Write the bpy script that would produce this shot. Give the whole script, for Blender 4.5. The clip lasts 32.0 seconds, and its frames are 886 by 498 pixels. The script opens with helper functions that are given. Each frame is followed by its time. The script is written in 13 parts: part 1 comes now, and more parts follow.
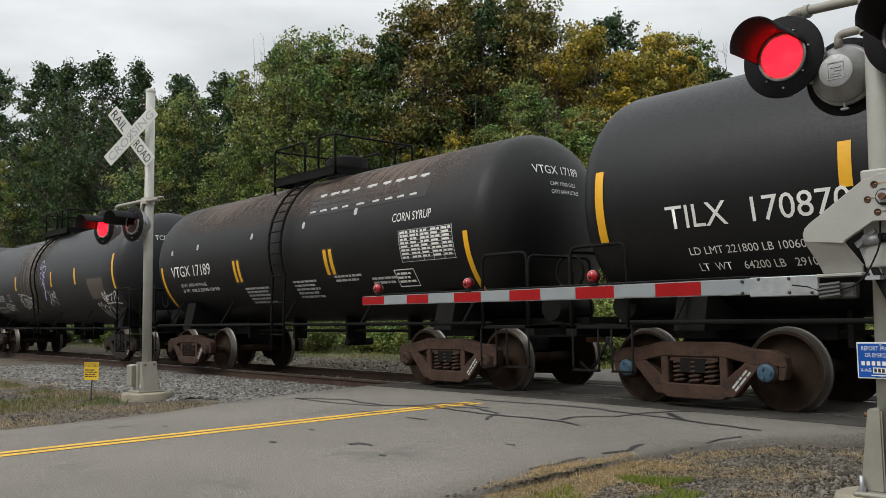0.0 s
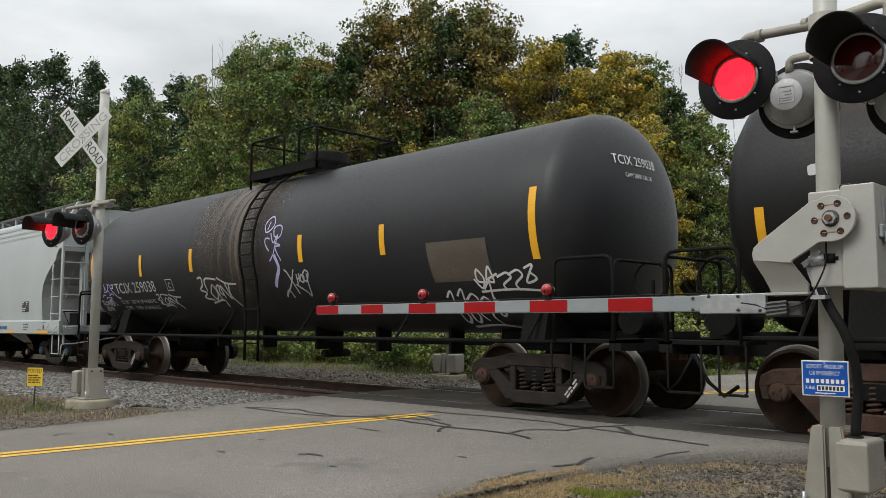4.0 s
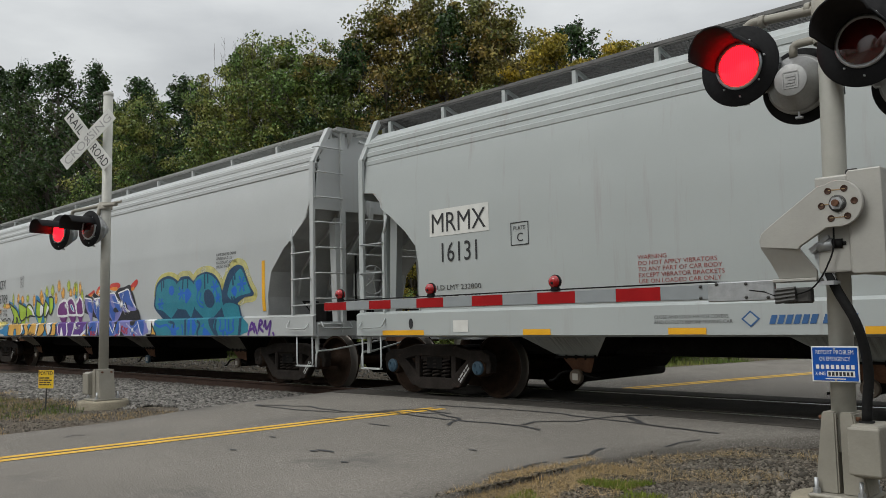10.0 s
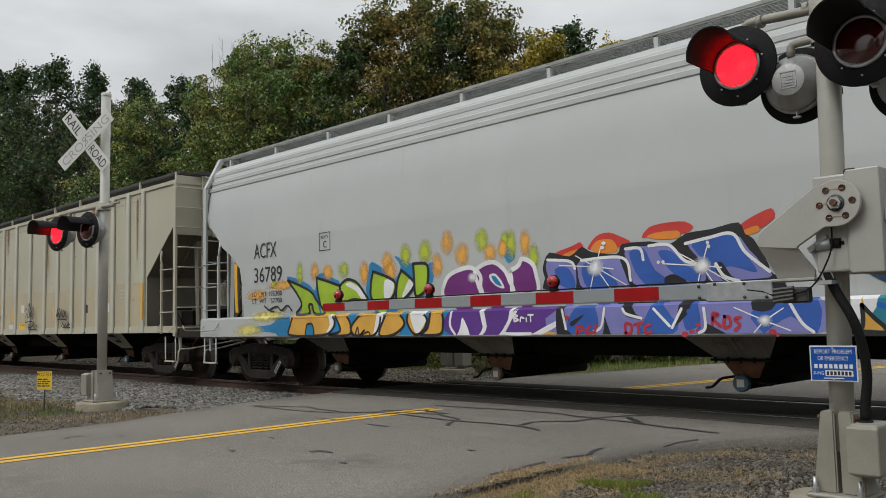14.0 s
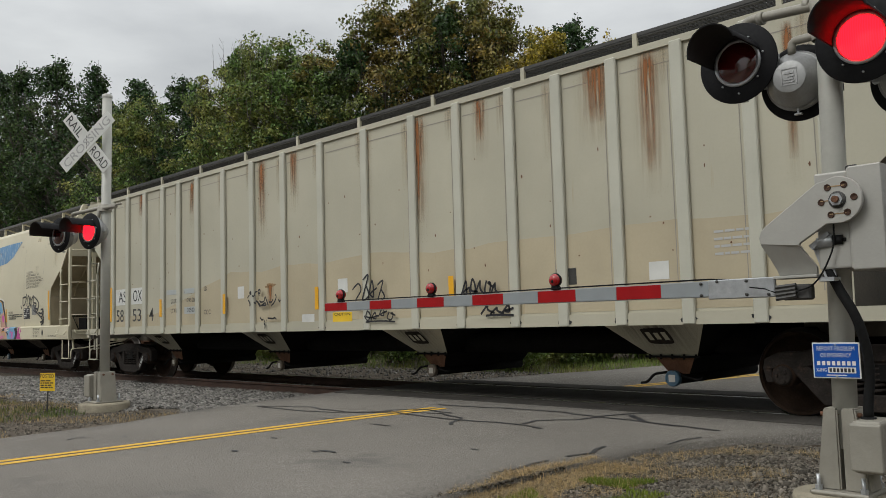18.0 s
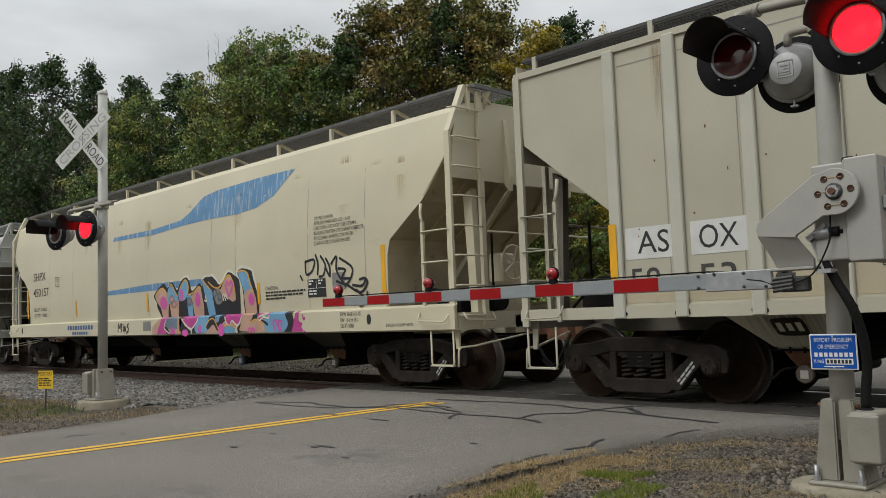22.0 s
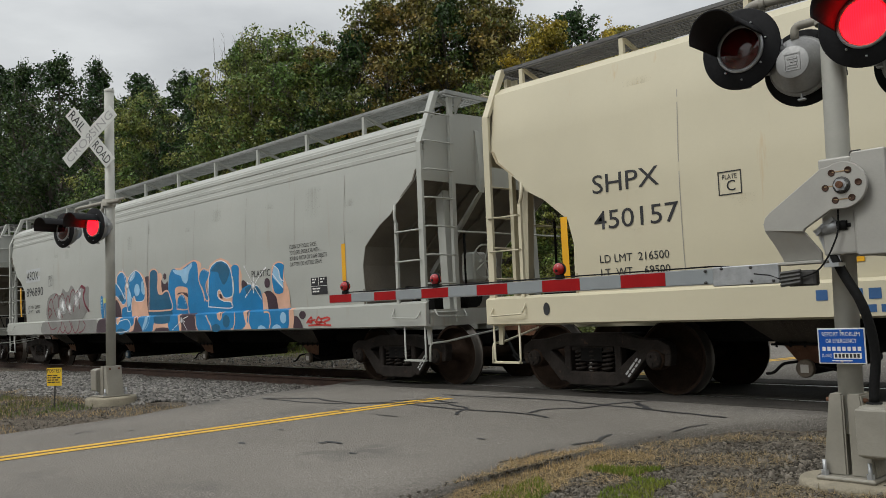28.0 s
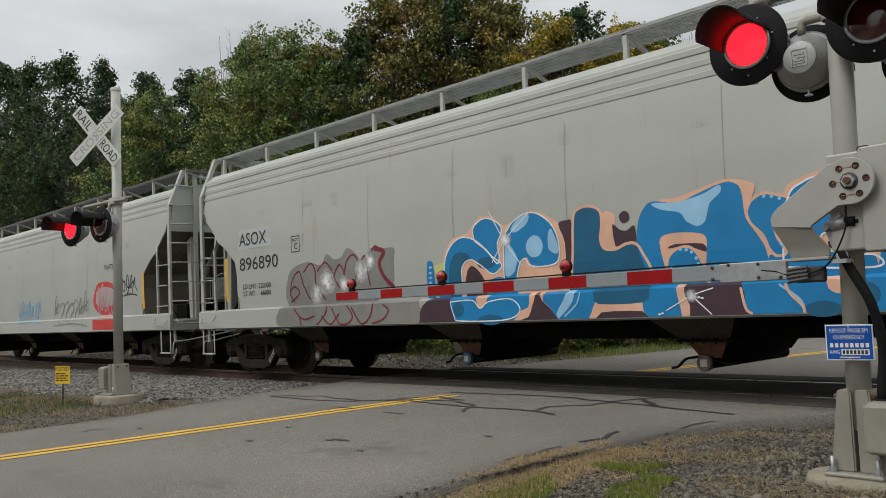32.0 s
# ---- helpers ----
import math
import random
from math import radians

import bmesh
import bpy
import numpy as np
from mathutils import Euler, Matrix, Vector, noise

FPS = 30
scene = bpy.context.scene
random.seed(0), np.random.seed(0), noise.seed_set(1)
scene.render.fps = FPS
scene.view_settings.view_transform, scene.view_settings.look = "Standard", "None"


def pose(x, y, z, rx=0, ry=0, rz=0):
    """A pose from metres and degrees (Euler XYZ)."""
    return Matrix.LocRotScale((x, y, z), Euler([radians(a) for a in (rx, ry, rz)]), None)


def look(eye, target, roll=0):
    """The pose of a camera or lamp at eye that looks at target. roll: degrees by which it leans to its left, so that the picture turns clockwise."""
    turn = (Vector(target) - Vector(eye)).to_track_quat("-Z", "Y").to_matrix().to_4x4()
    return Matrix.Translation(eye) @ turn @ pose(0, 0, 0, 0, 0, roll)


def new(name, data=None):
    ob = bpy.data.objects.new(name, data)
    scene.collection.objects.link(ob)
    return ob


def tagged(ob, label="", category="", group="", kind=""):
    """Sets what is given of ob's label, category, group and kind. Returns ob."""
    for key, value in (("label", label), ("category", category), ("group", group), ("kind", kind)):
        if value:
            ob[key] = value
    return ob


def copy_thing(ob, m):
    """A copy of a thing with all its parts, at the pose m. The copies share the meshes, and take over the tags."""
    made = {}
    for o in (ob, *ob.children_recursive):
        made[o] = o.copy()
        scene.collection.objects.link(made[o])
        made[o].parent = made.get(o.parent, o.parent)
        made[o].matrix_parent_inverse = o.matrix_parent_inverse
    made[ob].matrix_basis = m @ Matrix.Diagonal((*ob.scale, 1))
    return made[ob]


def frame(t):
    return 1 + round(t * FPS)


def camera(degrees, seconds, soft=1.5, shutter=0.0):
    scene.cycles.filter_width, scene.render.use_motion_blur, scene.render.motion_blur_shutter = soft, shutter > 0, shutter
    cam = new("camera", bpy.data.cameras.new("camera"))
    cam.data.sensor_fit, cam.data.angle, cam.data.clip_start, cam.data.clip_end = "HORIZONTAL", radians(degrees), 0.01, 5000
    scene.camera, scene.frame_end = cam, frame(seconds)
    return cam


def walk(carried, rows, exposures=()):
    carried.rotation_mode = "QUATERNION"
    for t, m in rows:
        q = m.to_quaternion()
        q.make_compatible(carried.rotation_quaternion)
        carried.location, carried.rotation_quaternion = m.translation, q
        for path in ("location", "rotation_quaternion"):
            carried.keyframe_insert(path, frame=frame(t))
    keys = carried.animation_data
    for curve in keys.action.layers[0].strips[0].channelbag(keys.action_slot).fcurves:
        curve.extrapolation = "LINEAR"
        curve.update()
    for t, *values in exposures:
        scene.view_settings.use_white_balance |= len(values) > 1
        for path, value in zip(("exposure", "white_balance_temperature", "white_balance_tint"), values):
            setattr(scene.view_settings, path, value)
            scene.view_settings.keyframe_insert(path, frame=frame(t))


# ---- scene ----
# ---- camera ----
cam = camera(55.28, 32.0, soft=0.75)
EYE = (0.0, 0.0, 1.126)

def aim(azimuth, pitch, roll):
    a, p = radians(azimuth), radians(pitch)
    way = Vector((math.cos(p) * math.cos(a), math.cos(p) * math.sin(a), math.sin(p)))
    return look(EYE, Vector(EYE) + way, -roll)


walk(cam, [(t, aim(a, p, r)) for t, a, p, r in (
    (0, 138.21, 4.47, 1.00), (0.5, 137.97, 4.55, 0.91), (1, 137.67, 4.59, 0.73), (1.5, 137.34, 4.69, 0.69), (2, 136.90, 4.82, 0.51),
    (2.5, 136.47, 4.93, 0.34), (3, 136.00, 5.10, 0.22), (3.5, 135.61, 5.15, 0.03), (5.5, 134.31, 5.44, 0.10), (6, 134.26, 5.47, 0.14),
    (6.5, 134.30, 5.41, 0.18), (7, 134.47, 5.38, 0.22), (7.5, 134.56, 5.36, 0.35), (8, 134.92, 5.30, 0.40), (8.5, 135.17, 5.12, 0.64),
    (9, 135.41, 4.99, 0.87), (9.5, 135.53, 4.90, 1.01), (10, 135.65, 4.80, 1.18), (10.5, 135.68, 4.91, 1.16), (11, 135.60, 4.97, 1.20),
    (11.5, 135.59, 4.90, 1.25), (12, 135.59, 4.91, 1.30), (12.5, 135.56, 4.88, 1.35), (13, 135.52, 4.86, 1.30), (13.5, 135.48, 4.85, 1.31),
    (14, 135.54, 4.82, 1.31), (14.5, 135.52, 4.78, 1.36), (16.5, 135.36, 4.92, 1.47), (17, 135.62, 4.88, 1.53), (17.5, 135.44, 4.82, 1.63),
    (18, 135.66, 4.77, 1.65), (18.5, 135.35, 4.63, 1.76), (19, 135.94, 4.55, 1.87), (19.5, 136.13, 4.54, 1.91), (20, 136.08, 4.45, 1.88),
    (20.5, 136.09, 4.33, 2.02), (21, 135.96, 4.31, 2.12), (21.5, 135.00, 4.32, 2.16), (22, 135.49, 4.40, 2.10), (22.5, 135.66, 4.39, 2.06),
    (23, 136.06, 4.40, 2.09), (23.5, 136.08, 4.38, 2.09), (24, 136.09, 4.37, 2.10), (24.5, 136.17, 4.32, 2.12), (25, 136.16, 4.32, 2.16),
    (25.5, 135.87, 4.32, 2.23), (27.5, 136.31, 4.16, 2.32), (28, 135.94, 4.13, 2.34), (28.5, 136.47, 4.06, 2.44), (29, 136.36, 4.05, 2.43),
    (29.5, 136.31, 4.04, 2.48), (30, 136.21, 4.02, 2.45), (30.5, 136.06, 3.99, 2.54), (31, 136.14, 3.98, 2.45), (31.5, 136.04, 3.94, 2.52),
    (32, 136.37, 3.97, 2.49),
)], exposures=tuple((t, e, 6380, 7.5) for t, e in ((0.0, 0.36), (6.0, 0.36), (8.0, 0.32), (9.0, 0.11), (10.5, 0.05), (32.0, 0.04))))

# ---- world, sun ----
world = bpy.data.worlds.new("overcast_sky")
scene.world = world
world.use_nodes = True
wn, wl = world.node_tree.nodes, world.node_tree.links
wn.clear()
w_out = wn.new("ShaderNodeOutputWorld")
w_bg = wn.new("ShaderNodeBackground")
w_sky = wn.new("ShaderNodeTexSky")
w_sky.sky_type = "NISHITA"
w_sky.sun_disc = False
w_sky.sun_elevation = radians(46)
w_sky.sun_rotation = radians(190)
w_sky.air_density = 1.0
w_sky.dust_density = 4.0
w_geo = wn.new("ShaderNodeTexCoord")
w_map = wn.new("ShaderNodeMapping")
w_map.inputs["Scale"].default_value = (1.0, 1.0, 3.2)
w_noise = wn.new("ShaderNodeTexNoise")
w_noise.inputs["Scale"].default_value = 2.1
w_noise.inputs["Detail"].default_value = 7
w_noise.inputs["Roughness"].default_value = 0.52
w_ramp = wn.new("ShaderNodeValToRGB")
w_ramp.color_ramp.elements[0].position, w_ramp.color_ramp.elements[0].color = 0.36, (5.0, 5.05, 5.15, 1)
w_ramp.color_ramp.elements[1].position, w_ramp.color_ramp.elements[1].color = 0.66, (7.9, 7.9, 7.85, 1)
w_mix = wn.new("ShaderNodeMix")
w_mix.data_type = "RGBA"
w_mix.inputs["Factor"].default_value = 0.93
wl.new(w_geo.outputs["Generated"], w_map.inputs["Vector"])
wl.new(w_map.outputs["Vector"], w_noise.inputs["Vector"])
wl.new(w_noise.outputs["Fac"], w_ramp.inputs["Fac"])
wl.new(w_sky.outputs["Color"], w_mix.inputs["A"])
w_sep = wn.new("ShaderNodeSeparateXYZ")
wl.new(w_geo.outputs["Generated"], w_sep.inputs["Vector"])
w_lift = wn.new("ShaderNodeMapRange")  # an overcast sky is brighter overhead than at the horizon
w_lift.inputs["From Min"].default_value, w_lift.inputs["From Max"].default_value = 0.0, 1.0
w_lift.inputs["To Min"].default_value, w_lift.inputs["To Max"].default_value = 0.62, 1.95
wl.new(w_sep.outputs["Z"], w_lift.inputs["Value"])
w_scale = wn.new("ShaderNodeVectorMath")
w_scale.operation = "SCALE"
wl.new(w_ramp.outputs["Color"], w_scale.inputs[0])
wl.new(w_lift.outputs["Result"], w_scale.inputs["Scale"])
wl.new(w_scale.outputs["Vector"], w_mix.inputs["B"])
wl.new(w_mix.outputs["Result"], w_bg.inputs["Color"])
wl.new(w_bg.outputs["Background"], w_out.inputs["Surface"])
w_bg.inputs["Strength"].default_value = 0.105
sun = new("sun", bpy.data.lights.new("sun", "SUN"))
sun.data.energy, sun.data.angle, sun.data.color = 1.25, radians(24), (1.0, 0.98, 0.94)
sun.matrix_world = look((-12, -18, 28), (-6, 8, 0))


# ---- materials ----
def surface(name, color, rough=0.6, metal=0.0, vary=0.25, scale=3.0, grain=60.0, bump=0.15, spots=None, spot_at=0.62,
            streaks=None, streak_at=0.55, streak_scale=(4, 4, 0.35), fleck=0.0, by_object=0.0, by_island=0.0, coat=0.0, spec=0.5, fine_amount=None):
    """Paint, metal, stone or soil: a base colour with broad and fine variation, optional stains and run-down streaks."""
    m = bpy.data.materials.new(name)
    m.use_nodes = True
    n, l = m.node_tree.nodes, m.node_tree.links
    b = n["Principled BSDF"]
    b.inputs["Roughness"].default_value, b.inputs["Metallic"].default_value = rough, metal
    b.inputs["Coat Weight"].default_value = coat
    b.inputs["Specular IOR Level"].default_value = spec
    co = n.new("ShaderNodeTexCoord")

    def noise_node(s, detail=5.0, vec=None, rgh=0.55):
        t = n.new("ShaderNodeTexNoise")
        t.inputs["Scale"].default_value, t.inputs["Detail"].default_value, t.inputs["Roughness"].default_value = s, detail, rgh
        l.new(vec or co.outputs["Object"], t.inputs["Vector"])
        return t.outputs["Fac"]

    def mixed(fac, a, bcol, kind="MIX"):
        x = n.new("ShaderNodeMix")
        x.data_type, x.blend_type = "RGBA", kind
        if isinstance(fac, float):
            x.inputs["Factor"].default_value = fac
        else:
            l.new(fac, x.inputs["Factor"])
        for socket, value in (("A", a), ("B", bcol)):
            if isinstance(value, tuple):
                x.inputs[socket].default_value = (*value, 1)
            else:
                l.new(value, x.inputs[socket])
        return x.outputs["Result"]

    def ramp(fac, lo, hi, a=0.0, z=1.0):
        r = n.new("ShaderNodeMapRange")
        r.inputs["From Min"].default_value, r.inputs["From Max"].default_value = lo, hi
        r.inputs["To Min"].default_value, r.inputs["To Max"].default_value = a, z
        l.new(fac, r.inputs["Value"])
        return r.outputs["Result"]

    dark = tuple(c * (1 - vary) for c in color)
    light = tuple(min(1, c * (1 + vary * 0.8)) for c in color)
    broad = noise_node(scale)
    fine = noise_node(grain, 3)
    col = mixed(ramp(broad, 0.3, 0.7), dark, light)
    col = mixed(ramp(fine, 0.35, 0.7, 0.0, min(1.0, vary * 1.2) if fine_amount is None else fine_amount), col, tuple(c * 0.5 for c in color) if fine_amount else dark)
    if fleck:
        col = mixed(ramp(noise_node(grain * 2.2, 1), 0.6, 0.68, 0.0, fleck), col, tuple(min(1, c * 2.2 + 0.05) for c in color))
    if streaks:
        mp = n.new("ShaderNodeMapping")
        mp.inputs["Scale"].default_value = streak_scale
        l.new(co.outputs["Object"], mp.inputs["Vector"])
        col = mixed(ramp(noise_node(1.6, 6, mp.outputs["Vector"], 0.62), streak_at, streak_at + 0.16), col, streaks)
    if spots:
        col = mixed(ramp(noise_node(scale * 1.7, 7, None, 0.65), spot_at, spot_at + 0.1), col, spots)
    if by_object or by_island:
        if by_object:
            rnd = n.new("ShaderNodeObjectInfo").outputs["Random"]
        else:
            rnd = n.new("ShaderNodeNewGeometry").outputs["Random Per Island"]
        k = by_object or by_island
        hs = n.new("ShaderNodeHueSaturation")
        l.new(ramp(rnd, 0, 1, 1 - k, 1 + k), hs.inputs["Value"])
        l.new(col, hs.inputs["Color"])
        col = hs.outputs["Color"]
    l.new(col, b.inputs["Base Color"])
    l.new(ramp(fine, 0.3, 0.7, max(0.03, rough - 0.1), min(1, rough + 0.1)), b.inputs["Roughness"])
    if bump:
        bp = n.new("ShaderNodeBump")
        bp.inputs["Strength"].default_value, bp.inputs["Distance"].default_value = bump, 0.02
        l.new(fine, bp.inputs["Height"])
        l.new(bp.outputs["Normal"], b.inputs["Normal"])
    return m


def plain(name, color, rough=0.5, metal=0.0, vary=0.12, **k):
    return surface(name, color, rough, metal, vary, scale=2.0, grain=40.0, bump=0.04, **k)


def leafy(name, color, warm, k=0.45):
    """Leaves: colour by leaf clump, some light passing through."""
    m = bpy.data.materials.new(name)
    m.use_nodes = True
    n, l = m.node_tree.nodes, m.node_tree.links
    b = n["Principled BSDF"]
    geo = n.new("ShaderNodeNewGeometry")
    co = n.new("ShaderNodeTexCoord")
    t = n.new("ShaderNodeTexNoise")
    t.inputs["Scale"].default_value = 0.7
    t.inputs["Detail"].default_value = 3
    l.new(co.outputs["Object"], t.inputs["Vector"])
    r = n.new("ShaderNodeMapRange")
    r.inputs["From Min"].default_value, r.inputs["From Max"].default_value = 0.42, 0.66
    l.new(t.outputs["Fac"], r.inputs["Value"])
    x = n.new("ShaderNodeMix")
    x.data_type = "RGBA"
    x.inputs["A"].default_value, x.inputs["B"].default_value = (*(c * 1.12 for c in color), 1), (*(c * 1.12 for c in warm), 1)
    l.new(r.outputs["Result"], x.inputs["Factor"])
    hs = n.new("ShaderNodeHueSaturation")
    v = n.new("ShaderNodeMapRange")
    v.inputs["To Min"].default_value, v.inputs["To Max"].default_value = 1 - k, 1 + k
    l.new(geo.outputs["Random Per Island"], v.inputs["Value"])
    l.new(v.outputs["Result"], hs.inputs["Value"])
    l.new(x.outputs["Result"], hs.inputs["Color"])
    l.new(hs.outputs["Color"], b.inputs["Base Color"])
    b.inputs["Roughness"].default_value = 0.42
    b.inputs["Specular IOR Level"].default_value = 0.3
    tr = n.new("ShaderNodeBsdfTranslucent")
    l.new(hs.outputs["Color"], tr.inputs["Color"])
    ms = n.new("ShaderNodeMixShader")
    ms.inputs["Fac"].default_value = 0.2
    l.new(b.outputs["BSDF"], ms.inputs[1])
    l.new(tr.outputs["BSDF"], ms.inputs[2])
    l.new(ms.outputs["Shader"], n["Material Output"].inputs["Surface"])
    return m


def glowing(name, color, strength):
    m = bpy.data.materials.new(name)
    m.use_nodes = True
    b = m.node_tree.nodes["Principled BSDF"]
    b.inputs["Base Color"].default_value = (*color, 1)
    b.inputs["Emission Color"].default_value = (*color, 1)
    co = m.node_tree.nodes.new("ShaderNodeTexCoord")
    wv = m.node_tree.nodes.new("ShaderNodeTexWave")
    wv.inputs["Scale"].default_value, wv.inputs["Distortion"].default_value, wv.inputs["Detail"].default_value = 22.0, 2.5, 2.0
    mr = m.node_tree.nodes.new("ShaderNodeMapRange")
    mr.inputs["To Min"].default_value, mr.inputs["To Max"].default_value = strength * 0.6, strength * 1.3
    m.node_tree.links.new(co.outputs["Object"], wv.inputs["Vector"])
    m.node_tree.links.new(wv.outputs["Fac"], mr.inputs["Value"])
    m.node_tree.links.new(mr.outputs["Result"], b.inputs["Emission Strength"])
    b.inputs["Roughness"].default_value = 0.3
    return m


M_ASPHALT = surface("asphalt", (0.20, 0.184, 0.162), 0.95, 0, 0.2, 0.45, 55, 0.7, fine_amount=0.85, fleck=0.75, spots=(0.14, 0.13, 0.118), spot_at=0.57, spec=0.12)
M_PANEL = surface("crossing_surface_dark", (0.06, 0.055, 0.049), 0.95, 0, 0.35, 1.5, 45, 0.5, spec=0.1)
M_TAR = plain("crack_sealer", (0.028, 0.028, 0.03), 0.6, vary=0.3)
M_YELLOW_LINE = surface("road_paint_yellow", (0.62, 0.36, 0.035), 0.75, 0, 0.2, 3, 90, 0.2, spots=(0.3, 0.22, 0.1), spot_at=0.63)
M_DIRT = surface("dirt_and_gravel", (0.125, 0.104, 0.08), 0.97, 0, 0.35, 1.1, 38, 1.0, fine_amount=0.9, fleck=0.6, spots=(0.06, 0.045, 0.032), spot_at=0.55, spec=0.15)
M_STONE = surface("ballast_stone", (0.175, 0.165, 0.15), 0.9, 0, 0.25, 9, 60, 0.4, by_island=0.7, spec=0.25)
M_STONE_DARK = surface("gravel_stone", (0.14, 0.124, 0.102), 0.92, 0, 0.3, 9, 60, 0.4, by_island=0.7, spec=0.2)
M_TIE = surface("creosoted_tie", (0.03, 0.025, 0.021), 0.9, 0, 0.35, 5, 50, 0.5, by_object=0.3)
M_RAIL = surface("rail_rust", (0.062, 0.034, 0.023), 0.8, 0.2, 0.3, 4, 60, 0.3)
M_RAIL_TOP = plain("rail_head_steel", (0.42, 0.41, 0.4), 0.3, 0.9)
M_GRASS = leafy("grass_green", (0.11, 0.165, 0.035), (0.21, 0.205, 0.055))
M_MOSS = leafy("moss_and_short_grass", (0.12, 0.165, 0.02), (0.20, 0.20, 0.035), 0.4)
M_STRAW = leafy("dry_grass", (0.36, 0.26, 0.13), (0.25, 0.19, 0.10), 0.5)
M_WEED = leafy("weeds", (0.075, 0.115, 0.025), (0.15, 0.13, 0.045))
M_LEAF_DARK = leafy("leaves_dark_green", (0.028, 0.060, 0.017), (0.062, 0.088, 0.024), 0.8)
M_LEAF_MID = leafy("leaves_mid_green", (0.098, 0.158, 0.040), (0.235, 0.222, 0.058), 0.8)
M_LEAF_TURN = leafy("leaves_turning", (0.11, 0.125, 0.032), (0.235, 0.155, 0.042), 0.75)
M_LEAF_YELLOW = leafy("leaves_yellow", (0.36, 0.27, 0.034), (0.155, 0.165, 0.038), 0.65)
M_LEAF_RED = leafy("leaves_reddish", (0.12, 0.045, 0.03), (0.11, 0.09, 0.03))
M_BARK = surface("bark", (0.10, 0.085, 0.07), 0.9, 0, 0.35, 4, 30, 0.6)
M_CONCRETE = surface("concrete", (0.30, 0.265, 0.195), 0.93, 0, 0.28, 5, 60, 0.6, spots=(0.19, 0.17, 0.13), spot_at=0.6)
M_ALU = surface("aluminium_paint", (0.28, 0.262, 0.22), 0.55, 0.1, 0.14, 4, 50, 0.08, streaks=(0.27, 0.24, 0.2), streak_at=0.63)
M_GALV = surface("galvanised_steel", (0.42, 0.43, 0.44), 0.42, 0.6, 0.2, 12, 60, 0.06)
M_CAST = surface("cast_grey_metal", (0.32, 0.32, 0.315), 0.5, 0.6, 0.15, 8, 60, 0.05)
M_GATEBOX = surface("gate_box_paint", (0.37, 0.36, 0.33), 0.45, 0.15, 0.1, 3, 50, 0.05, streaks=(0.36, 0.33, 0.27), streak_at=0.66)
M_BLACK = plain("black_paint", (0.008, 0.008, 0.009), 0.65, spec=0.15)
M_RUBBER = plain("black_rubber", (0.008, 0.008, 0.008), 0.75, spec=0.2)
M_RUST_BOLT = surface("dark_rusty_bolt", (0.055, 0.026, 0.015), 0.9, 0, 0.4, 8, 60, 0.3)
M_RUST_STAIN = surface("pale_rust_stain", (0.30, 0.2, 0.1), 0.7, 0, 0.3, 8, 60, 0.1)
M_RUST = surface("rusty_steel", (0.16, 0.075, 0.04), 0.85, 0.1, 0.4, 8, 60, 0.4)
M_BLUE_SIGN = plain("sign_blue", (0.005, 0.075, 0.37), 0.5, spec=0.25)
M_WHITE = plain("white_lettering", (0.72, 0.71, 0.68), 0.6, vary=0.1)
M_GREY_LETTER = plain("faded_lettering", (0.42, 0.42, 0.41), 0.6)
M_SIGN_FADED = plain("sign_lettering_faded", (0.36, 0.36, 0.35), 0.6)
M_SIGN_WHITE = surface("sign_white", (0.60, 0.60, 0.57), 0.55, 0, 0.1, 4, 50, 0.03)
M_SIGN_YELLOW = plain("sign_yellow", (0.72, 0.47, 0.02), 0.5)
M_RED_SHEET = surface("red_reflective", (0.30, 0.006, 0.008), 0.45, 0, 0.12, 5, 90, 0.05, spec=0.2)
M_WHITE_SHEET = surface("white_reflective", (0.25, 0.27, 0.28), 0.4, 0, 0.08, 5, 90, 0.05)
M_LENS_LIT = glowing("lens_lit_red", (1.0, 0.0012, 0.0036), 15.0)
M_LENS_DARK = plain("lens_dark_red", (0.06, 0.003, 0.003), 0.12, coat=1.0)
M_GATE_LAMP = plain("gate_lamp_red", (0.32, 0.004, 0.006), 0.16, spec=0.5, coat=0.6)
M_HOOD_IN = plain("hood_inside_dull_black", (0.03, 0.027, 0.027), 0.8, spec=0.1)
M_YELLOW_MARK = plain("reflective_yellow", (0.75, 0.38, 0.012), 0.45)
M_TANK_BLACK = surface("tank_black", (0.006, 0.006, 0.0065), 0.48, 0, 0.3, 1.1, 40, 0.06, spots=(0.012, 0.011, 0.0105), spot_at=0.6, spec=0.32)
M_TANK_OLD = surface("tank_black_worn", (0.0065, 0.006, 0.006), 0.52, 0, 0.3, 1.2, 40, 0.08, spots=(0.014, 0.0115, 0.01), spot_at=0.6, spec=0.3)
M_TANK_GREY = surface("tank_charcoal", (0.017, 0.017, 0.019), 0.5, 0, 0.2, 0.8, 40, 0.015, spots=(0.023, 0.021, 0.019), spot_at=0.6, spec=0.35)
M_UNDER = surface("underframe_black", (0.009, 0.0085, 0.008), 0.9, 0, 0.4, 3, 40, 0.2, spots=(0.02, 0.015, 0.012), spot_at=0.62, spec=0.15)
M_TRUCK = surface("truck_dark", (0.028, 0.023, 0.020), 0.8, 0, 0.45, 5, 50, 0.3, spots=(0.065, 0.042, 0.03), spot_at=0.6, spec=0.15)
M_TRUCK_RUST = surface("truck_rust", (0.062, 0.036, 0.026), 0.85, 0, 0.35, 5, 50, 0.25, spots=(0.03, 0.022, 0.018), spot_at=0.55, spec=0.2)
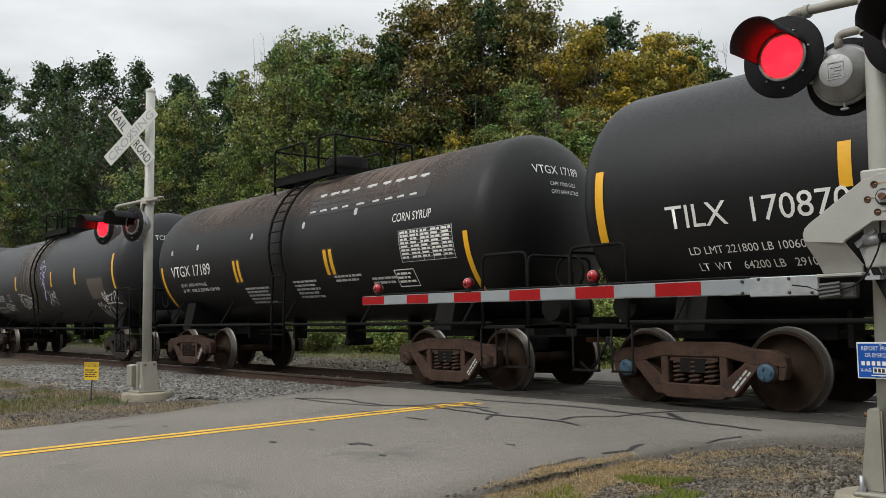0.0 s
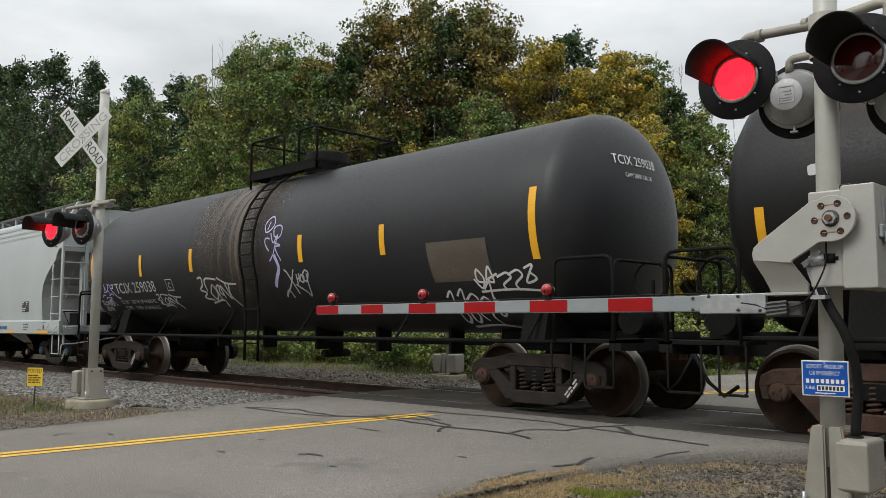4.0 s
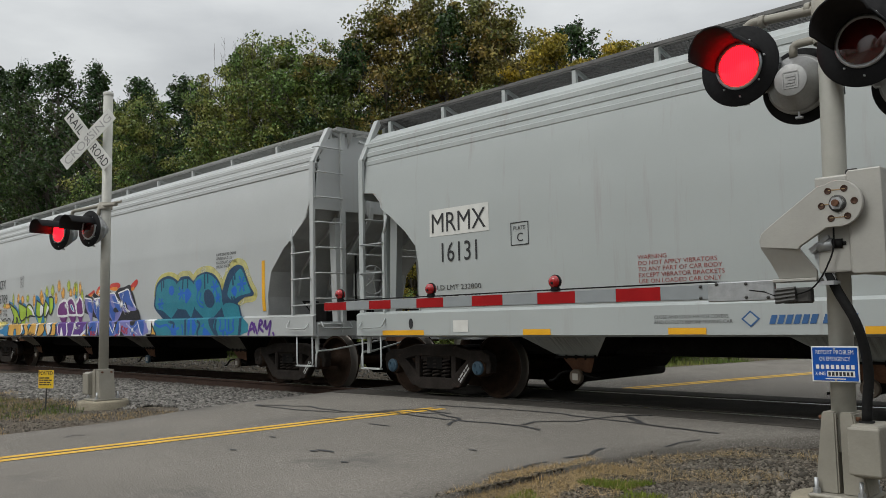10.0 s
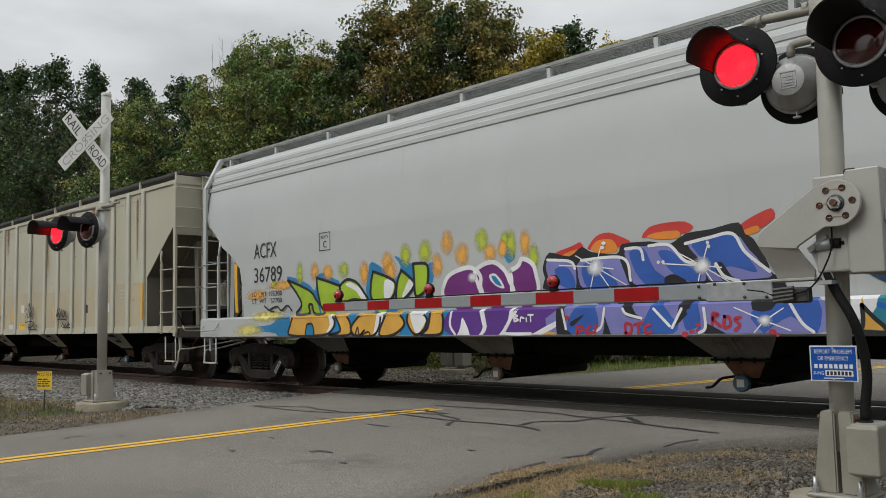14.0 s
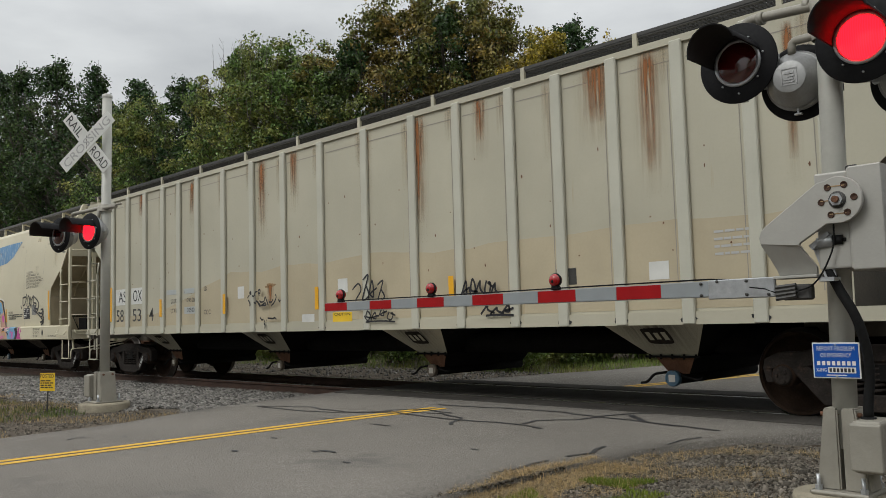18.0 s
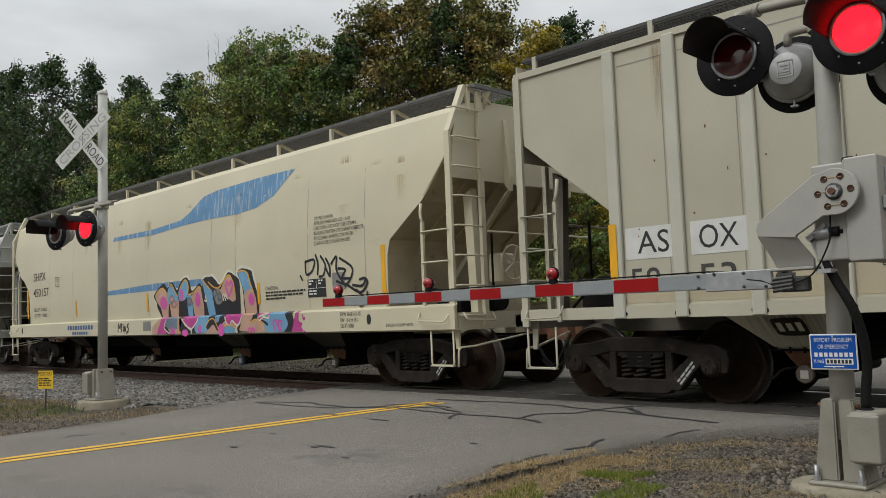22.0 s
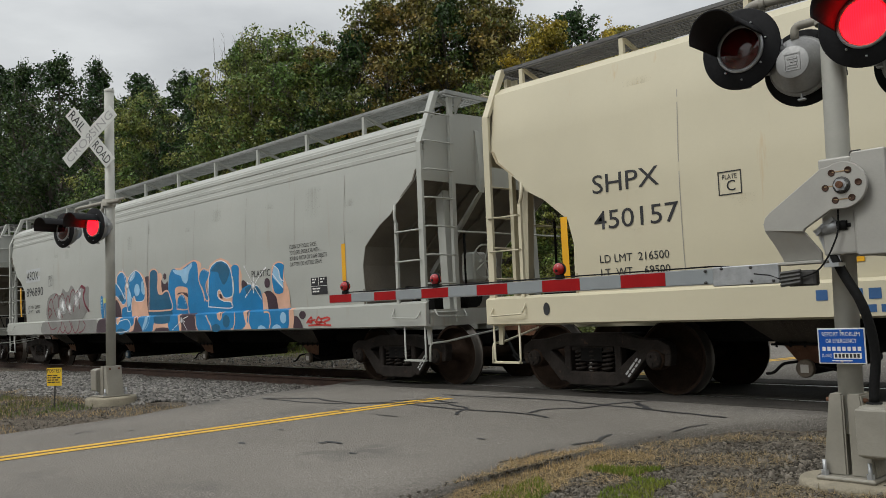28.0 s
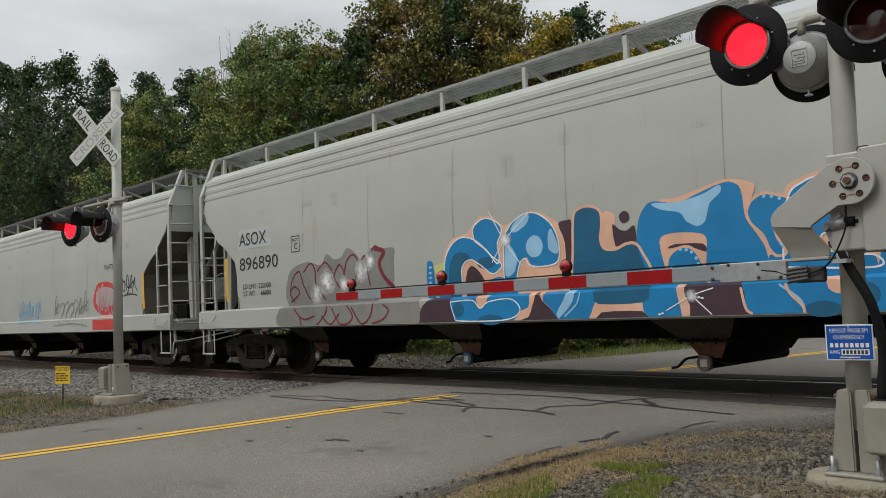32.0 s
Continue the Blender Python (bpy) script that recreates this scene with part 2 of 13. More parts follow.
M_WHEEL = surface("wheel_rust", (0.034, 0.021, 0.014), 0.9, 0.0, 0.4, 6, 50, 0.2, spec=0.15)
M_TREAD = plain("wheel_tread_steel", (0.16, 0.145, 0.13), 0.45, 0.8)
M_BEAR_BLUE = plain("bearing_cap_blue", (0.045, 0.10, 0.15), 0.5, vary=0.5, spots=(0.08, 0.06, 0.05), spot_at=0.58)
M_GREY_CAR = surface("grey_car_paint", (0.375, 0.40, 0.395), 0.42, 0, 0.06, 0.5, 30, 0.03, streaks=(0.33, 0.325, 0.32), streak_at=0.58)
M_GREY_CAR_DIRTY = surface("light_grey_car_paint", (0.40, 0.405, 0.37), 0.5, 0, 0.08, 0.5, 30, 0.03, streaks=(0.36, 0.33, 0.28), streak_at=0.6)
M_WHITE_CAR = surface("white_grey_car_paint", (0.435, 0.45, 0.447), 0.42, 0, 0.06, 0.5, 30, 0.03, streaks=(0.42, 0.41, 0.4), streak_at=0.6)
M_CREAM_CAR = surface("cream_car_paint", (0.565, 0.515, 0.375), 0.5, 0, 0.08, 0.5, 30, 0.03, streaks=(0.52, 0.36, 0.18), streak_at=0.66)
M_BEIGE_CAR = surface("beige_car_paint", (0.43, 0.405, 0.315), 0.6, 0, 0.1, 0.6, 30, 0.05, streaks=(0.36, 0.28, 0.17), streak_at=0.66)
M_SLOPE_CREAM = surface("slope_sheet_cream", (0.42, 0.35, 0.23), 0.7, 0, 0.2, 1.5, 40, 0.1, spots=(0.22, 0.14, 0.07), spot_at=0.62)
# dirt and the shade of the roof overhang together in one dark colour
M_SLOPE = surface("slope_sheet_dirty_shaded", (0.17, 0.15, 0.12), 0.75, 0, 0.25, 1.5, 40, 0.1)
M_SLOPE_GREY = surface("slope_sheet_grey", (0.36, 0.365, 0.355), 0.7, 0, 0.2, 1.5, 40, 0.1)
M_HOPPER_DIRT = surface("hopper_bottom_dirty", (0.045, 0.036, 0.027), 0.8, 0, 0.3, 2, 40, 0.15, spots=(0.03, 0.022, 0.017))
M_CAP = surface("outlet_cap_dirty", (0.12, 0.095, 0.07), 0.75, 0, 0.35, 8, 50, 0.15)
M_PALE_LABEL = plain("pale_cap_label", (0.42, 0.40, 0.36), 0.7)
M_GRATE_LIGHT = surface("galvanised_grating", (0.30, 0.305, 0.29), 0.6, 0.2, 0.2, 5, 60, 0.2)
M_FUNNEL = surface("funnel_grey_dirty", (0.17, 0.16, 0.14), 0.75, 0, 0.3, 2, 40, 0.12, spots=(0.09, 0.075, 0.06), spot_at=0.55)
M_MAST = surface("mast_paint", (0.43, 0.425, 0.385), 0.5, 0.1, 0.12, 4, 50, 0.06, streaks=(0.31, 0.28, 0.23), streak_at=0.63)
M_GRATE = surface("running_board_grating", (0.13, 0.127, 0.122), 0.6, 0.3, 0.2, 5, 60, 0.2)
M_STEEL_DARK = plain("dark_steel", (0.06, 0.058, 0.055), 0.6, 0.3)
M_BOX_TEXT = plain("stencil_black", (0.02, 0.02, 0.022), 0.6)
M_RED_TEXT = plain("stencil_red", (0.28, 0.06, 0.05), 0.6)
M_BLUE_TEXT = plain("stencil_blue", (0.03, 0.10, 0.25), 0.6)
M_BLUE_FADED = surface("faded_blue_band", (0.10, 0.24, 0.42), 0.55, 0, 0.15, 2, 40, 0.03, streaks=(0.5, 0.5, 0.45), streak_at=0.53, streak_scale=(9, 9, 0.7))


def spray(name, color, vary=0.15):
    return surface("spray_" + name, color, 0.5, 0, vary, 2.5, 40, 0.02)


SP_BLUE = spray("blue", (0.03, 0.10, 0.40))
SP_PURPLE, SP_LIME, SP_ORANGE = spray("purple", (0.15, 0.022, 0.17)), spray("lime", (0.34, 0.50, 0.03)), spray("orange", (0.72, 0.24, 0.03))
SP_RED, SP_WHITE = spray("red", (0.55, 0.04, 0.03)), spray("white", (0.75, 0.75, 0.76))
SP_BLACK, SP_SKY, SP_PINK = spray("black", (0.014, 0.014, 0.018)), spray("sky", (0.12, 0.42, 0.68)), spray("pink", (0.58, 0.28, 0.30))
SP_MAGENTA, SP_CYAN, SP_LILAC = spray("magenta", (0.48, 0.05, 0.26)), spray("cyan", (0.006, 0.19, 0.44)), spray("lilac", (0.46, 0.42, 0.66))
SP_PEACH, SP_PLUM, SP_GREY = spray("peach", (0.72, 0.42, 0.29)), spray("plum", (0.05, 0.025, 0.035)), spray("grey", (0.22, 0.215, 0.2))
SP_NAVY, SP_MAROON, SP_PALE = spray("navy", (0.012, 0.05, 0.11)), spray("maroon", (0.16, 0.015, 0.03)), spray("pale_blue", (0.30, 0.52, 0.72))
SP_PERI, SP_DUST, SP_SKY2 = spray("periwinkle", (0.20, 0.20, 0.48)), spray("dusty_pink", (0.50, 0.31, 0.23)), spray("light_blue", (0.16, 0.34, 0.52))
SP_HOT, SP_TEAL2, SP_CHALK = spray("hot_pink", (0.60, 0.09, 0.38)), spray("deep_teal", (0.006, 0.10, 0.20)), spray("chalk_white", (0.46, 0.46, 0.46))
SP_TEALB = spray("sea_blue", (0.022, 0.20, 0.27))
SP_TAN = spray("tan", (0.66, 0.36, 0.06))


def run_down(name, color, strength=1.0, rough=0.8, streak=26):
    """A stain that has run down a wall: dense at its top, ragged at its sides, thinning out below."""
    m = bpy.data.materials.new(name)
    m.use_nodes = True
    n, l = m.node_tree.nodes, m.node_tree.links
    b = n["Principled BSDF"]
    b.inputs["Base Color"].default_value, b.inputs["Roughness"].default_value = (*color, 1), rough
    co = n.new("ShaderNodeTexCoord")
    sep = n.new("ShaderNodeSeparateXYZ")
    l.new(co.outputs["Generated"], sep.inputs["Vector"])

    def calc(op, a, c=None):
        k = n.new("ShaderNodeMath")
        k.operation = op
        for i, v in enumerate((a, c)):
            if v is None:
                continue
            if isinstance(v, (int, float)):
                k.inputs[i].default_value = v
            else:
                l.new(v, k.inputs[i])
        return k.outputs["Value"]

    mp = n.new("ShaderNodeMapping")
    mp.inputs["Scale"].default_value = (streak, 0, 0.05 * streak)
    l.new(co.outputs["Object"], mp.inputs["Vector"])
    t = n.new("ShaderNodeTexNoise")
    t.inputs["Scale"].default_value, t.inputs["Detail"].default_value = 1.0, 5
    l.new(mp.outputs["Vector"], t.inputs["Vector"])
    side = calc("SUBTRACT", 1.0, calc("ABSOLUTE", calc("SUBTRACT", calc("MULTIPLY", sep.outputs["X"], 2.0), 1.0)))
    down = calc("POWER", sep.outputs["Z"], 0.8)
    top = calc("MINIMUM", 1.0, calc("MULTIPLY", calc("SUBTRACT", 1.0, sep.outputs["Z"]), 9.0))
    down = calc("MULTIPLY", down, top)
    grain = calc("MULTIPLY", calc("SUBTRACT", t.outputs["Fac"], 0.3), 3.2)
    a = calc("MULTIPLY", calc("MULTIPLY", side, down), calc("MULTIPLY", grain, 1.5 * strength))
    a = calc("MINIMUM", calc("MAXIMUM", a, 0.0), 0.95)
    ms = n.new("ShaderNodeMixShader")
    l.new(a, ms.inputs["Fac"])
    l.new(n.new("ShaderNodeBsdfTransparent").outputs["BSDF"], ms.inputs[1])
    l.new(b.outputs["BSDF"], ms.inputs[2])
    l.new(ms.outputs["Shader"], n["Material Output"].inputs["Surface"])
    return m


def misty(name, color, strength=1.6, ring=True):
    """Spray paint that thins out towards its edge and shows grain."""
    m = bpy.data.materials.new(name)
    m.use_nodes = True
    n, l = m.node_tree.nodes, m.node_tree.links
    b = n["Principled BSDF"]
    b.inputs["Base Color"].default_value, b.inputs["Roughness"].default_value = (*color, 1), 0.6
    co = n.new("ShaderNodeTexCoord")
    t = n.new("ShaderNodeTexNoise")
    t.inputs["Scale"].default_value, t.inputs["Detail"].default_value = (9.0 if ring else 3.0), 6
    l.new(co.outputs["Object"], t.inputs["Vector"])
    grain = n.new("ShaderNodeMapRange")
    grain.inputs["From Min"].default_value, grain.inputs["From Max"].default_value = 0.3, 0.65
    grain.inputs["To Min"].default_value, grain.inputs["To Max"].default_value = 0.35, 1.0
    l.new(t.outputs["Fac"], grain.inputs["Value"])
    k = n.new("ShaderNodeMath")
    k.operation = "MULTIPLY"
    k.use_clamp = True
    l.new(grain.outputs["Result"], k.inputs[0])
    if ring:
        mp = n.new("ShaderNodeMapping")
        mp.inputs["Location"].default_value, mp.inputs["Scale"].default_value = (-1.0, 0.0, -1.0), (2.0, 0.0, 2.0)
        l.new(co.outputs["Generated"], mp.inputs["Vector"])
        ln = n.new("ShaderNodeVectorMath")
        ln.operation = "LENGTH"
        l.new(mp.outputs["Vector"], ln.inputs[0])
        fall = n.new("ShaderNodeMapRange")
        fall.inputs["From Min"].default_value, fall.inputs["From Max"].default_value = 1.0, 0.15
        fall.inputs["To Min"].default_value, fall.inputs["To Max"].default_value = 0.0, strength
        l.new(ln.outputs["Value"], fall.inputs["Value"])
        l.new(fall.outputs["Result"], k.inputs[1])
    else:
        k.inputs[1].default_value = strength
    ms = n.new("ShaderNodeMixShader")
    l.new(k.outputs["Value"], ms.inputs["Fac"])
    l.new(n.new("ShaderNodeBsdfTransparent").outputs["BSDF"], ms.inputs[1])
    l.new(b.outputs["BSDF"], ms.inputs[2])
    l.new(ms.outputs["Shader"], n["Material Output"].inputs["Surface"])
    return m


MIST_LIME, MIST_ORANGE, MIST_HALO = misty("mist_lime", (0.42, 0.48, 0.04)), misty("mist_orange", (0.72, 0.36, 0.06)), misty("mist_pale_yellow", (0.68, 0.60, 0.18))
MIST_WHITE, MIST_PINKM, MIST_GREY = misty("mist_white", (0.8, 0.8, 0.8), 1.2), misty("mist_pink", (0.5, 0.3, 0.26)), misty("mist_grey", (0.16, 0.17, 0.19))
MIST_HALOL = misty("mist_yellow_edge", (0.66, 0.60, 0.16), 0.7, False)
SP_SKYD, SP_VIOLET, SP_REDD = spray("strong_blue", (0.02, 0.20, 0.42)), spray("violet", (0.10, 0.03, 0.23)), spray("dark_red", (0.42, 0.03, 0.05))
SP_BLUED, SP_CREAM, SP_LIMEP = spray("deep_blue", (0.01, 0.11, 0.48)), spray("cream", (0.66, 0.64, 0.54)), spray("pale_lime", (0.55, 0.6, 0.2))
SP_SKYG = spray("grey_blue", (0.14, 0.19, 0.25))


M_RUN_RUST = run_down("run_down_rust", (0.27, 0.105, 0.032), 1.15)
M_RUN_PALE = run_down("run_down_pale_rust", (0.36, 0.25, 0.13), 0.42)
M_RUN_DIRT = run_down("run_down_dirt", (0.14, 0.12, 0.095), 0.55)
M_RIB = surface("beige_rib_paint", (0.46, 0.45, 0.375), 0.55, 0, 0.1, 1.2, 40, 0.04, streaks=(0.38, 0.31, 0.2), streak_at=0.64)


# ---- mesh tools ----
def box(bm, x0, x1, y0, y1, z0, z1, mi=0):
    v = [bm.verts.new(p) for p in ((x0, y0, z0), (x1, y0, z0), (x1, y1, z0), (x0, y1, z0), (x0, y0, z1), (x1, y0, z1), (x1, y1, z1), (x0, y1, z1))]
    for f in ((3, 2, 1, 0), (4, 5, 6, 7), (0, 1, 5, 4), (1, 2, 6, 5), (2, 3, 7, 6), (3, 0, 4, 7)):
        bm.faces.new([v[i] for i in f]).material_index = mi
    return v


def soft_box(bm, x0, x1, y0, y1, z0, z1, r=0.01, seg=1):
    t = bmesh.new()
    box(t, x0, x1, y0, y1, z0, z1)
    bmesh.ops.bevel(t, geom=t.edges[:], offset=r, segments=seg, profile=0.5, affect="EDGES")
    merge(bm, t)


def merge(bm, other, m=None):
    if m is not None:
        other.transform(m)
    me = bpy.data.meshes.new("tmp")
    other.to_mesh(me)
    bm.from_mesh(me)
    other.free()
    bpy.data.meshes.remove(me)


def rod(bm, a, b, r, seg=8, r2=None, mi=0):
    a, b = Vector(a), Vector(b)
    q = (b - a).to_track_quat("Z", "Y")
    rings = []
    for p, rad in ((a, r), (b, r if r2 is None else r2)):
        rings.append([bm.verts.new(p + q @ Vector((rad * math.cos(2 * math.pi * i / seg), rad * math.sin(2 * math.pi * i / seg), 0))) for i in range(seg)])
    for i in range(seg):
        f = bm.faces.new((rings[0][i], rings[0][(i + 1) % seg], rings[1][(i + 1) % seg], rings[1][i]))
        f.smooth, f.material_index = seg > 6, mi
    bm.faces.new(rings[0][::-1]).material_index = mi
    bm.faces.new(rings[1]).material_index = mi


def tube(bm, pts, r, seg=8, mi=0):
    """One swept pipe through the points."""
    pts = [Vector(p) for p in pts]
    rings = []
    for k, p in enumerate(pts):
        d = (pts[min(k + 1, len(pts) - 1)] - pts[max(k - 1, 0)]).normalized()
        q = d.to_track_quat("Z", "Y")
        rings.append([bm.verts.new(p + q @ Vector((r * math.cos(2 * math.pi * i / seg), r * math.sin(2 * math.pi * i / seg), 0))) for i in range(seg)])
    for A, B in zip(rings, rings[1:]):
        best = min(range(seg), key=lambda o: (A[0].co - B[o].co).length)
        for i in range(seg):
            f = bm.faces.new((A[i], A[(i + 1) % seg], B[(i + 1 + best) % seg], B[(i + best) % seg]))
            f.smooth, f.material_index = True, mi
    bm.faces.new(rings[0][::-1]).material_index = mi
    bm.faces.new(rings[-1]).material_index = mi


def bent(pts, r=0.08, n=4):
    """Round the inner corners of a polyline."""
    pts = [Vector(p) for p in pts]
    out = [pts[0]]
    for a, b, c in zip(pts, pts[1:], pts[2:]):
        k = min(r, (a - b).length * 0.45, (c - b).length * 0.45)
        p, q = b + (a - b).normalized() * k, b + (c - b).normalized() * k
        for i in range(n + 1):
            u = i / n
            out.append(p * (1 - u) ** 2 + b * 2 * u * (1 - u) + q * u * u)
    return out + [pts[-1]]


def prism(bm, pts, axis, lo, hi, mi=0):
    """A 2D outline carried along an axis: y takes (x, z) points, x takes (y, z), z takes (x, y)."""
    def at(p, h):
        return {"y": (p[0], h, p[1]), "x": (h, p[0], p[1]), "z": (p[0], p[1], h)}[axis]
    A = [bm.verts.new(at(p, lo)) for p in pts]
    B = [bm.verts.new(at(p, hi)) for p in pts]
    faces = [bm.faces.new(A), bm.faces.new(B[::-1])]
    for i in range(len(pts)):
        j = (i + 1) % len(pts)
        faces.append(bm.faces.new((A[j], A[i], B[i], B[j])))
    for f in faces:
        f.material_index = mi
    bmesh.ops.recalc_face_normals(bm, faces=faces)


def lathe(bm, profile, m=None, seg=24, mi=0, smooth=True):
    """A turned shape: (radius, height) points about z, set in place by m."""
    m = m or Matrix()
    rings = []
    for r, h in profile:
        if r < 1e-6:
            rings.append([bm.verts.new(m @ Vector((0, 0, h)))])
        else:
            rings.append([bm.verts.new(m @ Vector((r * math.cos(2 * math.pi * i / seg), r * math.sin(2 * math.pi * i / seg), h))) for i in range(seg)])
    for A, B in zip(rings, rings[1:]):
        for i in range(seg):
            j = (i + 1) % seg
            vs = [A[i % len(A)], A[j % len(A)], B[j % len(B)], B[i % len(B)]]
            vs = [v for k, v in enumerate(vs) if v not in vs[:k]]
            if len(vs) > 2:
                f = bm.faces.new(vs)
                f.smooth, f.material_index = smooth, mi


def part(name, bm, material, parent=None, label="", at=None):
    """Link a bmesh as one mesh object, under a thing or a part if one is given."""
    me = bpy.data.meshes.new(name)
    bm.to_mesh(me)
    bm.free()
    for m in material if isinstance(material, (list, tuple)) else [material]:
        me.materials.append(m)
    ob = new(name, me)
    if parent is not None:
        ob.parent = parent
    if at is not None:
        ob.matrix_basis = at
    return tagged(ob, label)


def quads(name, verts, material, parent=None, label="", faces=None):
    """One mesh of loose quads from an array of corners (n, 4, 3)."""
    v = np.asarray(verts, dtype=np.float32).reshape(-1, 3)
    me = bpy.data.meshes.new(name)
    n = len(v) // 4
    me.vertices.add(len(v))
    me.vertices.foreach_set("co", v.ravel())
    me.loops.add(len(v))
    me.loops.foreach_set("vertex_index", np.arange(len(v), dtype=np.int32))
    me.polygons.add(n)
    me.polygons.foreach_set("loop_start", np.arange(0, len(v), 4, dtype=np.int32))
    me.update(calc_edges=True)
    me.materials.append(material)
    ob = new(name, me)
    if parent is not None:
        ob.parent = parent
    return tagged(ob, label)


def grid_sheet(name, xs, ys, zf, material, keep=None):
    bm = bmesh.new()
    V = [[bm.verts.new((x, y, zf(x, y))) for x in xs] for y in ys]
    for j in range(len(ys) - 1):
        for i in range(len(xs) - 1):
            if keep is None or keep((xs[i] + xs[i + 1]) / 2, (ys[j] + ys[j + 1]) / 2):
                bm.faces.new((V[j][i], V[j][i + 1], V[j + 1][i + 1], V[j + 1][i])).smooth = True
    return part(name, bm, material)


# ---- the plan: the track runs along x, the camera side is -y, rail tops lie at z = 0 ----
TRACK_Y = 9.83
GAUGE_HALF = 0.755


def road_left(y):
    return float(np.interp(y, (-40, 3, 4.4, 5.7, 7.2, 8.5, 11.5, 14.5, 19.4, 30, 45), (-10.1, -10.15, -10.25, -10.8, -11.1, -11.4, -11.2, -10.4, -9.5, -6.5, -1.0)))


def road_right(y):
    return float(np.interp(y, (-40, 3, 6.1, 7.1, 7.6, 8.6, 11.5, 13, 20, 30, 45), (-4.0, -4.05, -4.1, -3.8, -3.5, -3.0, -3.2, -3.9, -2.2, 1.0, 6.5)))


def road_centre(y):
    return float(np.interp(y, (-40, 2.7, 6.5, 10.9, 15.9, 19.1, 30, 45), (-8.15, -8.15, -7.95, -7.6, -6.55, -5.75, -2.6, 3.0)))


def bed_edge(x):
    """Near edge of the ballast."""
    return 5.2 + 0.4 * noise.noise((x * 0.3, 2, 0)) + (2.35 if x > -4.5 else 0) + max(0, min(1.1, (x + 12.8) * 0.45)) * (1 if x < -8 else 0)


def ground_z(x, y):
    w = 0.03 * noise.noise((x * 0.35, y * 0.35, 0)) + 0.012 * noise.noise((x * 1.7, y * 1.7, 3))
    reach = 4.3 if x < -8 or y > TRACK_Y else 2.3
    near_track = max(0.0, min(1.0, (reach - abs(y - TRACK_Y)) / (1.2 if reach > 3 else 0.4)))
    if y < TRACK_Y:
        near_track *= max(0.0, min(1.0, (y - bed_edge(x) - 0.1) / 0.5))
    return -0.075 + w - 0.02 * max(0, min(1, (-y) / 6)) - 0.2 * near_track


def spaced(lo, hi, step):
    n = max(1, round((hi - lo) / step))
    return [lo + (hi - lo) * i / n for i in range(n + 1)]


ground = grid_sheet("ground", [-600, -250, -120, -70] + spaced(-50, 12, 0.55) + [25, 60, 150, 600], [-400, -120, -40, -15] + spaced(-5, 34, 0.5) + [45, 70, 130, 300, 700],
                    lambda x, y: ground_z(x, y) if abs(x) < 60 and abs(y) < 60 else -0.09, M_DIRT)
tagged(ground, "brown dirt and gravel ground with sparse grass beside the crossing", "ground", kind="structure")

bm = bmesh.new()
ys = spaced(-40, 8.95, 0.45) + spaced(9.2, 10.45, 0.4) + spaced(10.7, 45, 0.6)
rows = []
for y in ys:
    l, r = road_left(y), road_right(y)
    wob = 0.05 * noise.noise((1.3, y * 0.9, 0)), 0.07 * noise.noise((5.1, y * 1.1, 0))
    z = -0.012 if y > 7 else -0.012 - 0.02 * min(1, (7 - y) / 4)
    rows.append([bm.verts.new((l + wob[0] + (r - l + wob[1]) * i / 12, y, z + (0.018 * math.sin(math.pi * i / 12)))) for i in range(13)])
for A, B in zip(rows, rows[1:]):
    for i in range(12):
        bm.faces.new((A[i], A[i + 1], B[i + 1], B[i])).smooth = True
edge = [e for e in bm.edges if e.is_boundary]
ret = bmesh.ops.extrude_edge_only(bm, edges=edge)
for v in ret["geom"]:
    if isinstance(v, bmesh.types.BMVert):
        v.co.z -= 0.12
road = tagged(part("road", bm, M_ASPHALT), "grey worn asphalt road crossing the railway track", "road", kind="structure")


def road_z(x, y):
    l, r = road_left(y), road_right(y)
    f = max(0.0, min(1.0, (x - l) / (r - l)))
    return (-0.012 if y > 7 else -0.012 - 0.02 * min(1, (7 - y) / 4)) + 0.018 * math.sin(math.pi * f)


def strip(name, pts, width, material, parent, z=0.008, label=""):
    """A thin painted or poured line on the road."""
    bm = bmesh.new()
    pts = [Vector((p[0], p[1], 0)) for p in pts]
    prev = None
    for k, p in enumerate(pts):
        d = (pts[min(k + 1, len(pts) - 1)] - pts[max(k - 1, 0)]).normalized()
        w = width[k] if isinstance(width, (list, tuple)) else width
        nrm = Vector((-d.y, d.x, 0)) * w / 2
        row = [bm.verts.new((q.x, q.y, road_z(q.x, q.y) + z)) for q in (p + nrm, p - nrm)]
        if prev:
            bm.faces.new((prev[0], prev[1], row[1], row[0]))
        prev = row
    bmesh.ops.recalc_face_normals(bm, faces=bm.faces[:])
    return part(name, bm, material, parent, label)


def wiggle(pts, amount=0.03, step=0.12, seed=0):
    out = []
    for (x0, y0), (x1, y1) in zip(pts, pts[1:]):
        n = max(1, int(math.hypot(x1 - x0, y1 - y0) / step))
        for i in range(n):
            x, y = x0 + (x1 - x0) * i / n, y0 + (y1 - y0) * i / n
            out.append((x + amount * noise.noise((x * 3, y * 3, seed)), y + amount * noise.noise((x * 3, y * 3, seed + 9))))
    return out + [pts[-1]]


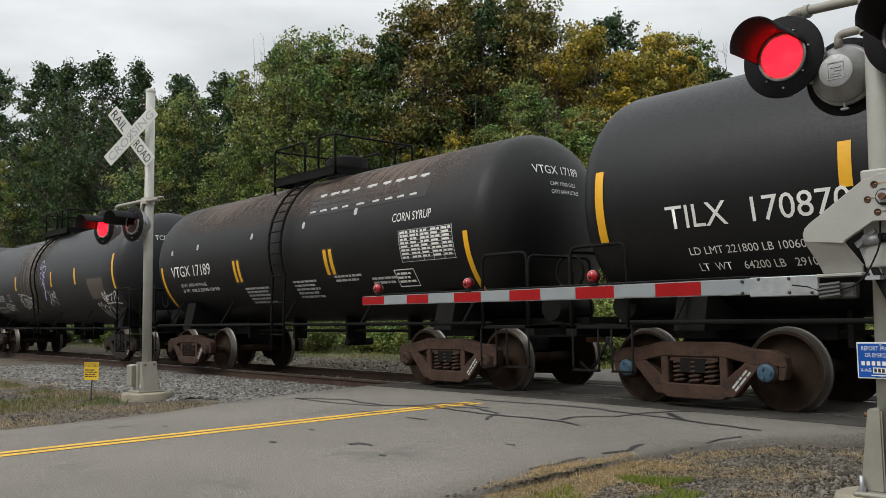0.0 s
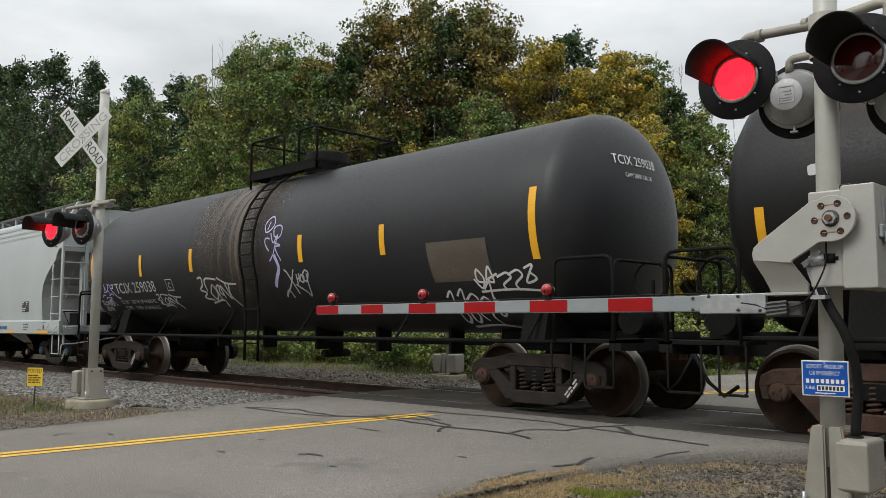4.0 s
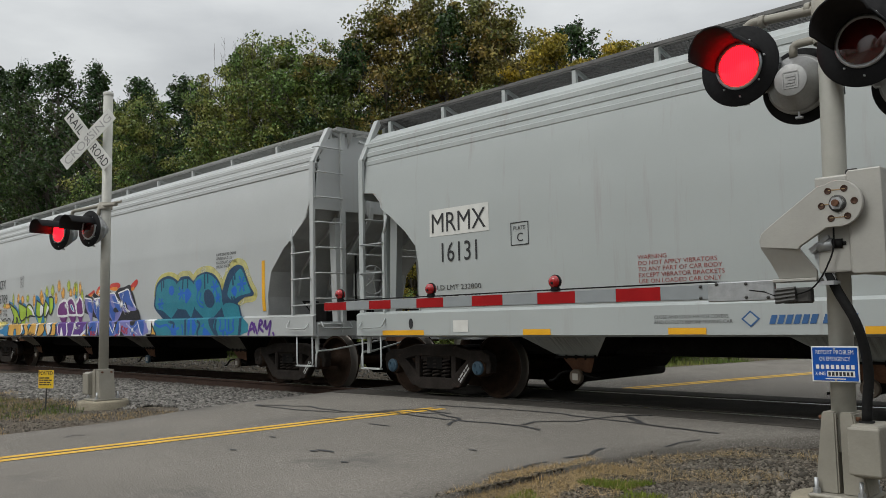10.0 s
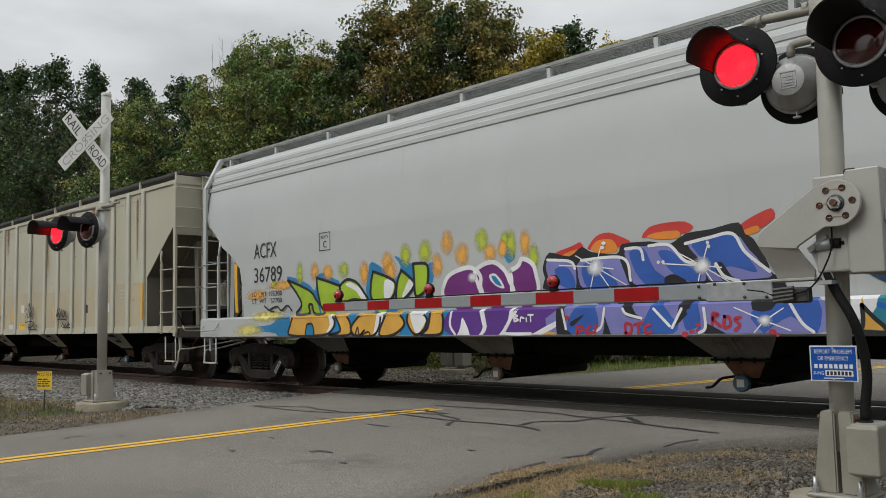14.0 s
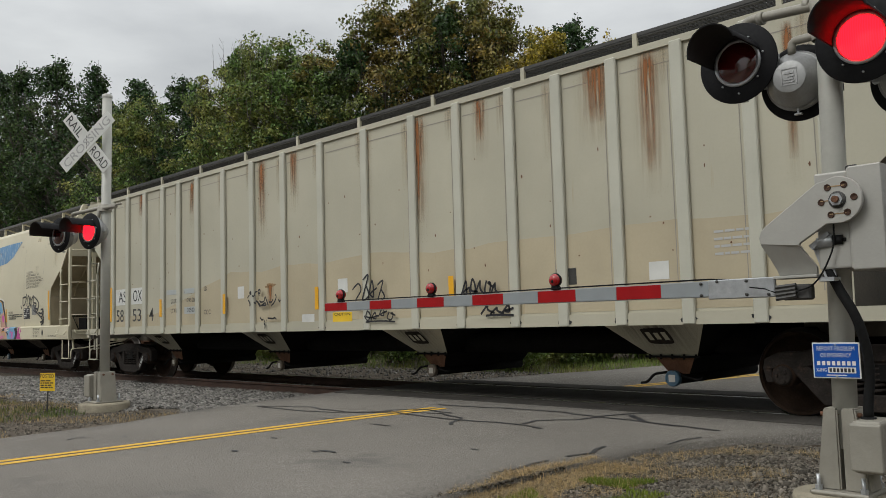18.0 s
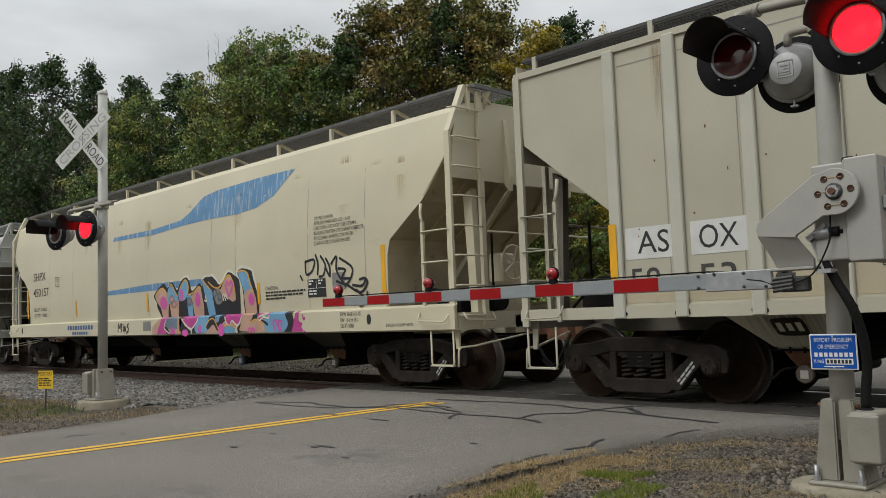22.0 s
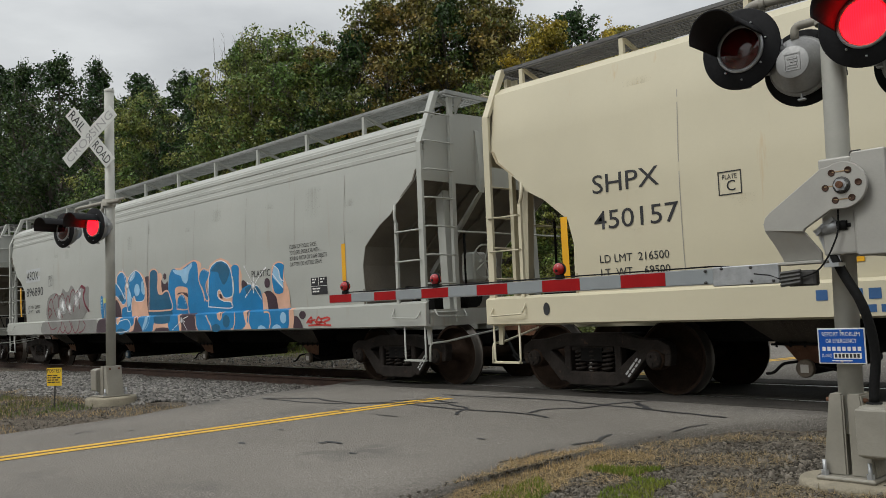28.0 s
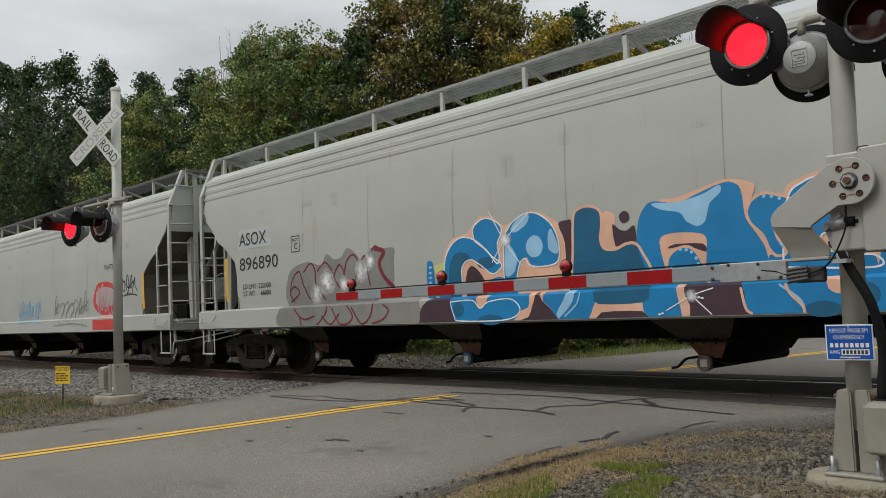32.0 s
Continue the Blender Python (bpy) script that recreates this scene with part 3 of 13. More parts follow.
for off in (-0.095, 0.095):
    for a, b in ((-40, 7.55), (11.3, 45)):
        yy = spaced(a, b, 0.6)
        strip("yellow_line", [(road_centre(y) + off, y) for y in yy], 0.12, M_YELLOW_LINE, road, 0.004, "faded double yellow centre line")
for k, (pts, w) in enumerate((
        ([(-10.5, 6.5), (-9.6, 6.75), (-8.64, 6.6), (-7.88, 6.85), (-6.9, 6.75), (-6.3, 6.83), (-5.85, 6.82), (-5.52, 6.71)], 0.045),
        ([(-10.4, 6.45), (-9.4, 6.42), (-8.6, 6.5), (-8.2, 6.9), (-7.4, 7.1), (-6.9, 6.9), (-6.53, 6.42)], 0.04),
        ([(-5.91, 6.89), (-5.97, 7.19), (-5.65, 7.5), (-5.61, 8.0), (-5.49, 8.32), (-5.3, 8.43)], 0.045),
        ([(-8.2, 7.8), (-7.27, 7.89), (-6.45, 7.99), (-5.52, 7.81), (-5.15, 7.79), (-4.73, 7.66), (-4.04, 7.58)], 0.045),
        ([(-5.41, 8.18), (-5.26, 7.96), (-4.97, 7.73)], 0.07),
        ([(-8.3, 7.0), (-7.9, 7.3), (-7.3, 7.2)], 0.05),
        ([(-4.34, 4.69), (-4.31, 4.97), (-4.35, 5.35)], 0.04),
        ([(-4.35, 5.59), (-4.29, 5.81), (-4.36, 6.0), (-4.39, 6.19)], 0.045),
        ([(-4.02, 6.59), (-4.02, 6.83), (-3.98, 7.12)], 0.025),
        ([(-9.24, 3.41), (-9.35, 3.54), (-9.2, 3.62)], 0.03))):
    strip("sealed_crack", wiggle(pts, 0.05, 0.1, k), w, M_TAR, road, 0.006, "black tar crack seal")
for cx, cy, sx, sy in ((-6.93, 4.06, 0.06, 0.025), (-6.2, 4.55, 0.13, 0.03), (-6.28, 4.48, 0.06, 0.03), (-5.6, 4.3, 0.05, 0.02), (-7.35, 4.75, 0.06, 0.02), (-8.1, 6.05, 0.2, 0.02), (-7.2, 6.0, 0.18, 0.02), (-8.9, 3.9, 0.06, 0.02), (-5.2, 5.4, 0.05, 0.02)):
    bm = bmesh.new()
    vs = []
    for i in range(14):
        a = 2 * math.pi * i / 14
        k = 1 + 0.55 * noise.noise((cx * 7 + math.cos(a) * 1.4, cy * 7 + math.sin(a) * 1.4, 2))
        vs.append(bm.verts.new((cx + sx * k * math.cos(a), cy + sy * k * math.sin(a), road_z(cx, cy) + 0.005)))
    bm.faces.new(vs)
    part("tar_patch", bm, M_TAR, road, "dark tar patch")

# ---- track ----
rail_profile = [(-0.07, -0.17), (0.07, -0.17), (0.07, -0.155), (0.012, -0.14), (0.012, -0.045), (0.036, -0.035), (0.036, -0.004), (0.03, 0.0), (-0.03, 0.0), (-0.036, -0.004), (-0.036, -0.035), (-0.012, -0.045), (-0.012, -0.14), (-0.07, -0.155)]
for side in (-1, 1):
    y = TRACK_Y + side * GAUGE_HALF
    bm = bmesh.new()
    prism(bm, [(y + a, b + 0.004) for a, b in rail_profile], "x", -260, 220)
    rail = tagged(part("rail", bm, M_RAIL), "rusty brown steel rail with worn bright head", "rail", "rails", kind="structure")
    bm = bmesh.new()
    box(bm, -260, 220, y - 0.029, y + 0.029, 0.0045, 0.008)
    part("rail_head", bm, M_RAIL_TOP, rail, "polished steel running surface")
for side in (-1, 1):
    y = TRACK_Y + side * GAUGE_HALF
    for s2 in (-1, 1):
        w = 0.075 if s2 == -side else 0.05
        # a solid dark strip stands in for the shade in the open groove
        bm = bmesh.new()
        box(bm, -11.3, -3.1, y + s2 * 0.036, y + s2 * (0.036 + w), -0.1, 0.006)
        tagged(part("flangeway", bm, M_PANEL), "solid dark strip for the shaded flangeway gap beside the rails", "flangeway", "crossing surface", kind="structure")
# dark surface with part of the shade under the train in its colour
for a, b in ((8.42, 8.96), (9.2, 10.46), (10.7, 11.25)):
    bm = bmesh.new()
    soft_box(bm, -11.25, -3.15, a, b, -0.1, 0.012, 0.008)
    tagged(part("crossing_panel", bm, M_PANEL), "dark oily crossing panel beside the rails, partly darkened for the train's shade", "crossing panel", "crossing surface", kind="structure")


def bed_z(x, y):
    d = abs(y - TRACK_Y)
    w = 0.02 * noise.noise((x * 1.3, y * 1.3, 7))
    return w + float(np.interp(d, (0, 1.3, 1.8, 2.6, 4.2, 4.9), (-0.17, -0.165, -0.13, -0.075, -0.06, -0.16)))


def on_road(x, y, pad=0.0):
    return road_left(y) - pad < x < road_right(y) + pad


bed = grid_sheet("ballast_bed", [-260, -120, -70] + spaced(-50, 12, 0.5) + [40, 220], spaced(5.2, 14.4, 0.35), bed_z, M_DIRT,
                 lambda x, y: not on_road(x, y, -0.3) and y > bed_edge(x) - 0.2)
tagged(bed, "grey gravel ballast bed under the track", "ballast", kind="structure")


def stones(name, spots, size, material, label):
    rng = np.random.default_rng(5)
    base = np.array([(-1, -1, -1), (1, -1, -1), (1, 1, -1), (-1, 1, -1), (-1, -1, 1), (1, -1, 1), (1, 1, 1), (-1, 1, 1)], dtype=float)
    idx = np.array([(3, 2, 1, 0), (4, 5, 6, 7), (0, 1, 5, 4), (1, 2, 6, 5), (2, 3, 7, 6), (3, 0, 4, 7)])
    n = len(spots)
    spots = np.array(spots)
    s = size * (0.45 + 0.9 * rng.random((n, 1, 1)) ** 1.6) * (0.6 + 0.7 * rng.random((n, 1, 3)))
    v = (base[None] * (0.55 + 0.6 * rng.random((n, 8, 3)))) * s * 0.5
    a, b = rng.random(n) * 6.28, rng.random(n) * 1.6 - 0.8
    ca, sa, cb, sb = np.cos(a), np.sin(a), np.cos(b), np.sin(b)
    x, y, z = v[..., 0].copy(), v[..., 1].copy(), v[..., 2].copy()
    y, z = cb[:, None] * y - sb[:, None] * z, sb[:, None] * y + cb[:, None] * z
    x, y = ca[:, None] * x - sa[:, None] * y, sa[:, None] * x + ca[:, None] * y
    v = np.stack([x, y, z], -1) + spots[:, None, :]
    me = bpy.data.meshes.new(name)
    me.vertices.add(n * 8)
    me.vertices.foreach_set("co", v.astype(np.float32).ravel())
    f = (idx[None] + (np.arange(n) * 8)[:, None, None]).reshape(-1)
    me.loops.add(len(f))
    me.loops.foreach_set("vertex_index", f.astype(np.int32))
    me.polygons.add(n * 6)
    me.polygons.foreach_set("loop_start", np.arange(0, n * 24, 4, dtype=np.int32))
    me.update(calc_edges=True)
    me.materials.append(material)
    return tagged(new(name, me), label, "stones", kind="stuff")


def scatter(count, x0, x1, y0, y1, ok, zf, seed, fall=None):
    rng = np.random.default_rng(seed)
    out = []
    while len(out) < count:
        x = x0 + (x1 - x0) * (rng.random() if fall is None else 1 - rng.random() ** fall)
        y = y0 + (y1 - y0) * rng.random()
        if ok(x, y):
            out.append((x, y, zf(x, y)))
    return out


stones("ballast_stones", scatter(50000, -25, -9.8, 4.6, 8.9, lambda x, y: not on_road(x, y, 0.04) and y > bed_edge(x) + 0.5 * noise.noise((x * 2, y * 2, 0)), lambda x, y: bed_z(x, y) + 0.012, 1, 1.4)
       + scatter(3500, -34, -9.8, 9.2, 14.0, lambda x, y: not on_road(x, y, 0.02), lambda x, y: bed_z(x, y) + 0.01, 2, 1.5)
       + scatter(3500, -3.4, 4, 8.0, 14, lambda x, y: not on_road(x, y, 0.03), bed_z, 3), 0.044, M_STONE, "grey crushed-stone railway ballast")


SHOULDER = np.random.default_rng(77)


def shoulder_edge(y):
    """Where the loose gravel laps over the near edge of the asphalt."""
    return float(np.interp(y, (2, 4.28, 4.72, 5.35, 6.0, 6.4, 6.8, 7.26, 7.4), (-3.9, -4.07, -4.24, -4.2, -4.12, -3.94, -3.74, -3.58, -3.1))) + 0.07 * noise.noise((y * 2.3, 1, 1))


stones("gravel_stones", scatter(78000, -4.4, 2.6, 0.6, 7.5, lambda x, y: x > shoulder_edge(y) + abs(SHOULDER.normal()) * 0.1 - 0.12 and SHOULDER.random() < min(1, (y - 0.4) / 2.4) * min(1, (2.8 - x) / 2.2), lambda x, y: max(ground_z(x, y), -0.03 if on_road(x, y) else -1) + 0.004, 4)
       + scatter(9000, -17, -10.1, 2.5, 6.2, lambda x, y: not on_road(x, y, -0.1), lambda x, y: ground_z(x, y) + 0.004, 6), 0.018, M_STONE_DARK, "loose brown-grey gravel on the road shoulder")
stones("shoulder_stones", scatter(900, -2.9, 0.3, 2.8, 6.4, lambda x, y: noise.noise((x * 1.3, y * 1.3, 2)) > 0.0, lambda x, y: ground_z(x, y) + 0.005, 7), 0.042, M_STONE_DARK, "scattered larger stones on the gravel shoulder")

bm = bmesh.new()
soft_box(bm, -0.115, 0.115, -1.3, 1.3, -0.3, -0.165, 0.012)
tie_mesh = part("tie", bm, M_TIE)
ties = tagged(new("track_ties"), "dark creosoted wooden railway ties in ballast", "ties", kind="structure")
tie_mesh.parent = ties
tie_mesh.location = (-11.7, TRACK_Y, 0)
k = 0
for i in range(1, 150):
    for x in (-11.7 - 0.5 * i, -2.7 + 0.5 * (i - 1)):
        if x < -62 or x > 12:
            continue
        t = bpy.data.objects.new("tie", tie_mesh.data)
        scene.collection.objects.link(t)
        t.parent = ties
        t.location = (x + 0.03 * noise.noise((x, 0, 0)), TRACK_Y + 0.06 * noise.noise((x, 4, 0)), 0.01 * noise.noise((x, 8, 0)))
        t.rotation_euler = (0, 0, 0.03 * noise.noise((x, 2, 0)))


# ---- plants ----
def blades(name, spots, height, width, material, label, seed, lean=0.5, category="grass", group=""):
    rng = np.random.default_rng(seed)
    p = np.array(spots, dtype=float)
    n = len(p)
    a = rng.random(n) * 6.283
    h = height * (0.35 + 0.9 * rng.random(n))
    w = width * (0.6 + 0.8 * rng.random(n)) / 2
    d = np.stack([np.cos(a), np.sin(a), 0 * a], 1)
    l = rng.random(n)[:, None] * lean * h[:, None]
    b = rng.random(n) * 6.283
    bend = np.stack([np.cos(b), np.sin(b), 0 * b], 1) * l
    top = p + bend
    top[:, 2] += h * np.sqrt(np.maximum(0.08, 1 - (l[:, 0] / h) ** 2 * 0.8))
    q = np.stack([p - d * w[:, None], p + d * w[:, None], top + d * w[:, None] * 0.25, top - d * w[:, None] * 0.25], 1)
    return tagged(quads(name, q, material), label, category, group, "stuff")


def clumped(count, x0, x1, y0, y1, ok, seed, zf=ground_z, freq=1.6, cut=0.05):
    return scatter(count, x0, x1, y0, y1, lambda x, y: ok(x, y) and noise.noise((x * freq, y * freq, seed)) > cut, zf, seed)


def leaves(rng, centre, radius, count, size, flat=0.75):
    """Loose leaf quads in a rounded clump."""
    u = rng.normal(size=(count, 3))
    u /= np.linalg.norm(u, axis=1)[:, None]
    r = rng.random((count, 1)) ** 0.45
    p = np.asarray(centre) + u * r * np.array([radius, radius, radius * flat])
    n = rng.normal(size=(count, 3)) + np.array([0, 0, 0.5]) + u * 0.6
    n /= np.linalg.norm(n, axis=1)[:, None]
    t = np.cross(n, rng.normal(size=(count, 3)))
    t /= np.linalg.norm(t, axis=1)[:, None]
    b = np.cross(n, t)
    s = size * (0.6 + 0.8 * rng.random((count, 1)))
    return np.stack([p - t * s * 0.5, p - b * s * 0.32 + n * s * 0.06, p + t * s * 0.5, p + b * s * 0.32 + n * s * 0.06], 1)


def tree(name, seed, height, radius, clumps, per, size, material, label, base=0.25, narrow=0.0, bare=0.0, clump=1.0, flat=0.55, twigs=0):
    """A trunk with limbs, and a crown of many small leaves in uneven clumps on those limbs."""
    rng = np.random.default_rng(seed)
    thing = tagged(new(name), label, "tree", "tree line")
    bm = bmesh.new()
    pts = [Vector((0, 0, -0.2))]
    for k in range(1, 9):
        pts.append(Vector((pts[-1].x + rng.normal() * 0.1, pts[-1].y + rng.normal() * 0.1, height * 0.93 * k / 8)))
    r0 = 0.018 * height + 0.04
    for k in range(8):
        rod(bm, pts[k], pts[k + 1], r0 * (1 - k / 8.6), 7, r0 * (1 - (k + 1) / 8.6))
    crown = []
    for c in range(clumps):
        f = base + (1 - base) * (c + rng.random()) / clumps
        k = min(7, int(f * 8 * 0.98))
        start = pts[k].lerp(pts[k + 1], f * 7.8 - k if f * 7.8 > k else 0)
        shape = math.sin(math.pi * min(1, (0.12 + 0.9 * (f - base) / (1 - base)))) ** (0.6 + narrow)
        reach = radius * shape * (0.35 + 0.75 * rng.random())
        a = c * 2.4 + rng.normal() * 0.5
        end = Vector((start.x + reach * math.cos(a), start.y + reach * math.sin(a), f * height + reach * (0.1 + 0.4 * rng.random())))
        low = Vector((start.x, start.y, max(height * 0.12, end.z - reach * 0.8 - 0.2)))
        mid = low.lerp(end, 0.5) + Vector((0, 0, 0.08 * reach))
        rod(bm, low, mid, r0 * 0.28 * (1.15 - f), 5, r0 * 0.2 * (1.15 - f))
        rod(bm, mid, end, r0 * 0.2 * (1.15 - f), 4, 0.008)
        if rng.random() > bare:
            for u in (0.2, 0.5, 0.78, 1.0):
                cr = clump * radius * (0.1 + 0.13 * rng.random()) * (1.08 - 0.35 * f) * (1.25 - 0.35 * u)
                jog = Vector(rng.normal(size=3) * cr * 0.7)
                spot = mid.lerp(end, u) + jog
                rod(bm, mid.lerp(end, u * 0.8), spot, 0.014, 3, 0.004)
                crown.append(leaves(rng, spot, cr, int(per * (0.6 + 0.8 * rng.random())), size, flat))
        if c % 4 == 0:
            tip = end + Vector((rng.normal() * 0.15, rng.normal() * 0.15, 0.35 + 0.4 * rng.random()))
            rod(bm, end, tip, 0.012, 3, 0.003)
            crown.append(leaves(rng, end.lerp(tip, 0.6), radius * 0.06, per // 4, size, 2.2))
    for f in (0.94, 1.0):
        crown.append(leaves(rng, (pts[8].x, pts[8].y, height * f - 0.3), radius * 0.22, per // 2, size))
    for k in range(twigs):
        a, r = rng.random() * 6.28, radius * 0.75 * math.sqrt(rng.random())
        foot = Vector((pts[8].x + r * math.cos(a), pts[8].y + r * math.sin(a), height * (0.97 - 0.2 * (r / radius) ** 2)))
        top = foot + Vector((rng.normal() * 0.12, rng.normal() * 0.12, 0.5 + 0.6 * rng.random()))
        rod(bm, foot - Vector((0, 0, 0.8)), top, 0.014, 3, 0.004)
        for q in (0.4, 0.6, 0.8):
            p = foot.lerp(top, q)
            rod(bm, p, p + Vector((rng.normal() * 0.12, rng.normal() * 0.12, 0.25)), 0.006, 3, 0.003)
    part("trunk", bm, M_BARK, thing)
    quads("crown", np.concatenate(crown), material, thing)
    return thing


# ---- writing and paint on surfaces ----
def letters(text, height, place, material, parent, name="lettering", width=None, label="", shear=0.0, spread=1.0):
    """Flat letters from the built-in font, laid on a surface by place(u, v)."""
    cu = bpy.data.curves.new("txt", "FONT")
    cu.body, cu.size, cu.resolution_u, cu.shear, cu.space_character = text, 1.0, 3, shear, spread
    cu.offset = 0.0 if "M" in text else 0.002
    ob = bpy.data.objects.new("txt", cu)
    me = bpy.data.meshes.new_from_object(ob)
    bpy.data.objects.remove(ob)
    n = len(me.vertices)
    co = np.zeros(n * 3, dtype=np.float32)
    me.vertices.foreach_get("co", co)
    co = co.reshape(-1, 3)
    lo, hi = co.min(0), co.max(0)
    sy = height / max(1e-6, hi[1] - lo[1]) if "\n" not in text else height
    sx = width / (hi[0] - lo[0]) if width else sy
    for i, v in enumerate(me.vertices):
        v.co = place((co[i][0] - lo[0]) * sx, (co[i][1] - lo[1]) * sy)
    me.name = name
    me.materials.clear()
    me.materials.append(material)
    ob = new(name, me)
    ob.parent = parent
    return tagged(ob, label or "stencilled lettering", kind="stuff")


def decal(name, polys, place, material, parent, label="", fine=0.0, breaks=()):
    """Flat painted shapes, outlines in (u, v), laid on a surface by place(u, v)."""
    bm = bmesh.new()
    for poly in polys:
        vs = [bm.verts.new((u, v, 0)) for u, v in poly]
        bm.faces.new(vs)
    bmesh.ops.triangulate(bm, faces=bm.faces[:])
    for level in breaks:
        bmesh.ops.bisect_plane(bm, geom=bm.verts[:] + bm.edges[:] + bm.faces[:], plane_co=(0, level, 0), plane_no=(0, 1, 0))
    if fine:
        for _ in range(3):
            long = [e for e in bm.edges if e.calc_length() > fine]
            if not long:
                break
            bmesh.ops.subdivide_edges(bm, edges=long, cuts=1)
            bmesh.ops.triangulate(bm, faces=bm.faces[:])
    bmesh.ops.recalc_face_normals(bm, faces=bm.faces[:])
    for v in bm.verts:
        v.co = place(v.co.x, v.co.y)
    ob = part(name, bm, material, parent, label)
    return tagged(ob, kind="stuff") if len(polys) > 1 else ob


def bar(u0, v0, u1, v1):
    return [(u0, v0), (u1, v0), (u1, v1), (u0, v1)]


def text_bars(u, v, lines, h, seed=0, gap=1.55):
    """Rows of short bars the size of unreadable stencilled words."""
    rng = random.Random(seed)
    out = []
    for k, w in enumerate(lines):
        x, y = u, v - k * h * gap
        while x < u + w - h:
            b = min(u + w - x, h * rng.uniform(1.2, 4.2))
            out.append(bar(x, y, x + b, y + h * 0.85))
            x += b + h * 0.55
    return out


def smooth_line(pts, n=7):
    out = []
    P = [pts[0]] + list(pts) + [pts[-1]]
    for a, b, c, d in zip(P, P[1:], P[2:], P[3:]):
        for i in range(n):
            t = i / n
            out.append(tuple(0.5 * (2 * b[j] + (c[j] - a[j]) * t + (2 * a[j] - 5 * b[j] + 4 * c[j] - d[j]) * t * t + (3 * b[j] - a[j] - 3 * c[j] + d[j]) * t ** 3) for j in (0, 1)))
    return out + [pts[-1]]


def strokes(name, lines, width, place, material, parent, label="", smooth=True, rounded=False):
    """Sprayed lines; rounded ones end in half circles."""
    bm = bmesh.new()
    for line in lines:
        line = smooth_line(line) if smooth and len(line) > 2 else list(line)
        rws = []
        for k, p in enumerate(line):
            a, b = line[max(0, k - 1)], line[min(len(line) - 1, k + 1)]
            d = math.hypot(b[0] - a[0], b[1] - a[1]) or 1
            t = ((b[0] - a[0]) / d, (b[1] - a[1]) / d)
            rws.append((p, t, width / 2))
        if rounded:
            (p, t, r), (q, v, _) = rws[0], rws[-1]
            turn = [radians(12), radians(35), radians(60)]
            head = [((p[0] - t[0] * r * math.cos(w), p[1] - t[1] * r * math.cos(w)), t, r * math.sin(w)) for w in turn]
            tail = [((q[0] + v[0] * r * math.cos(w), q[1] + v[1] * r * math.cos(w)), v, r * math.sin(w)) for w in turn[::-1]]
            rws = head + rws + tail
        prev = None
        for p, t, r in rws:
            row = [bm.verts.new(place(p[0] - t[1] * r, p[1] + t[0] * r)), bm.verts.new(place(p[0] + t[1] * r, p[1] - t[0] * r))]
            if prev:
                bm.faces.new((prev[0], prev[1], row[1], row[0]))
            prev = row
    ob = part(name, bm, material, parent, label)
    return tagged(ob, kind="stuff") if len(lines) > 1 else ob


def blob(cx, cy, rx, ry, seed, n=22, rough=0.22, power=2.6):
    out = []
    for i in range(n):
        a = 2 * math.pi * i / n
        c, s = math.cos(a), math.sin(a)
        k = 1 + rough * noise.noise((math.cos(a) * 1.3 + seed * 7.3, math.sin(a) * 1.3, seed))
        out.append((cx + rx * k * math.copysign(abs(c) ** (2 / power), c), cy + ry * k * math.copysign(abs(s) ** (2 / power), s)))
    return out


SCRIPT = (
    ((0.0, 0.2), (0.4, 1.0), (0.6, 0.3), (0.2, 0.4), (0.95, 0.65)),
    ((0.1, 0.8), (0.7, 0.95), (0.2, 0.1), (0.9, 0.25), (0.5, 0.6)),
    ((0.05, 0.5), (0.5, 0.0), (0.8, 0.5), (0.4, 1.0), (0.3, 0.4), (1.1, 0.3)),
    ((-0.2, 0.0), (0.35, 0.95), (0.45, 0.5), (1.1, 0.1)),
    ((0.2, 0.9), (0.1, 0.3), (0.6, 0.1), (0.7, 0.7), (0.4, 0.75), (1.0, 0.5)),
    ((-0.1, 0.6), (0.6, 0.8), (0.9, 0.55), (0.3, 0.2), (0.5, -0.1)),
)


def tag_scrawl(x0, x1, z0, z1, seed, count=5):
    """A scrawled tag: a row of quick looping strokes that spell nothing."""
    rng = random.Random(seed)
    out = []
    w, h = (x1 - x0) / count, z1 - z0
    for k in range(count):
        shape = SCRIPT[rng.randrange(len(SCRIPT))]
        lift, tall, lean = rng.uniform(-0.1, 0.1), rng.uniform(0.75, 1.05), rng.uniform(0.05, 0.3)
        out.append([(x0 + w * (k + 1.12 * a) + lean * w * b, z0 + h * (lift + tall * b)) for a, b in shape])
    out.append([(x0 + w * 0.3, z0 - h * 0.16), (x0 + (x1 - x0) * 0.6, z0 - h * 0.1), (x1 + w * 0.2, z0 - h * 0.2)])
    return out


# ---- freight cars: x forward, y away from the camera, z up from the rail top ----
WHEEL_R = 0.45


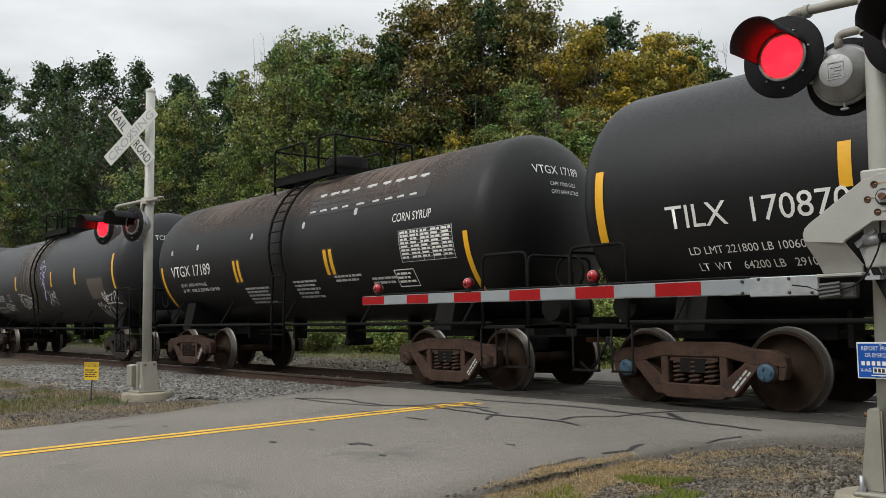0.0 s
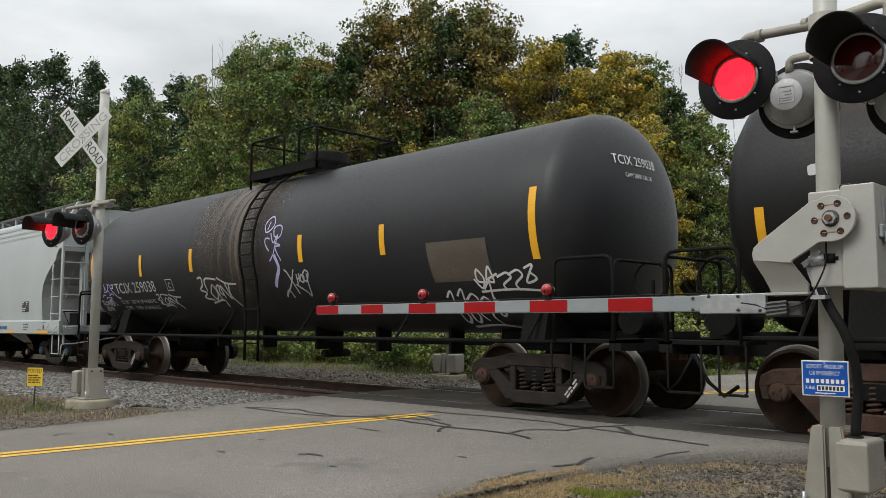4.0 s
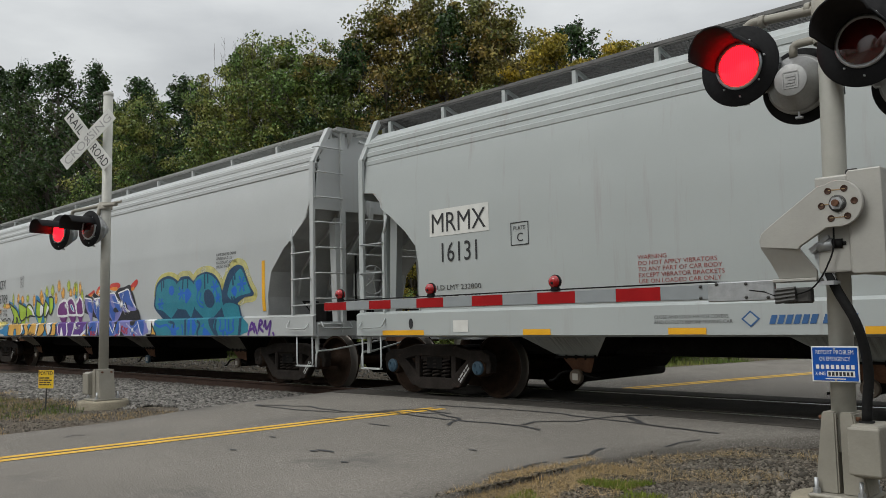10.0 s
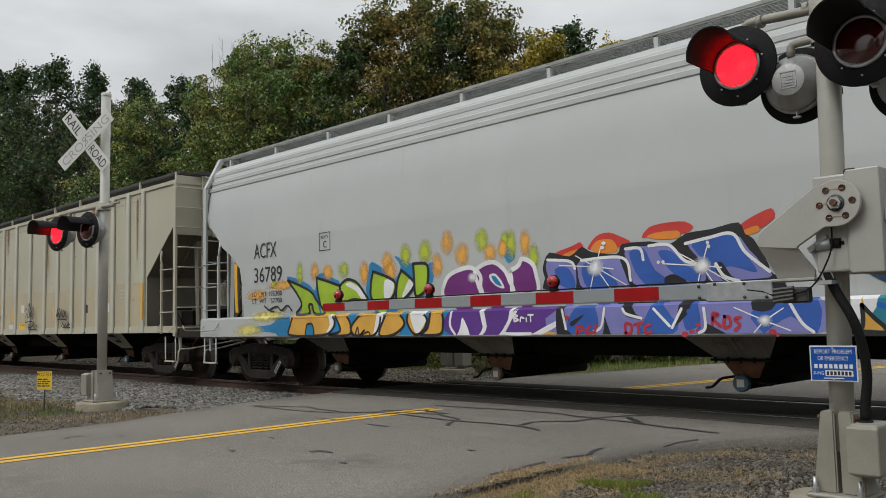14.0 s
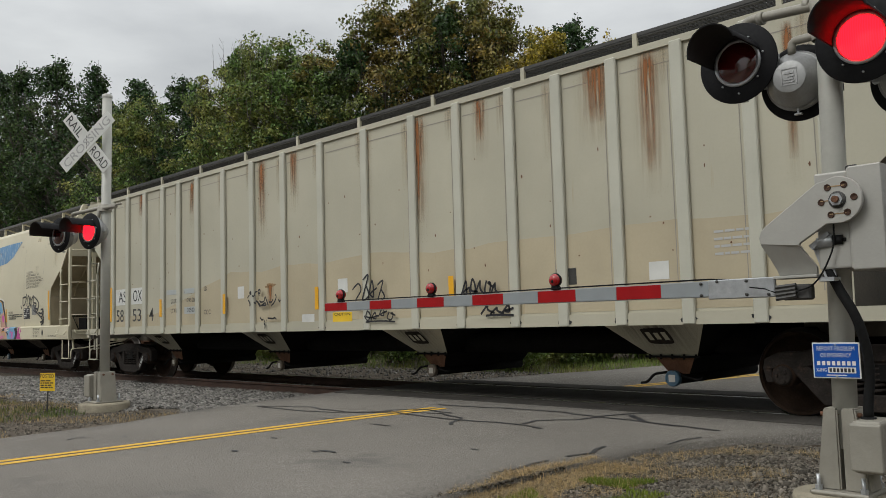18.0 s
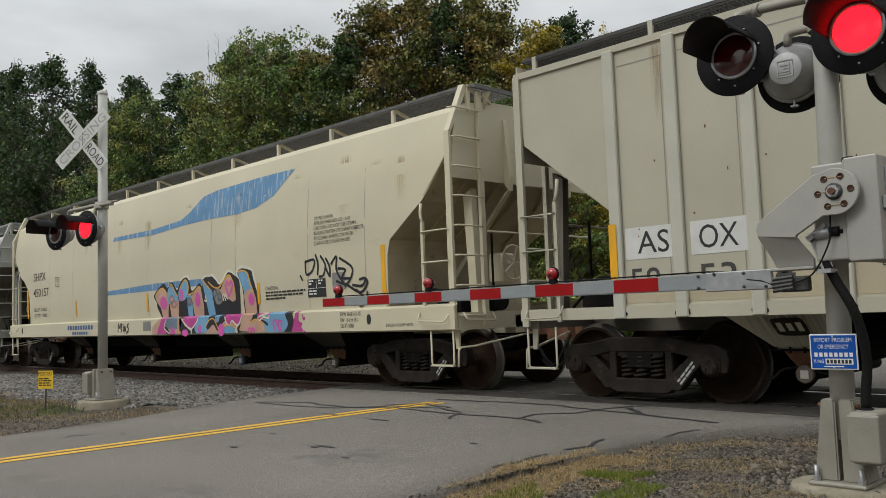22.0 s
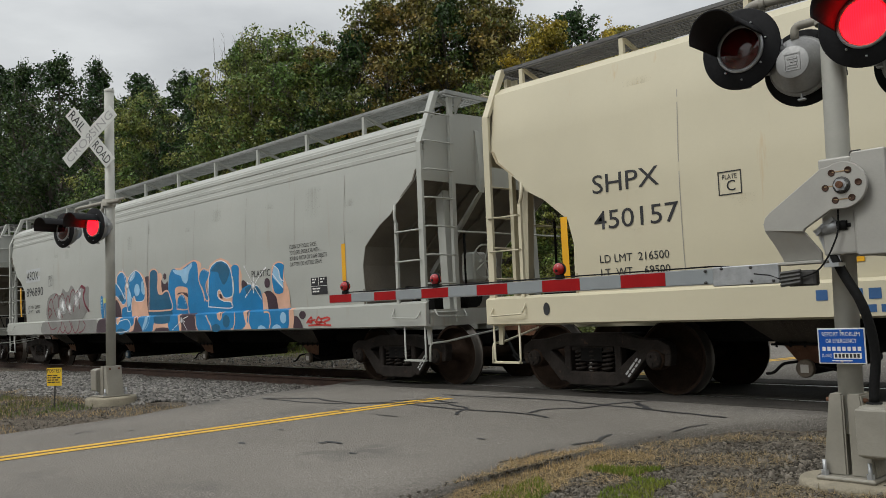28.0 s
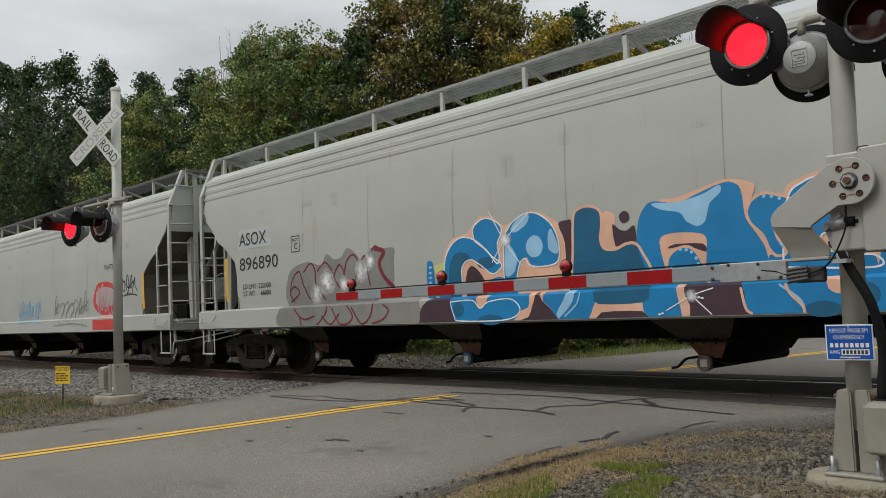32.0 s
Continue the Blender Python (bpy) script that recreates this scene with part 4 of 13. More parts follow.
def truck(car, x, frame_mat, cap_mat):
    """A two-axle freight truck: bolster, side frames, spring packs and two wheelsets."""
    bm = bmesh.new()
    soft_box(bm, x - 0.2, x + 0.2, -1.0, 1.0, 0.5, 0.74, 0.03)
    box(bm, x - 0.16, x + 0.16, -1.2, 1.2, 0.42, 0.58)
    lathe(bm, [(0.3, 0.74), (0.3, 0.84), (0.0, 0.84)], pose(x, 0, 0), 16)
    for s in (-1, 1):
        box(bm, x + s * 0.42, x + s * 0.5, -0.85, 0.85, 0.36, 0.48)
    base = part("truck", bm, M_UNDER, car)
    for s in (-1, 1):
        y0, y1 = (-1.2, -1.05) if s < 0 else (1.05, 1.2)
        bm = bmesh.new()
        # frame as top member, two diagonals, bottom member, pedestal jaws
        for pts in ([(-1.12, 0.5), (-1.1, 0.62), (-0.95, 0.69), (-0.72, 0.7), (-0.4, 0.77), (0.4, 0.77), (0.72, 0.7), (0.95, 0.69), (1.1, 0.62), (1.12, 0.5), (0.98, 0.52), (0.72, 0.53), (0.4, 0.6), (-0.4, 0.6), (-0.72, 0.53), (-0.98, 0.52)],
                    [(-0.34, 0.29), (0.34, 0.29), (0.46, 0.19), (0.34, 0.12), (-0.34, 0.12), (-0.46, 0.19)]):
            prism(bm, [(x + a, b) for a, b in pts], "y", y0, y1)
        for k in (-1, 1):
            prism(bm, [(x + k * a, b) for a, b in ((0.68, 0.58), (0.86, 0.55), (0.5, 0.16), (0.32, 0.16), (0.3, 0.27))], "y", y0 + 0.004, y1 - 0.004)
            prism(bm, [(x + k * a, b) for a, b in ((0.33, 0.65), (0.43, 0.65), (0.43, 0.24), (0.33, 0.24))], "y", y0 + 0.008, y1 - 0.008)
            prism(bm, [(x + k * a, b) for a, b in ((0.68, 0.6), (0.76, 0.6), (0.78, 0.44), (0.7, 0.46))], "y", y0 + 0.012, y1 - 0.012)
            prism(bm, [(x + k * a, b) for a, b in ((1.12, 0.52), (1.03, 0.56), (1.01, 0.38), (1.09, 0.38))], "y", y0 + 0.006, y1 - 0.006)
        bmesh.ops.bevel(bm, geom=[e for e in bm.edges if e.calc_length() > 0.09], offset=0.012, segments=1, affect="EDGES")
        side = part("side_frame", bm, frame_mat, base, "cast steel truck side frame")
        if s < 0:
            tagged(decal("stencil", text_bars(0.0, 0.0, (0.3, 0.28), 0.028, int(abs(x) * 10), 1.5), lambda u, v: Vector((x + 0.5 + 0.66 * u - 0.75 * v, y0 - 0.002, 0.26 + 0.75 * u + 0.66 * v)), M_GREY_LETTER, side, "white stencilled data"), kind="stuff")
        bm = bmesh.new()
        for k in (-0.2, 0.0, 0.2):
            pts = [(x + k + 0.075 * math.cos(a * 0.785), (y0 + y1) / 2 + 0.075 * math.sin(a * 0.785), 0.29 + 0.26 * a / 40) for a in range(41)]
            tube(bm, pts, 0.017, 5)
            rod(bm, (x + k, (y0 + y1) / 2, 0.29), (x + k, (y0 + y1) / 2, 0.55), 0.045, 8)
        box(bm, x - 0.31, x + 0.31, y0 + 0.02, y1 - 0.02, 0.55, 0.6)
        part("spring_pack", bm, frame_mat, base, "coil spring pack")
    made = []
    for k in (-1, 1):
        bm = bmesh.new()
        rod(bm, (0, -1.0, 0), (0, 1.0, 0), 0.085, 12)
        for s in (-1, 1):
            m = Matrix.Translation((0, s * 0.69, 0)) @ Matrix.Rotation(radians(-90 * s), 4, "X")
            prof = [(0.0, 0.04), (0.11, 0.05), (0.13, 0.0), (0.33, 0.02), (0.375, 0.06), (0.405, 0.125)]
            lathe(bm, prof, m, 36)
            lathe(bm, [(0.405, 0.125), (0.44, 0.128)], m, 36, 0)
            lathe(bm, [(0.44, 0.128), (0.45, 0.115), (0.455, 0.03), (0.485, 0.01)], m, 36, 1)
            lathe(bm, [(0.485, 0.01), (0.485, -0.02), (0.455, -0.025)], m, 36, 0)
            lathe(bm, [(0.455, -0.025), (0.38, 0.0), (0.13, -0.02), (0.1, -0.06), (0.0, -0.06)], m, 36)
            m = Matrix.Translation((0, s * 1.0, 0)) @ Matrix.Rotation(radians(-90 * s), 4, "X")
            lathe(bm, [(0.115, 0.0), (0.125, 0.03), (0.125, 0.19), (0.118, 0.2)], m, 18, 0)
            lathe(bm, [(0.118, 0.2), (0.1, 0.212)], m, 18, 0)
            lathe(bm, [(0.1, 0.212), (0.098, 0.238), (0.075, 0.246), (0.0, 0.246)], m, 18, 2)
            for a in range(3):
                c = (0.055 * math.cos(a * 2.094), 0.055 * math.sin(a * 2.094))
                lathe(bm, [(0.02, 0.24), (0.02, 0.262), (0, 0.262)], m @ pose(c[0], c[1], 0), 6, 2, False)
        ws = part("wheelset", bm, [M_WHEEL, M_TREAD, cap_mat], base, "steel wheels on an axle with polished treads", pose(x + k * 0.9, 0, WHEEL_R))
        made.append(ws)
    return made


def coupler(car, x, s):
    bm = bmesh.new()
    box(bm, min(x, x + s * 0.75), max(x, x + s * 0.75), -0.07, 0.07, 0.78, 0.92)
    prism(bm, [(x + s * 0.6, -0.12), (x + s * 0.82, -0.16), (x + s * 0.9, -0.05), (x + s * 0.86, 0.14), (x + s * 0.62, 0.14)], "z", 0.7, 1.0)
    part("coupler", bm, M_RUST, car, "rusty knuckle coupler")
    bm = bmesh.new()
    tube(bm, [(x + s * 0.3, -0.3, 0.78), (x + s * 0.5, -0.3, 0.45), (x + s * 0.68, -0.28, 0.3), (x + s * 0.85, -0.25, 0.42)], 0.025, 7)
    part("air_hose", bm, M_RUBBER, car, "black rubber brake hose")


def ladder(car, x, y, z0, z1, width, rungs, material, axis="x", name="ladder", depth=0.05):
    bm = bmesh.new()
    ends = ((x - width / 2, y), (x + width / 2, y)) if axis == "x" else ((x, y - width / 2), (x, y + width / 2))
    for a, b in ends:
        box(bm, a - 0.03, a + 0.03, b - 0.012, b + 0.012, z0, z1) if axis == "x" else box(bm, a - 0.012, a + 0.012, b - 0.03, b + 0.03, z0, z1)
    for k in range(rungs):
        z = z0 + (z1 - z0) * (k + 0.5) / rungs
        o = (0, -depth) if axis == "x" else (math.copysign(depth, x), 0)
        p, q = (*ends[0], z), (*ends[1], z)
        tube(bm, bent([p, (p[0] + o[0], p[1] + o[1], z), (q[0] + o[0], q[1] + o[1], z), q], 0.03, 2), 0.011, 5)
    return part(name, bm, material, car)


def stirrup(car, x, material, w=0.36, y=-1.6):
    bm = bmesh.new()
    tube(bm, bent([(x - w / 2, y, 0.92), (x - w / 2, y, 0.42), (x + w / 2, y, 0.42), (x + w / 2, y, 0.92)], 0.04, 2), 0.014, 6)
    box(bm, x - w / 2, x + w / 2, y - 0.03, y + 0.03, 0.405, 0.425)
    part("stirrup_step", bm, material, car)


def hopper_car(label, x_left, x_right, body, slope, right_cut, left_cut, posts, gates, inset=(1.4, 1.4), ribs=None, eave=3.72, cap=M_TRUCK, deck=M_GRATE, sill=None, group="freight train", ridges=(), top=4.33, gate_mat=None, gate_w=0.66):
    """A covered hopper: side sheets, roof, sills, slope sheets, running board, ladders, outlets, trucks."""
    half = (x_right - x_left) / 2
    car = tagged(new("hopper_car"), label, "train car", group)
    car.location = ((x_left + x_right) / 2, TRACK_Y, 0)
    sill = sill or body
    flat = ribs is not None
    zs = [1.25, 1.6, 2.0, 2.4, 2.8, 3.05, 3.3, 3.6, eave] if not flat else [1.12, 1.6, 2.0, 2.4, 2.8, 3.1, 3.4, 3.8, eave]

    def ys(z):
        return 1.6 if flat else float(np.interp(z, (1.24, 1.7, 2.6, 3.35, 3.8, 4.2), (1.565, 1.6, 1.6, 1.55, 1.49, 1.38)))

    def cut(z, c):
        return float(np.interp(z, [p[1] for p in c], [p[0] for p in c]))

    def place(off):
        return lambda u, v: Vector((u - car.location.x, -off - (ys(v) if flat else float(np.interp(v, (0.9, 1.235, 1.27, 1.6, 2.0, 2.6, 3.35, 3.8, 4.2), (1.645, 1.645, 1.572, 1.594, 1.6, 1.6, 1.55, 1.49, 1.38)))), v))

    rows_z = sorted(set(zs + [p[1] for p in right_cut + left_cut if zs[0] < p[1] < eave]))
    nx = 34
    for s in (-1, 1):
        bm = bmesh.new()
        rws = []
        for z in rows_z:
            a, b = -half + cut(z, left_cut), half - cut(z, right_cut)
            rws.append([bm.verts.new((a + (b - a) * i / nx, s * ys(z), z)) for i in range(nx + 1)])
        for A, B in zip(rws, rws[1:]):
            for i in range(nx):
                bm.faces.new((A[i], A[i + 1], B[i + 1], B[i])).smooth = True
        bmesh.ops.recalc_face_normals(bm, faces=bm.faces[:])
        bmesh.ops.solidify(bm, geom=bm.faces[:], thickness=0.012 * 1)
        for f in bm.faces:
            f.smooth = abs(f.normal.y) > 0.6
        for e in bm.edges:
            e.smooth = e.calc_face_angle(0) < 0.5
        part("side_sheet", bm, body, car, "painted steel side sheet")
        # side sill
        bm = bmesh.new()
        if flat:
            box(bm, -half, half, s * 1.6, s * 1.63, 1.0, 1.14) if s > 0 else box(bm, -half, half, -1.63, -1.6, 1.0, 1.14)
        else:
            prism(bm, [(s * 1.57, 1.27), (s * 1.645, 1.235), (s * 1.645, 0.915), (s * 1.53, 0.89), (s * 1.53, 0.92), (s * 1.615, 0.945), (s * 1.615, 1.215)], "x", -half, half)
        part("side_sill", bm, sill, car)
        # roof edge ridges
        if not flat:
            for z in ridges:
                bm = bmesh.new()
                y = s * (ys(z) + 0.012)
                prism(bm, [(y - s * 0.03, z - 0.045), (y, z - 0.03), (y, z + 0.03), (y - s * 0.03, z + 0.05)], "x", -half + 0.02, half - 0.02)
                part("roof_ridge", bm, body, car)
        for k in ribs or ():
            bm = bmesh.new()
            x = k - car.location.x
            y = s * 1.6
            box(bm, x - 0.075, x + 0.075, min(y, y + s * 0.055), max(y, y + s * 0.055), 1.0, eave - 0.03)
            bmesh.ops.bevel(bm, geom=bm.edges[:], offset=0.012, segments=1, affect="EDGES")
            part("rib", bm, M_RIB, car, "vertical side post")
    # roof
    bm = bmesh.new()
    prof = [(-ys(eave), eave), (-ys(eave) + 0.16, eave + 0.12), (-0.75, eave + 0.22), (0, eave + 0.24), (0.75, eave + 0.22), (ys(eave) - 0.16, eave + 0.12), (ys(eave), eave)] if not flat else \
        [(-1.63, eave - 0.06), (-1.63, eave + 0.02), (-0.8, eave + 0.13), (0, eave + 0.16), (0.8, eave + 0.13), (1.63, eave + 0.02), (1.63, eave - 0.06)]
    prism(bm, prof, "x", -half + 0.04, half - 0.04)
    part("roof", bm, body, car)
    # running boards on posts along both roof edges, with a cross end piece
    top = top if not flat else eave + 0.2
    for s in (-1, 1):
        yo, yi = (s * 1.22, s * 0.62) if not flat else (s * 1.5, s * 0.8)
        bm = bmesh.new()
        for x in spaced(-half + 0.1, half - 0.1, 0.05):
            box(bm, x - 0.006, x + 0.006, min(yi, yo), max(yi, yo), top - 0.02, top + 0.012)
        for y in spaced(min(yi, yo), max(yi, yo), 0.12):
            box(bm, -half + 0.1, half - 0.1, y - 0.008, y + 0.008, top - 0.016, top + 0.008)
        box(bm, -half + 0.1, half - 0.1, min(yo, yo - s * 0.03), max(yo, yo - s * 0.03), top - 0.035, top + 0.03)
        part("running_board", bm, deck, car, "steel grating roof walkway")
        for x in posts:
            bm = bmesh.new()
            u = x - car.location.x
            box(bm, u - 0.03, u + 0.03, min(yo, yo - s * 0.05), max(yo, yo - s * 0.05), top - 0.36, top + 0.02) if not flat else box(bm, u - 0.03, u + 0.03, yo - 0.02, yo + 0.02, eave - 0.02, top + 0.02)
            if not flat:
                prism(bm, [(yo, top - 0.03), (yo - s * 0.5, top - 0.2), (yo - s * 0.5, top - 0.15), (yo, top + 0.01)], "x", u - 0.02, u + 0.02)
            part("walkway_post", bm, body, car)
    bm = bmesh.new()
    for x in spaced(-half + 1.6, half - 1.6, (2 * half - 3.2) / 9):
        soft_box(bm, x - 0.32, x + 0.32, -0.35, 0.35, eave + 0.2, eave + 0.34, 0.03)
    part("hatch_cover", bm, deck, car, "roof loading hatches")
    # ends
    for s, c in ((1, right_cut), (-1, left_cut)):
        x1 = s * (half - 0.06)
        zt = 3.02
        bm = bmesh.new()
        if flat:
            box(bm, min(x1, x1 - s * 0.02), max(x1, x1 - s * 0.02), -ys(3.3) + 0.005, ys(3.3) - 0.005, zt, eave + 0.12)
        else:
            arch = [(-ys(z) + 0.005, z) for z in (zt, 3.3, 3.6, eave)] + [(y, z - 0.012) for y, z in prof[1:-1]] + [(ys(z) - 0.005, z) for z in (eave, 3.6, 3.3, zt)]
            prism(bm, arch, "x", min(x1, x1 + s * 0.026), max(x1, x1 + s * 0.026))
        part("end_sheet", bm, body, car)
        for y in (-0.75, 0.0, 0.75) if flat else (-0.42, 0.98):
            bm = bmesh.new()
            if flat:
                box(bm, min(x1, x1 + s * 0.06), max(x1, x1 + s * 0.06), y - 0.05, y + 0.05, zt - 0.02, eave + 0.1)
            else:
                prism(bm, [(x1 + s * 0.018, zt), (x1 + s * 0.11, zt - 0.12), (x1 + s * 0.13, zt + 0.1), (x1 + s * 0.05, eave - 0.02), (x1 + s * 0.018, eave)], "y", y - 0.045, y + 0.045)
            part("end_post", bm, body, car, "" if flat else "tapered end gusset")
        if not flat:
            bm = bmesh.new()
            prism(bm, [(x1 + s * 0.1, zt - 0.1), (x1 + s * 0.02, zt - 0.14), (s * (half - 1.15), 1.75), (s * (half - 1.1), 1.68)], "y", -0.46, -0.38)
            part("slope_brace", bm, body, car, "straight brace up the slope sheet")
        bm = bmesh.new()
        line = [(s * (half - dx - 0.012), z) for dx, z in c if z < 3.4]
        back = [(x - s * 0.03, z) for x, z in line]
        for (p0, q0), (p1, q1) in zip(zip(line, back), zip(line[1:], back[1:])):
            prism(bm, [p0, p1, q1, q0], "y", -ys(2.4) + 0.015, ys(2.4) - 0.015)
        for y in (-0.95, -0.3, 0.3, 0.95):
            for p0, p1 in zip(line[1:], line[2:]):
                prism(bm, [p0, p1, (p1[0] + s * 0.07, p1[1]), (p0[0] + s * 0.07, p0[1])], "y", y - 0.02, y + 0.02)
        part("slope_sheet", bm, slope, car, "sloping end sheet of the hopper")
        bm = bmesh.new()
        xe = s * half
        box(bm, min(xe, xe - s * 2.4), max(xe, xe - s * 2.4), -0.38, 0.38, 0.82, 1.08)
        box(bm, min(xe, xe - s * 0.22), max(xe, xe - s * 0.22), -1.55, 1.55, 0.9, 1.14)
        for y in (-1.0, 1.0):
            prism(bm, [(xe - s * 0.1, 1.1), (xe - s * 0.24, 1.1), (xe - s * 0.32, zt - 0.2), (xe - s * 0.16, zt - 0.1)], "y", y - 0.06, y + 0.06)
        part("end_frame", bm, body if not flat else slope, car)
        bm = bmesh.new()
        rod(bm, (s * (half - 1.2), -0.1, 1.32), (s * (half - 0.5), -0.1, 1.32), 0.17, 12)
        box(bm, min(s * (half - 1.0), s * (half - 0.5)), max(s * (half - 1.0), s * (half - 0.5)), -1.0, -0.6, 1.1, 1.45)
        tube(bm, [(s * (half - 0.3), -0.5, 1.1), (s * (half - 0.3), -0.5, 2.3)], 0.02, 6)
        tube(bm, [(s * (half - 0.5), -1.2, 1.15), (s * (half - 0.9), -1.2, 1.5), (s * (half - 1.3), -0.6, 1.5)], 0.02, 6)
        part("brake_gear", bm, M_UNDER, car, "brake cylinder and pipes on the end platform")
        coupler(car, xe - s * 0.05, s)
        # corner post, side ladder beside the slope, end ladder, end walkway
        def ex(d):
            return s * (half - d)

        def slab(bm, d0, d1, y0, y1, z0, z1):
            box(bm, min(ex(d0), ex(d1)), max(ex(d0), ex(d1)), y0, y1, z0, z1)

        bm = bmesh.new()
        yp = -1.64 if flat else -1.605
        slab(bm, 0.03, 0.13, yp, yp + 0.045, 0.93, eave - (0.02 if flat else 0.3))
        if not flat:
            zb = eave - 0.32
            prism(bm, [(yp, zb), (-1.27, top + 0.02), (-1.2, top + 0.02), (-1.2, top - 0.04), (yp + 0.05, zb)], "x", min(ex(0.03), ex(0.13)), max(ex(0.03), ex(0.13)))
        part("corner_post", bm, body, car, "flat steel corner post")
        bm = bmesh.new()
        slab(bm, -0.03, 0.03, -1.05, -0.97, 0.95, top - 0.06)
        for z in spaced(1.1, top - 0.35, 0.41):
            tube(bm, [(ex(0.08), yp + 0.03, z), (ex(-0.035), yp + 0.07, z), (ex(-0.035), -1.1, z), (ex(-0.02), -1.0, z)], 0.014, 5)
        part("end_ladder", bm, body, car, "end ladder with round rungs")
        bm = bmesh.new()
        slab(bm, 0.6, 0.65, yp - 0.02, yp + 0.02, 0.98, 2.45)
        tube(bm, bent([(ex(0.625), yp, 2.44), (ex(0.66), yp, 2.55), (ex(0.66), yp + 0.02, 2.72)], 0.04, 2), 0.024, 6)
        for z in (1.42, 1.86, 2.3):
            tube(bm, [(ex(0.63), yp - 0.02, z), (ex(0.6), yp - 0.05, z), (ex(0.12), yp - 0.05, z), (ex(0.09), yp - 0.01, z)], 0.013, 5)
        part("side_ladder", bm, body, car, "short side ladder beside the slope sheet")
        bm = bmesh.new()
        yh = -1.645
        tube(bm, bent([(ex(0.68), yh, 1.17), (ex(0.68), yh - 0.07, 1.04), (ex(0.12), yh - 0.07, 1.02), (ex(0.12), yh, 1.12)], 0.04, 2), 0.012, 5)
        part("sill_grab_iron", bm, body, car)
        bm = bmesh.new()
        tube(bm, bent([(ex(-0.03), -1.5, 1.14), (ex(-0.1), -1.5, 1.04), (ex(-0.1), -0.9, 1.02), (ex(-0.03), -0.9, 1.12)], 0.04, 2), 0.013, 5)
        tube(bm, [(ex(-0.06), -0.97, 2.28), (ex(-0.06), 1.4, 2.28)], 0.015, 5)
        part("end_handrail", bm, body, car, "handrail across the end platform")
        z = top - 0.01
        for y0, y1 in ((-1.2, -0.3), (0.3, 1.2)):
            bm = bmesh.new()
            for y in spaced(y0, y1, 0.06):
                slab(bm, -0.12, 0.45, y - 0.006, y + 0.006, z - 0.015, z + 0.012)
            for d in spaced(-0.12, 0.45, 0.095):
                slab(bm, d - 0.006, d + 0.006, y0, y1, z - 0.014, z + 0.011)
            slab(bm, -0.14, -0.11, y0 - 0.02, y1 + 0.02, z - 0.04, z + 0.02)
            tagged(part("end_walkway", bm, deck, car, "steel grating platform at the roof end"), kind="stuff")
        for y in (-0.85, 0.85):
            bm = bmesh.new()
            prism(bm, [(ex(0.04), z - 0.03), (ex(-0.12), z - 0.03), (ex(0.04), z - 0.3)], "y", y - 0.012, y + 0.012)
            part("walkway_bracket", bm, body, car)
        if s > 0:
            bm = bmesh.new()
            lathe(bm, [(0.255, -0.012), (0.27, 0.0), (0.255, 0.012), (0.24, 0.0), (0.255, -0.012)], Matrix.Translation((ex(0.02), -0.35, 1.85)) @ Matrix.Rotation(radians(90), 4, "Y"), 24)
            for k in range(5):
                a = 1.2566 * k
                rod(bm, (ex(0.02), -0.35, 1.85), (ex(0.02), -0.35 + 0.25 * math.cos(a), 1.85 + 0.25 * math.sin(a)), 0.012, 5)
            rod(bm, (ex(0.04), -0.35, 1.85), (ex(0.3), -0.35, 1.85), 0.03, 8)
            soft_box(bm, min(ex(0.12), ex(0.4)), max(ex(0.12), ex(0.4)), -0.5, -0.2, 1.55, 2.0, 0.03)
            part("brake_wheel", bm, body, car, "hand brake wheel and its housing")
        bm = bmesh.new()
        prism(bm, [(ex(0.2), 1.1), (ex(0.05), 1.1), (ex(0.07), 0.9), (ex(0.07), 0.64), (ex(0.13), 0.64), (ex(0.16), 0.9)], "y", -1.5, -1.47)
        part("corner_gusset", bm, body, car, "steel hanger under the corner")
        stirrup(car, s * (half - 0.3), body, 0.44)
        bm = bmesh.new()
        tube(bm, bent([(s * (half - 0.02), -1.58, 0.4), (s * (half - 0.02), -1.56, 0.66), (s * (half + 0.02), -1.3, 0.67), (s * (half + 0.25), -0.3, 0.82)], 0.05, 2), 0.016, 6)
        part("uncoupling_lever", bm, body, car)
    # outlets
    for g in gates:
        u = g - car.location.x
        bm = bmesh.new()
        t, b = gate_w, 0.3
        for lo, hi, zl, zh, yl, yh in ((b, t, 0.63, 1.02, 1.0, 1.48), (0.13, 0.25, 0.42, 0.61, 0.9, 0.98)):
            A = [bm.verts.new(p) for p in ((u - lo, -yl, zl), (u + lo, -yl, zl), (u + lo, yl, zl), (u - lo, yl, zl))]
            B = [bm.verts.new(p) for p in ((u - hi, -yh, zh), (u + hi, -yh, zh), (u + hi, yh, zh), (u - hi, yh, zh))]
            for i in range(4):
                f = bm.faces.new((A[i], A[(i + 1) % 4], B[(i + 1) % 4], B[i]))
                # side faces take black for the shade under the car; the front keeps its paint
                f.material_index = 1 if i % 2 else 2 if zl < 0.5 else 0
            bm.faces.new(A[::-1])
            bm.faces.new(B)
        gate = part("outlet_gate", bm, [gate_mat or M_HOPPER_DIRT, M_UNDER, M_RUST], car, "funnel-shaped bottom outlet")
        bm = bmesh.new()
        soft_box(bm, u - b - 0.06, u + b + 0.06, -1.05, 1.05, 0.608, 0.632, 0.006)
        for k in (-0.3, -0.15, 0.0, 0.15, 0.3):
            rod(bm, (u + k, -1.04, 0.59), (u + k, -1.04, 0.65), 0.014, 6)
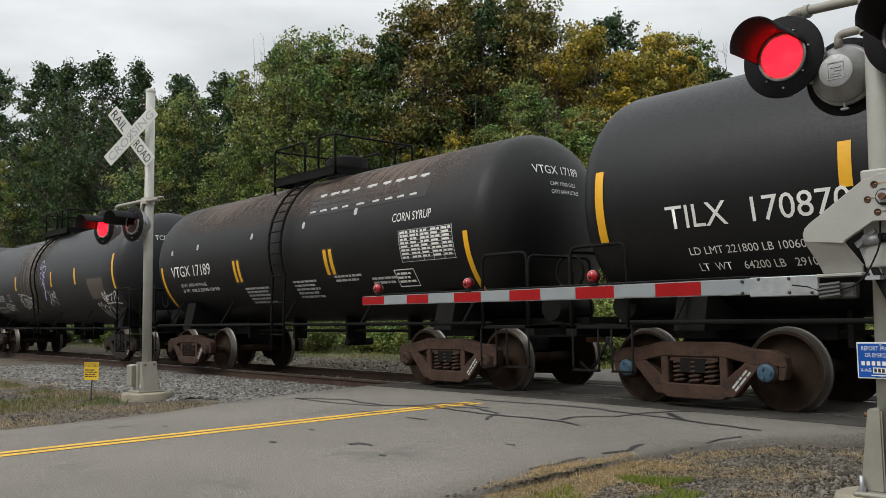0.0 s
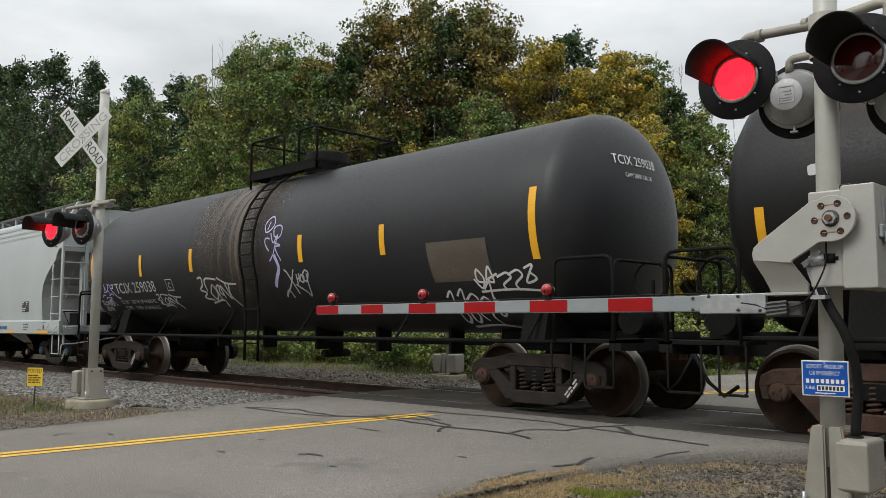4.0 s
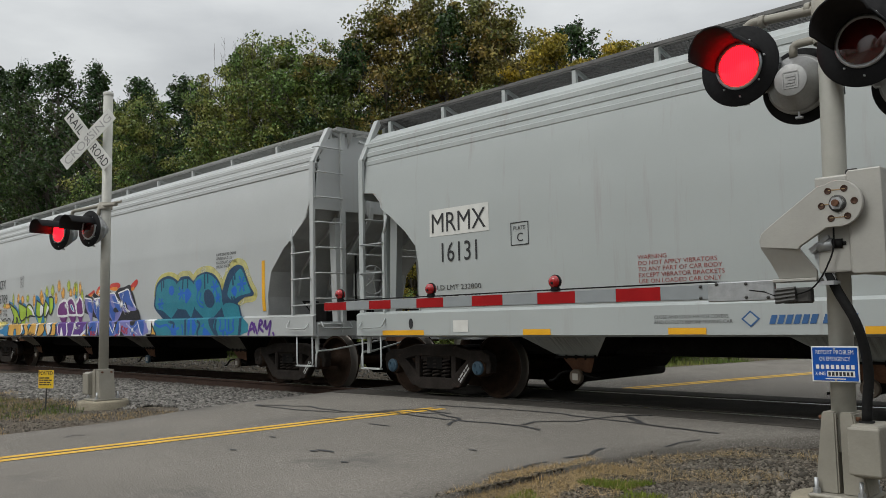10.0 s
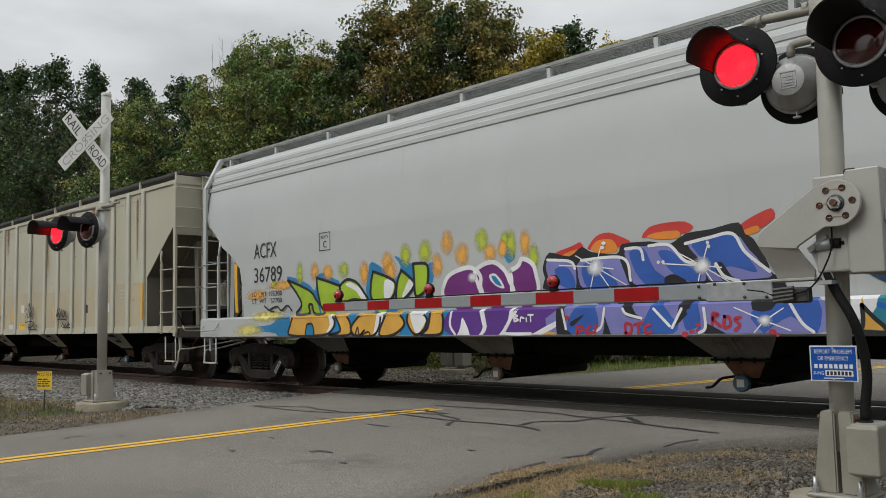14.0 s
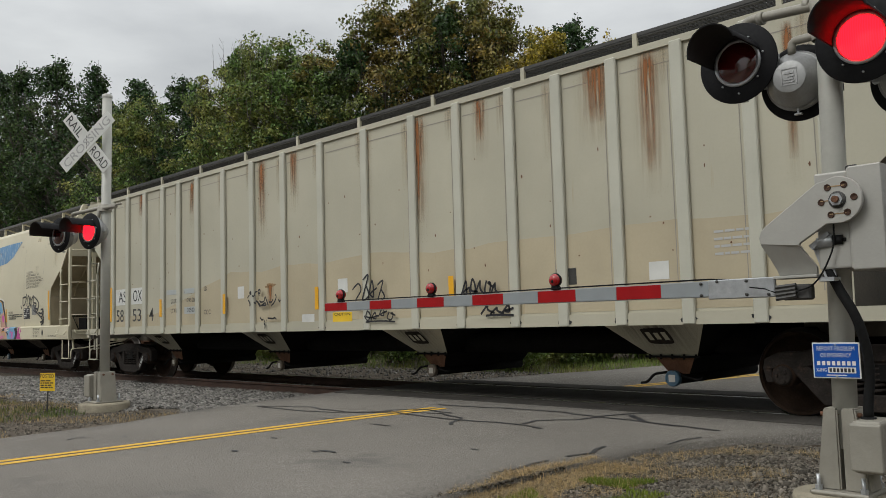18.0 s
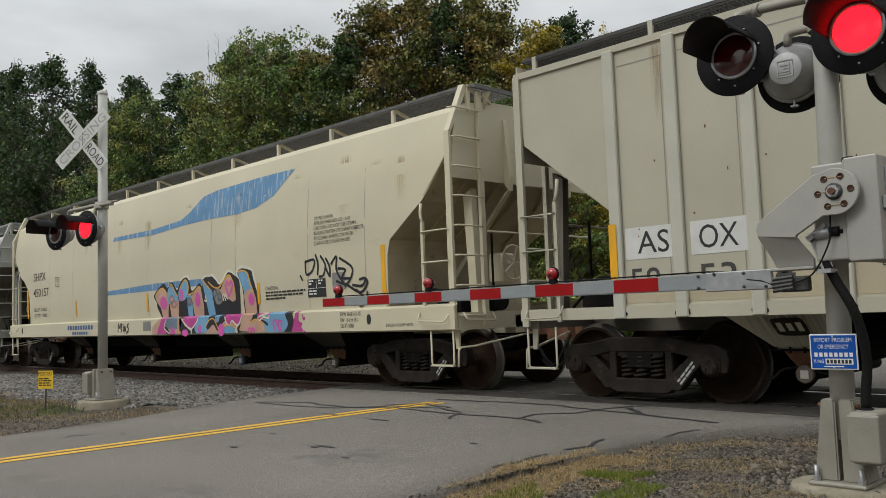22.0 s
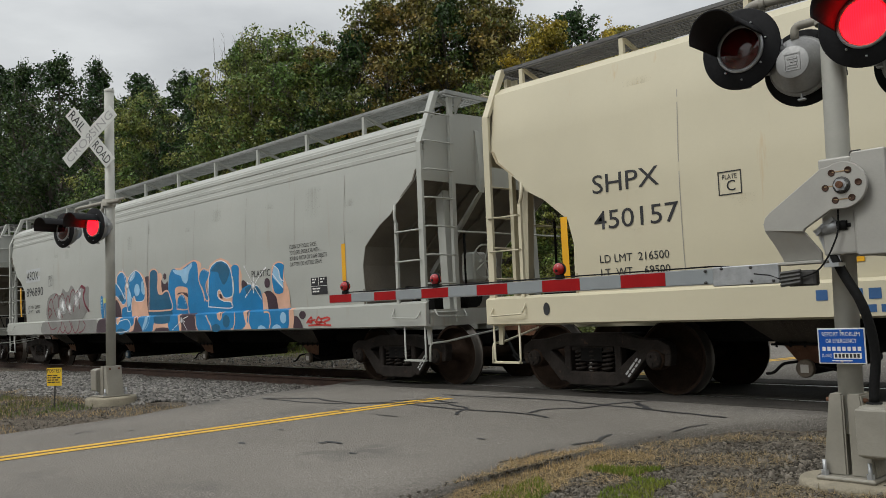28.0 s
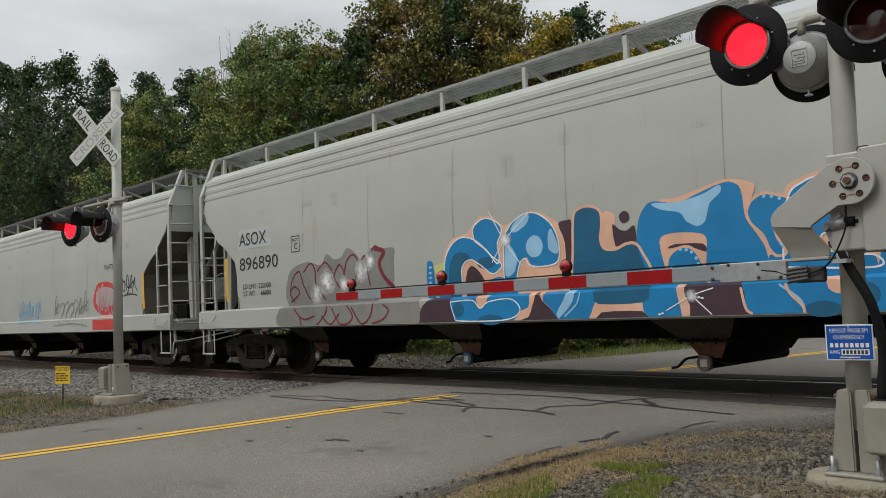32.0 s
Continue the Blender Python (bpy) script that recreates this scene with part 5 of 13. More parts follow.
        part("outlet_flange", bm, M_UNDER, gate, "dark bolted flange")
        bm = bmesh.new()
        rod(bm, (u - 0.02, -0.98, 0.37), (u - 0.02, 1.0, 0.37), 0.075, 14)
        tube(bm, bent([(u - 0.1, -1.0, 0.44), (u - 0.24, -1.05, 0.42), (u - 0.34, -1.06, 0.32), (u - 0.42, -1.06, 0.31)], 0.04, 3), 0.017, 6)
        tube(bm, [(u + 0.06, -0.98, 0.4), (u + 0.3, -1.02, 0.36), (u + 0.36, -1.02, 0.38)], 0.014, 6)
        part("outlet_tube", bm, M_UNDER, gate, "dirty unloading tube with handles")
        face = lambda a, h: Vector((a, -1.004 - 0.48 * h, 0.63 + 0.39 * h))
        decal("dirt_run", [[(u - b, 0.02), (u + b, 0.02), (u + t * 0.9, 0.98), (u - t * 0.9, 0.98)]], face, M_RUN_DIRT, gate, "dirt run down the funnel")
        if flat:
            decal("stencil_plate", [blob(u - 0.02, 0.62, 0.17, 0.24, 3, 20, 0.06, 6)], lambda a, h: face(a, h) + Vector((0, -0.004, -0.002)), M_TRUCK, gate, "dark stencilled mark")
            decal("stencil_plate", [bar(u - 0.15, 0.5, u - 0.09, 0.74), bar(u - 0.05, 0.52, u + 0.01, 0.72), bar(u + 0.05, 0.5, u + 0.11, 0.74)], lambda a, h: face(a, h) + Vector((0, -0.007, -0.004)), gate_mat, gate, "dark stencilled mark")
        blue = int(abs(g) * 7) % 4 == 0
        at_cap = Matrix.Translation((u - 0.02, -0.98, 0.37)) @ Matrix.Rotation(radians(90), 4, "X")
        bm = bmesh.new()
        for seg in ([(0.0, 0.06), (0.085, 0.06)], [(0.085, 0.06), (0.095, 0.052), (0.095, 0.0), (0.08, 0.0)]):
            lathe(bm, seg, at_cap, 22)
        part("outlet_cap", bm, M_BEAR_BLUE if blue else M_CAP, gate, "round blue outlet cap" if blue else "round dirty outlet cap")
        bm = bmesh.new()
        sticker = bmesh.new()
        box(sticker, -0.042, 0.042, -0.042, 0.042, 0.061, 0.064)
        merge(bm, sticker, at_cap)
        part("cap_label", bm, M_PALE_LABEL, gate, "square pale label on the cap")
    bm = bmesh.new()
    box(bm, -half + 2, half - 2, -0.3, 0.3, 0.62, 1.15)
    for y in (-0.55, 0.55):
        rod(bm, (-half + 2.2, y, 0.78), (half - 2.2, y, 0.78), 0.16, 10)
    rod(bm, (-half + 1, 0.6, 0.7), (half - 1, 0.6, 0.7), 0.03, 6)
    part("centre_sill", bm, M_UNDER, car)
    ws = truck(car, half - inset[0], M_TRUCK, cap) + truck(car, -half + inset[1], M_TRUCK, cap)
    return car, place, ws


def tank_car(label, x_left, x_right, shell_left, shell_right, radius, zc, body, trucks, truck_mat, dome_x, walk_z=1.0, cap=M_TRUCK_RUST, jacket=()):
    """A tank car: dished shell on saddles, stub sills, dome platform with rails, ladders, trucks."""
    car = tagged(new("tank_car"), label, "train car", "freight train")
    x0 = (x_left + x_right) / 2
    car.location = (x0, TRACK_Y, 0)
    a, b = shell_left - x0, shell_right - x0
    bm = bmesh.new()
    prof = [(0.0, a - 0.62)]
    for k in range(1, 9):
        t = math.pi / 2 * k / 8
        prof.append((radius * math.sin(t), a - 0.62 * math.cos(t)))
    prof += [(radius, a + (b - a) * k / 14) for k in range(1, 14)]
    for k in range(8, 0, -1):
        t = math.pi / 2 * k / 8
        prof.append((radius * math.sin(t), b + 0.62 * math.cos(t)))
    prof.append((0.0, b + 0.62))
    lathe(bm, prof, Matrix.Translation((0, 0, zc)) @ Matrix.Rotation(radians(90), 4, "Y"), 64)
    bmesh.ops.recalc_face_normals(bm, faces=bm.faces[:])
    part("tank_shell", bm, body, car, "dark painted cylindrical tank")

    def place(off):
        def at(u, v):
            d = max(-0.98, min(0.98, (v - zc) / radius))
            return Vector((u - x0, -(radius + off) * math.sqrt(1 - d * d), zc + (radius + off) * d))
        return at

    for k in jacket:
        bm = bmesh.new()
        lathe(bm, [(radius, -0.03), (radius + 0.012, -0.025), (radius + 0.012, 0.025), (radius, 0.03)], Matrix.Translation((k - x0, 0, zc)) @ Matrix.Rotation(radians(90), 4, "Y"), 64)
        part("jacket_seam", bm, body, car)
    for s, xe, xt in ((1, x_right - x0, trucks[1] - x0), (-1, x_left - x0, trucks[0] - x0)):
        bm = bmesh.new()
        box(bm, min(xe, xt - s * 1.3), max(xe, xt - s * 1.3), -0.35, 0.35, 0.78, 1.06)
        box(bm, min(xe, xe - s * 0.16), max(xe, xe - s * 0.16), -1.5, 1.5, 0.84, 0.98)
        box(bm, min(xe, xe - s * 1.0), max(xe, xe - s * 1.0), -1.5, -1.0, 0.93, 0.97)
        prism(bm, [(-1.25, 0.9), (1.25, 0.9), (1.1, 1.5), (0.6, zc - radius + 0.3), (-0.6, zc - radius + 0.3), (-1.1, 1.5)], "x", xt - 0.2, xt + 0.2)
        part("stub_sill", bm, M_UNDER, car, "black stub sill and tank saddle")
        bm = bmesh.new()
        y = -1.5
        tube(bm, bent([(xe - s * 0.95, y, 0.95), (xe - s * 0.95, y, 1.95), (xe - s * 0.1, y, 1.95), (xe - s * 0.1, y, 0.95)], 0.12, 4), 0.022, 7)
        tube(bm, bent([(xe - s * 0.08, y, 0.95), (xe - s * 0.08, y, 1.9), (xe - s * 0.08, -0.2, 1.9), (xe - s * 0.08, -0.2, 0.95)], 0.12, 4), 0.02, 7)
        part("end_handrail", bm, M_UNDER, car, "black safety railing")
        bm = bmesh.new()
        rod(bm, (xe - s * 0.35, -0.75, 1.2), (xe - s * 0.35, 0.0, 1.2), 0.18, 12)
        rod(bm, (xe - s * 0.2, -0.45, 1.1), (xe - s * 0.2, -0.45, 1.7), 0.03, 6)
        lathe(bm, [(0.24, -0.015), (0.27, 0.0), (0.24, 0.015), (0.22, 0.0), (0.24, -0.015)], Matrix.Translation((xe - s * 0.2, -0.5, 1.7)) @ Matrix.Rotation(radians(90), 4, "X"), 16)
        part("brake_gear", bm, M_UNDER, car, "brake wheel and cylinder")
        coupler(car, xe - s * 0.05, s)
        stirrup(car, xe - s * 0.3, M_UNDER, 0.4, -1.5)
        stirrup(car, xe - s * 0.85, M_UNDER, 0.3, -1.5)
    # low side pipe rail on brackets
    bm = bmesh.new()
    rod(bm, (x_left - x0 + 0.9, -1.38, walk_z), (x_right - x0 - 0.9, -1.38, walk_z), 0.028, 7)
    for x in spaced(x_left - x0 + 1.5, x_right - x0 - 1.5, 2.4):
        rod(bm, (x, -1.38, walk_z), (x + 0.1, -1.1, walk_z + 0.5), 0.022, 6)
    part("side_rail", bm, M_UNDER, car, "low black pipe rail along the tank")
    # fittings below
    bm = bmesh.new()
    d = dome_x - x0
    rod(bm, (d + 0.6, 0, zc - radius - 0.45), (d + 0.6, 0, zc - radius + 0.05), 0.14, 10)
    rod(bm, (d + 0.6, -0.3, zc - radius - 0.4), (d + 0.6, 0.3, zc - radius - 0.4), 0.07, 8)
    rod(bm, (a + 1.8, -0.3, 0.86), (b - 1.8, -0.3, 0.86), 0.03, 6)
    for x in spaced(a + 2.6, b - 2.6, 1.9):
        box(bm, x - 0.03, x + 0.03, -0.5, -0.2, 0.7, zc - radius + 0.2)
    part("bottom_outlet", bm, M_UNDER, car, "black bottom outlet valve and pipes")
    # dome, platform and rails
    bm = bmesh.new()
    lathe(bm, [(0.0, radius + 0.42), (0.3, radius + 0.42), (0.42, radius + 0.36), (0.42, radius - 0.1)], pose(d + 0.25, 0, zc), 20)
    part("dome", bm, M_UNDER, car, "black dome housing")
    bm = bmesh.new()
    zt = zc + radius + 0.03
    for s in (-1, 1):
        for x in spaced(d - 1.0, d + 1.2, 0.06):
            box(bm, x - 0.008, x + 0.008, min(s * 0.5, s * 0.95), max(s * 0.5, s * 0.95), zt - 0.02, zt + 0.02)
        box(bm, d - 1.0, d + 1.2, s * 0.93 - 0.02, s * 0.93 + 0.02, zt - 0.14, zt + 0.03)
        box(bm, d - 1.0, d + 1.2, s * 0.5 - 0.02, s * 0.5 + 0.02, zt - 0.05, zt + 0.03)
    for x in (d - 0.98, d + 1.18):
        box(bm, x - 0.02, x + 0.02, -0.95, 0.95, zt - 0.14, zt + 0.03)
    part("dome_platform", bm, M_UNDER, car, "black grated platform round the dome")
    bm = bmesh.new()
    for s in (-1, 1):
        tube(bm, bent([(d - 0.98, s * 0.93, zt - 0.3), (d - 0.98, s * 0.93, zt + 0.62), (d + 0.15, s * 0.93, zt + 0.62), (d + 0.15, s * 0.93, zt)], 0.1, 3), 0.024, 7)
        tube(bm, bent([(d + 0.62, s * 0.93, zt), (d + 0.62, s * 0.93, zt + 0.62), (d + 1.18, s * 0.93, zt + 0.62), (d + 1.18, s * 0.93, zt - 0.1)], 0.1, 3), 0.024, 7)
        tube(bm, [(d - 0.98, s * 0.93, zt + 0.5), (d - 0.1, s * 0.93, zt + 0.05)], 0.015, 6)
    for x in (d - 0.98, d + 1.18):
        tube(bm, [(x, -0.93, zt + 0.6), (x, 0.93, zt + 0.6)], 0.022, 7)
    part("dome_railing", bm, M_UNDER, car, "black pipe safety railing")
    # side ladder that follows the shell
    for s in (-1,):
        bm = bmesh.new()
        arc = [(-(radius + 0.1) * math.cos(t), zc + (radius + 0.1) * math.sin(t)) for t in [radians(k) for k in range(-20, 71, 10)]]
        arc = [(-1.46, 0.5), (-1.46, 1.3)] + arc
        for x in (d - 0.22, d + 0.22):
            tube(bm, [(x, y, z) for y, z in arc], 0.026, 5)
        for k in range(14):
            f = (k + 0.5) / 14 * (len(arc) - 1)
            i = int(f)
            y = arc[i][0] + (arc[i + 1][0] - arc[i][0]) * (f - i)
            z = arc[i][1] + (arc[i + 1][1] - arc[i][1]) * (f - i)
            rod(bm, (d - 0.22, y - 0.02, z), (d + 0.22, y - 0.02, z), 0.014, 5)
        part("side_ladder", bm, M_UNDER, car, "black curved ladder")
    ws = truck(car, trucks[1] - x0, truck_mat, cap) + truck(car, trucks[0] - x0, truck_mat, cap)
    return car, place, ws


def end_marks(car, place, xs, z0, z1, w=0.11):
    for x in xs:
        decal("yellow_mark", [[(x - w / 2, z0 + (z1 - z0) * k / 8) for k in range(9)] + [(x + w / 2, z1 - (z1 - z0) * k / 8) for k in range(9)]], place(0.006), M_YELLOW_MARK, car, "yellow reflective strip")


# ---- the train, front to back ----
train = []
CUT_CURVE = [(1.42, 1.12), (1.45, 1.87), (1.38, 2.16), (1.02, 2.45), (0.74, 2.6), (0.64, 2.72), (0.22, 3.04), (0.14, 3.2), (0.1, 4.5)]
CUT_STEP = [(1.33, 1.12), (1.38, 1.88), (1.33, 2.19), (1.09, 2.44), (0.79, 2.67), (0.54, 2.83), (0.5, 2.94), (0.34, 3.09), (0.08, 3.12), (0.06, 4.5)]
CUT_DIAG = [(1.45, 1.0), (1.41, 2.05), (1.35, 2.26), (0.64, 2.76), (0.21, 3.23), (0.1, 3.35), (0.08, 4.5)]
CUT_ACF = [(1.42, 1.12), (1.42, 1.6), (1.3, 2.04), (0.91, 2.42), (0.66, 2.57), (0.27, 2.89), (0.18, 3.06), (0.12, 3.2), (0.1, 4.5)]

tilx, on, ws = tank_car("black tank car with white numbers and yellow reflective strips", -7.0, 7.0, -6.5, 6.5, 1.5, 2.52, M_TANK_BLACK, (-5.4, 5.4), M_TRUCK_RUST, 0.0, cap=M_BEAR_BLUE)
train.append((tilx, ws))
end_marks(tilx, on, (-6.42,), 1.95, 2.85, 0.12)
end_marks(tilx, on, (-3.45,), 2.3, 2.75, 0.13)
letters("TILX  170870", 0.26, lambda u, v: on(0.008)(-5.5 + u, 2.06 + v), M_WHITE, tilx, width=2.08)
letters("LD LMT 221800 LB 100600 KG", 0.085, lambda u, v: on(0.008)(-5.3 + u, 1.76 + v), M_WHITE, tilx, width=1.62)
letters("LT  WT    64200 LB   29100 KG", 0.085, lambda u, v: on(0.008)(-5.24 + u, 1.58 + v), M_WHITE, tilx, width=1.62)

vtgx, on, ws = tank_car("black worn corn syrup tank car with white lettering and rusty trucks", -20.6, -7.55, -19.55, -8.75, 1.43, 2.47, M_TANK_OLD, (-18.5, -9.66), M_TRUCK_RUST, -14.1)
train.append((vtgx, ws))
end_marks(vtgx, on, (-19.45, -8.92), 1.45, 2.35, 0.1)
for x in (-15.9, -12.55):
    decal("grey_patch", [[(x - 0.13, 1.82 + 0.09 * k) for k in range(7)] + [(x + 0.25, 2.36 - 0.09 * k) for k in range(7)]], on(0.004), M_TANK_GREY, vtgx)
    end_marks(vtgx, on, (x - 0.03, x + 0.14), 1.88, 2.32, 0.1)
letters("VTGX 17189", 0.24, lambda u, v: on(0.009)(-18.95 + u, 2.1 + v), M_WHITE, vtgx, width=1.95)
letters("LD LMT  200500 LB 90950 KG", 0.07, lambda u, v: on(0.008)(-18.6 + u, 1.87 + v), M_WHITE, vtgx, width=1.25)
letters("LT  WT    62500 LB 28350 KG  NEW 9-90", 0.07, lambda u, v: on(0.008)(-18.6 + u, 1.75 + v), M_WHITE, vtgx, width=1.75)
for u, v, w, n, sd in ((-15.75, 1.72, 0.95, 5, 2), (-13.85, 1.78, 0.8, 5, 3), (-12.45, 1.82, 0.8, 2, 4), (-11.4, 1.74, 0.75, 2, 5)):
    decal("stencil", text_bars(u, v, [w - 0.12 * (k % 2) for k in range(n)], 0.045, sd), on(0.008), M_GREY_LETTER, vtgx, "rows of small stencilled text")
decal("logo_patch", [[(-13.25 + 0.24 * k, 2.98) for k in range(15)] + [(-9.89 - 0.24 * k, 3.42) for k in range(15)]], on(0.004), M_TANK_GREY, vtgx, "grey patch behind faded lettering", 0.2)
for x, w in ((-13.16, 0.2), (-12.84, 0.26), (-12.48, 0.22), (-12.14, 0.2), (-11.72, 0.26), (-11.26, 0.2), (-10.92, 0.22), (-10.6, 0.2), (-10.28, 0.2)):
    decal("logo_shape", [[(x + 0.04, 3.04), (x + 0.13, 3.04), (x + 0.13 + w * 0.32, 3.36), (x + 0.04 + w * 0.32, 3.36)], [(x - 0.02, 3.03), (x + w * 0.8, 3.03), (x + w * 0.8, 3.06), (x - 0.02, 3.06)], [(x + w * 0.2, 3.34), (x + w * 1.25, 3.34), (x + w * 1.25, 3.385), (x + w * 0.2, 3.385)]], on(0.008), M_GREY_LETTER, vtgx, "faded white maker's mark in plain shapes")
letters("CORN SYRUP", 0.14, lambda u, v: on(0.008)(-10.62 + u, 2.62 + v), M_WHITE, vtgx, width=0.95)
decal("data_panel", [[(-10.45, 1.98 + 0.06 * k) for k in range(9)] + [(-9.2, 2.46 - 0.06 * k) for k in range(9)]], on(0.005), M_TANK_GREY, vtgx, "grey data panel", 0.2)
decal("stencil", [p for k in range(5) for p in text_bars(-10.42 + 0.25 * k, 2.42, [0.2] * 8, 0.04, 30 + k, 1.4)], on(0.009), M_WHITE, vtgx, "table of small stencilled figures")
decal("stencil_rule", [bar(-10.46, 1.975 + 0.0545 * k, -9.19, 1.983 + 0.0545 * k) for k in range(10)] + [bar(x, 1.975, x + 0.012, 2.475) for x in (-10.46, -9.92, -9.68, -9.44, -9.2)], on(0.0095), M_GREY_LETTER, vtgx, "white rules of a data table", 0.2)
decal("stencil_box", [bar(-10.75, 1.6, -10.25, 1.615), bar(-10.75, 1.86, -10.25, 1.875), bar(-10.75, 1.6, -10.735, 1.875), bar(-10.265, 1.6, -10.25, 1.875)] + text_bars(-10.7, 1.79, (0.4, 0.3, 0.4), 0.04, 8), on(0.008), M_WHITE, vtgx, "white outlined stencil box")
for x, z in ((-18.9, 2.85), (-17.6, 2.9), (-15.2, 2.95), (-13.3, 3.0), (-11.7, 3.1)):
    decal("primer_patch", [blob(x, z - 0.18, 0.045, 0.06, x, 14, 0.2, 4)], on(0.004), M_GREY_LETTER, vtgx, "pale touch-up patch")

M_RUN_DUST = run_down("brown_roof_dust", (0.085, 0.058, 0.044), 1.5)
for a, b in ((-19.6, -14.2), (-17.0, -10.6), (-13.4, -8.7)):
    decal("roof_dust", [[(a, 2.95), (b, 2.95), (b, 3.87), (a, 3.87)]], on(0.003 + 0.001 * (a > -18) + 0.001 * (a > -14)), M_RUN_DUST, vtgx, "brown dust along the top of the tank", 0.22)


def head_text(car, text, shell_end, radius, zc, y, z, h, width):
    """Lettering on the dished end of a tank."""
    x0 = car.location.x

    def at(u, v):
        r2 = ((y + u) ** 2 + (z + v - zc) ** 2) / radius ** 2
        return Vector((shell_end - x0 + 0.62 * math.sqrt(max(0.02, 1 - r2)) + 0.012, y + u, z + v))
    letters(text, h, at, M_WHITE, car, width=width)


head_text(vtgx, "VTGX 17189", -8.75, 1.43, 2.47, -0.62, 3.2, 0.13, 0.95)
head_text(vtgx, "CAPY 17000 GALS", -8.75, 1.43, 2.47, -0.35, 3.02, 0.06, 0.55)
head_text(vtgx, "CAPY 64344 LITRES", -8.75, 1.43, 2.47, -0.35, 2.9, 0.06, 0.6)

tcix, on, ws = tank_car("charcoal tank car with graffiti and a brown stained middle", -36.75, -21.1, -36.1, -22.25, 1.52, 2.54, M_TANK_GREY, (-34.87, -22.62), M_TRUCK, -28.95, walk_z=0.93)
train.append((tcix, ws))
head_text(tcix, "TCIX 259038", -22.25, 1.52, 2.54, -0.62, 3.25, 0.13, 0.95)
head_text(tcix, "CAPY 20900 GAL US", -22.25, 1.52, 2.54, -0.42, 3.08, 0.06, 0.6)
end_marks(tcix, on, (-35.95, -22.38), 1.98, 2.9, 0.12)
end_marks(tcix, on, (-33.4, -31.17, -27.42, -25.3), 2.2, 2.66, 0.12)
letters("TCIX 259038", 0.23, lambda u, v: on(0.009)(-34.85 + u, 1.86 + v), M_GREY_LETTER, tcix, width=1.98)
for text, x, z, w in (("LD LMT", -34.83, 1.63, 0.38), ("187100 LB 84 850 KG", -34.3, 1.63, 1.2), ("LT WT", -34.8, 1.5, 0.33), ("75900 LB 34 450 KG", -34.27, 1.5, 1.15)):
    letters(text, 0.075, lambda u, v: on(0.008)(x + u, z + v), M_GREY_LETTER, tcix, width=w)
M_STAIN = surface("brown_product_stain", (0.10, 0.08, 0.062), 0.6, 0, 0.3, 1.6, 40, 0.05)
rng = random.Random(3)
M_STAIN_RUN = run_down("brown_product_run", (0.085, 0.064, 0.047), 1.1, 0.55, 5)
decal("product_stain", [[(-31.4, 0.95 + 0.235 * k) for k in range(14)] + [(-28.0, 4.005 - 0.235 * k) for k in range(14)]], on(0.003), M_STAIN_RUN, tcix, "brown product run below the dome", 0.22)
decal("data_panel", [[(-24.35, 1.75 + 0.07 * k) for k in range(9)] + [(-23.2, 2.31 - 0.07 * k) for k in range(9)]], on(0.004), M_STAIN, tcix, "grey data panel", 0.2)
strokes("graffiti_tag", [[(-31.01, 2.06), (-30.86, 2.07), (-30.88, 1.93), (-31.01, 1.84), (-30.81, 1.78), (-30.96, 1.69), (-30.66, 1.64)], [(-30.76, 1.81), (-30.73, 2.04), (-30.32, 2.02)], [(-30.66, 1.77), (-30.51, 1.92), (-30.42, 1.76), (-30.56, 1.65), (-30.66, 1.77)], [(-30.37, 1.65), (-30.39, 1.87), (-30.27, 1.9), (-30.32, 1.78), (-30.23, 1.72)], [(-30.2, 1.66), (-30.22, 1.9), (-30.0, 1.65), (-30.04, 1.96)], [(-30.27, 2.05), (-29.99, 1.94), (-29.63, 1.91)], [(-29.9, 1.92), (-29.97, 1.71), (-29.77, 1.47)], [(-30.76, 1.58), (-30.32, 1.63), (-30.28, 1.5)]], 0.035, on(0.007), SP_CHALK, tcix, "white sprayed tag")
strokes("graffiti_tag", [[(-32.99, 1.79), (-32.88, 1.8), (-32.9, 1.73), (-32.99, 1.69), (-32.84, 1.65), (-32.95, 1.61), (-32.73, 1.58)], [(-32.8, 1.67), (-32.79, 1.79), (-32.48, 1.77)], [(-32.73, 1.65), (-32.62, 1.72), (-32.55, 1.64), (-32.66, 1.59), (-32.73, 1.65)], [(-32.51, 1.59), (-32.53, 1.7), (-32.44, 1.72), (-32.48, 1.65), (-32.4, 1.62)], [(-32.39, 1.59), (-32.41, 1.71), (-32.23, 1.59), (-32.26, 1.75)], [(-32.44, 1.79), (-32.23, 1.74), (-31.96, 1.72)], [(-32.16, 1.72), (-32.21, 1.61), (-32.06, 1.49)], [(-32.8, 1.55), (-32.48, 1.57), (-32.44, 1.51)]], 0.028, on(0.007), SP_CHALK, tcix, "white sprayed tag")
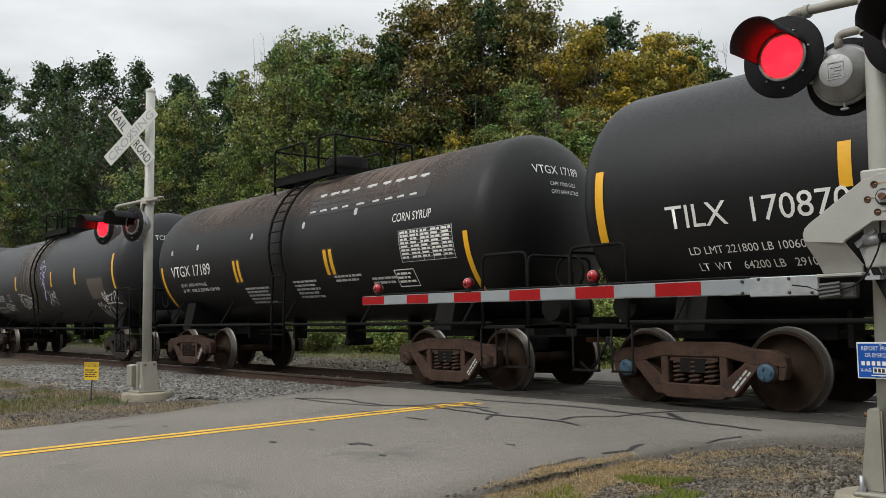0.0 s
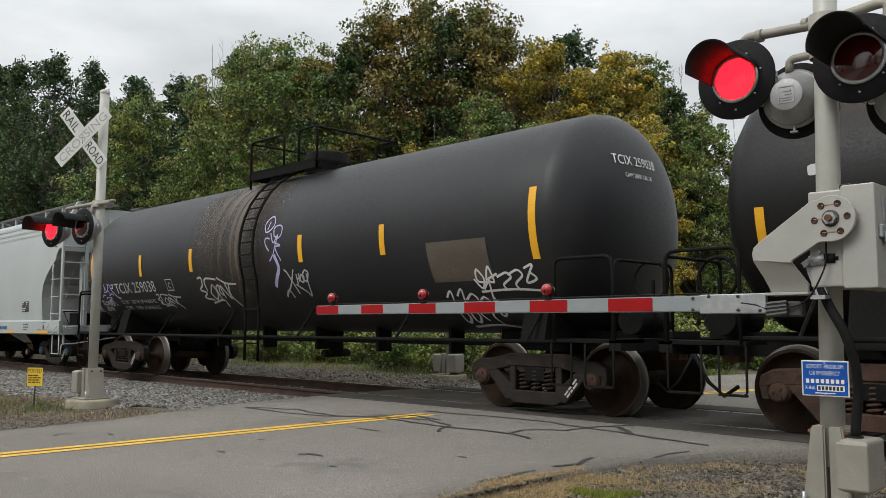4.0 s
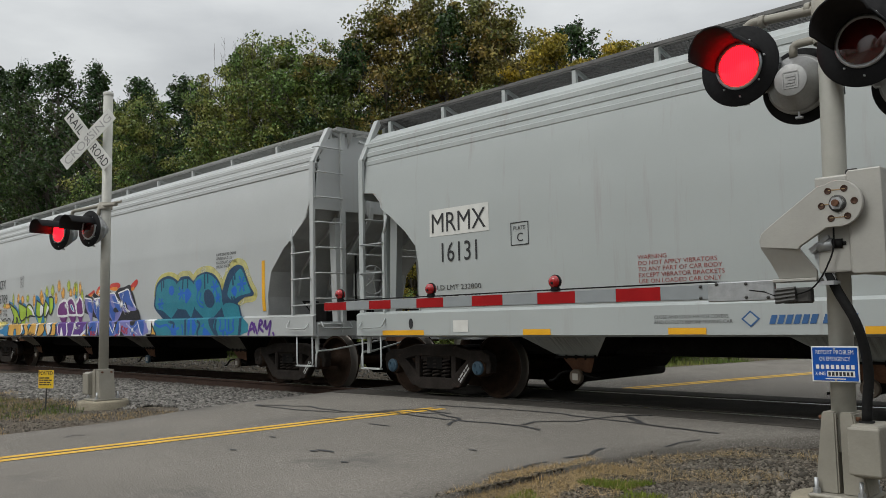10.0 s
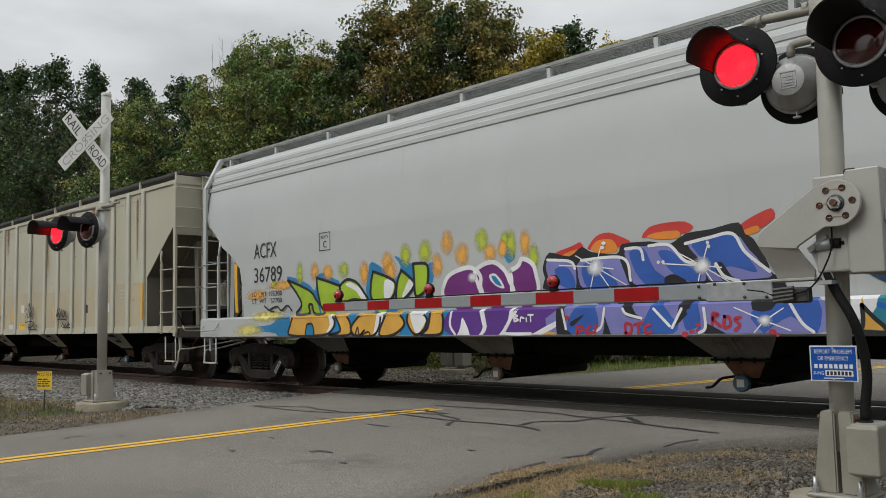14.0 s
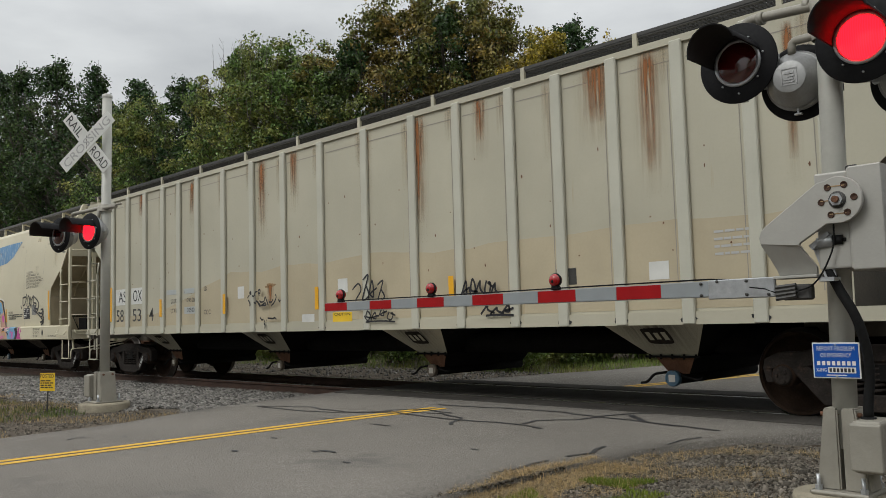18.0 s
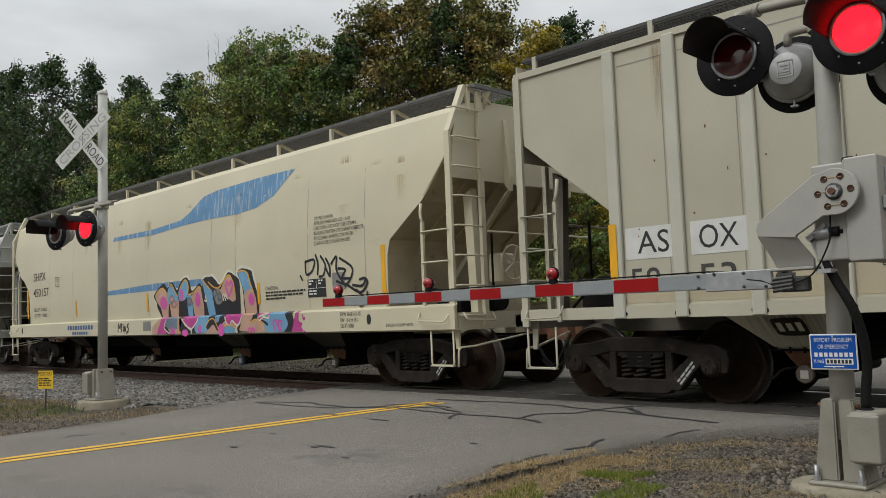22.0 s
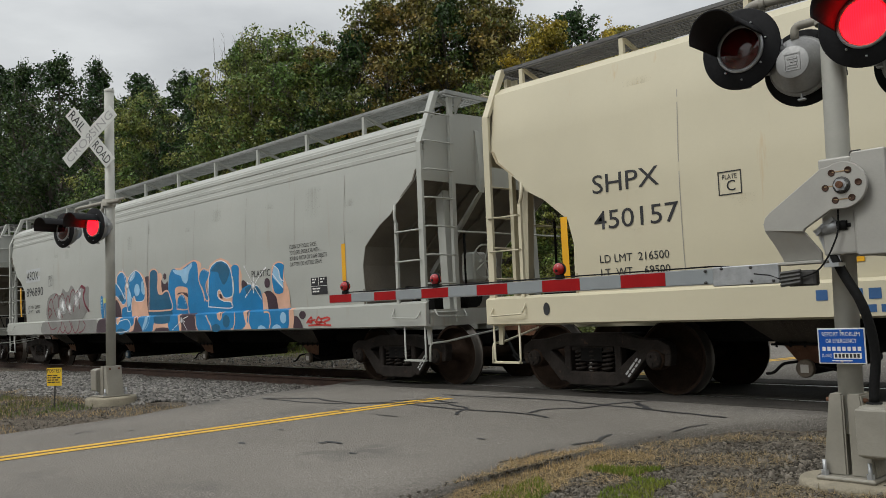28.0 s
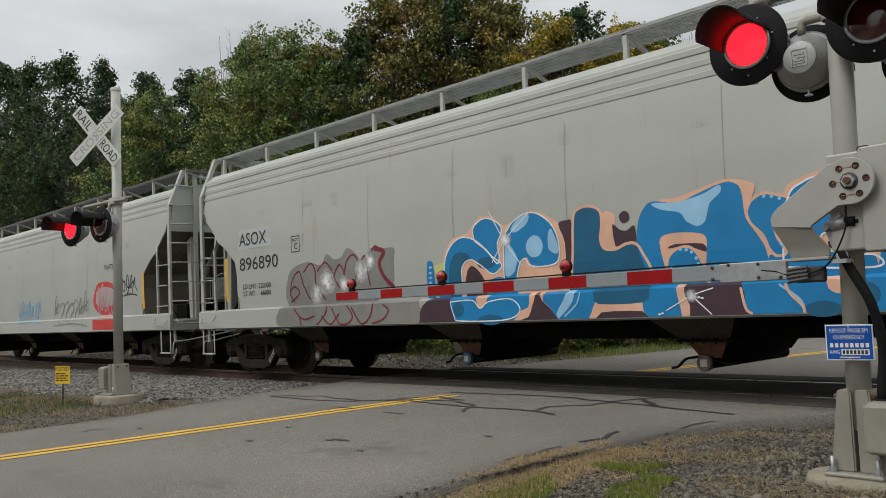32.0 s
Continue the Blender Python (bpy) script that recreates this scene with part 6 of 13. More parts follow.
strokes("graffiti_tag", [[(-27.96, 2.09), (-27.89, 2.04), (-27.80, 1.87), (-27.74, 1.68)], [(-27.69, 2.09), (-27.87, 1.85), (-28.10, 1.69), (-28.15, 1.64)], [(-27.64, 2.01), (-27.67, 1.84)], [(-27.56, 2.02), (-27.60, 1.88)], [(-27.66, 1.93), (-27.58, 1.94)], [(-27.51, 2.00), (-27.57, 1.91), (-27.50, 1.87), (-27.44, 1.96), (-27.51, 2.00)], [(-27.39, 2.06), (-27.48, 1.96), (-27.40, 1.88), (-27.29, 2.02), (-27.38, 2.07)], [(-27.73, 1.84), (-27.52, 1.72), (-27.42, 1.66), (-27.34, 2.01)], [(-28.16, 1.65), (-28.01, 1.75), (-27.94, 1.62)], [(-27.94, 2.10), (-27.97, 2.08)]], 0.03, on(0.007), SP_CHALK, tcix, "white sprayed tag")
strokes("graffiti", [[(-28.47, 2.78), (-28.53, 2.91), (-28.43, 3.03), (-28.30, 3.05), (-28.23, 2.91), (-28.36, 2.80), (-28.47, 2.78)], [(-28.37, 2.97), (-28.43, 2.83)], [(-28.19, 2.68), (-28.22, 2.83), (-28.11, 2.88), (-27.98, 2.84), (-27.99, 2.70), (-28.10, 2.65), (-28.17, 2.70)], [(-28.31, 2.76), (-28.21, 2.58), (-28.08, 2.71), (-28.15, 2.53), (-28.22, 2.38), (-28.35, 2.26)], [(-28.33, 2.66), (-28.46, 2.67), (-28.46, 2.57), (-28.35, 2.44)], [(-28.17, 2.58), (-28.00, 2.52), (-28.15, 2.49), (-28.00, 2.26)], [(-28.08, 2.15), (-28.17, 2.03)]], 0.026, on(0.007), SP_LILAC, tcix, "lilac sprayed scrawl")
strokes("graffiti", [[(-28.18, 2.34), (-28.10, 2.14), (-28.23, 1.97), (-28.33, 1.84)]], 0.075, on(0.0075), SP_LILAC, tcix, "thick lilac sprayed stroke", True, True)
strokes("graffiti_tag", [[(-35.73, 1.99), (-35.56, 2.00)], [(-35.62, 1.99), (-35.70, 1.91), (-35.75, 1.85)], [(-35.70, 1.79), (-35.61, 1.84), (-35.49, 1.85)], [(-35.50, 1.92), (-35.43, 1.91), (-35.33, 1.93), (-35.26, 1.98)], [(-35.42, 2.09), (-35.40, 2.01), (-35.35, 1.92)], [(-35.42, 2.09), (-35.45, 1.91)], [(-35.24, 2.08), (-35.13, 2.08)], [(-35.18, 2.08), (-35.25, 1.98), (-35.25, 1.88)], [(-35.28, 1.83), (-35.14, 1.87), (-35.05, 1.83)], [(-35.03, 2.07), (-34.90, 2.06)], [(-34.94, 2.06), (-34.99, 1.99)], [(-35.12, 2.00), (-34.96, 1.99)], [(-35.11, 2.07), (-35.09, 1.97), (-34.97, 1.85), (-34.87, 1.78), (-34.76, 1.76)], [(-35.53, 1.76), (-35.41, 1.79), (-35.23, 1.77), (-35.45, 1.71), (-35.28, 1.71), (-35.20, 1.66), (-35.12, 1.59)], [(-35.52, 1.92), (-35.50, 1.91)]], 0.026, on(0.007), SP_LILAC, tcix, "lilac sprayed tag")
strokes("graffiti_tag", [[(-35.81, 1.75), (-35.85, 1.61)], [(-35.87, 1.70), (-35.76, 1.71)], [(-35.75, 1.73), (-35.82, 1.67), (-35.77, 1.62)], [(-35.72, 1.72), (-35.74, 1.63), (-35.68, 1.64)], [(-35.63, 1.70), (-35.67, 1.67), (-35.66, 1.62), (-35.61, 1.64), (-35.58, 1.68), (-35.63, 1.70)], [(-35.51, 1.70), (-35.56, 1.69), (-35.53, 1.65), (-35.58, 1.62)], [(-35.43, 1.69), (-35.49, 1.68), (-35.52, 1.62), (-35.45, 1.62)], [(-35.50, 1.65), (-35.45, 1.66)], [(-35.44, 1.60), (-35.40, 1.69), (-35.35, 1.68), (-35.37, 1.65), (-35.42, 1.64), (-35.37, 1.59)], [(-35.32, 1.66), (-35.28, 1.67), (-35.29, 1.64), (-35.35, 1.60), (-35.28, 1.61)], [(-35.82, 1.57), (-35.77, 1.58), (-35.79, 1.54), (-35.86, 1.51), (-35.79, 1.51)], [(-35.72, 1.58), (-35.77, 1.50), (-35.70, 1.51), (-35.67, 1.56), (-35.72, 1.58)], [(-35.63, 1.57), (-35.66, 1.50)], [(-35.55, 1.57), (-35.59, 1.57), (-35.63, 1.51), (-35.57, 1.51)], [(-35.61, 1.54), (-35.57, 1.54)], [(-35.55, 1.49), (-35.51, 1.57), (-35.47, 1.55), (-35.49, 1.53), (-35.54, 1.52), (-35.49, 1.49)]], 0.024, on(0.0075), SP_CHALK, tcix, "small white sprayed tag")
decal("stencil_box", [bar(-32.36, 1.86, -32.08, 1.88), bar(-32.36, 2.08, -32.08, 2.1), bar(-32.36, 1.86, -32.345, 2.1), bar(-32.095, 1.86, -32.08, 2.1)], on(0.008), M_GREY_LETTER, tcix, "outlined plate stencil")
letters("C", 0.12, lambda u, v: on(0.008)(-32.27 + u, 1.91 + v), M_GREY_LETTER, tcix)
strokes("graffiti", tag_scrawl(-24.3, -23.3, 1.2, 1.7, 15, 5) + tag_scrawl(-23.6, -22.5, 1.65, 1.95, 16, 5), 0.03, on(0.007), SP_WHITE, tcix, "white sprayed tags")

mrmx, on_m, ws = hopper_car("clean light grey covered hopper car with black lettering", -48.75, -37.55, M_GREY_CAR, M_SLOPE_GREY, CUT_STEP, CUT_STEP, [-48.4 + 1.2 * k for k in range(10)], (-45.05, -41.5), (1.42, 1.25), cap=M_BEAR_BLUE, eave=3.95, ridges=(3.58, 3.72, 3.87), top=4.3, gate_mat=M_GREY_CAR, gate_w=0.85)
train.append((mrmx, ws))
on = on_m
decal("white_plate", [bar(-47.12, 2.3, -45.98, 2.68)], on(0.005), M_SIGN_WHITE, mrmx, "white painted panel")
letters("MRMX", 0.27, lambda u, v: on(0.008)(-47.07 + u, 2.35 + v), M_BOX_TEXT, mrmx, width=1.04)
letters("16131", 0.27, lambda u, v: on(0.008)(-46.88 + u, 1.93 + v), M_BOX_TEXT, mrmx, width=0.68)
decal("logo_shape", [[(-42.21 + x, 1.02), (-42.15 + x, 1.02), (-42.12 + x, 1.11), (-42.18 + x, 1.11)] for x in (0.0, 0.08, 0.16, 0.24, 0.32, 0.4, 0.52, 0.6, 0.68, 0.76)] + [[(-42.5, 1.075), (-42.4, 1.16), (-42.3, 1.075), (-42.4, 0.99)]], on(0.006), M_BLUE_TEXT, mrmx, "blue maker's mark in plain shapes")
decal("logo_field", [[(-42.475, 1.075), (-42.4, 1.14), (-42.325, 1.075), (-42.4, 1.01)]], on(0.0075), M_GREY_CAR, mrmx, "pale field of the mark")
tagged(decal("stencil", text_bars(-40.06, 1.14, (0.42, 0.4, 0.3), 0.032, 10, 2.2), on(0.006), M_BOX_TEXT, mrmx, "black stencilled sill data"), kind="stuff")
for x, w in ((-48.13, 0.9), (-45.4, 0.44), (-43.34, 0.45), (-41.31, 0.44), (-39.14, 0.88)):
    decal("yellow_mark", [bar(x, 0.92, x + w, 0.99)], on(0.006), M_YELLOW_MARK, mrmx, "yellow jacking pad mark")

acfx, on_x, ws = hopper_car("light grey covered hopper car with a long colourful graffiti mural", -68.0, -49.9, M_WHITE_CAR, M_SLOPE_GREY, CUT_ACF, CUT_CURVE, [-67.6 + 1.6 * k for k in range(12)], (-64.45, -60.82, -57.24, -53.3), (1.4, 1.4), eave=4.13, ridges=(3.77, 3.91, 4.06), top=4.42, gate_mat=M_FUNNEL, deck=M_GRATE_LIGHT)
train.append((acfx, ws))
on = on_x
letters("ACFX", 0.27, lambda u, v: on(0.008)(-66.12 + u, 2.3 + v), M_BOX_TEXT, acfx, width=0.72)
letters("36789", 0.27, lambda u, v: on(0.008)(-66.12 + u, 1.87 + v), M_BOX_TEXT, acfx, width=0.88)
end_marks(acfx, on, (-51.45, -66.75), 1.35, 2.25, 0.1)

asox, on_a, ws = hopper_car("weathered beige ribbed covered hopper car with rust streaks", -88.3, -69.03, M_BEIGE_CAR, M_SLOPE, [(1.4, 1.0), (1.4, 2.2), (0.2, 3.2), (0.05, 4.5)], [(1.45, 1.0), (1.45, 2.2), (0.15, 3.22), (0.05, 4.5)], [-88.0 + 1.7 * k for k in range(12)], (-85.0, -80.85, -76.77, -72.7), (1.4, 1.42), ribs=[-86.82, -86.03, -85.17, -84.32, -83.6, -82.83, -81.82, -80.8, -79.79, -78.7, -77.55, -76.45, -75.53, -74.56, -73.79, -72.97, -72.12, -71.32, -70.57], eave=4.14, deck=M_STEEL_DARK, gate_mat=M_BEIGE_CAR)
train.append((asox, ws))
shpx, on_s, ws = hopper_car("cream covered hopper car with faded blue stripes and graffiti", -107.52, -89.47, M_CREAM_CAR, M_SLOPE_CREAM, CUT_DIAG, CUT_CURVE, [-107.1 + 1.6 * k for k in range(12)], (-103.6, -99.8, -96.0, -93.0), (1.35, 1.33), eave=3.98, top=4.36)
train.append((shpx, ws))
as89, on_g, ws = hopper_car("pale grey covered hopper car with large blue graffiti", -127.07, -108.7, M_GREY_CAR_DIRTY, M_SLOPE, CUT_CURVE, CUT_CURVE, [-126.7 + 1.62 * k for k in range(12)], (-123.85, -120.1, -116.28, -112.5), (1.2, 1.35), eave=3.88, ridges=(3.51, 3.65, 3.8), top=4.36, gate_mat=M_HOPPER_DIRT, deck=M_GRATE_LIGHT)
train.append((as89, ws))
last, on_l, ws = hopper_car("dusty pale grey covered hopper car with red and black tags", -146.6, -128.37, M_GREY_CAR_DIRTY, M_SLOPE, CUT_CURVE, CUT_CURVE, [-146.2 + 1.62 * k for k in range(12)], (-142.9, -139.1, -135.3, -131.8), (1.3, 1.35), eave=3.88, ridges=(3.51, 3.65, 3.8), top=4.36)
train.append((last, ws))


# ---- lettering and graffiti on the hopper cars ----
def stencil(text, car, on, x, z, h, material=None, width=None, name="lettering"):
    return letters(text, h, lambda u, v: on(0.006)(x + u, z + v), material or M_BOX_TEXT, car, name, width)


def seams(car, on, xs, z0, z1):
    for x in xs:
        tagged(decal("weld_seam", [[(x - 0.005, z0 + (z1 - z0) * k / 6) for k in range(7)] + [(x + 0.005, z1 - (z1 - z0) * k / 6) for k in range(7)]], on(0.004), M_SEAM_PALE, car, "faint vertical weld seam"))


def plate_box(car, on, x, z, w=0.3, h=0.3):
    decal("stencil_box", [bar(x, z, x + w, z + 0.012), bar(x, z + h - 0.012, x + w, z + h), bar(x, z, x + 0.012, z + h), bar(x + w - 0.012, z, x + w, z + h)], on(0.006), M_BOX_TEXT, car, "small outlined plate stencil")
    stencil("PLATE", car, on, x + 0.05, z + h * 0.66, 0.05, width=w - 0.1)
    stencil("C", car, on, x + w * 0.36, z + h * 0.16, 0.11)


def data_panel(car, on, x, z, w, h):
    decal("data_panel", [bar(x, z, x + w, z + h)], on(0.004), M_BOX_TEXT, car, "black data stencil panel")
    decal("stencil_rule", [bar(x, z + h * 0.48, x + w, z + h * 0.5), bar(x + w * 0.48, z + h * 0.5, x + w * 0.5, z + h)], on(0.0065), M_WHITE, car, "white rules")
    tagged(decal("stencil_figures", text_bars(x + 0.04, z + h * 0.85, (w * 0.25, w * 0.2), 0.03, 3) + text_bars(x + w * 0.6, z + h * 0.85, (w * 0.25, w * 0.2), 0.03, 4) + text_bars(x + 0.04, z + h * 0.3, (w * 0.5, w * 0.4), 0.03, 5), on(0.0065), M_WHITE, car), kind="stuff")


M_SEAM_PALE = plain("weld_seam_pale", (0.33, 0.31, 0.275), 0.6)
M_SEAM = plain("weld_seam_shadow", (0.27, 0.25, 0.22), 0.6)
M_RUN_CREAM = run_down("run_down_yellowish", (0.50, 0.35, 0.14), 0.45)
M_RUN_FAINT = run_down("run_down_faint", (0.25, 0.22, 0.17), 0.16)
M_BEIGE_LOW = surface("tan_lower_band", (0.43, 0.37, 0.255), 0.65, 0, 0.12, 0.8, 30, 0.04, streaks=(0.36, 0.25, 0.13), streak_at=0.64)

painted = {}
FOLDS = (1.235, 1.27, 1.6, 2.0)


def lift_of(car, layer):
    """How far a layer of paint stands off the sheet; later coats lie over earlier ones."""
    painted[car.name, layer] = painted.get((car.name, layer), 0) + 1
    return 0.0032 + 0.0015 * layer + 0.00008 * (painted[car.name, layer] % 16)


def on_sheet(line):
    """Shapes on the side sheet end at the ledge of the sill, those on the sill begin there."""
    if sum(p[1] for p in line) / len(line) > 1.3:
        return [(u, 1.268 if v < 1.44 else v) for u, v in line]
    return [(u, 1.268 if v > 1.17 else 0.925 if v < 0.955 else v) for u, v in line]


def paint(car, place_on, label, material, layer, shape):
    """One sprayed shape with a rounded outline, in a layer over the paint below it."""
    n = len(shape)
    line = []
    for k in range(n):
        a, b, c, d = (shape[(k + i) % n] for i in (-1, 0, 1, 2))
        for i in range(3):
            t = i / 3
            line.append(tuple(0.5 * (2 * b[j] + (c[j] - a[j]) * t + (2 * a[j] - 5 * b[j] + 4 * c[j] - d[j]) * t * t + (3 * b[j] - a[j] - 3 * c[j] + d[j]) * t ** 3) * 0.8 + 0.2 * (b[j] + (c[j] - b[j]) * t) for j in (0, 1)))
    decal("graffiti_shape", [on_sheet(line)], place_on(lift_of(car, layer)), material, car, label, breaks=FOLDS)


def spray_line(car, place_on, label, material, layer, width, line):
    """One sprayed line with rounded ends; lines down to the sill stop at its ledge."""
    high = sum(p[1] for p in line) / len(line) > 1.3
    line = [(u, max(v, 1.29) if high else min(max(v, 0.935), 1.23)) for u, v in line]
    line = [p for k, p in enumerate(line) if k == 0 or math.dist(p, line[k - 1]) > 0.004]
    if len(line) > 1:
        strokes("graffiti_line", [line], width, place_on(lift_of(car, layer)), material, car, label, True, True)


def spot(car, place_on, label, material, layer, x, z, rx, ry):
    decal("graffiti_spot", [blob(x, z, rx, ry, x, 16, 0.08, 2)], place_on(lift_of(car, layer)), material, car, label)


def mist(car, place_on, label, material, layer, x, z, rx, ry):
    """A soft burst from a spray can: thins out from its middle."""
    decal("spray_mist", [[(x - rx, z - ry), (x + rx, z - ry), (x + rx, z + ry), (x - rx, z + ry)]], place_on(lift_of(car, layer) + 0.002), material, car, label, breaks=FOLDS)


# grey hopper
on = on_m
stencil("LD LMT 232800", mrmx, on, -46.99, 1.54, 0.07, M_STEEL_DARK, 0.84)
stencil("LT WT   55200", mrmx, on, -46.96, 1.39, 0.07, M_STEEL_DARK, 0.8)
stencil("WARNING\nDO NOT APPLY VIBRATORS\nTO ANY PART OF CAR BODY\nEXCEPT VIBRATOR BRACKETS\nUSE ON LOADED CAR ONLY", mrmx, on, -43.72, 1.49, 0.068, M_RED_TEXT, 1.04)
plate_box(mrmx, on, -45.6, 2.06)
stencil("CLOSE AND LOCK HATCH COVERS\nAND OUTLETS BEFORE MOVING CAR", mrmx, on, -43.51, 1.035, 0.055, M_STEEL_DARK, 0.92)
stencil("LIFT HERE", mrmx, on, -38.73, 1.185, 0.034, width=0.28)
stencil("JACK HERE", mrmx, on, -39.02, 1.0, 0.03, M_STEEL_DARK, 0.29)
stencil("2 INCH HF COMP SHOES", mrmx, on, -38.22, 0.935, 0.04, M_STEEL_DARK, 0.6)
data_panel(mrmx, on, -40.39, 1.49, 0.53, 0.29)
decal("white_plate", [bar(-46.64, 0.96, -46.36, 1.12)], on(0.006), M_SIGN_WHITE, mrmx, "white blank label")
decal("grey_plate", [bar(-40.42, 1.03, -40.22, 1.1)], on(0.006), M_GREY_LETTER, mrmx, "small grey maker plate")
bm = bmesh.new()
box(bm, -37.592 + 43.15, -37.585 + 43.15, 0.3, 0.82, 3.66, 3.86)
part("end_plate", bm, M_SIGN_WHITE, mrmx, "white painted panel on the car end")
for text, z, w in (("MRMX", 3.69, 0.46), ("16131", 3.46, 0.4)):
    letters(text, 0.14, lambda u, v: Vector((-37.582 + 43.15, 0.33 + u, z + v)), M_BOX_TEXT, mrmx, width=w)
# flat black ovals stand in for the dark inside of the holes
for x in (-38.59, -47.5):
    decal("jack_hole", [blob(x, 1.085, 0.045, 0.075, 1, 14, 0.05, 2)], on(0.006), M_BOX_TEXT, mrmx, "flat black oval painted as a lifting hole")

# mural hopper
on = on_x
plate_box(acfx, on, -64.15, 2.3)
stencil("LD LMT 195300\nLT  WT   57700", acfx, on, -66.2, 1.5, 0.12, width=0.95)
stencil("CARBOLINE 992 LINING\nAPPLIED ARI-G 1-16\nCAUTION: DO NOT USE\nBOILING WATER", acfx, on, -53.1, 2.2, 0.078, width=0.74)

# ribbed beige hopper
on = on_a
for a, b in ((-86.7, -69.1),):
    xs = spaced(-86.8, -70.5, 0.35)
    decal("tan_band", [[(x, 1.17) for x in xs] + [(x, 1.42 + 0.7 * min(1.0, max(0.0, (x + 84.6) / 3.0)) + 0.09 * noise.noise((x * 0.6, 3, 0)) + 0.05 * noise.noise((x * 4, 3, 0))) for x in xs[::-1]]], on(0.003), M_BEIGE_LOW, asox, "discoloured tan lower band")
for k, (x, z0, z1, w) in enumerate(((-76.35, 2.5, 4.1, 0.3), (-80.5, 2.9, 4.1, 0.24), (-79.5, 3.3, 4.1, 0.22), (-77.55, 3.3, 4.08, 0.2), (-85.4, 3.6, 4.1, 0.22), (-72.5, 2.7, 4.1, 0.26), (-73.2, 3.4, 4.1, 0.4), (-70.9, 2.6, 4.0, 0.12), (-75.1, 3.5, 4.1, 0.2), (-83.1, 3.4, 4.05, 0.16))):
    decal("rust_wash", [bar(x - w * 0.9, z0 - 0.3, x + w * 0.9, z1)], on(0.004), M_RUN_PALE, asox, "pale rust run")
    decal("rust_streak", [bar(x - w * 0.5, z0, x + w * 0.5, z1)], on(0.006), M_RUN_RUST, asox, "dark rust run")
rng = random.Random(19)
RIBS = (-86.82, -86.03, -85.17, -84.32, -83.6, -82.83, -81.82, -80.8, -79.79, -78.7, -77.55, -76.45, -75.53, -74.56, -73.79, -72.97, -72.12, -71.32, -70.57)
for a, b in zip(RIBS, RIBS[1:]):
    tagged(decal("panel_line", [bar(a + 0.1, 3.9, b - 0.1, 3.912), bar(b - 0.13, 1.3, b - 0.12, 3.9)], on(0.0035), M_SEAM, asox, "thin dark panel weld"), kind="stuff")
    h = rng.uniform(0.3, 1.2)
    decal("rust_wash", [bar(b - 0.26, 4.08 - h, b - 0.08, 4.08)], on(0.0042), M_RUN_PALE, asox, "pale rust run")
    decal("grease_spot", [blob(a, 1.06, 0.09, 0.05, a, 12, 0.5, 2)], on(0.034), M_BOX_TEXT, asox, "dark grease spot under a post")
    tagged(decal("rust_spot", [blob(rng.uniform(a + 0.15, b - 0.15), rng.uniform(1.7, 3.7), rng.uniform(0.006, 0.014), rng.uniform(0.008, 0.025), rng.random() * 9, 8, 0.4, 2) for _ in range(3)], on(0.005), M_RUST, asox, "small rust chips"), kind="stuff")
for x, w in ((-86.72, 0.6), (-85.9, 0.66)):
    decal("white_plate", [bar(x, 1.66, x + w, 2.02)], on(0.0045), M_SIGN_WHITE, asox, "white repainted panel")
for text, x, z in (("AS", -86.6, 1.68), ("OX", -85.8, 1.68)):
    stencil(text, asox, on, x + (0.04 if text == "AS" else 0.0), z + 0.04, 0.25, width=0.4 if text == "AS" else 0.44)
for text, x, w in (("58", -86.67, 0.38), ("53", -85.82, 0.42), ("4", -85.0, 0.2)):
    stencil(text, asox, on, x, 1.28, 0.28, M_STEEL_DARK, w)
for x in (-86.85, -84.35, -81.75, -78.8, -75.68, -70.55):
    end_marks(asox, lambda o: on(0.058 + o), (x,), 1.3 if x < -86 or x > -71 else 1.35, 2.08 if x < -86 or x > -71 else 1.72, 0.1)
for u, v, w, n, sd in ((-71.8, 1.95, 0.5, 4, 6),):
    tagged(decal("stencil", text_bars(u, v, [w] * n, 0.03, sd, 2.6), on(0.006), M_GREY_LETTER, asox, "black stencilled data"), kind="stuff")
for text, x, z, w in (("LD LMT", -84.0, 1.62, 0.26), ("LT WT", -84.0, 1.42, 0.26), ("199500", -83.35, 1.62, 0.36), ("70500", -83.3, 1.42, 0.3), ("LD", -82.6, 1.82, 0.1), ("CCC", -82.62, 1.36, 0.26)):
    stencil(text, asox, on, x, z, 0.09, M_STEEL_DARK, w)
for x, z, w in ((-84.2, 1.8, 0.5), (-83.45, 1.8, 0.45), (-83.42, 1.39, 0.44)):
    decal("paint_patch", [bar(x, z, x + w, z + 0.1 + 0.04 * (z < 1.5))], on(0.0045), M_GREY_CAR, asox, "grey painted-over patch")
stencil("CAUTION", asox, lambda o: on(o + 0.002), -78.4, 1.235, 0.045, width=0.4)
for x, z, w, h, m in ((-81.35, 1.62, 0.22, 0.22, M_SIGN_WHITE), (-78.3, 1.6, 0.25, 0.22, M_SIGN_WHITE), (-79.3, 1.15, 0.35, 0.13, M_SIGN_WHITE), (-78.45, 1.14, 0.5, 0.15, M_SIGN_YELLOW), (-73.9, 1.5, 0.3, 0.2, M_STEEL_DARK), (-72.6, 1.5, 0.25, 0.2, M_SIGN_WHITE)):
    decal("placard", [bar(x, z, x + w, z + h)], on(0.0055), m, asox, "small placard")
M_RUST_RUN = run_down("rust_run_from_a_dent", (0.26, 0.11, 0.035), 1.3)
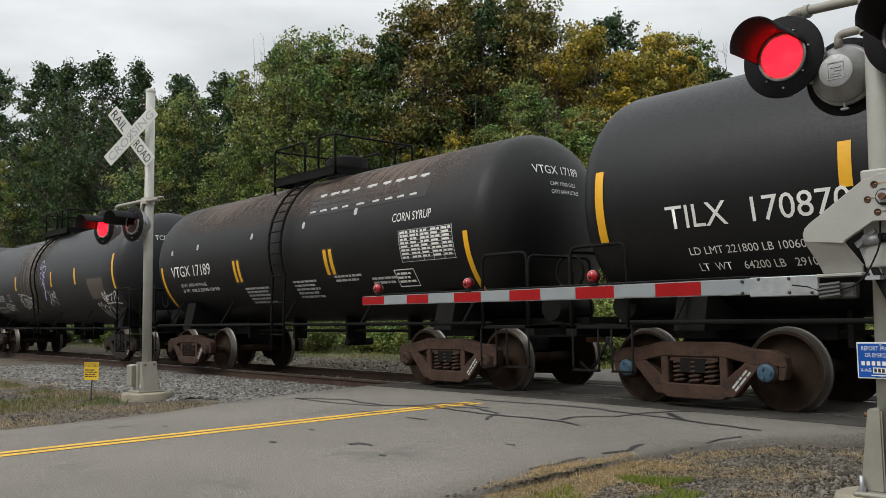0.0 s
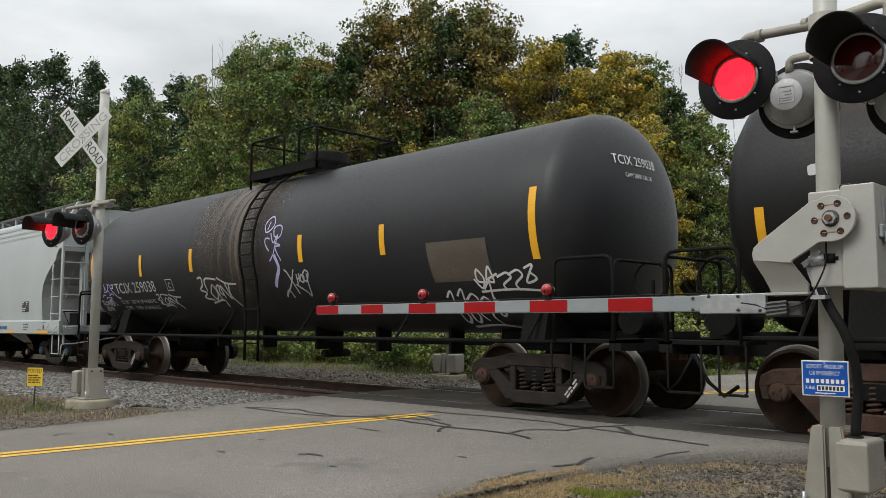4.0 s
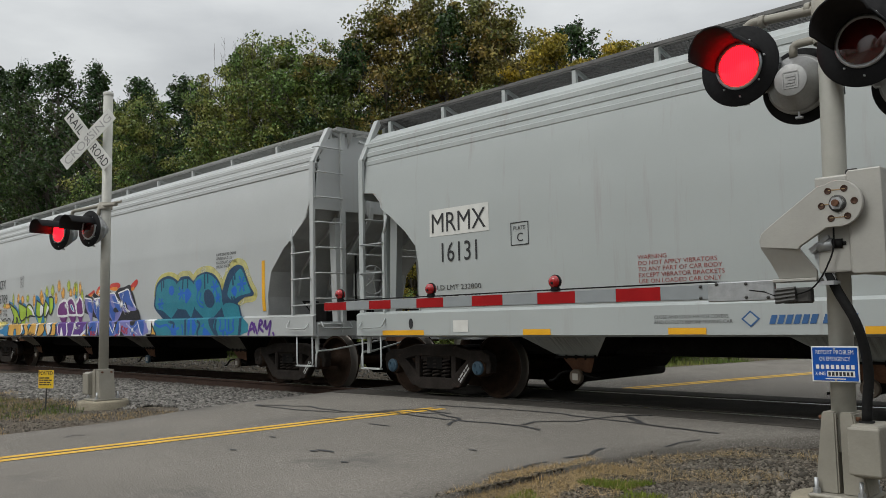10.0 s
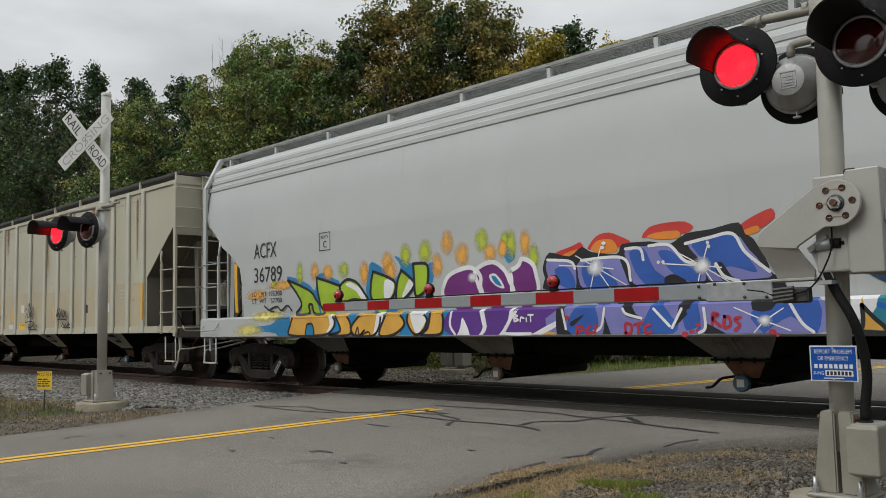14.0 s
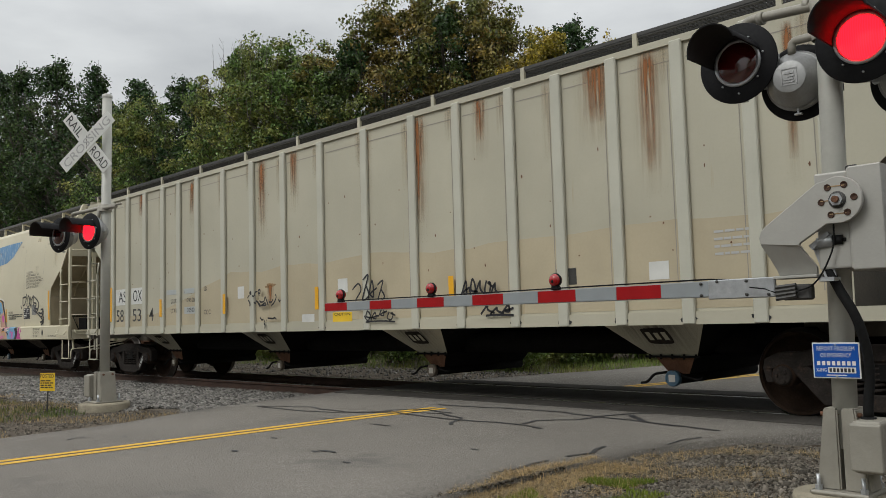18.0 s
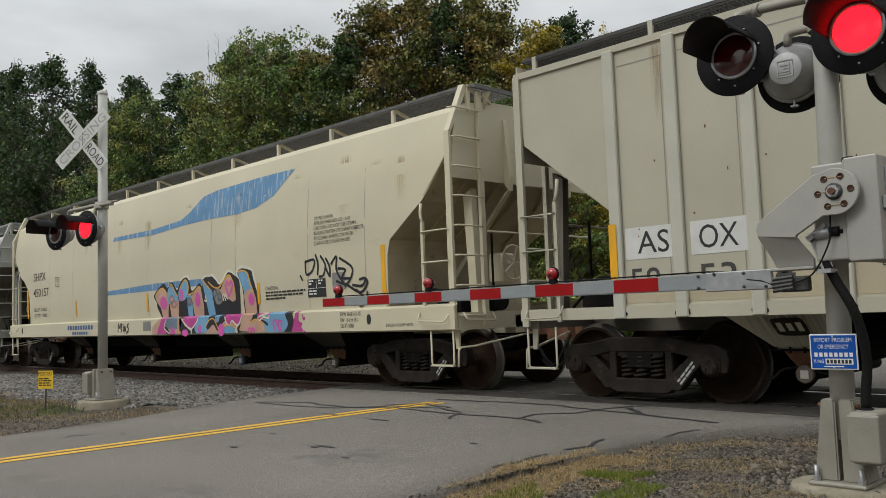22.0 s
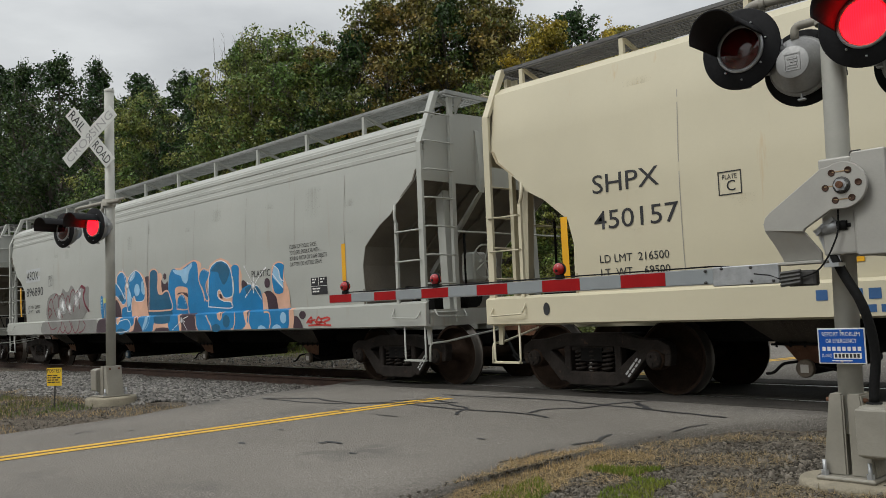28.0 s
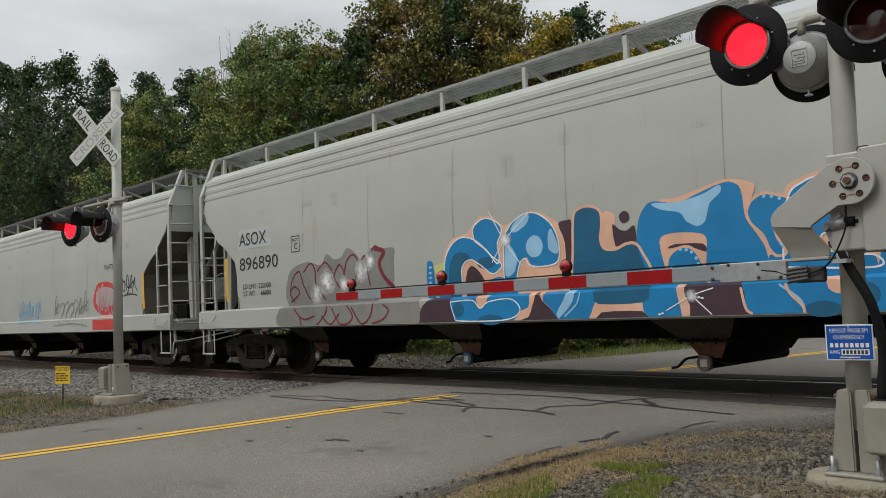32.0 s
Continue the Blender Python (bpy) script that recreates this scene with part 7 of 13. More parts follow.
decal("rust_patch", [blob(-80.27, 1.81, 0.17, 0.035, 12, 20, 0.5)], on(0.0045), M_RUST_STAIN, asox, "rust patch on a dent")
decal("rust_run", [bar(-80.36, 1.45, -80.14, 1.84)], on(0.0052), M_RUST_RUN, asox, "rust run below the dent")
strokes("graffiti_tag", [[(-80.91, 1.61), (-80.90, 1.64), (-80.85, 1.66)], [(-80.85, 1.69), (-80.82, 1.73), (-80.81, 1.68), (-80.85, 1.69)], [(-80.76, 1.65), (-80.70, 1.64)], [(-80.68, 1.64), (-80.66, 1.71), (-80.59, 1.72)], [(-80.57, 1.71), (-80.54, 1.75), (-80.50, 1.74), (-80.51, 1.69), (-80.57, 1.70)], [(-80.54, 1.68), (-80.53, 1.64)], [(-80.71, 1.54), (-80.66, 1.51), (-80.61, 1.55), (-80.51, 1.45)], [(-80.61, 1.55), (-80.55, 1.52), (-80.48, 1.45)], [(-80.52, 1.56), (-80.48, 1.53), (-80.38, 1.54), (-80.34, 1.61), (-80.30, 1.57), (-80.24, 1.46)], [(-80.45, 1.47), (-80.35, 1.51), (-80.32, 1.47), (-80.48, 1.47)], [(-80.22, 1.52), (-80.14, 1.52), (-80.09, 1.56)], [(-80.15, 1.45), (-80.05, 1.51), (-79.99, 1.59), (-80.01, 1.65)], [(-79.91, 1.56), (-79.90, 1.52)], [(-79.85, 1.54), (-79.90, 1.51)], [(-80.90, 1.58), (-80.84, 1.52), (-80.85, 1.47)], [(-80.51, 1.26), (-80.45, 1.21), (-80.40, 1.23)], [(-80.38, 1.20), (-80.36, 1.18)], [(-80.39, 1.14), (-80.35, 1.13), (-80.36, 1.06)], [(-80.26, 1.24), (-80.11, 1.23), (-80.03, 1.24), (-79.99, 1.21)], [(-80.32, 1.20), (-80.30, 1.20)]], 0.028, on(0.062), SP_BLACK, asox, "black sprayed tag")
strokes("graffiti_tag", tag_scrawl(-77.85, -77.1, 1.4, 1.85, 42, 4), 0.028, on(0.062), SP_BLACK, asox, "black sprayed tag")
strokes("graffiti_tag", tag_scrawl(-75.5, -74.8, 1.4, 1.65, 43, 5) + tag_scrawl(-75.1, -74.6, 1.18, 1.3, 44, 3), 0.03, on(0.062), SP_BLACK, asox, "black sprayed tag")
strokes("graffiti_tag", tag_scrawl(-77.6, -76.9, 1.15, 1.32, 45, 4), 0.024, on(0.062), SP_BLACK, asox, "black sprayed tag")

# cream hopper
on = on_s
stencil("SHPX", shpx, on, -105.75, 2.42, 0.22, width=0.9)
stencil("450157", shpx, on, -105.75, 1.99, 0.22, width=1.12)
stencil("LD LMT  216500", shpx, on, -105.7, 1.6, 0.09, width=0.92)
stencil("LT  WT    69500", shpx, on, -105.7, 1.44, 0.09, width=0.92)
plate_box(shpx, on, -104.15, 2.2, 0.26, 0.25)
decal("blue_stripe", [[(-100.65, 3.08), (-98.6, 3.05), (-97.3, 3.12), (-96.2, 3.14), (-95.2, 3.12), (-94.5, 3.17), (-93.95, 3.32), (-93.35, 3.72), (-94.5, 3.72), (-96.0, 3.68), (-96.5, 3.62), (-97.0, 3.36), (-97.35, 3.24), (-98.6, 3.17), (-100.6, 3.17)]], on(0.004), M_BLUE_FADED, shpx, "faded blue flowing stripe", 0.35)
decal("blue_stripe", [[(-101.25, 1.84), (-96.3, 1.86), (-96.5, 1.99), (-98.5, 2.0), (-101.2, 1.93)]], on(0.004), M_BLUE_FADED, shpx, "faded blue lower stripe", 0.35)
stencil("CA 992 LINING\nAPPLIED PARAGOULD 12-03\nCAUTION: DO NOT USE STEAM,\nBOILING WATER OR SHARP OBJECTS\nTO CLEAN. ENTER CAR WITH\nCLEAN SOFT SOLED SHOES", shpx, on, -92.72, 2.33, 0.083, width=1.3)
stencil("CAUTION:", shpx, on, -94.2, 1.66, 0.06)
tagged(decal("stencil", text_bars(-94.2, 1.6, (1.2, 1.15, 0.6), 0.035, 4), on(0.006), M_BOX_TEXT, shpx, "small black stencilled text"), kind="stuff")
data_panel(shpx, on, -92.93, 1.48, 0.5, 0.3)
decal("grey_patch", [bar(-92.25, 1.58, -91.92, 1.85)], on(0.005), SP_GREY, shpx, "small grey painted patch")
end_marks(shpx, on, (-90.98, -106.2), 1.42, 2.2, 0.1)
end_marks(shpx, on, (-94.43, -98.85, -102.8), 1.42, 1.8, 0.09)
stencil("2 INCH HF COMP SHOES", shpx, on, -90.9, 0.97, 0.045, width=0.6)
stencil("EXW 10-8 H 3-10\nEW   8-0 H 15-1\nCU FT 5300", shpx, on, -92.0, 0.97, 0.09, width=0.5)
decal("logo_shape", [bar(-103.2 + 0.16 * k, 1.07, -103.09 + 0.16 * k, 1.17) for k in range(10)] + [bar(-102.9 + 0.14 * k, 0.95, -102.8 + 0.14 * k, 1.02) for k in range(7)], on(0.006), M_BLUE_TEXT, shpx, "blue maker's mark in plain shapes")
decal("touch_up", [bar(-98.95, 1.0, -98.6, 1.2)], on(0.005), SP_GREY, shpx, "grey touch-up paint")
rng = random.Random(23)
for x in (-105.2, -103.9, -102.2, -100.3, -98.9, -97.1, -95.2, -93.3, -92.0, -91.2, -90.6):
    z = rng.uniform(3.4, 3.75)
    decal("rust_wash", [bar(x - 0.12, z - rng.uniform(0.6, 1.9), x + rng.uniform(0.08, 0.3), z)], on(0.0062), M_RUN_CREAM, shpx, "yellowish run on the paint")
seams(shpx, on, (-104.6, -103.0, -101.4, -98.8, -96.1, -95.2, -92.9, -91.4), 1.3, 3.45)
# black paint for the shaded depth of the lifting holes
for x in (-91.3, -107.0 + 0.5):
    decal("jack_hole", [blob(x, 1.09, 0.05, 0.08, 1, 14, 0.05, 2)], on(0.006), M_BOX_TEXT, shpx, "flat black oval painted as a lifting hole")

# pale grey hopper with blue letters
on = on_g
decal("white_plate", [bar(-125.55, 2.38, -124.4, 2.75)], on(0.004), M_WHITE_CAR, as89, "white painted panel")
stencil("ASOX", as89, on, -125.5, 2.44, 0.24, width=0.95)
stencil("896890", as89, on, -125.5, 1.98, 0.24, width=1.32)
stencil("LD LMT  220000\nLT WT     66000", as89, on, -125.4, 1.5, 0.13, width=0.95)
plate_box(as89, on, -123.75, 2.2, 0.26, 0.28)
stencil("PLASTIC", as89, on, -113.4, 1.86, 0.12, width=0.62)
stencil("CLEAN SOFT SOLED SHOES\nTO CLEAN, ENTER CAR WITH\nBOILING WATER OR SHARP OBJECTS\nCAUTION: DO NOT USE STEAM,", as89, on, -112.15, 1.97, 0.1, M_STEEL_DARK, 1.08)
data_panel(as89, on, -111.55, 1.47, 0.45, 0.28)
end_marks(as89, on, (-110.63, -126.0), 1.42, 2.25, 0.1)
strokes("graffiti_tag", tag_scrawl(-111.65, -111.0, 0.98, 1.1, 66, 3), 0.03, on(0.006), SP_RED, as89, "small red sprayed tag")
decal("graffiti_ground", [blob(-111.75, 1.14, 0.1, 0.07, 2, 14, 0.1, 2)], on(0.006), SP_PLUM, as89, "dark sprayed dot")
seams(as89, on, (-123.4, -121.6, -119.7, -117.7, -115.6, -113.6, -112.0, -110.6), 2.1, 3.35)

rng = random.Random(29)
for car, place_on, x0, x1 in ((as89, on_g, -125.6, -109.6), (last, on_l, -145.0, -129.5)):
    for k in range(11):
        x, z = x0 + (x1 - x0) * (k + rng.random()) / 11, rng.uniform(2.9, 3.4)
        decal("dirt_run", [bar(x - 0.1, z - rng.uniform(0.5, 1.2), x + rng.uniform(0.1, 0.4), z)], place_on(0.0035), M_RUN_FAINT, car, "faint dirt run")

# mural: lime and orange letters
mist(acfx, on_x, "soft sprayed burst", MIST_LIME, 0, -64.71, 1.96, 0.12, 0.24)
mist(acfx, on_x, "soft sprayed burst", MIST_ORANGE, 0, -64.29, 1.98, 0.14, 0.18)
mist(acfx, on_x, "soft sprayed burst", MIST_ORANGE, 0, -63.92, 1.94, 0.16, 0.15)
mist(acfx, on_x, "soft sprayed burst", MIST_LIME, 0, -63.51, 1.96, 0.17, 0.15)
mist(acfx, on_x, "soft sprayed burst", MIST_ORANGE, 0, -63.00, 1.88, 0.14, 0.22)
mist(acfx, on_x, "soft sprayed burst", MIST_ORANGE, 0, -62.46, 2.01, 0.16, 0.19)
mist(acfx, on_x, "soft sprayed burst", MIST_ORANGE, 0, -62.38, 1.87, 0.19, 0.19)
mist(acfx, on_x, "soft sprayed burst", MIST_LIME, 0, -62.04, 2.09, 0.15, 0.19)
mist(acfx, on_x, "soft sprayed burst", MIST_LIME, 0, -61.62, 2.11, 0.16, 0.20)
mist(acfx, on_x, "soft sprayed burst", MIST_ORANGE, 0, -61.38, 1.90, 0.14, 0.20)
mist(acfx, on_x, "soft sprayed burst", MIST_ORANGE, 0, -61.17, 2.20, 0.15, 0.20)
mist(acfx, on_x, "soft sprayed burst", MIST_ORANGE, 0, -60.89, 2.02, 0.16, 0.19)
mist(acfx, on_x, "soft sprayed burst", MIST_LIME, 0, -60.52, 2.18, 0.15, 0.19)
mist(acfx, on_x, "soft sprayed burst", MIST_ORANGE, 0, -60.37, 2.00, 0.14, 0.15)
mist(acfx, on_x, "soft sprayed burst", MIST_ORANGE, 0, -60.15, 2.04, 0.10, 0.14)
mist(acfx, on_x, "soft sprayed burst", MIST_LIME, 0, -60.10, 2.15, 0.10, 0.14)
mist(acfx, on_x, "soft sprayed burst", MIST_ORANGE, 0, -65.24, 1.79, 0.52, 0.10)
mist(acfx, on_x, "soft sprayed burst", MIST_ORANGE, 0, -66.05, 1.65, 0.39, 0.11)
mist(acfx, on_x, "soft sprayed burst", MIST_LIME, 0, -65.48, 1.83, 0.11, 0.07)
mist(acfx, on_x, "soft sprayed burst", MIST_HALO, 0, -65.70, 1.27, 0.65, 0.12)
mist(acfx, on_x, "soft sprayed burst", MIST_HALO, 0, -66.26, 1.03, 0.57, 0.13)
mist(acfx, on_x, "soft sprayed burst", MIST_LIME, 0, -60.00, 2.08, 0.10, 0.22)
mist(acfx, on_x, "soft sprayed burst", MIST_ORANGE, 0, -59.77, 2.08, 0.10, 0.22)
mist(acfx, on_x, "soft sprayed burst", MIST_LIME, 0, -59.63, 1.89, 0.11, 0.20)
paint(acfx, on_x, "blue sprayed drips", SP_SKYD, 1, ((-65.10, 1.93), (-64.73, 1.87), (-64.44, 1.76), (-64.28, 1.66), (-64.21, 1.91), (-64.01, 1.93), (-63.76, 1.83), (-63.61, 1.76), (-63.62, 1.44), (-64.25, 1.38), (-64.73, 1.63)))
paint(acfx, on_x, "blue sprayed drips", SP_SKYD, 1, ((-62.86, 2.01), (-62.63, 1.97), (-62.28, 1.77), (-62.15, 1.93), (-62.29, 2.10), (-62.00, 1.98), (-61.83, 1.92), (-61.81, 1.64), (-62.29, 1.43), (-62.94, 1.46)))
paint(acfx, on_x, "blue sprayed drips", SP_SKYD, 1, ((-61.58, 1.91), (-61.43, 1.93), (-61.48, 1.68), (-61.61, 1.59)))
paint(acfx, on_x, "blue sprayed drips", SP_SKYD, 1, ((-60.13, 1.97), (-60.00, 2.03), (-59.94, 1.91), (-60.06, 1.84)))
paint(acfx, on_x, "lime graffiti letter", SP_LIME, 2, ((-65.06, 1.87), (-64.44, 1.67), (-64.25, 1.50), (-64.04, 1.29), (-64.32, 1.28), (-64.38, 1.43), (-64.47, 1.42), (-64.48, 1.28), (-64.84, 1.29), (-64.68, 1.43), (-64.76, 1.59)))
spray_line(acfx, on_x, "outline of a letter", SP_BLACK, 4, 0.045, ((-65.06, 1.87), (-64.44, 1.67), (-64.25, 1.50), (-64.04, 1.29), (-64.32, 1.28), (-64.38, 1.43), (-64.47, 1.42), (-64.48, 1.28), (-64.84, 1.29), (-64.68, 1.43), (-64.76, 1.59), (-65.06, 1.87)))
paint(acfx, on_x, "lime graffiti letter", SP_LIME, 2, ((-64.23, 1.87), (-63.76, 1.75), (-63.61, 1.68), (-63.65, 1.46), (-64.07, 1.35), (-64.19, 1.59)))
spray_line(acfx, on_x, "outline of a letter", SP_BLACK, 4, 0.045, ((-64.23, 1.87), (-63.76, 1.75), (-63.61, 1.68), (-63.65, 1.46), (-64.07, 1.35), (-64.19, 1.59), (-64.23, 1.87)))
paint(acfx, on_x, "lime graffiti letter", SP_LIME, 2, ((-63.61, 1.71), (-63.42, 1.80), (-63.18, 1.74), (-63.01, 1.58), (-62.94, 1.46), (-63.29, 1.48), (-63.60, 1.44)))
spray_line(acfx, on_x, "outline of a letter", SP_BLACK, 4, 0.045, ((-63.61, 1.71), (-63.42, 1.80), (-63.18, 1.74), (-63.01, 1.58), (-62.94, 1.46), (-63.29, 1.48), (-63.60, 1.44), (-63.61, 1.71)))
paint(acfx, on_x, "lime graffiti letter", SP_LIME, 2, ((-62.78, 1.89), (-62.29, 1.71), (-62.39, 1.46), (-62.81, 1.46), (-62.84, 1.68)))
spray_line(acfx, on_x, "outline of a letter", SP_BLACK, 4, 0.045, ((-62.78, 1.89), (-62.29, 1.71), (-62.39, 1.46), (-62.81, 1.46), (-62.84, 1.68), (-62.78, 1.89)))
paint(acfx, on_x, "lime graffiti letter", SP_LIME, 2, ((-62.13, 1.87), (-61.86, 1.66), (-62.10, 1.45), (-62.26, 1.45), (-62.23, 1.70)))
spray_line(acfx, on_x, "outline of a letter", SP_BLACK, 4, 0.045, ((-62.13, 1.87), (-61.86, 1.66), (-62.10, 1.45), (-62.26, 1.45), (-62.23, 1.70), (-62.13, 1.87)))
paint(acfx, on_x, "lime graffiti letter", SP_LIME, 2, ((-61.87, 1.95), (-61.58, 1.91), (-61.61, 1.59), (-61.83, 1.48), (-61.86, 1.70)))
spray_line(acfx, on_x, "outline of a letter", SP_BLACK, 4, 0.045, ((-61.87, 1.95), (-61.58, 1.91), (-61.61, 1.59), (-61.83, 1.48), (-61.86, 1.70), (-61.87, 1.95)))
paint(acfx, on_x, "white letter highlight", SP_WHITE, 3, ((-63.32, 1.75), (-63.07, 1.63), (-62.97, 1.48), (-63.08, 1.48), (-63.21, 1.61), (-63.47, 1.72)))
paint(acfx, on_x, "white letter highlight", SP_WHITE, 3, ((-62.51, 1.75), (-62.30, 1.69), (-62.38, 1.50), (-62.54, 1.48)))
paint(acfx, on_x, "white letter highlight", SP_WHITE, 3, ((-61.97, 1.73), (-61.87, 1.66), (-62.08, 1.46), (-62.16, 1.46)))
paint(acfx, on_x, "blue sprayed sill ground", SP_SKYD, 0, ((-65.22, 1.30), (-61.06, 1.27), (-61.08, 0.85), (-64.97, 0.83), (-65.08, 0.97)))
paint(acfx, on_x, "blue sprayed splash", SP_SKYD, 0, ((-66.12, 1.08), (-65.52, 1.12), (-65.22, 1.26), (-64.83, 1.23), (-64.87, 0.85), (-65.26, 0.83), (-65.38, 0.97), (-66.06, 1.02)))
paint(acfx, on_x, "orange graffiti letter", SP_TAN, 2, ((-64.86, 1.24), (-63.91, 1.27), (-63.70, 1.18), (-63.74, 1.04), (-64.01, 0.86), (-64.92, 0.85), (-64.93, 1.09)))
spray_line(acfx, on_x, "outline of a letter", SP_BLACK, 4, 0.04, ((-64.86, 1.24), (-63.91, 1.27), (-63.70, 1.18), (-63.74, 1.04), (-64.01, 0.86), (-64.92, 0.85), (-64.93, 1.09), (-64.86, 1.24)))
paint(acfx, on_x, "orange graffiti letter", SP_TAN, 2, ((-63.67, 1.22), (-63.41, 1.24), (-63.29, 1.09), (-63.34, 0.85), (-63.86, 0.85), (-63.55, 1.00)))
spray_line(acfx, on_x, "outline of a letter", SP_BLACK, 4, 0.04, ((-63.67, 1.22), (-63.41, 1.24), (-63.29, 1.09), (-63.34, 0.85), (-63.86, 0.85), (-63.55, 1.00), (-63.67, 1.22)))
paint(acfx, on_x, "orange graffiti letter", SP_TAN, 2, ((-63.05, 1.24), (-62.59, 1.25), (-62.71, 0.85), (-63.22, 0.85), (-63.27, 1.05), (-63.15, 1.17)))
spray_line(acfx, on_x, "outline of a letter", SP_BLACK, 4, 0.04, ((-63.05, 1.24), (-62.59, 1.25), (-62.71, 0.85), (-63.22, 0.85), (-63.27, 1.05), (-63.15, 1.17), (-63.05, 1.24)))
paint(acfx, on_x, "orange graffiti letter", SP_TAN, 2, ((-62.45, 1.24), (-62.16, 1.24), (-62.04, 1.08), (-62.28, 0.85), (-62.60, 0.85)))
spray_line(acfx, on_x, "outline of a letter", SP_BLACK, 4, 0.04, ((-62.45, 1.24), (-62.16, 1.24), (-62.04, 1.08), (-62.28, 0.85), (-62.60, 0.85), (-62.45, 1.24)))
paint(acfx, on_x, "orange graffiti letter", SP_TAN, 2, ((-61.96, 1.25), (-61.67, 1.25), (-61.56, 1.14), (-61.64, 0.99), (-61.82, 0.89), (-61.97, 1.10)))
spray_line(acfx, on_x, "outline of a letter", SP_BLACK, 4, 0.04, ((-61.96, 1.25), (-61.67, 1.25), (-61.56, 1.14), (-61.64, 0.99), (-61.82, 0.89), (-61.97, 1.10), (-61.96, 1.25)))
paint(acfx, on_x, "orange graffiti letter", SP_TAN, 2, ((-61.49, 1.24), (-61.27, 1.25), (-61.24, 1.07), (-61.31, 0.85), (-61.70, 0.85), (-61.55, 1.02)))
spray_line(acfx, on_x, "outline of a letter", SP_BLACK, 4, 0.04, ((-61.49, 1.24), (-61.27, 1.25), (-61.24, 1.07), (-61.31, 0.85), (-61.70, 0.85), (-61.55, 1.02), (-61.49, 1.24)))
paint(acfx, on_x, "blue letter gap", SP_SKYD, 3, ((-64.44, 1.11), (-64.30, 1.11), (-64.26, 0.89), (-64.48, 0.88)))
spray_line(acfx, on_x, "outline of a letter", SP_BLACK, 4, 0.03, ((-64.44, 1.11), (-64.30, 1.11), (-64.26, 0.89), (-64.48, 0.88), (-64.44, 1.11)))
paint(acfx, on_x, "white letter highlight", SP_WHITE, 3, ((-62.64, 1.24), (-62.49, 1.25), (-62.65, 0.87), (-62.76, 0.86)))
paint(acfx, on_x, "white letter highlight", SP_WHITE, 3, ((-61.91, 1.25), (-61.65, 1.25), (-61.57, 1.14), (-61.77, 0.94), (-61.90, 1.15)))
paint(acfx, on_x, "white letter highlight", SP_WHITE, 3, ((-63.88, 1.23), (-63.73, 1.17), (-63.75, 1.06), (-63.95, 0.93), (-63.82, 1.10)))
spray_line(acfx, on_x, "small black tag", SP_BLACK, 5, 0.03, ((-65.63, 1.39), (-65.41, 1.43), (-65.29, 1.36), (-65.10, 1.44), (-64.97, 1.35)))
spray_line(acfx, on_x, "small black tag", SP_BLACK, 5, 0.03, ((-65.45, 1.24), (-65.33, 1.35), (-65.24, 1.24), (-65.10, 1.33), (-65.00, 1.24)))
spray_line(acfx, on_x, "small black tag", SP_BLACK, 5, 0.03, ((-65.81, 1.45), (-65.68, 1.38), (-65.52, 1.34)))
spray_line(acfx, on_x, "small black tag", SP_BLACK, 6, 0.025, ((-63.30, 1.05), (-63.19, 0.91), (-63.11, 1.05), (-63.07, 0.92), (-62.94, 1.01), (-63.03, 0.90), (-62.86, 0.98), (-62.81, 0.90)))
# mural: purple letters
paint(acfx, on_x, "purple graffiti letter", SP_PURPLE, 2, ((-61.28, 1.56), (-61.16, 1.73), (-60.93, 1.81), (-60.71, 1.82), (-60.56, 1.71), (-60.56, 1.57), (-60.59, 1.44), (-61.22, 1.44)))
spray_line(acfx, on_x, "outline of a letter", SP_WHITE, 3, 0.06, ((-61.28, 1.56), (-61.16, 1.73), (-60.93, 1.81), (-60.71, 1.82), (-60.56, 1.71), (-60.56, 1.57), (-60.59, 1.44), (-61.22, 1.44), (-61.28, 1.56)))
paint(acfx, on_x, "purple graffiti letter", SP_PURPLE, 2, ((-60.55, 1.45), (-60.61, 1.61), (-60.65, 1.76), (-60.50, 1.85), (-60.31, 1.87), (-60.14, 1.77), (-60.05, 1.62), (-60.02, 1.45)))
spray_line(acfx, on_x, "outline of a letter", SP_WHITE, 3, 0.06, ((-60.55, 1.45), (-60.61, 1.61), (-60.65, 1.76), (-60.50, 1.85), (-60.31, 1.87), (-60.14, 1.77), (-60.05, 1.62), (-60.02, 1.45), (-60.55, 1.45)))
paint(acfx, on_x, "purple graffiti letter", SP_PURPLE, 2, ((-60.03, 1.74), (-59.89, 1.80), (-59.82, 1.88), (-59.67, 1.82), (-59.61, 1.70), (-59.60, 1.45), (-59.98, 1.45), (-60.01, 1.63)))
spray_line(acfx, on_x, "outline of a letter", SP_WHITE, 3, 0.06, ((-60.03, 1.74), (-59.89, 1.80), (-59.82, 1.88), (-59.67, 1.82), (-59.61, 1.70), (-59.60, 1.45), (-59.98, 1.45), (-60.01, 1.63), (-60.03, 1.74)))
paint(acfx, on_x, "white eye of a letter", SP_WHITE, 3, ((-60.39, 1.71), (-60.29, 1.72), (-60.18, 1.62), (-60.14, 1.52), (-60.27, 1.55), (-60.38, 1.64)))
paint(acfx, on_x, "blue eye of a letter", SP_SKYD, 4, ((-60.36, 1.69), (-60.28, 1.68), (-60.18, 1.55), (-60.29, 1.59)))
mist(acfx, on_x, "pale highlight", MIST_WHITE, 4, -60.70, 1.69, 0.09, 0.08)
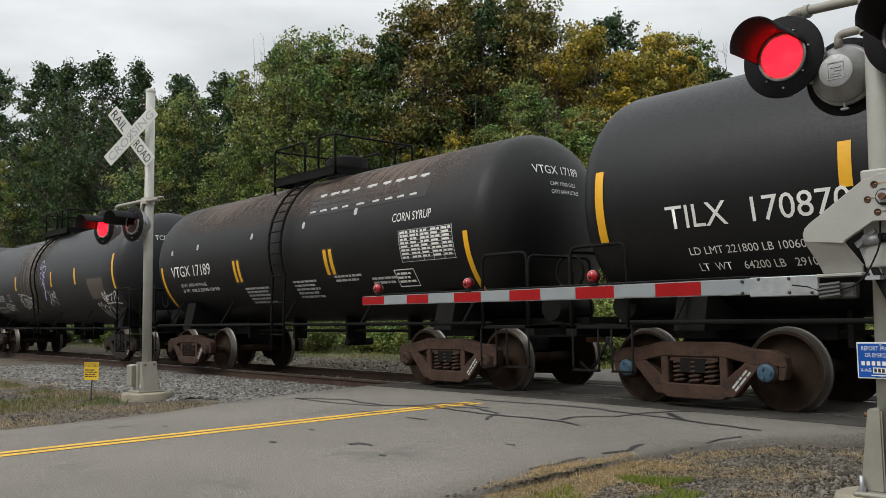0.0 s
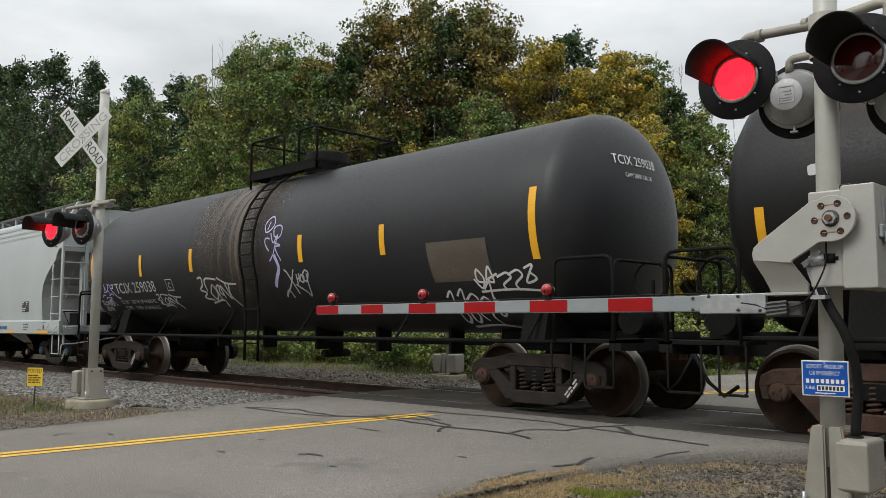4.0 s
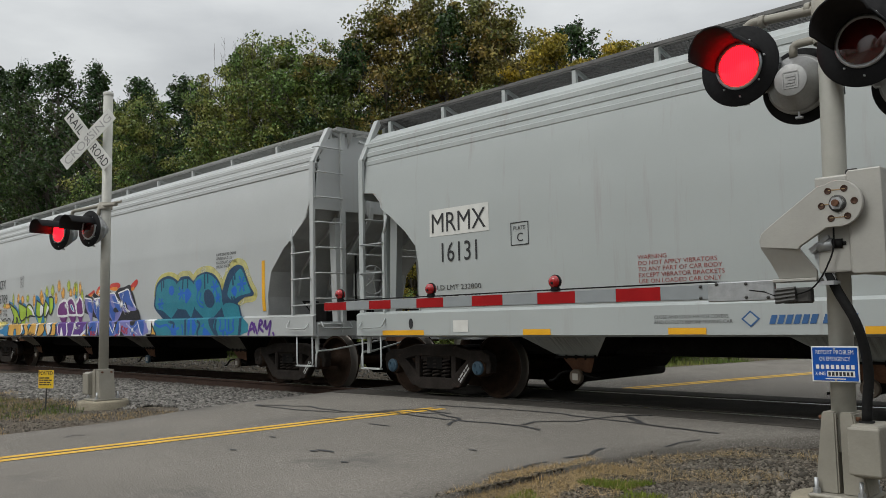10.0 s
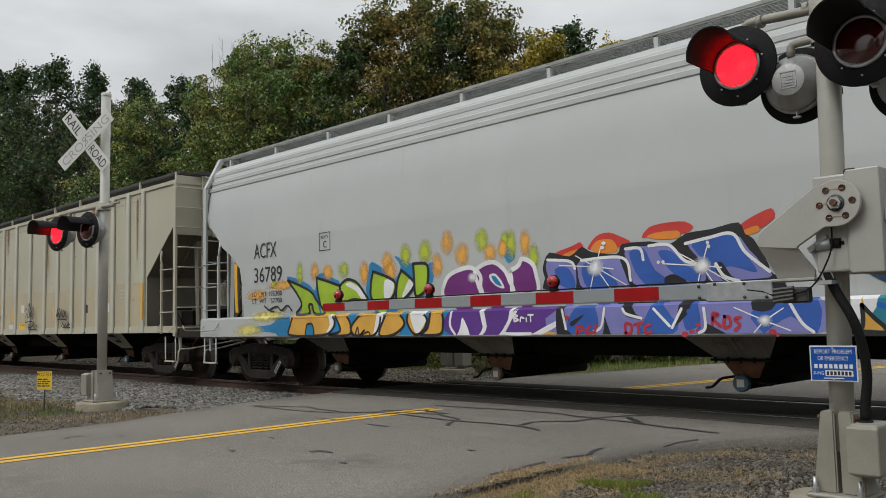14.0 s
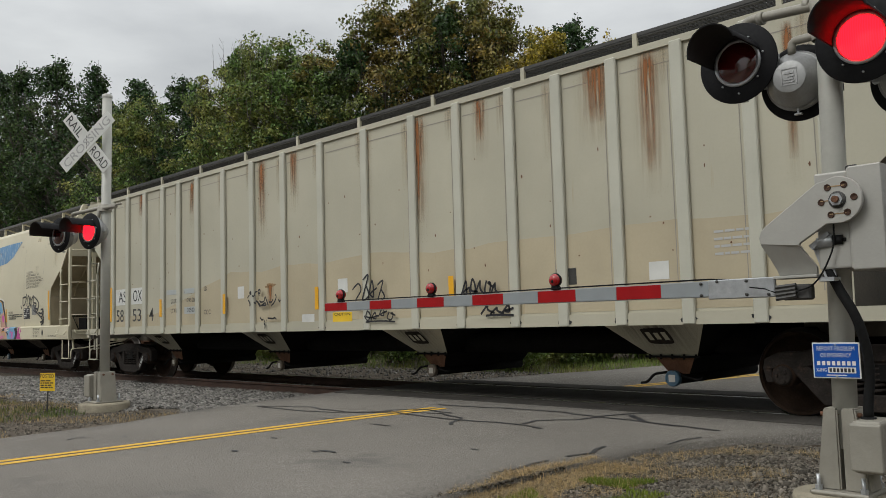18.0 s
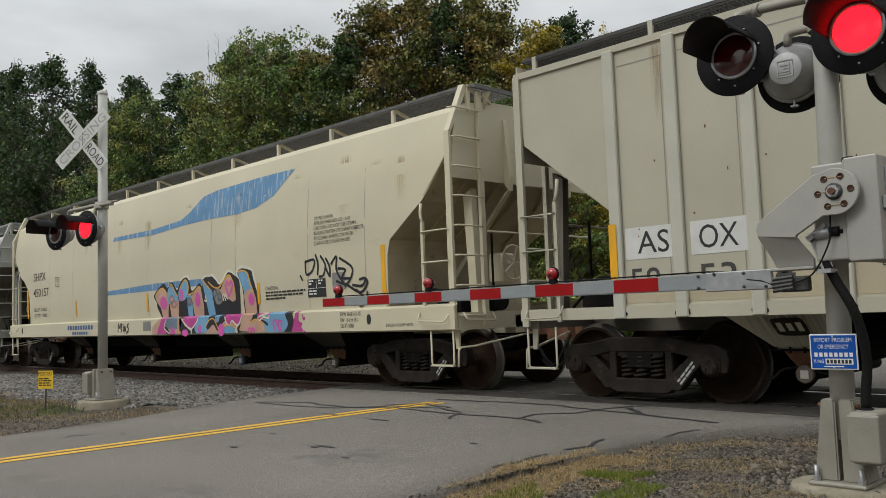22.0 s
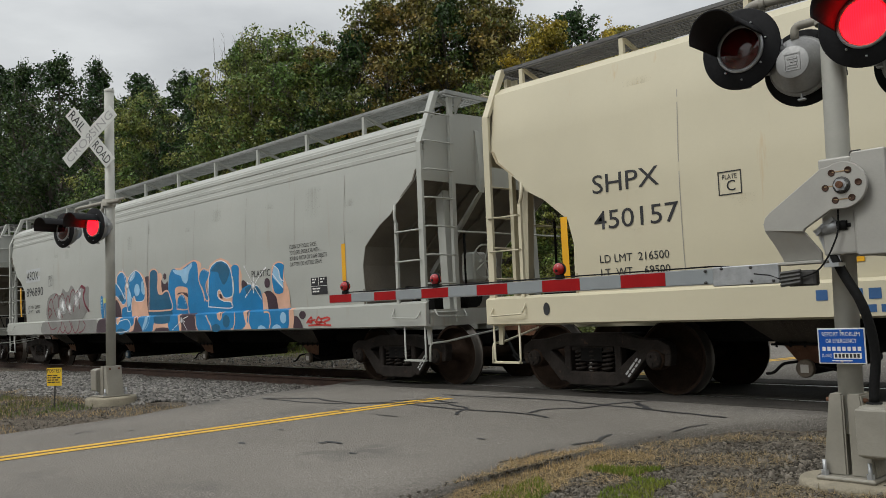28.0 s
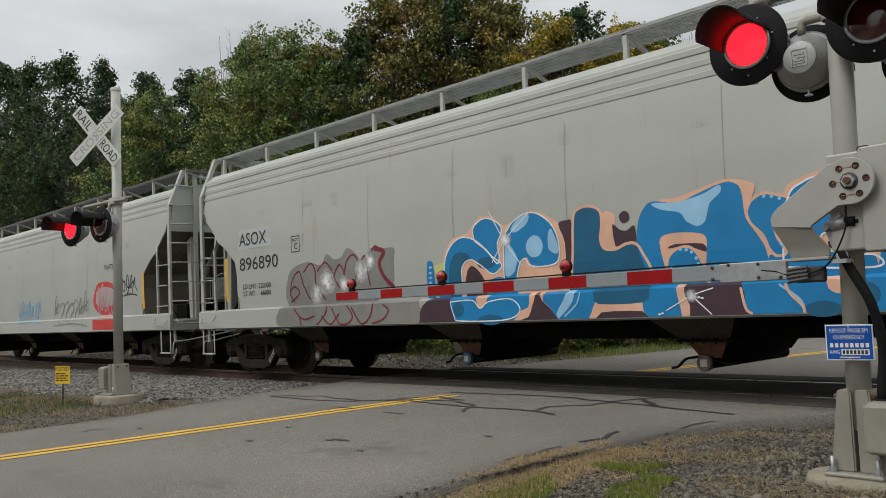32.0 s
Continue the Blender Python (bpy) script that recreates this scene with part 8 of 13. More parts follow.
paint(acfx, on_x, "purple sill paint", SP_VIOLET, 1, ((-61.10, 1.24), (-59.22, 1.23), (-59.26, 1.09), (-59.68, 0.90), (-60.10, 0.87), (-61.08, 0.86)))
paint(acfx, on_x, "white letter edge", SP_WHITE, 2, ((-60.86, 1.16), (-60.73, 0.95), (-60.68, 0.86), (-60.98, 0.86), (-60.91, 1.02)))
paint(acfx, on_x, "white letter edge", SP_WHITE, 2, ((-60.58, 1.24), (-60.50, 1.25), (-60.42, 1.03), (-60.54, 0.87), (-60.60, 0.87), (-60.49, 1.03)))
paint(acfx, on_x, "white letter edge", SP_WHITE, 2, ((-59.97, 1.24), (-59.91, 1.24), (-60.03, 1.05), (-60.17, 0.87), (-60.25, 0.87), (-60.09, 1.05)))
paint(acfx, on_x, "white letter edge", SP_WHITE, 2, ((-59.27, 1.09), (-59.23, 1.04), (-59.64, 0.87), (-59.82, 0.86)))
spray_line(acfx, on_x, "white letter edge", SP_WHITE, 3, 0.04, ((-61.07, 1.23), (-61.10, 1.06), (-61.01, 0.87)))
spray_line(acfx, on_x, "white letter edge", SP_WHITE, 3, 0.04, ((-59.90, 1.23), (-60.05, 1.07), (-60.12, 0.96), (-60.01, 0.89), (-59.68, 0.91)))
spray_line(acfx, on_x, "small white tag", SP_WHITE, 5, 0.022, ((-59.95, 1.19), (-59.94, 1.09)))
spray_line(acfx, on_x, "small white tag", SP_WHITE, 5, 0.022, ((-59.94, 1.18), (-59.88, 1.16), (-59.94, 1.14), (-59.87, 1.11), (-59.94, 1.09)))
spray_line(acfx, on_x, "small white tag", SP_WHITE, 5, 0.022, ((-59.84, 1.09), (-59.83, 1.14), (-59.78, 1.13)))
spray_line(acfx, on_x, "small white tag", SP_WHITE, 5, 0.022, ((-59.74, 1.13), (-59.74, 1.09)))
spray_line(acfx, on_x, "small white tag", SP_WHITE, 5, 0.022, ((-59.71, 1.17), (-59.63, 1.17)))
spray_line(acfx, on_x, "small white tag", SP_WHITE, 5, 0.022, ((-59.67, 1.17), (-59.67, 1.09)))
paint(acfx, on_x, "orange splash", SP_TAN, 1, ((-59.82, 0.86), (-59.27, 1.05), (-59.13, 0.94), (-59.17, 0.85)))
# mural: blue and lilac letters
paint(acfx, on_x, "red sprayed cap", SP_RED, 1, ((-59.28, 1.92), (-59.04, 1.98), (-58.91, 2.02), (-58.87, 1.93), (-59.11, 1.85)))
paint(acfx, on_x, "red sprayed cap", SP_RED, 1, ((-58.81, 1.93), (-58.68, 2.07), (-58.50, 2.10), (-58.32, 2.03), (-58.21, 1.96), (-58.42, 1.91), (-58.65, 1.92)))
paint(acfx, on_x, "red sprayed cap", SP_RED, 1, ((-58.06, 2.00), (-57.96, 2.11), (-57.74, 2.14), (-57.52, 2.13), (-57.42, 2.06), (-57.53, 2.00), (-57.82, 2.01)))
paint(acfx, on_x, "red sprayed cap", SP_RED, 1, ((-56.92, 2.01), (-56.77, 2.10), (-56.56, 2.17), (-56.53, 2.07), (-56.69, 1.97), (-56.84, 1.95)))
paint(acfx, on_x, "orange sprayed cap", SP_ORANGE, 2, ((-59.22, 1.87), (-58.96, 1.94), (-58.87, 1.87), (-59.13, 1.81)))
paint(acfx, on_x, "orange sprayed cap", SP_ORANGE, 2, ((-58.76, 1.93), (-58.65, 2.02), (-58.45, 2.01), (-58.39, 1.87), (-58.64, 1.87)))
paint(acfx, on_x, "orange sprayed cap", SP_ORANGE, 2, ((-58.00, 2.00), (-57.89, 2.04), (-57.61, 2.04), (-57.59, 1.96), (-57.81, 1.96)))
paint(acfx, on_x, "orange sprayed cap", SP_ORANGE, 2, ((-56.89, 1.96), (-56.72, 2.01), (-56.69, 1.95), (-56.81, 1.92)))
paint(acfx, on_x, "black letter ground", SP_BLACK, 3, ((-59.49, 1.76), (-59.38, 1.93), (-59.08, 1.86), (-58.89, 1.96), (-58.75, 1.89), (-58.40, 1.84), (-58.32, 1.95), (-57.96, 1.95), (-57.72, 1.90), (-57.50, 2.00), (-57.21, 2.02), (-56.91, 2.06), (-56.83, 1.90), (-56.67, 1.60), (-56.57, 1.51), (-56.58, 1.41), (-59.30, 1.44), (-59.46, 1.62)))
paint(acfx, on_x, "lilac letter fill", SP_PERI, 4, ((-59.42, 1.82), (-59.06, 1.80), (-58.99, 1.71), (-59.01, 1.46), (-59.25, 1.45), (-59.41, 1.63)))
paint(acfx, on_x, "lilac letter fill", SP_PERI, 4, ((-58.91, 1.80), (-58.35, 1.80), (-58.30, 1.69), (-58.25, 1.45), (-58.87, 1.45), (-58.96, 1.66)))
paint(acfx, on_x, "lilac letter fill", SP_PERI, 4, ((-58.28, 1.89), (-57.73, 1.88), (-57.56, 1.71), (-57.33, 1.64), (-57.37, 1.44), (-58.14, 1.45), (-58.22, 1.66)))
paint(acfx, on_x, "lilac letter fill", SP_PERI, 4, ((-57.51, 1.89), (-56.97, 1.95), (-56.81, 1.77), (-56.61, 1.55), (-56.62, 1.48), (-56.93, 1.47), (-57.23, 1.45), (-57.35, 1.64)))
paint(acfx, on_x, "blue letter shading", SP_BLUE, 5, ((-59.30, 1.72), (-59.12, 1.73), (-59.02, 1.61), (-59.02, 1.47), (-59.23, 1.52)))
paint(acfx, on_x, "blue letter shading", SP_BLUE, 5, ((-58.90, 1.73), (-58.66, 1.77), (-58.47, 1.60), (-58.42, 1.45), (-58.82, 1.45)))
paint(acfx, on_x, "blue letter shading", SP_BLUE, 5, ((-58.23, 1.85), (-58.04, 1.88), (-57.91, 1.63), (-57.69, 1.46), (-57.99, 1.44), (-58.16, 1.62)))
paint(acfx, on_x, "blue letter shading", SP_BLUE, 5, ((-57.86, 1.83), (-57.69, 1.82), (-57.52, 1.65), (-57.36, 1.58), (-57.40, 1.46), (-57.62, 1.53), (-57.76, 1.66)))
paint(acfx, on_x, "blue letter shading", SP_BLUE, 5, ((-57.44, 1.90), (-57.00, 1.94), (-56.85, 1.73), (-56.74, 1.54), (-57.03, 1.62), (-57.22, 1.57), (-57.35, 1.73)))
paint(acfx, on_x, "black letter gap", SP_BLACK, 6, ((-57.79, 1.54), (-57.67, 1.57), (-57.52, 1.47), (-57.78, 1.46)))
paint(acfx, on_x, "black letter gap", SP_BLACK, 6, ((-57.19, 1.66), (-57.11, 1.66), (-57.02, 1.52), (-56.92, 1.46), (-57.11, 1.47), (-57.18, 1.57)))
paint(acfx, on_x, "black letter gap", SP_BLACK, 6, ((-56.85, 1.91), (-56.76, 1.88), (-56.61, 1.60), (-56.66, 1.57)))
paint(acfx, on_x, "black letter gap", SP_BLACK, 6, ((-58.36, 1.79), (-58.30, 1.79), (-58.21, 1.51), (-58.24, 1.46), (-58.31, 1.64)))
paint(acfx, on_x, "black letter gap", SP_BLACK, 6, ((-57.69, 1.88), (-57.53, 1.93), (-57.47, 1.83), (-57.33, 1.66), (-57.54, 1.72)))
spray_line(acfx, on_x, "white letter highlight", SP_WHITE, 7, 0.035, ((-59.41, 1.84), (-59.07, 1.80), (-59.00, 1.71)))
spray_line(acfx, on_x, "white letter highlight", SP_WHITE, 7, 0.035, ((-58.90, 1.80), (-58.32, 1.79), (-58.23, 1.53)))
spray_line(acfx, on_x, "white letter highlight", SP_WHITE, 7, 0.035, ((-58.28, 1.89), (-58.09, 1.88), (-58.05, 1.75)))
spray_line(acfx, on_x, "white letter highlight", SP_WHITE, 7, 0.035, ((-57.97, 1.90), (-57.72, 1.89), (-57.54, 1.71), (-57.36, 1.66)))
spray_line(acfx, on_x, "white letter highlight", SP_WHITE, 7, 0.035, ((-57.52, 1.89), (-57.25, 1.93), (-56.98, 1.95), (-56.85, 1.75), (-56.61, 1.54)))
spray_line(acfx, on_x, "white letter highlight", SP_WHITE, 7, 0.035, ((-57.18, 1.65), (-57.10, 1.52), (-56.94, 1.46)))
spray_line(acfx, on_x, "white sprayed sparkle", SP_WHITE, 8, 0.013, ((-58.98, 1.86), (-58.70, 1.71), (-58.29, 1.48)))
spray_line(acfx, on_x, "white sprayed sparkle", SP_WHITE, 8, 0.013, ((-58.79, 1.46), (-58.70, 1.71), (-58.61, 1.94)))
spray_line(acfx, on_x, "white sprayed sparkle", SP_WHITE, 8, 0.013, ((-59.23, 1.76), (-58.70, 1.71), (-58.45, 1.67)))
spray_line(acfx, on_x, "white sprayed sparkle", SP_WHITE, 8, 0.013, ((-58.51, 1.45), (-58.70, 1.71)))
mist(acfx, on_x, "soft white glow", MIST_WHITE, 9, -58.70, 1.71, 0.14, 0.12)
spray_line(acfx, on_x, "white sprayed sparkle", SP_WHITE, 8, 0.013, ((-57.58, 1.78), (-57.34, 1.64), (-56.99, 1.42)))
spray_line(acfx, on_x, "white sprayed sparkle", SP_WHITE, 8, 0.013, ((-57.42, 1.40), (-57.34, 1.64), (-57.26, 1.86)))
spray_line(acfx, on_x, "white sprayed sparkle", SP_WHITE, 8, 0.013, ((-57.80, 1.69), (-57.34, 1.64), (-57.12, 1.61)))
spray_line(acfx, on_x, "white sprayed sparkle", SP_WHITE, 8, 0.013, ((-57.18, 1.39), (-57.34, 1.64)))
mist(acfx, on_x, "soft white glow", MIST_WHITE, 9, -57.34, 1.64, 0.12, 0.11)
spot(acfx, on_x, "white dot", SP_WHITE, 8, -58.59, 1.93, 0.03, 0.02)
spot(acfx, on_x, "white dot", SP_WHITE, 8, -58.57, 1.98, 0.03, 0.02)
spot(acfx, on_x, "white dot", SP_WHITE, 8, -57.86, 1.71, 0.02, 0.02)
spot(acfx, on_x, "white dot", SP_WHITE, 8, -57.80, 1.71, 0.02, 0.02)
spot(acfx, on_x, "white dot", SP_WHITE, 8, -57.26, 1.88, 0.02, 0.02)
spot(acfx, on_x, "white dot", SP_WHITE, 8, -57.25, 1.84, 0.02, 0.02)
spot(acfx, on_x, "white dot", SP_WHITE, 8, -57.18, 1.63, 0.02, 0.02)
paint(acfx, on_x, "lilac sill paint", SP_PERI, 1, ((-59.18, 1.24), (-56.15, 1.24), (-56.16, 0.88), (-59.15, 0.85)))
paint(acfx, on_x, "blue sill shading", SP_BLUE, 2, ((-59.07, 1.14), (-58.71, 1.21), (-58.68, 0.99), (-59.08, 0.93)))
paint(acfx, on_x, "blue sill shading", SP_BLUE, 2, ((-57.93, 1.21), (-57.62, 1.03), (-57.78, 0.86), (-58.15, 0.86)))
paint(acfx, on_x, "blue sill shading", SP_BLUE, 2, ((-56.80, 1.14), (-56.14, 1.24), (-56.16, 0.91), (-56.40, 1.09), (-56.68, 0.95)))
paint(acfx, on_x, "blue sill shading", SP_BLUE, 2, ((-57.56, 1.11), (-57.39, 1.18), (-57.37, 1.02), (-57.53, 0.96)))
paint(acfx, on_x, "black letter gap", SP_BLACK, 3, ((-58.61, 1.23), (-58.49, 0.94), (-58.39, 0.86), (-58.60, 0.86), (-58.57, 1.07)))
paint(acfx, on_x, "black letter gap", SP_BLACK, 3, ((-57.60, 1.20), (-57.45, 1.20), (-57.66, 1.01)))
paint(acfx, on_x, "black letter gap", SP_BLACK, 3, ((-57.30, 1.03), (-57.08, 0.92), (-56.99, 0.86), (-57.30, 0.86)))
paint(acfx, on_x, "black letter gap", SP_BLACK, 3, ((-58.34, 1.22), (-58.15, 1.15), (-58.06, 1.08), (-58.27, 1.12)))
paint(acfx, on_x, "black letter gap", SP_BLACK, 3, ((-59.26, 1.24), (-59.15, 1.22), (-59.12, 0.98), (-58.90, 0.86), (-59.15, 0.85), (-59.27, 0.94)))
paint(acfx, on_x, "black letter gap", SP_BLACK, 3, ((-59.06, 1.07), (-58.85, 1.16), (-59.03, 1.02)))
paint(acfx, on_x, "black letter gap", SP_BLACK, 3, ((-56.80, 1.18), (-56.45, 1.20), (-56.68, 1.14)))
spray_line(acfx, on_x, "white letter highlight", SP_WHITE, 4, 0.032, ((-58.57, 1.22), (-58.63, 1.00), (-58.82, 0.86)))
spray_line(acfx, on_x, "white letter highlight", SP_WHITE, 4, 0.032, ((-58.32, 1.21), (-58.27, 1.15), (-58.08, 1.10)))
spray_line(acfx, on_x, "white letter highlight", SP_WHITE, 4, 0.032, ((-57.92, 1.20), (-57.73, 1.01)))
spray_line(acfx, on_x, "white letter highlight", SP_WHITE, 4, 0.032, ((-57.32, 1.19), (-57.31, 0.99), (-57.38, 0.86)))
spray_line(acfx, on_x, "white letter highlight", SP_WHITE, 4, 0.032, ((-56.41, 1.28), (-56.30, 1.03), (-56.19, 0.91)))
spray_line(acfx, on_x, "white letter highlight", SP_WHITE, 4, 0.032, ((-59.18, 1.22), (-59.13, 0.99)))
spray_line(acfx, on_x, "white letter highlight", SP_WHITE, 4, 0.032, ((-57.58, 1.19), (-57.70, 0.99)))
spray_line(acfx, on_x, "white sprayed sparkle", SP_WHITE, 5, 0.013, ((-56.98, 1.19), (-56.66, 1.05), (-56.41, 0.95)))
spray_line(acfx, on_x, "white sprayed sparkle", SP_WHITE, 5, 0.013, ((-56.47, 1.17), (-56.66, 1.05), (-56.78, 0.93)))
mist(acfx, on_x, "soft white glow", MIST_WHITE, 6, -56.66, 1.05, 0.09, 0.07)
spot(acfx, on_x, "red paint spot", SP_REDD, 4, -57.55, 0.92, 0.04, 0.03)
spot(acfx, on_x, "red paint spot", SP_REDD, 4, -57.47, 0.95, 0.03, 0.02)
spot(acfx, on_x, "red paint spot", SP_REDD, 4, -57.39, 1.02, 0.03, 0.02)
spot(acfx, on_x, "red paint spot", SP_REDD, 4, -56.59, 0.94, 0.04, 0.03)
spot(acfx, on_x, "red paint spot", SP_REDD, 4, -56.54, 0.91, 0.02, 0.02)
spot(acfx, on_x, "red paint spot", SP_REDD, 4, -59.12, 1.12, 0.04, 0.03)
spot(acfx, on_x, "red paint spot", SP_REDD, 4, -57.40, 0.96, 0.02, 0.02)
spot(acfx, on_x, "blue paint spot", SP_BLUE, 4, -57.49, 1.16, 0.03, 0.03)
spot(acfx, on_x, "blue paint spot", SP_BLUE, 4, -57.39, 1.10, 0.03, 0.02)
spot(acfx, on_x, "blue paint spot", SP_BLUE, 4, -57.38, 0.99, 0.02, 0.02)
spray_line(acfx, on_x, "red sprayed letters", SP_REDD, 4, 0.035, ((-58.29, 0.92), (-58.29, 1.04), (-58.21, 1.02), (-58.23, 0.93), (-58.29, 0.92)))
spray_line(acfx, on_x, "red sprayed letters", SP_REDD, 4, 0.035, ((-58.17, 1.03), (-58.06, 1.05)))
spray_line(acfx, on_x, "red sprayed letters", SP_REDD, 4, 0.035, ((-58.12, 1.04), (-58.12, 0.93)))
spray_line(acfx, on_x, "red sprayed letters", SP_REDD, 4, 0.035, ((-57.96, 1.03), (-58.03, 1.01), (-58.03, 0.93), (-57.96, 0.95)))
spray_line(acfx, on_x, "red sprayed letters", SP_REDD, 4, 0.035, ((-57.23, 1.02), (-57.22, 1.13), (-57.16, 1.12), (-57.22, 1.08), (-57.14, 1.00)))
spray_line(acfx, on_x, "red sprayed letters", SP_REDD, 4, 0.035, ((-57.09, 1.10), (-57.10, 0.99), (-57.03, 1.01), (-57.04, 1.09), (-57.09, 1.10)))
spray_line(acfx, on_x, "red sprayed letters", SP_REDD, 4, 0.035, ((-56.92, 1.09), (-56.98, 1.07), (-56.93, 1.01), (-56.98, 0.96)))
spray_line(acfx, on_x, "red sprayed letters", SP_REDD, 4, 0.035, ((-58.97, 0.92), (-58.95, 1.02), (-58.87, 0.99), (-58.95, 0.95)))
spray_line(acfx, on_x, "red sprayed letters", SP_REDD, 4, 0.035, ((-58.78, 1.02), (-58.84, 0.94), (-58.74, 0.95)))
spray_line(acfx, on_x, "red sprayed letters", SP_REDD, 4, 0.035, ((-58.69, 1.03), (-58.71, 0.94)))
# mural: teal letters
spray_line(acfx, on_x, "soft yellow sprayed edge", MIST_HALOL, 0, 0.16, ((-55.65, 1.77), (-55.59, 1.98), (-55.39, 2.12), (-55.04, 2.16), (-54.74, 2.10), (-54.63, 1.98), (-54.55, 2.02)))
paint(acfx, on_x, "dark blue letter ground", SP_NAVY, 1, ((-55.68, 1.46), (-55.69, 1.78), (-55.62, 1.99), (-55.40, 2.12), (-55.04, 2.16), (-54.75, 2.08), (-54.60, 1.96), (-54.63, 1.41)))
paint(acfx, on_x, "teal bubble letter", SP_TEALB, 2, ((-55.62, 1.48), (-55.63, 1.76), (-55.57, 1.95), (-55.35, 2.07), (-55.04, 2.10), (-54.77, 2.03), (-54.68, 1.89), (-54.70, 1.45)))
spot(acfx, on_x, "blue paint patch", SP_BLUED, 3, -54.93, 1.85, 0.12, 0.10)
spray_line(acfx, on_x, "blue sprayed star", SP_BLUED, 3, 0.05, ((-55.54, 1.58), (-55.31, 1.60)))
spray_line(acfx, on_x, "blue sprayed star", SP_BLUED, 3, 0.05, ((-55.49, 1.69), (-55.36, 1.49)))
spray_line(acfx, on_x, "blue sprayed star", SP_BLUED, 3, 0.05, ((-55.36, 1.68), (-55.49, 1.50)))
spray_line(acfx, on_x, "dark blue drip", SP_NAVY, 3, 0.05, ((-55.38, 2.07), (-55.37, 1.87)))
spray_line(acfx, on_x, "dark blue drip", SP_NAVY, 3, 0.05, ((-55.28, 2.09), (-55.28, 1.94)))
paint(acfx, on_x, "teal sill paint", SP_TEALB, 1, ((-55.61, 1.22), (-53.90, 1.23), (-53.92, 0.87), (-55.59, 0.86)))
spray_line(acfx, on_x, "blue sprayed line", SP_BLUED, 2, 0.05, ((-55.59, 1.18), (-55.37, 1.11), (-55.05, 1.14), (-54.82, 1.04), (-54.53, 1.07)))
paint(acfx, on_x, "orange splash", SP_TAN, 2, ((-55.74, 1.18), (-55.65, 1.07), (-55.53, 0.90), (-55.73, 0.87), (-55.98, 0.88), (-55.76, 0.96)))
spray_line(acfx, on_x, "outline of a letter", SP_BLACK, 3, 0.04, ((-55.74, 1.18), (-55.65, 1.07), (-55.53, 0.90), (-55.73, 0.87), (-55.98, 0.88), (-55.76, 0.96), (-55.74, 1.18)))
paint(acfx, on_x, "white letter end", SP_WHITE, 1, ((-55.96, 1.24), (-55.61, 1.24), (-55.65, 1.11), (-55.84, 1.03), (-55.95, 1.11)))
spray_line(acfx, on_x, "soft yellow sprayed edge", MIST_HALOL, 0, 0.16, ((-54.76, 2.04), (-54.51, 2.14), (-54.19, 2.14), (-54.00, 2.05), (-53.84, 2.15), (-53.50, 2.20), (-53.19, 2.14), (-52.95, 1.97), (-52.88, 1.82), (-52.78, 1.98), (-52.62, 2.17), (-52.37, 2.27), (-52.11, 2.22), (-51.98, 2.04), (-51.86, 1.84), (-51.73, 1.69), (-51.80, 1.61), (-52.07, 1.59), (-52.26, 1.54)))
paint(acfx, on_x, "dark blue letter ground", SP_NAVY, 1, ((-55.00, 1.43), (-54.97, 2.02), (-54.85, 2.10), (-54.71, 2.00), (-54.52, 2.11), (-54.19, 2.11), (-54.00, 2.01), (-53.84, 2.11), (-53.51, 2.16), (-53.19, 2.10), (-52.97, 1.94), (-52.88, 1.77), (-52.78, 1.95), (-52.62, 2.13), (-52.37, 2.23), (-52.14, 2.19), (-52.01, 2.01), (-51.89, 1.82), (-51.77, 1.69), (-51.82, 1.63), (-52.07, 1.62), (-52.29, 1.54), (-52.32, 1.50), (-52.16, 1.40), (-52.16, 1.30), (-54.79, 1.32)))
paint(acfx, on_x, "teal bubble letter", SP_TEALB, 2, ((-54.73, 1.51), (-54.75, 1.82), (-54.68, 1.99), (-54.47, 2.05), (-54.20, 2.05), (-53.98, 1.94), (-53.94, 1.77), (-53.99, 1.46), (-54.50, 1.45)))
paint(acfx, on_x, "teal bubble letter", SP_TEALB, 2, ((-53.94, 1.44), (-53.95, 1.77), (-53.97, 1.97), (-53.83, 2.07), (-53.59, 2.12), (-53.31, 2.09), (-53.04, 1.94), (-52.92, 1.77), (-52.89, 1.58), (-52.94, 1.44)))
paint(acfx, on_x, "teal bubble letter", SP_TEALB, 2, ((-52.68, 1.74), (-52.57, 1.93), (-52.38, 2.08), (-52.21, 2.15), (-52.08, 2.02), (-51.95, 1.82), (-51.87, 1.70), (-52.06, 1.67), (-52.30, 1.64), (-52.51, 1.58), (-52.67, 1.65)))
paint(acfx, on_x, "teal bubble letter", SP_TEALB, 2, ((-52.91, 1.44), (-52.79, 1.52), (-52.58, 1.53), (-52.38, 1.49), (-52.25, 1.40), (-52.63, 1.39)))
paint(acfx, on_x, "dark blue letter eye", SP_NAVY, 3, ((-53.58, 1.71), (-53.52, 1.80), (-53.36, 1.81), (-53.21, 1.70), (-53.17, 1.56), (-53.30, 1.46), (-53.46, 1.47), (-53.55, 1.57)))
paint(acfx, on_x, "blue paint patch", SP_BLUED, 3, ((-54.36, 1.80), (-54.24, 1.87), (-54.07, 1.75), (-54.22, 1.61), (-54.33, 1.58)))
paint(acfx, on_x, "blue paint patch", SP_BLUED, 3, ((-53.91, 1.97), (-53.72, 2.04), (-53.66, 1.92), (-53.77, 1.79), (-53.86, 1.83)))
paint(acfx, on_x, "blue paint patch", SP_BLUED, 3, ((-52.55, 1.77), (-52.43, 1.84), (-52.35, 1.76), (-52.40, 1.64), (-52.52, 1.71)))
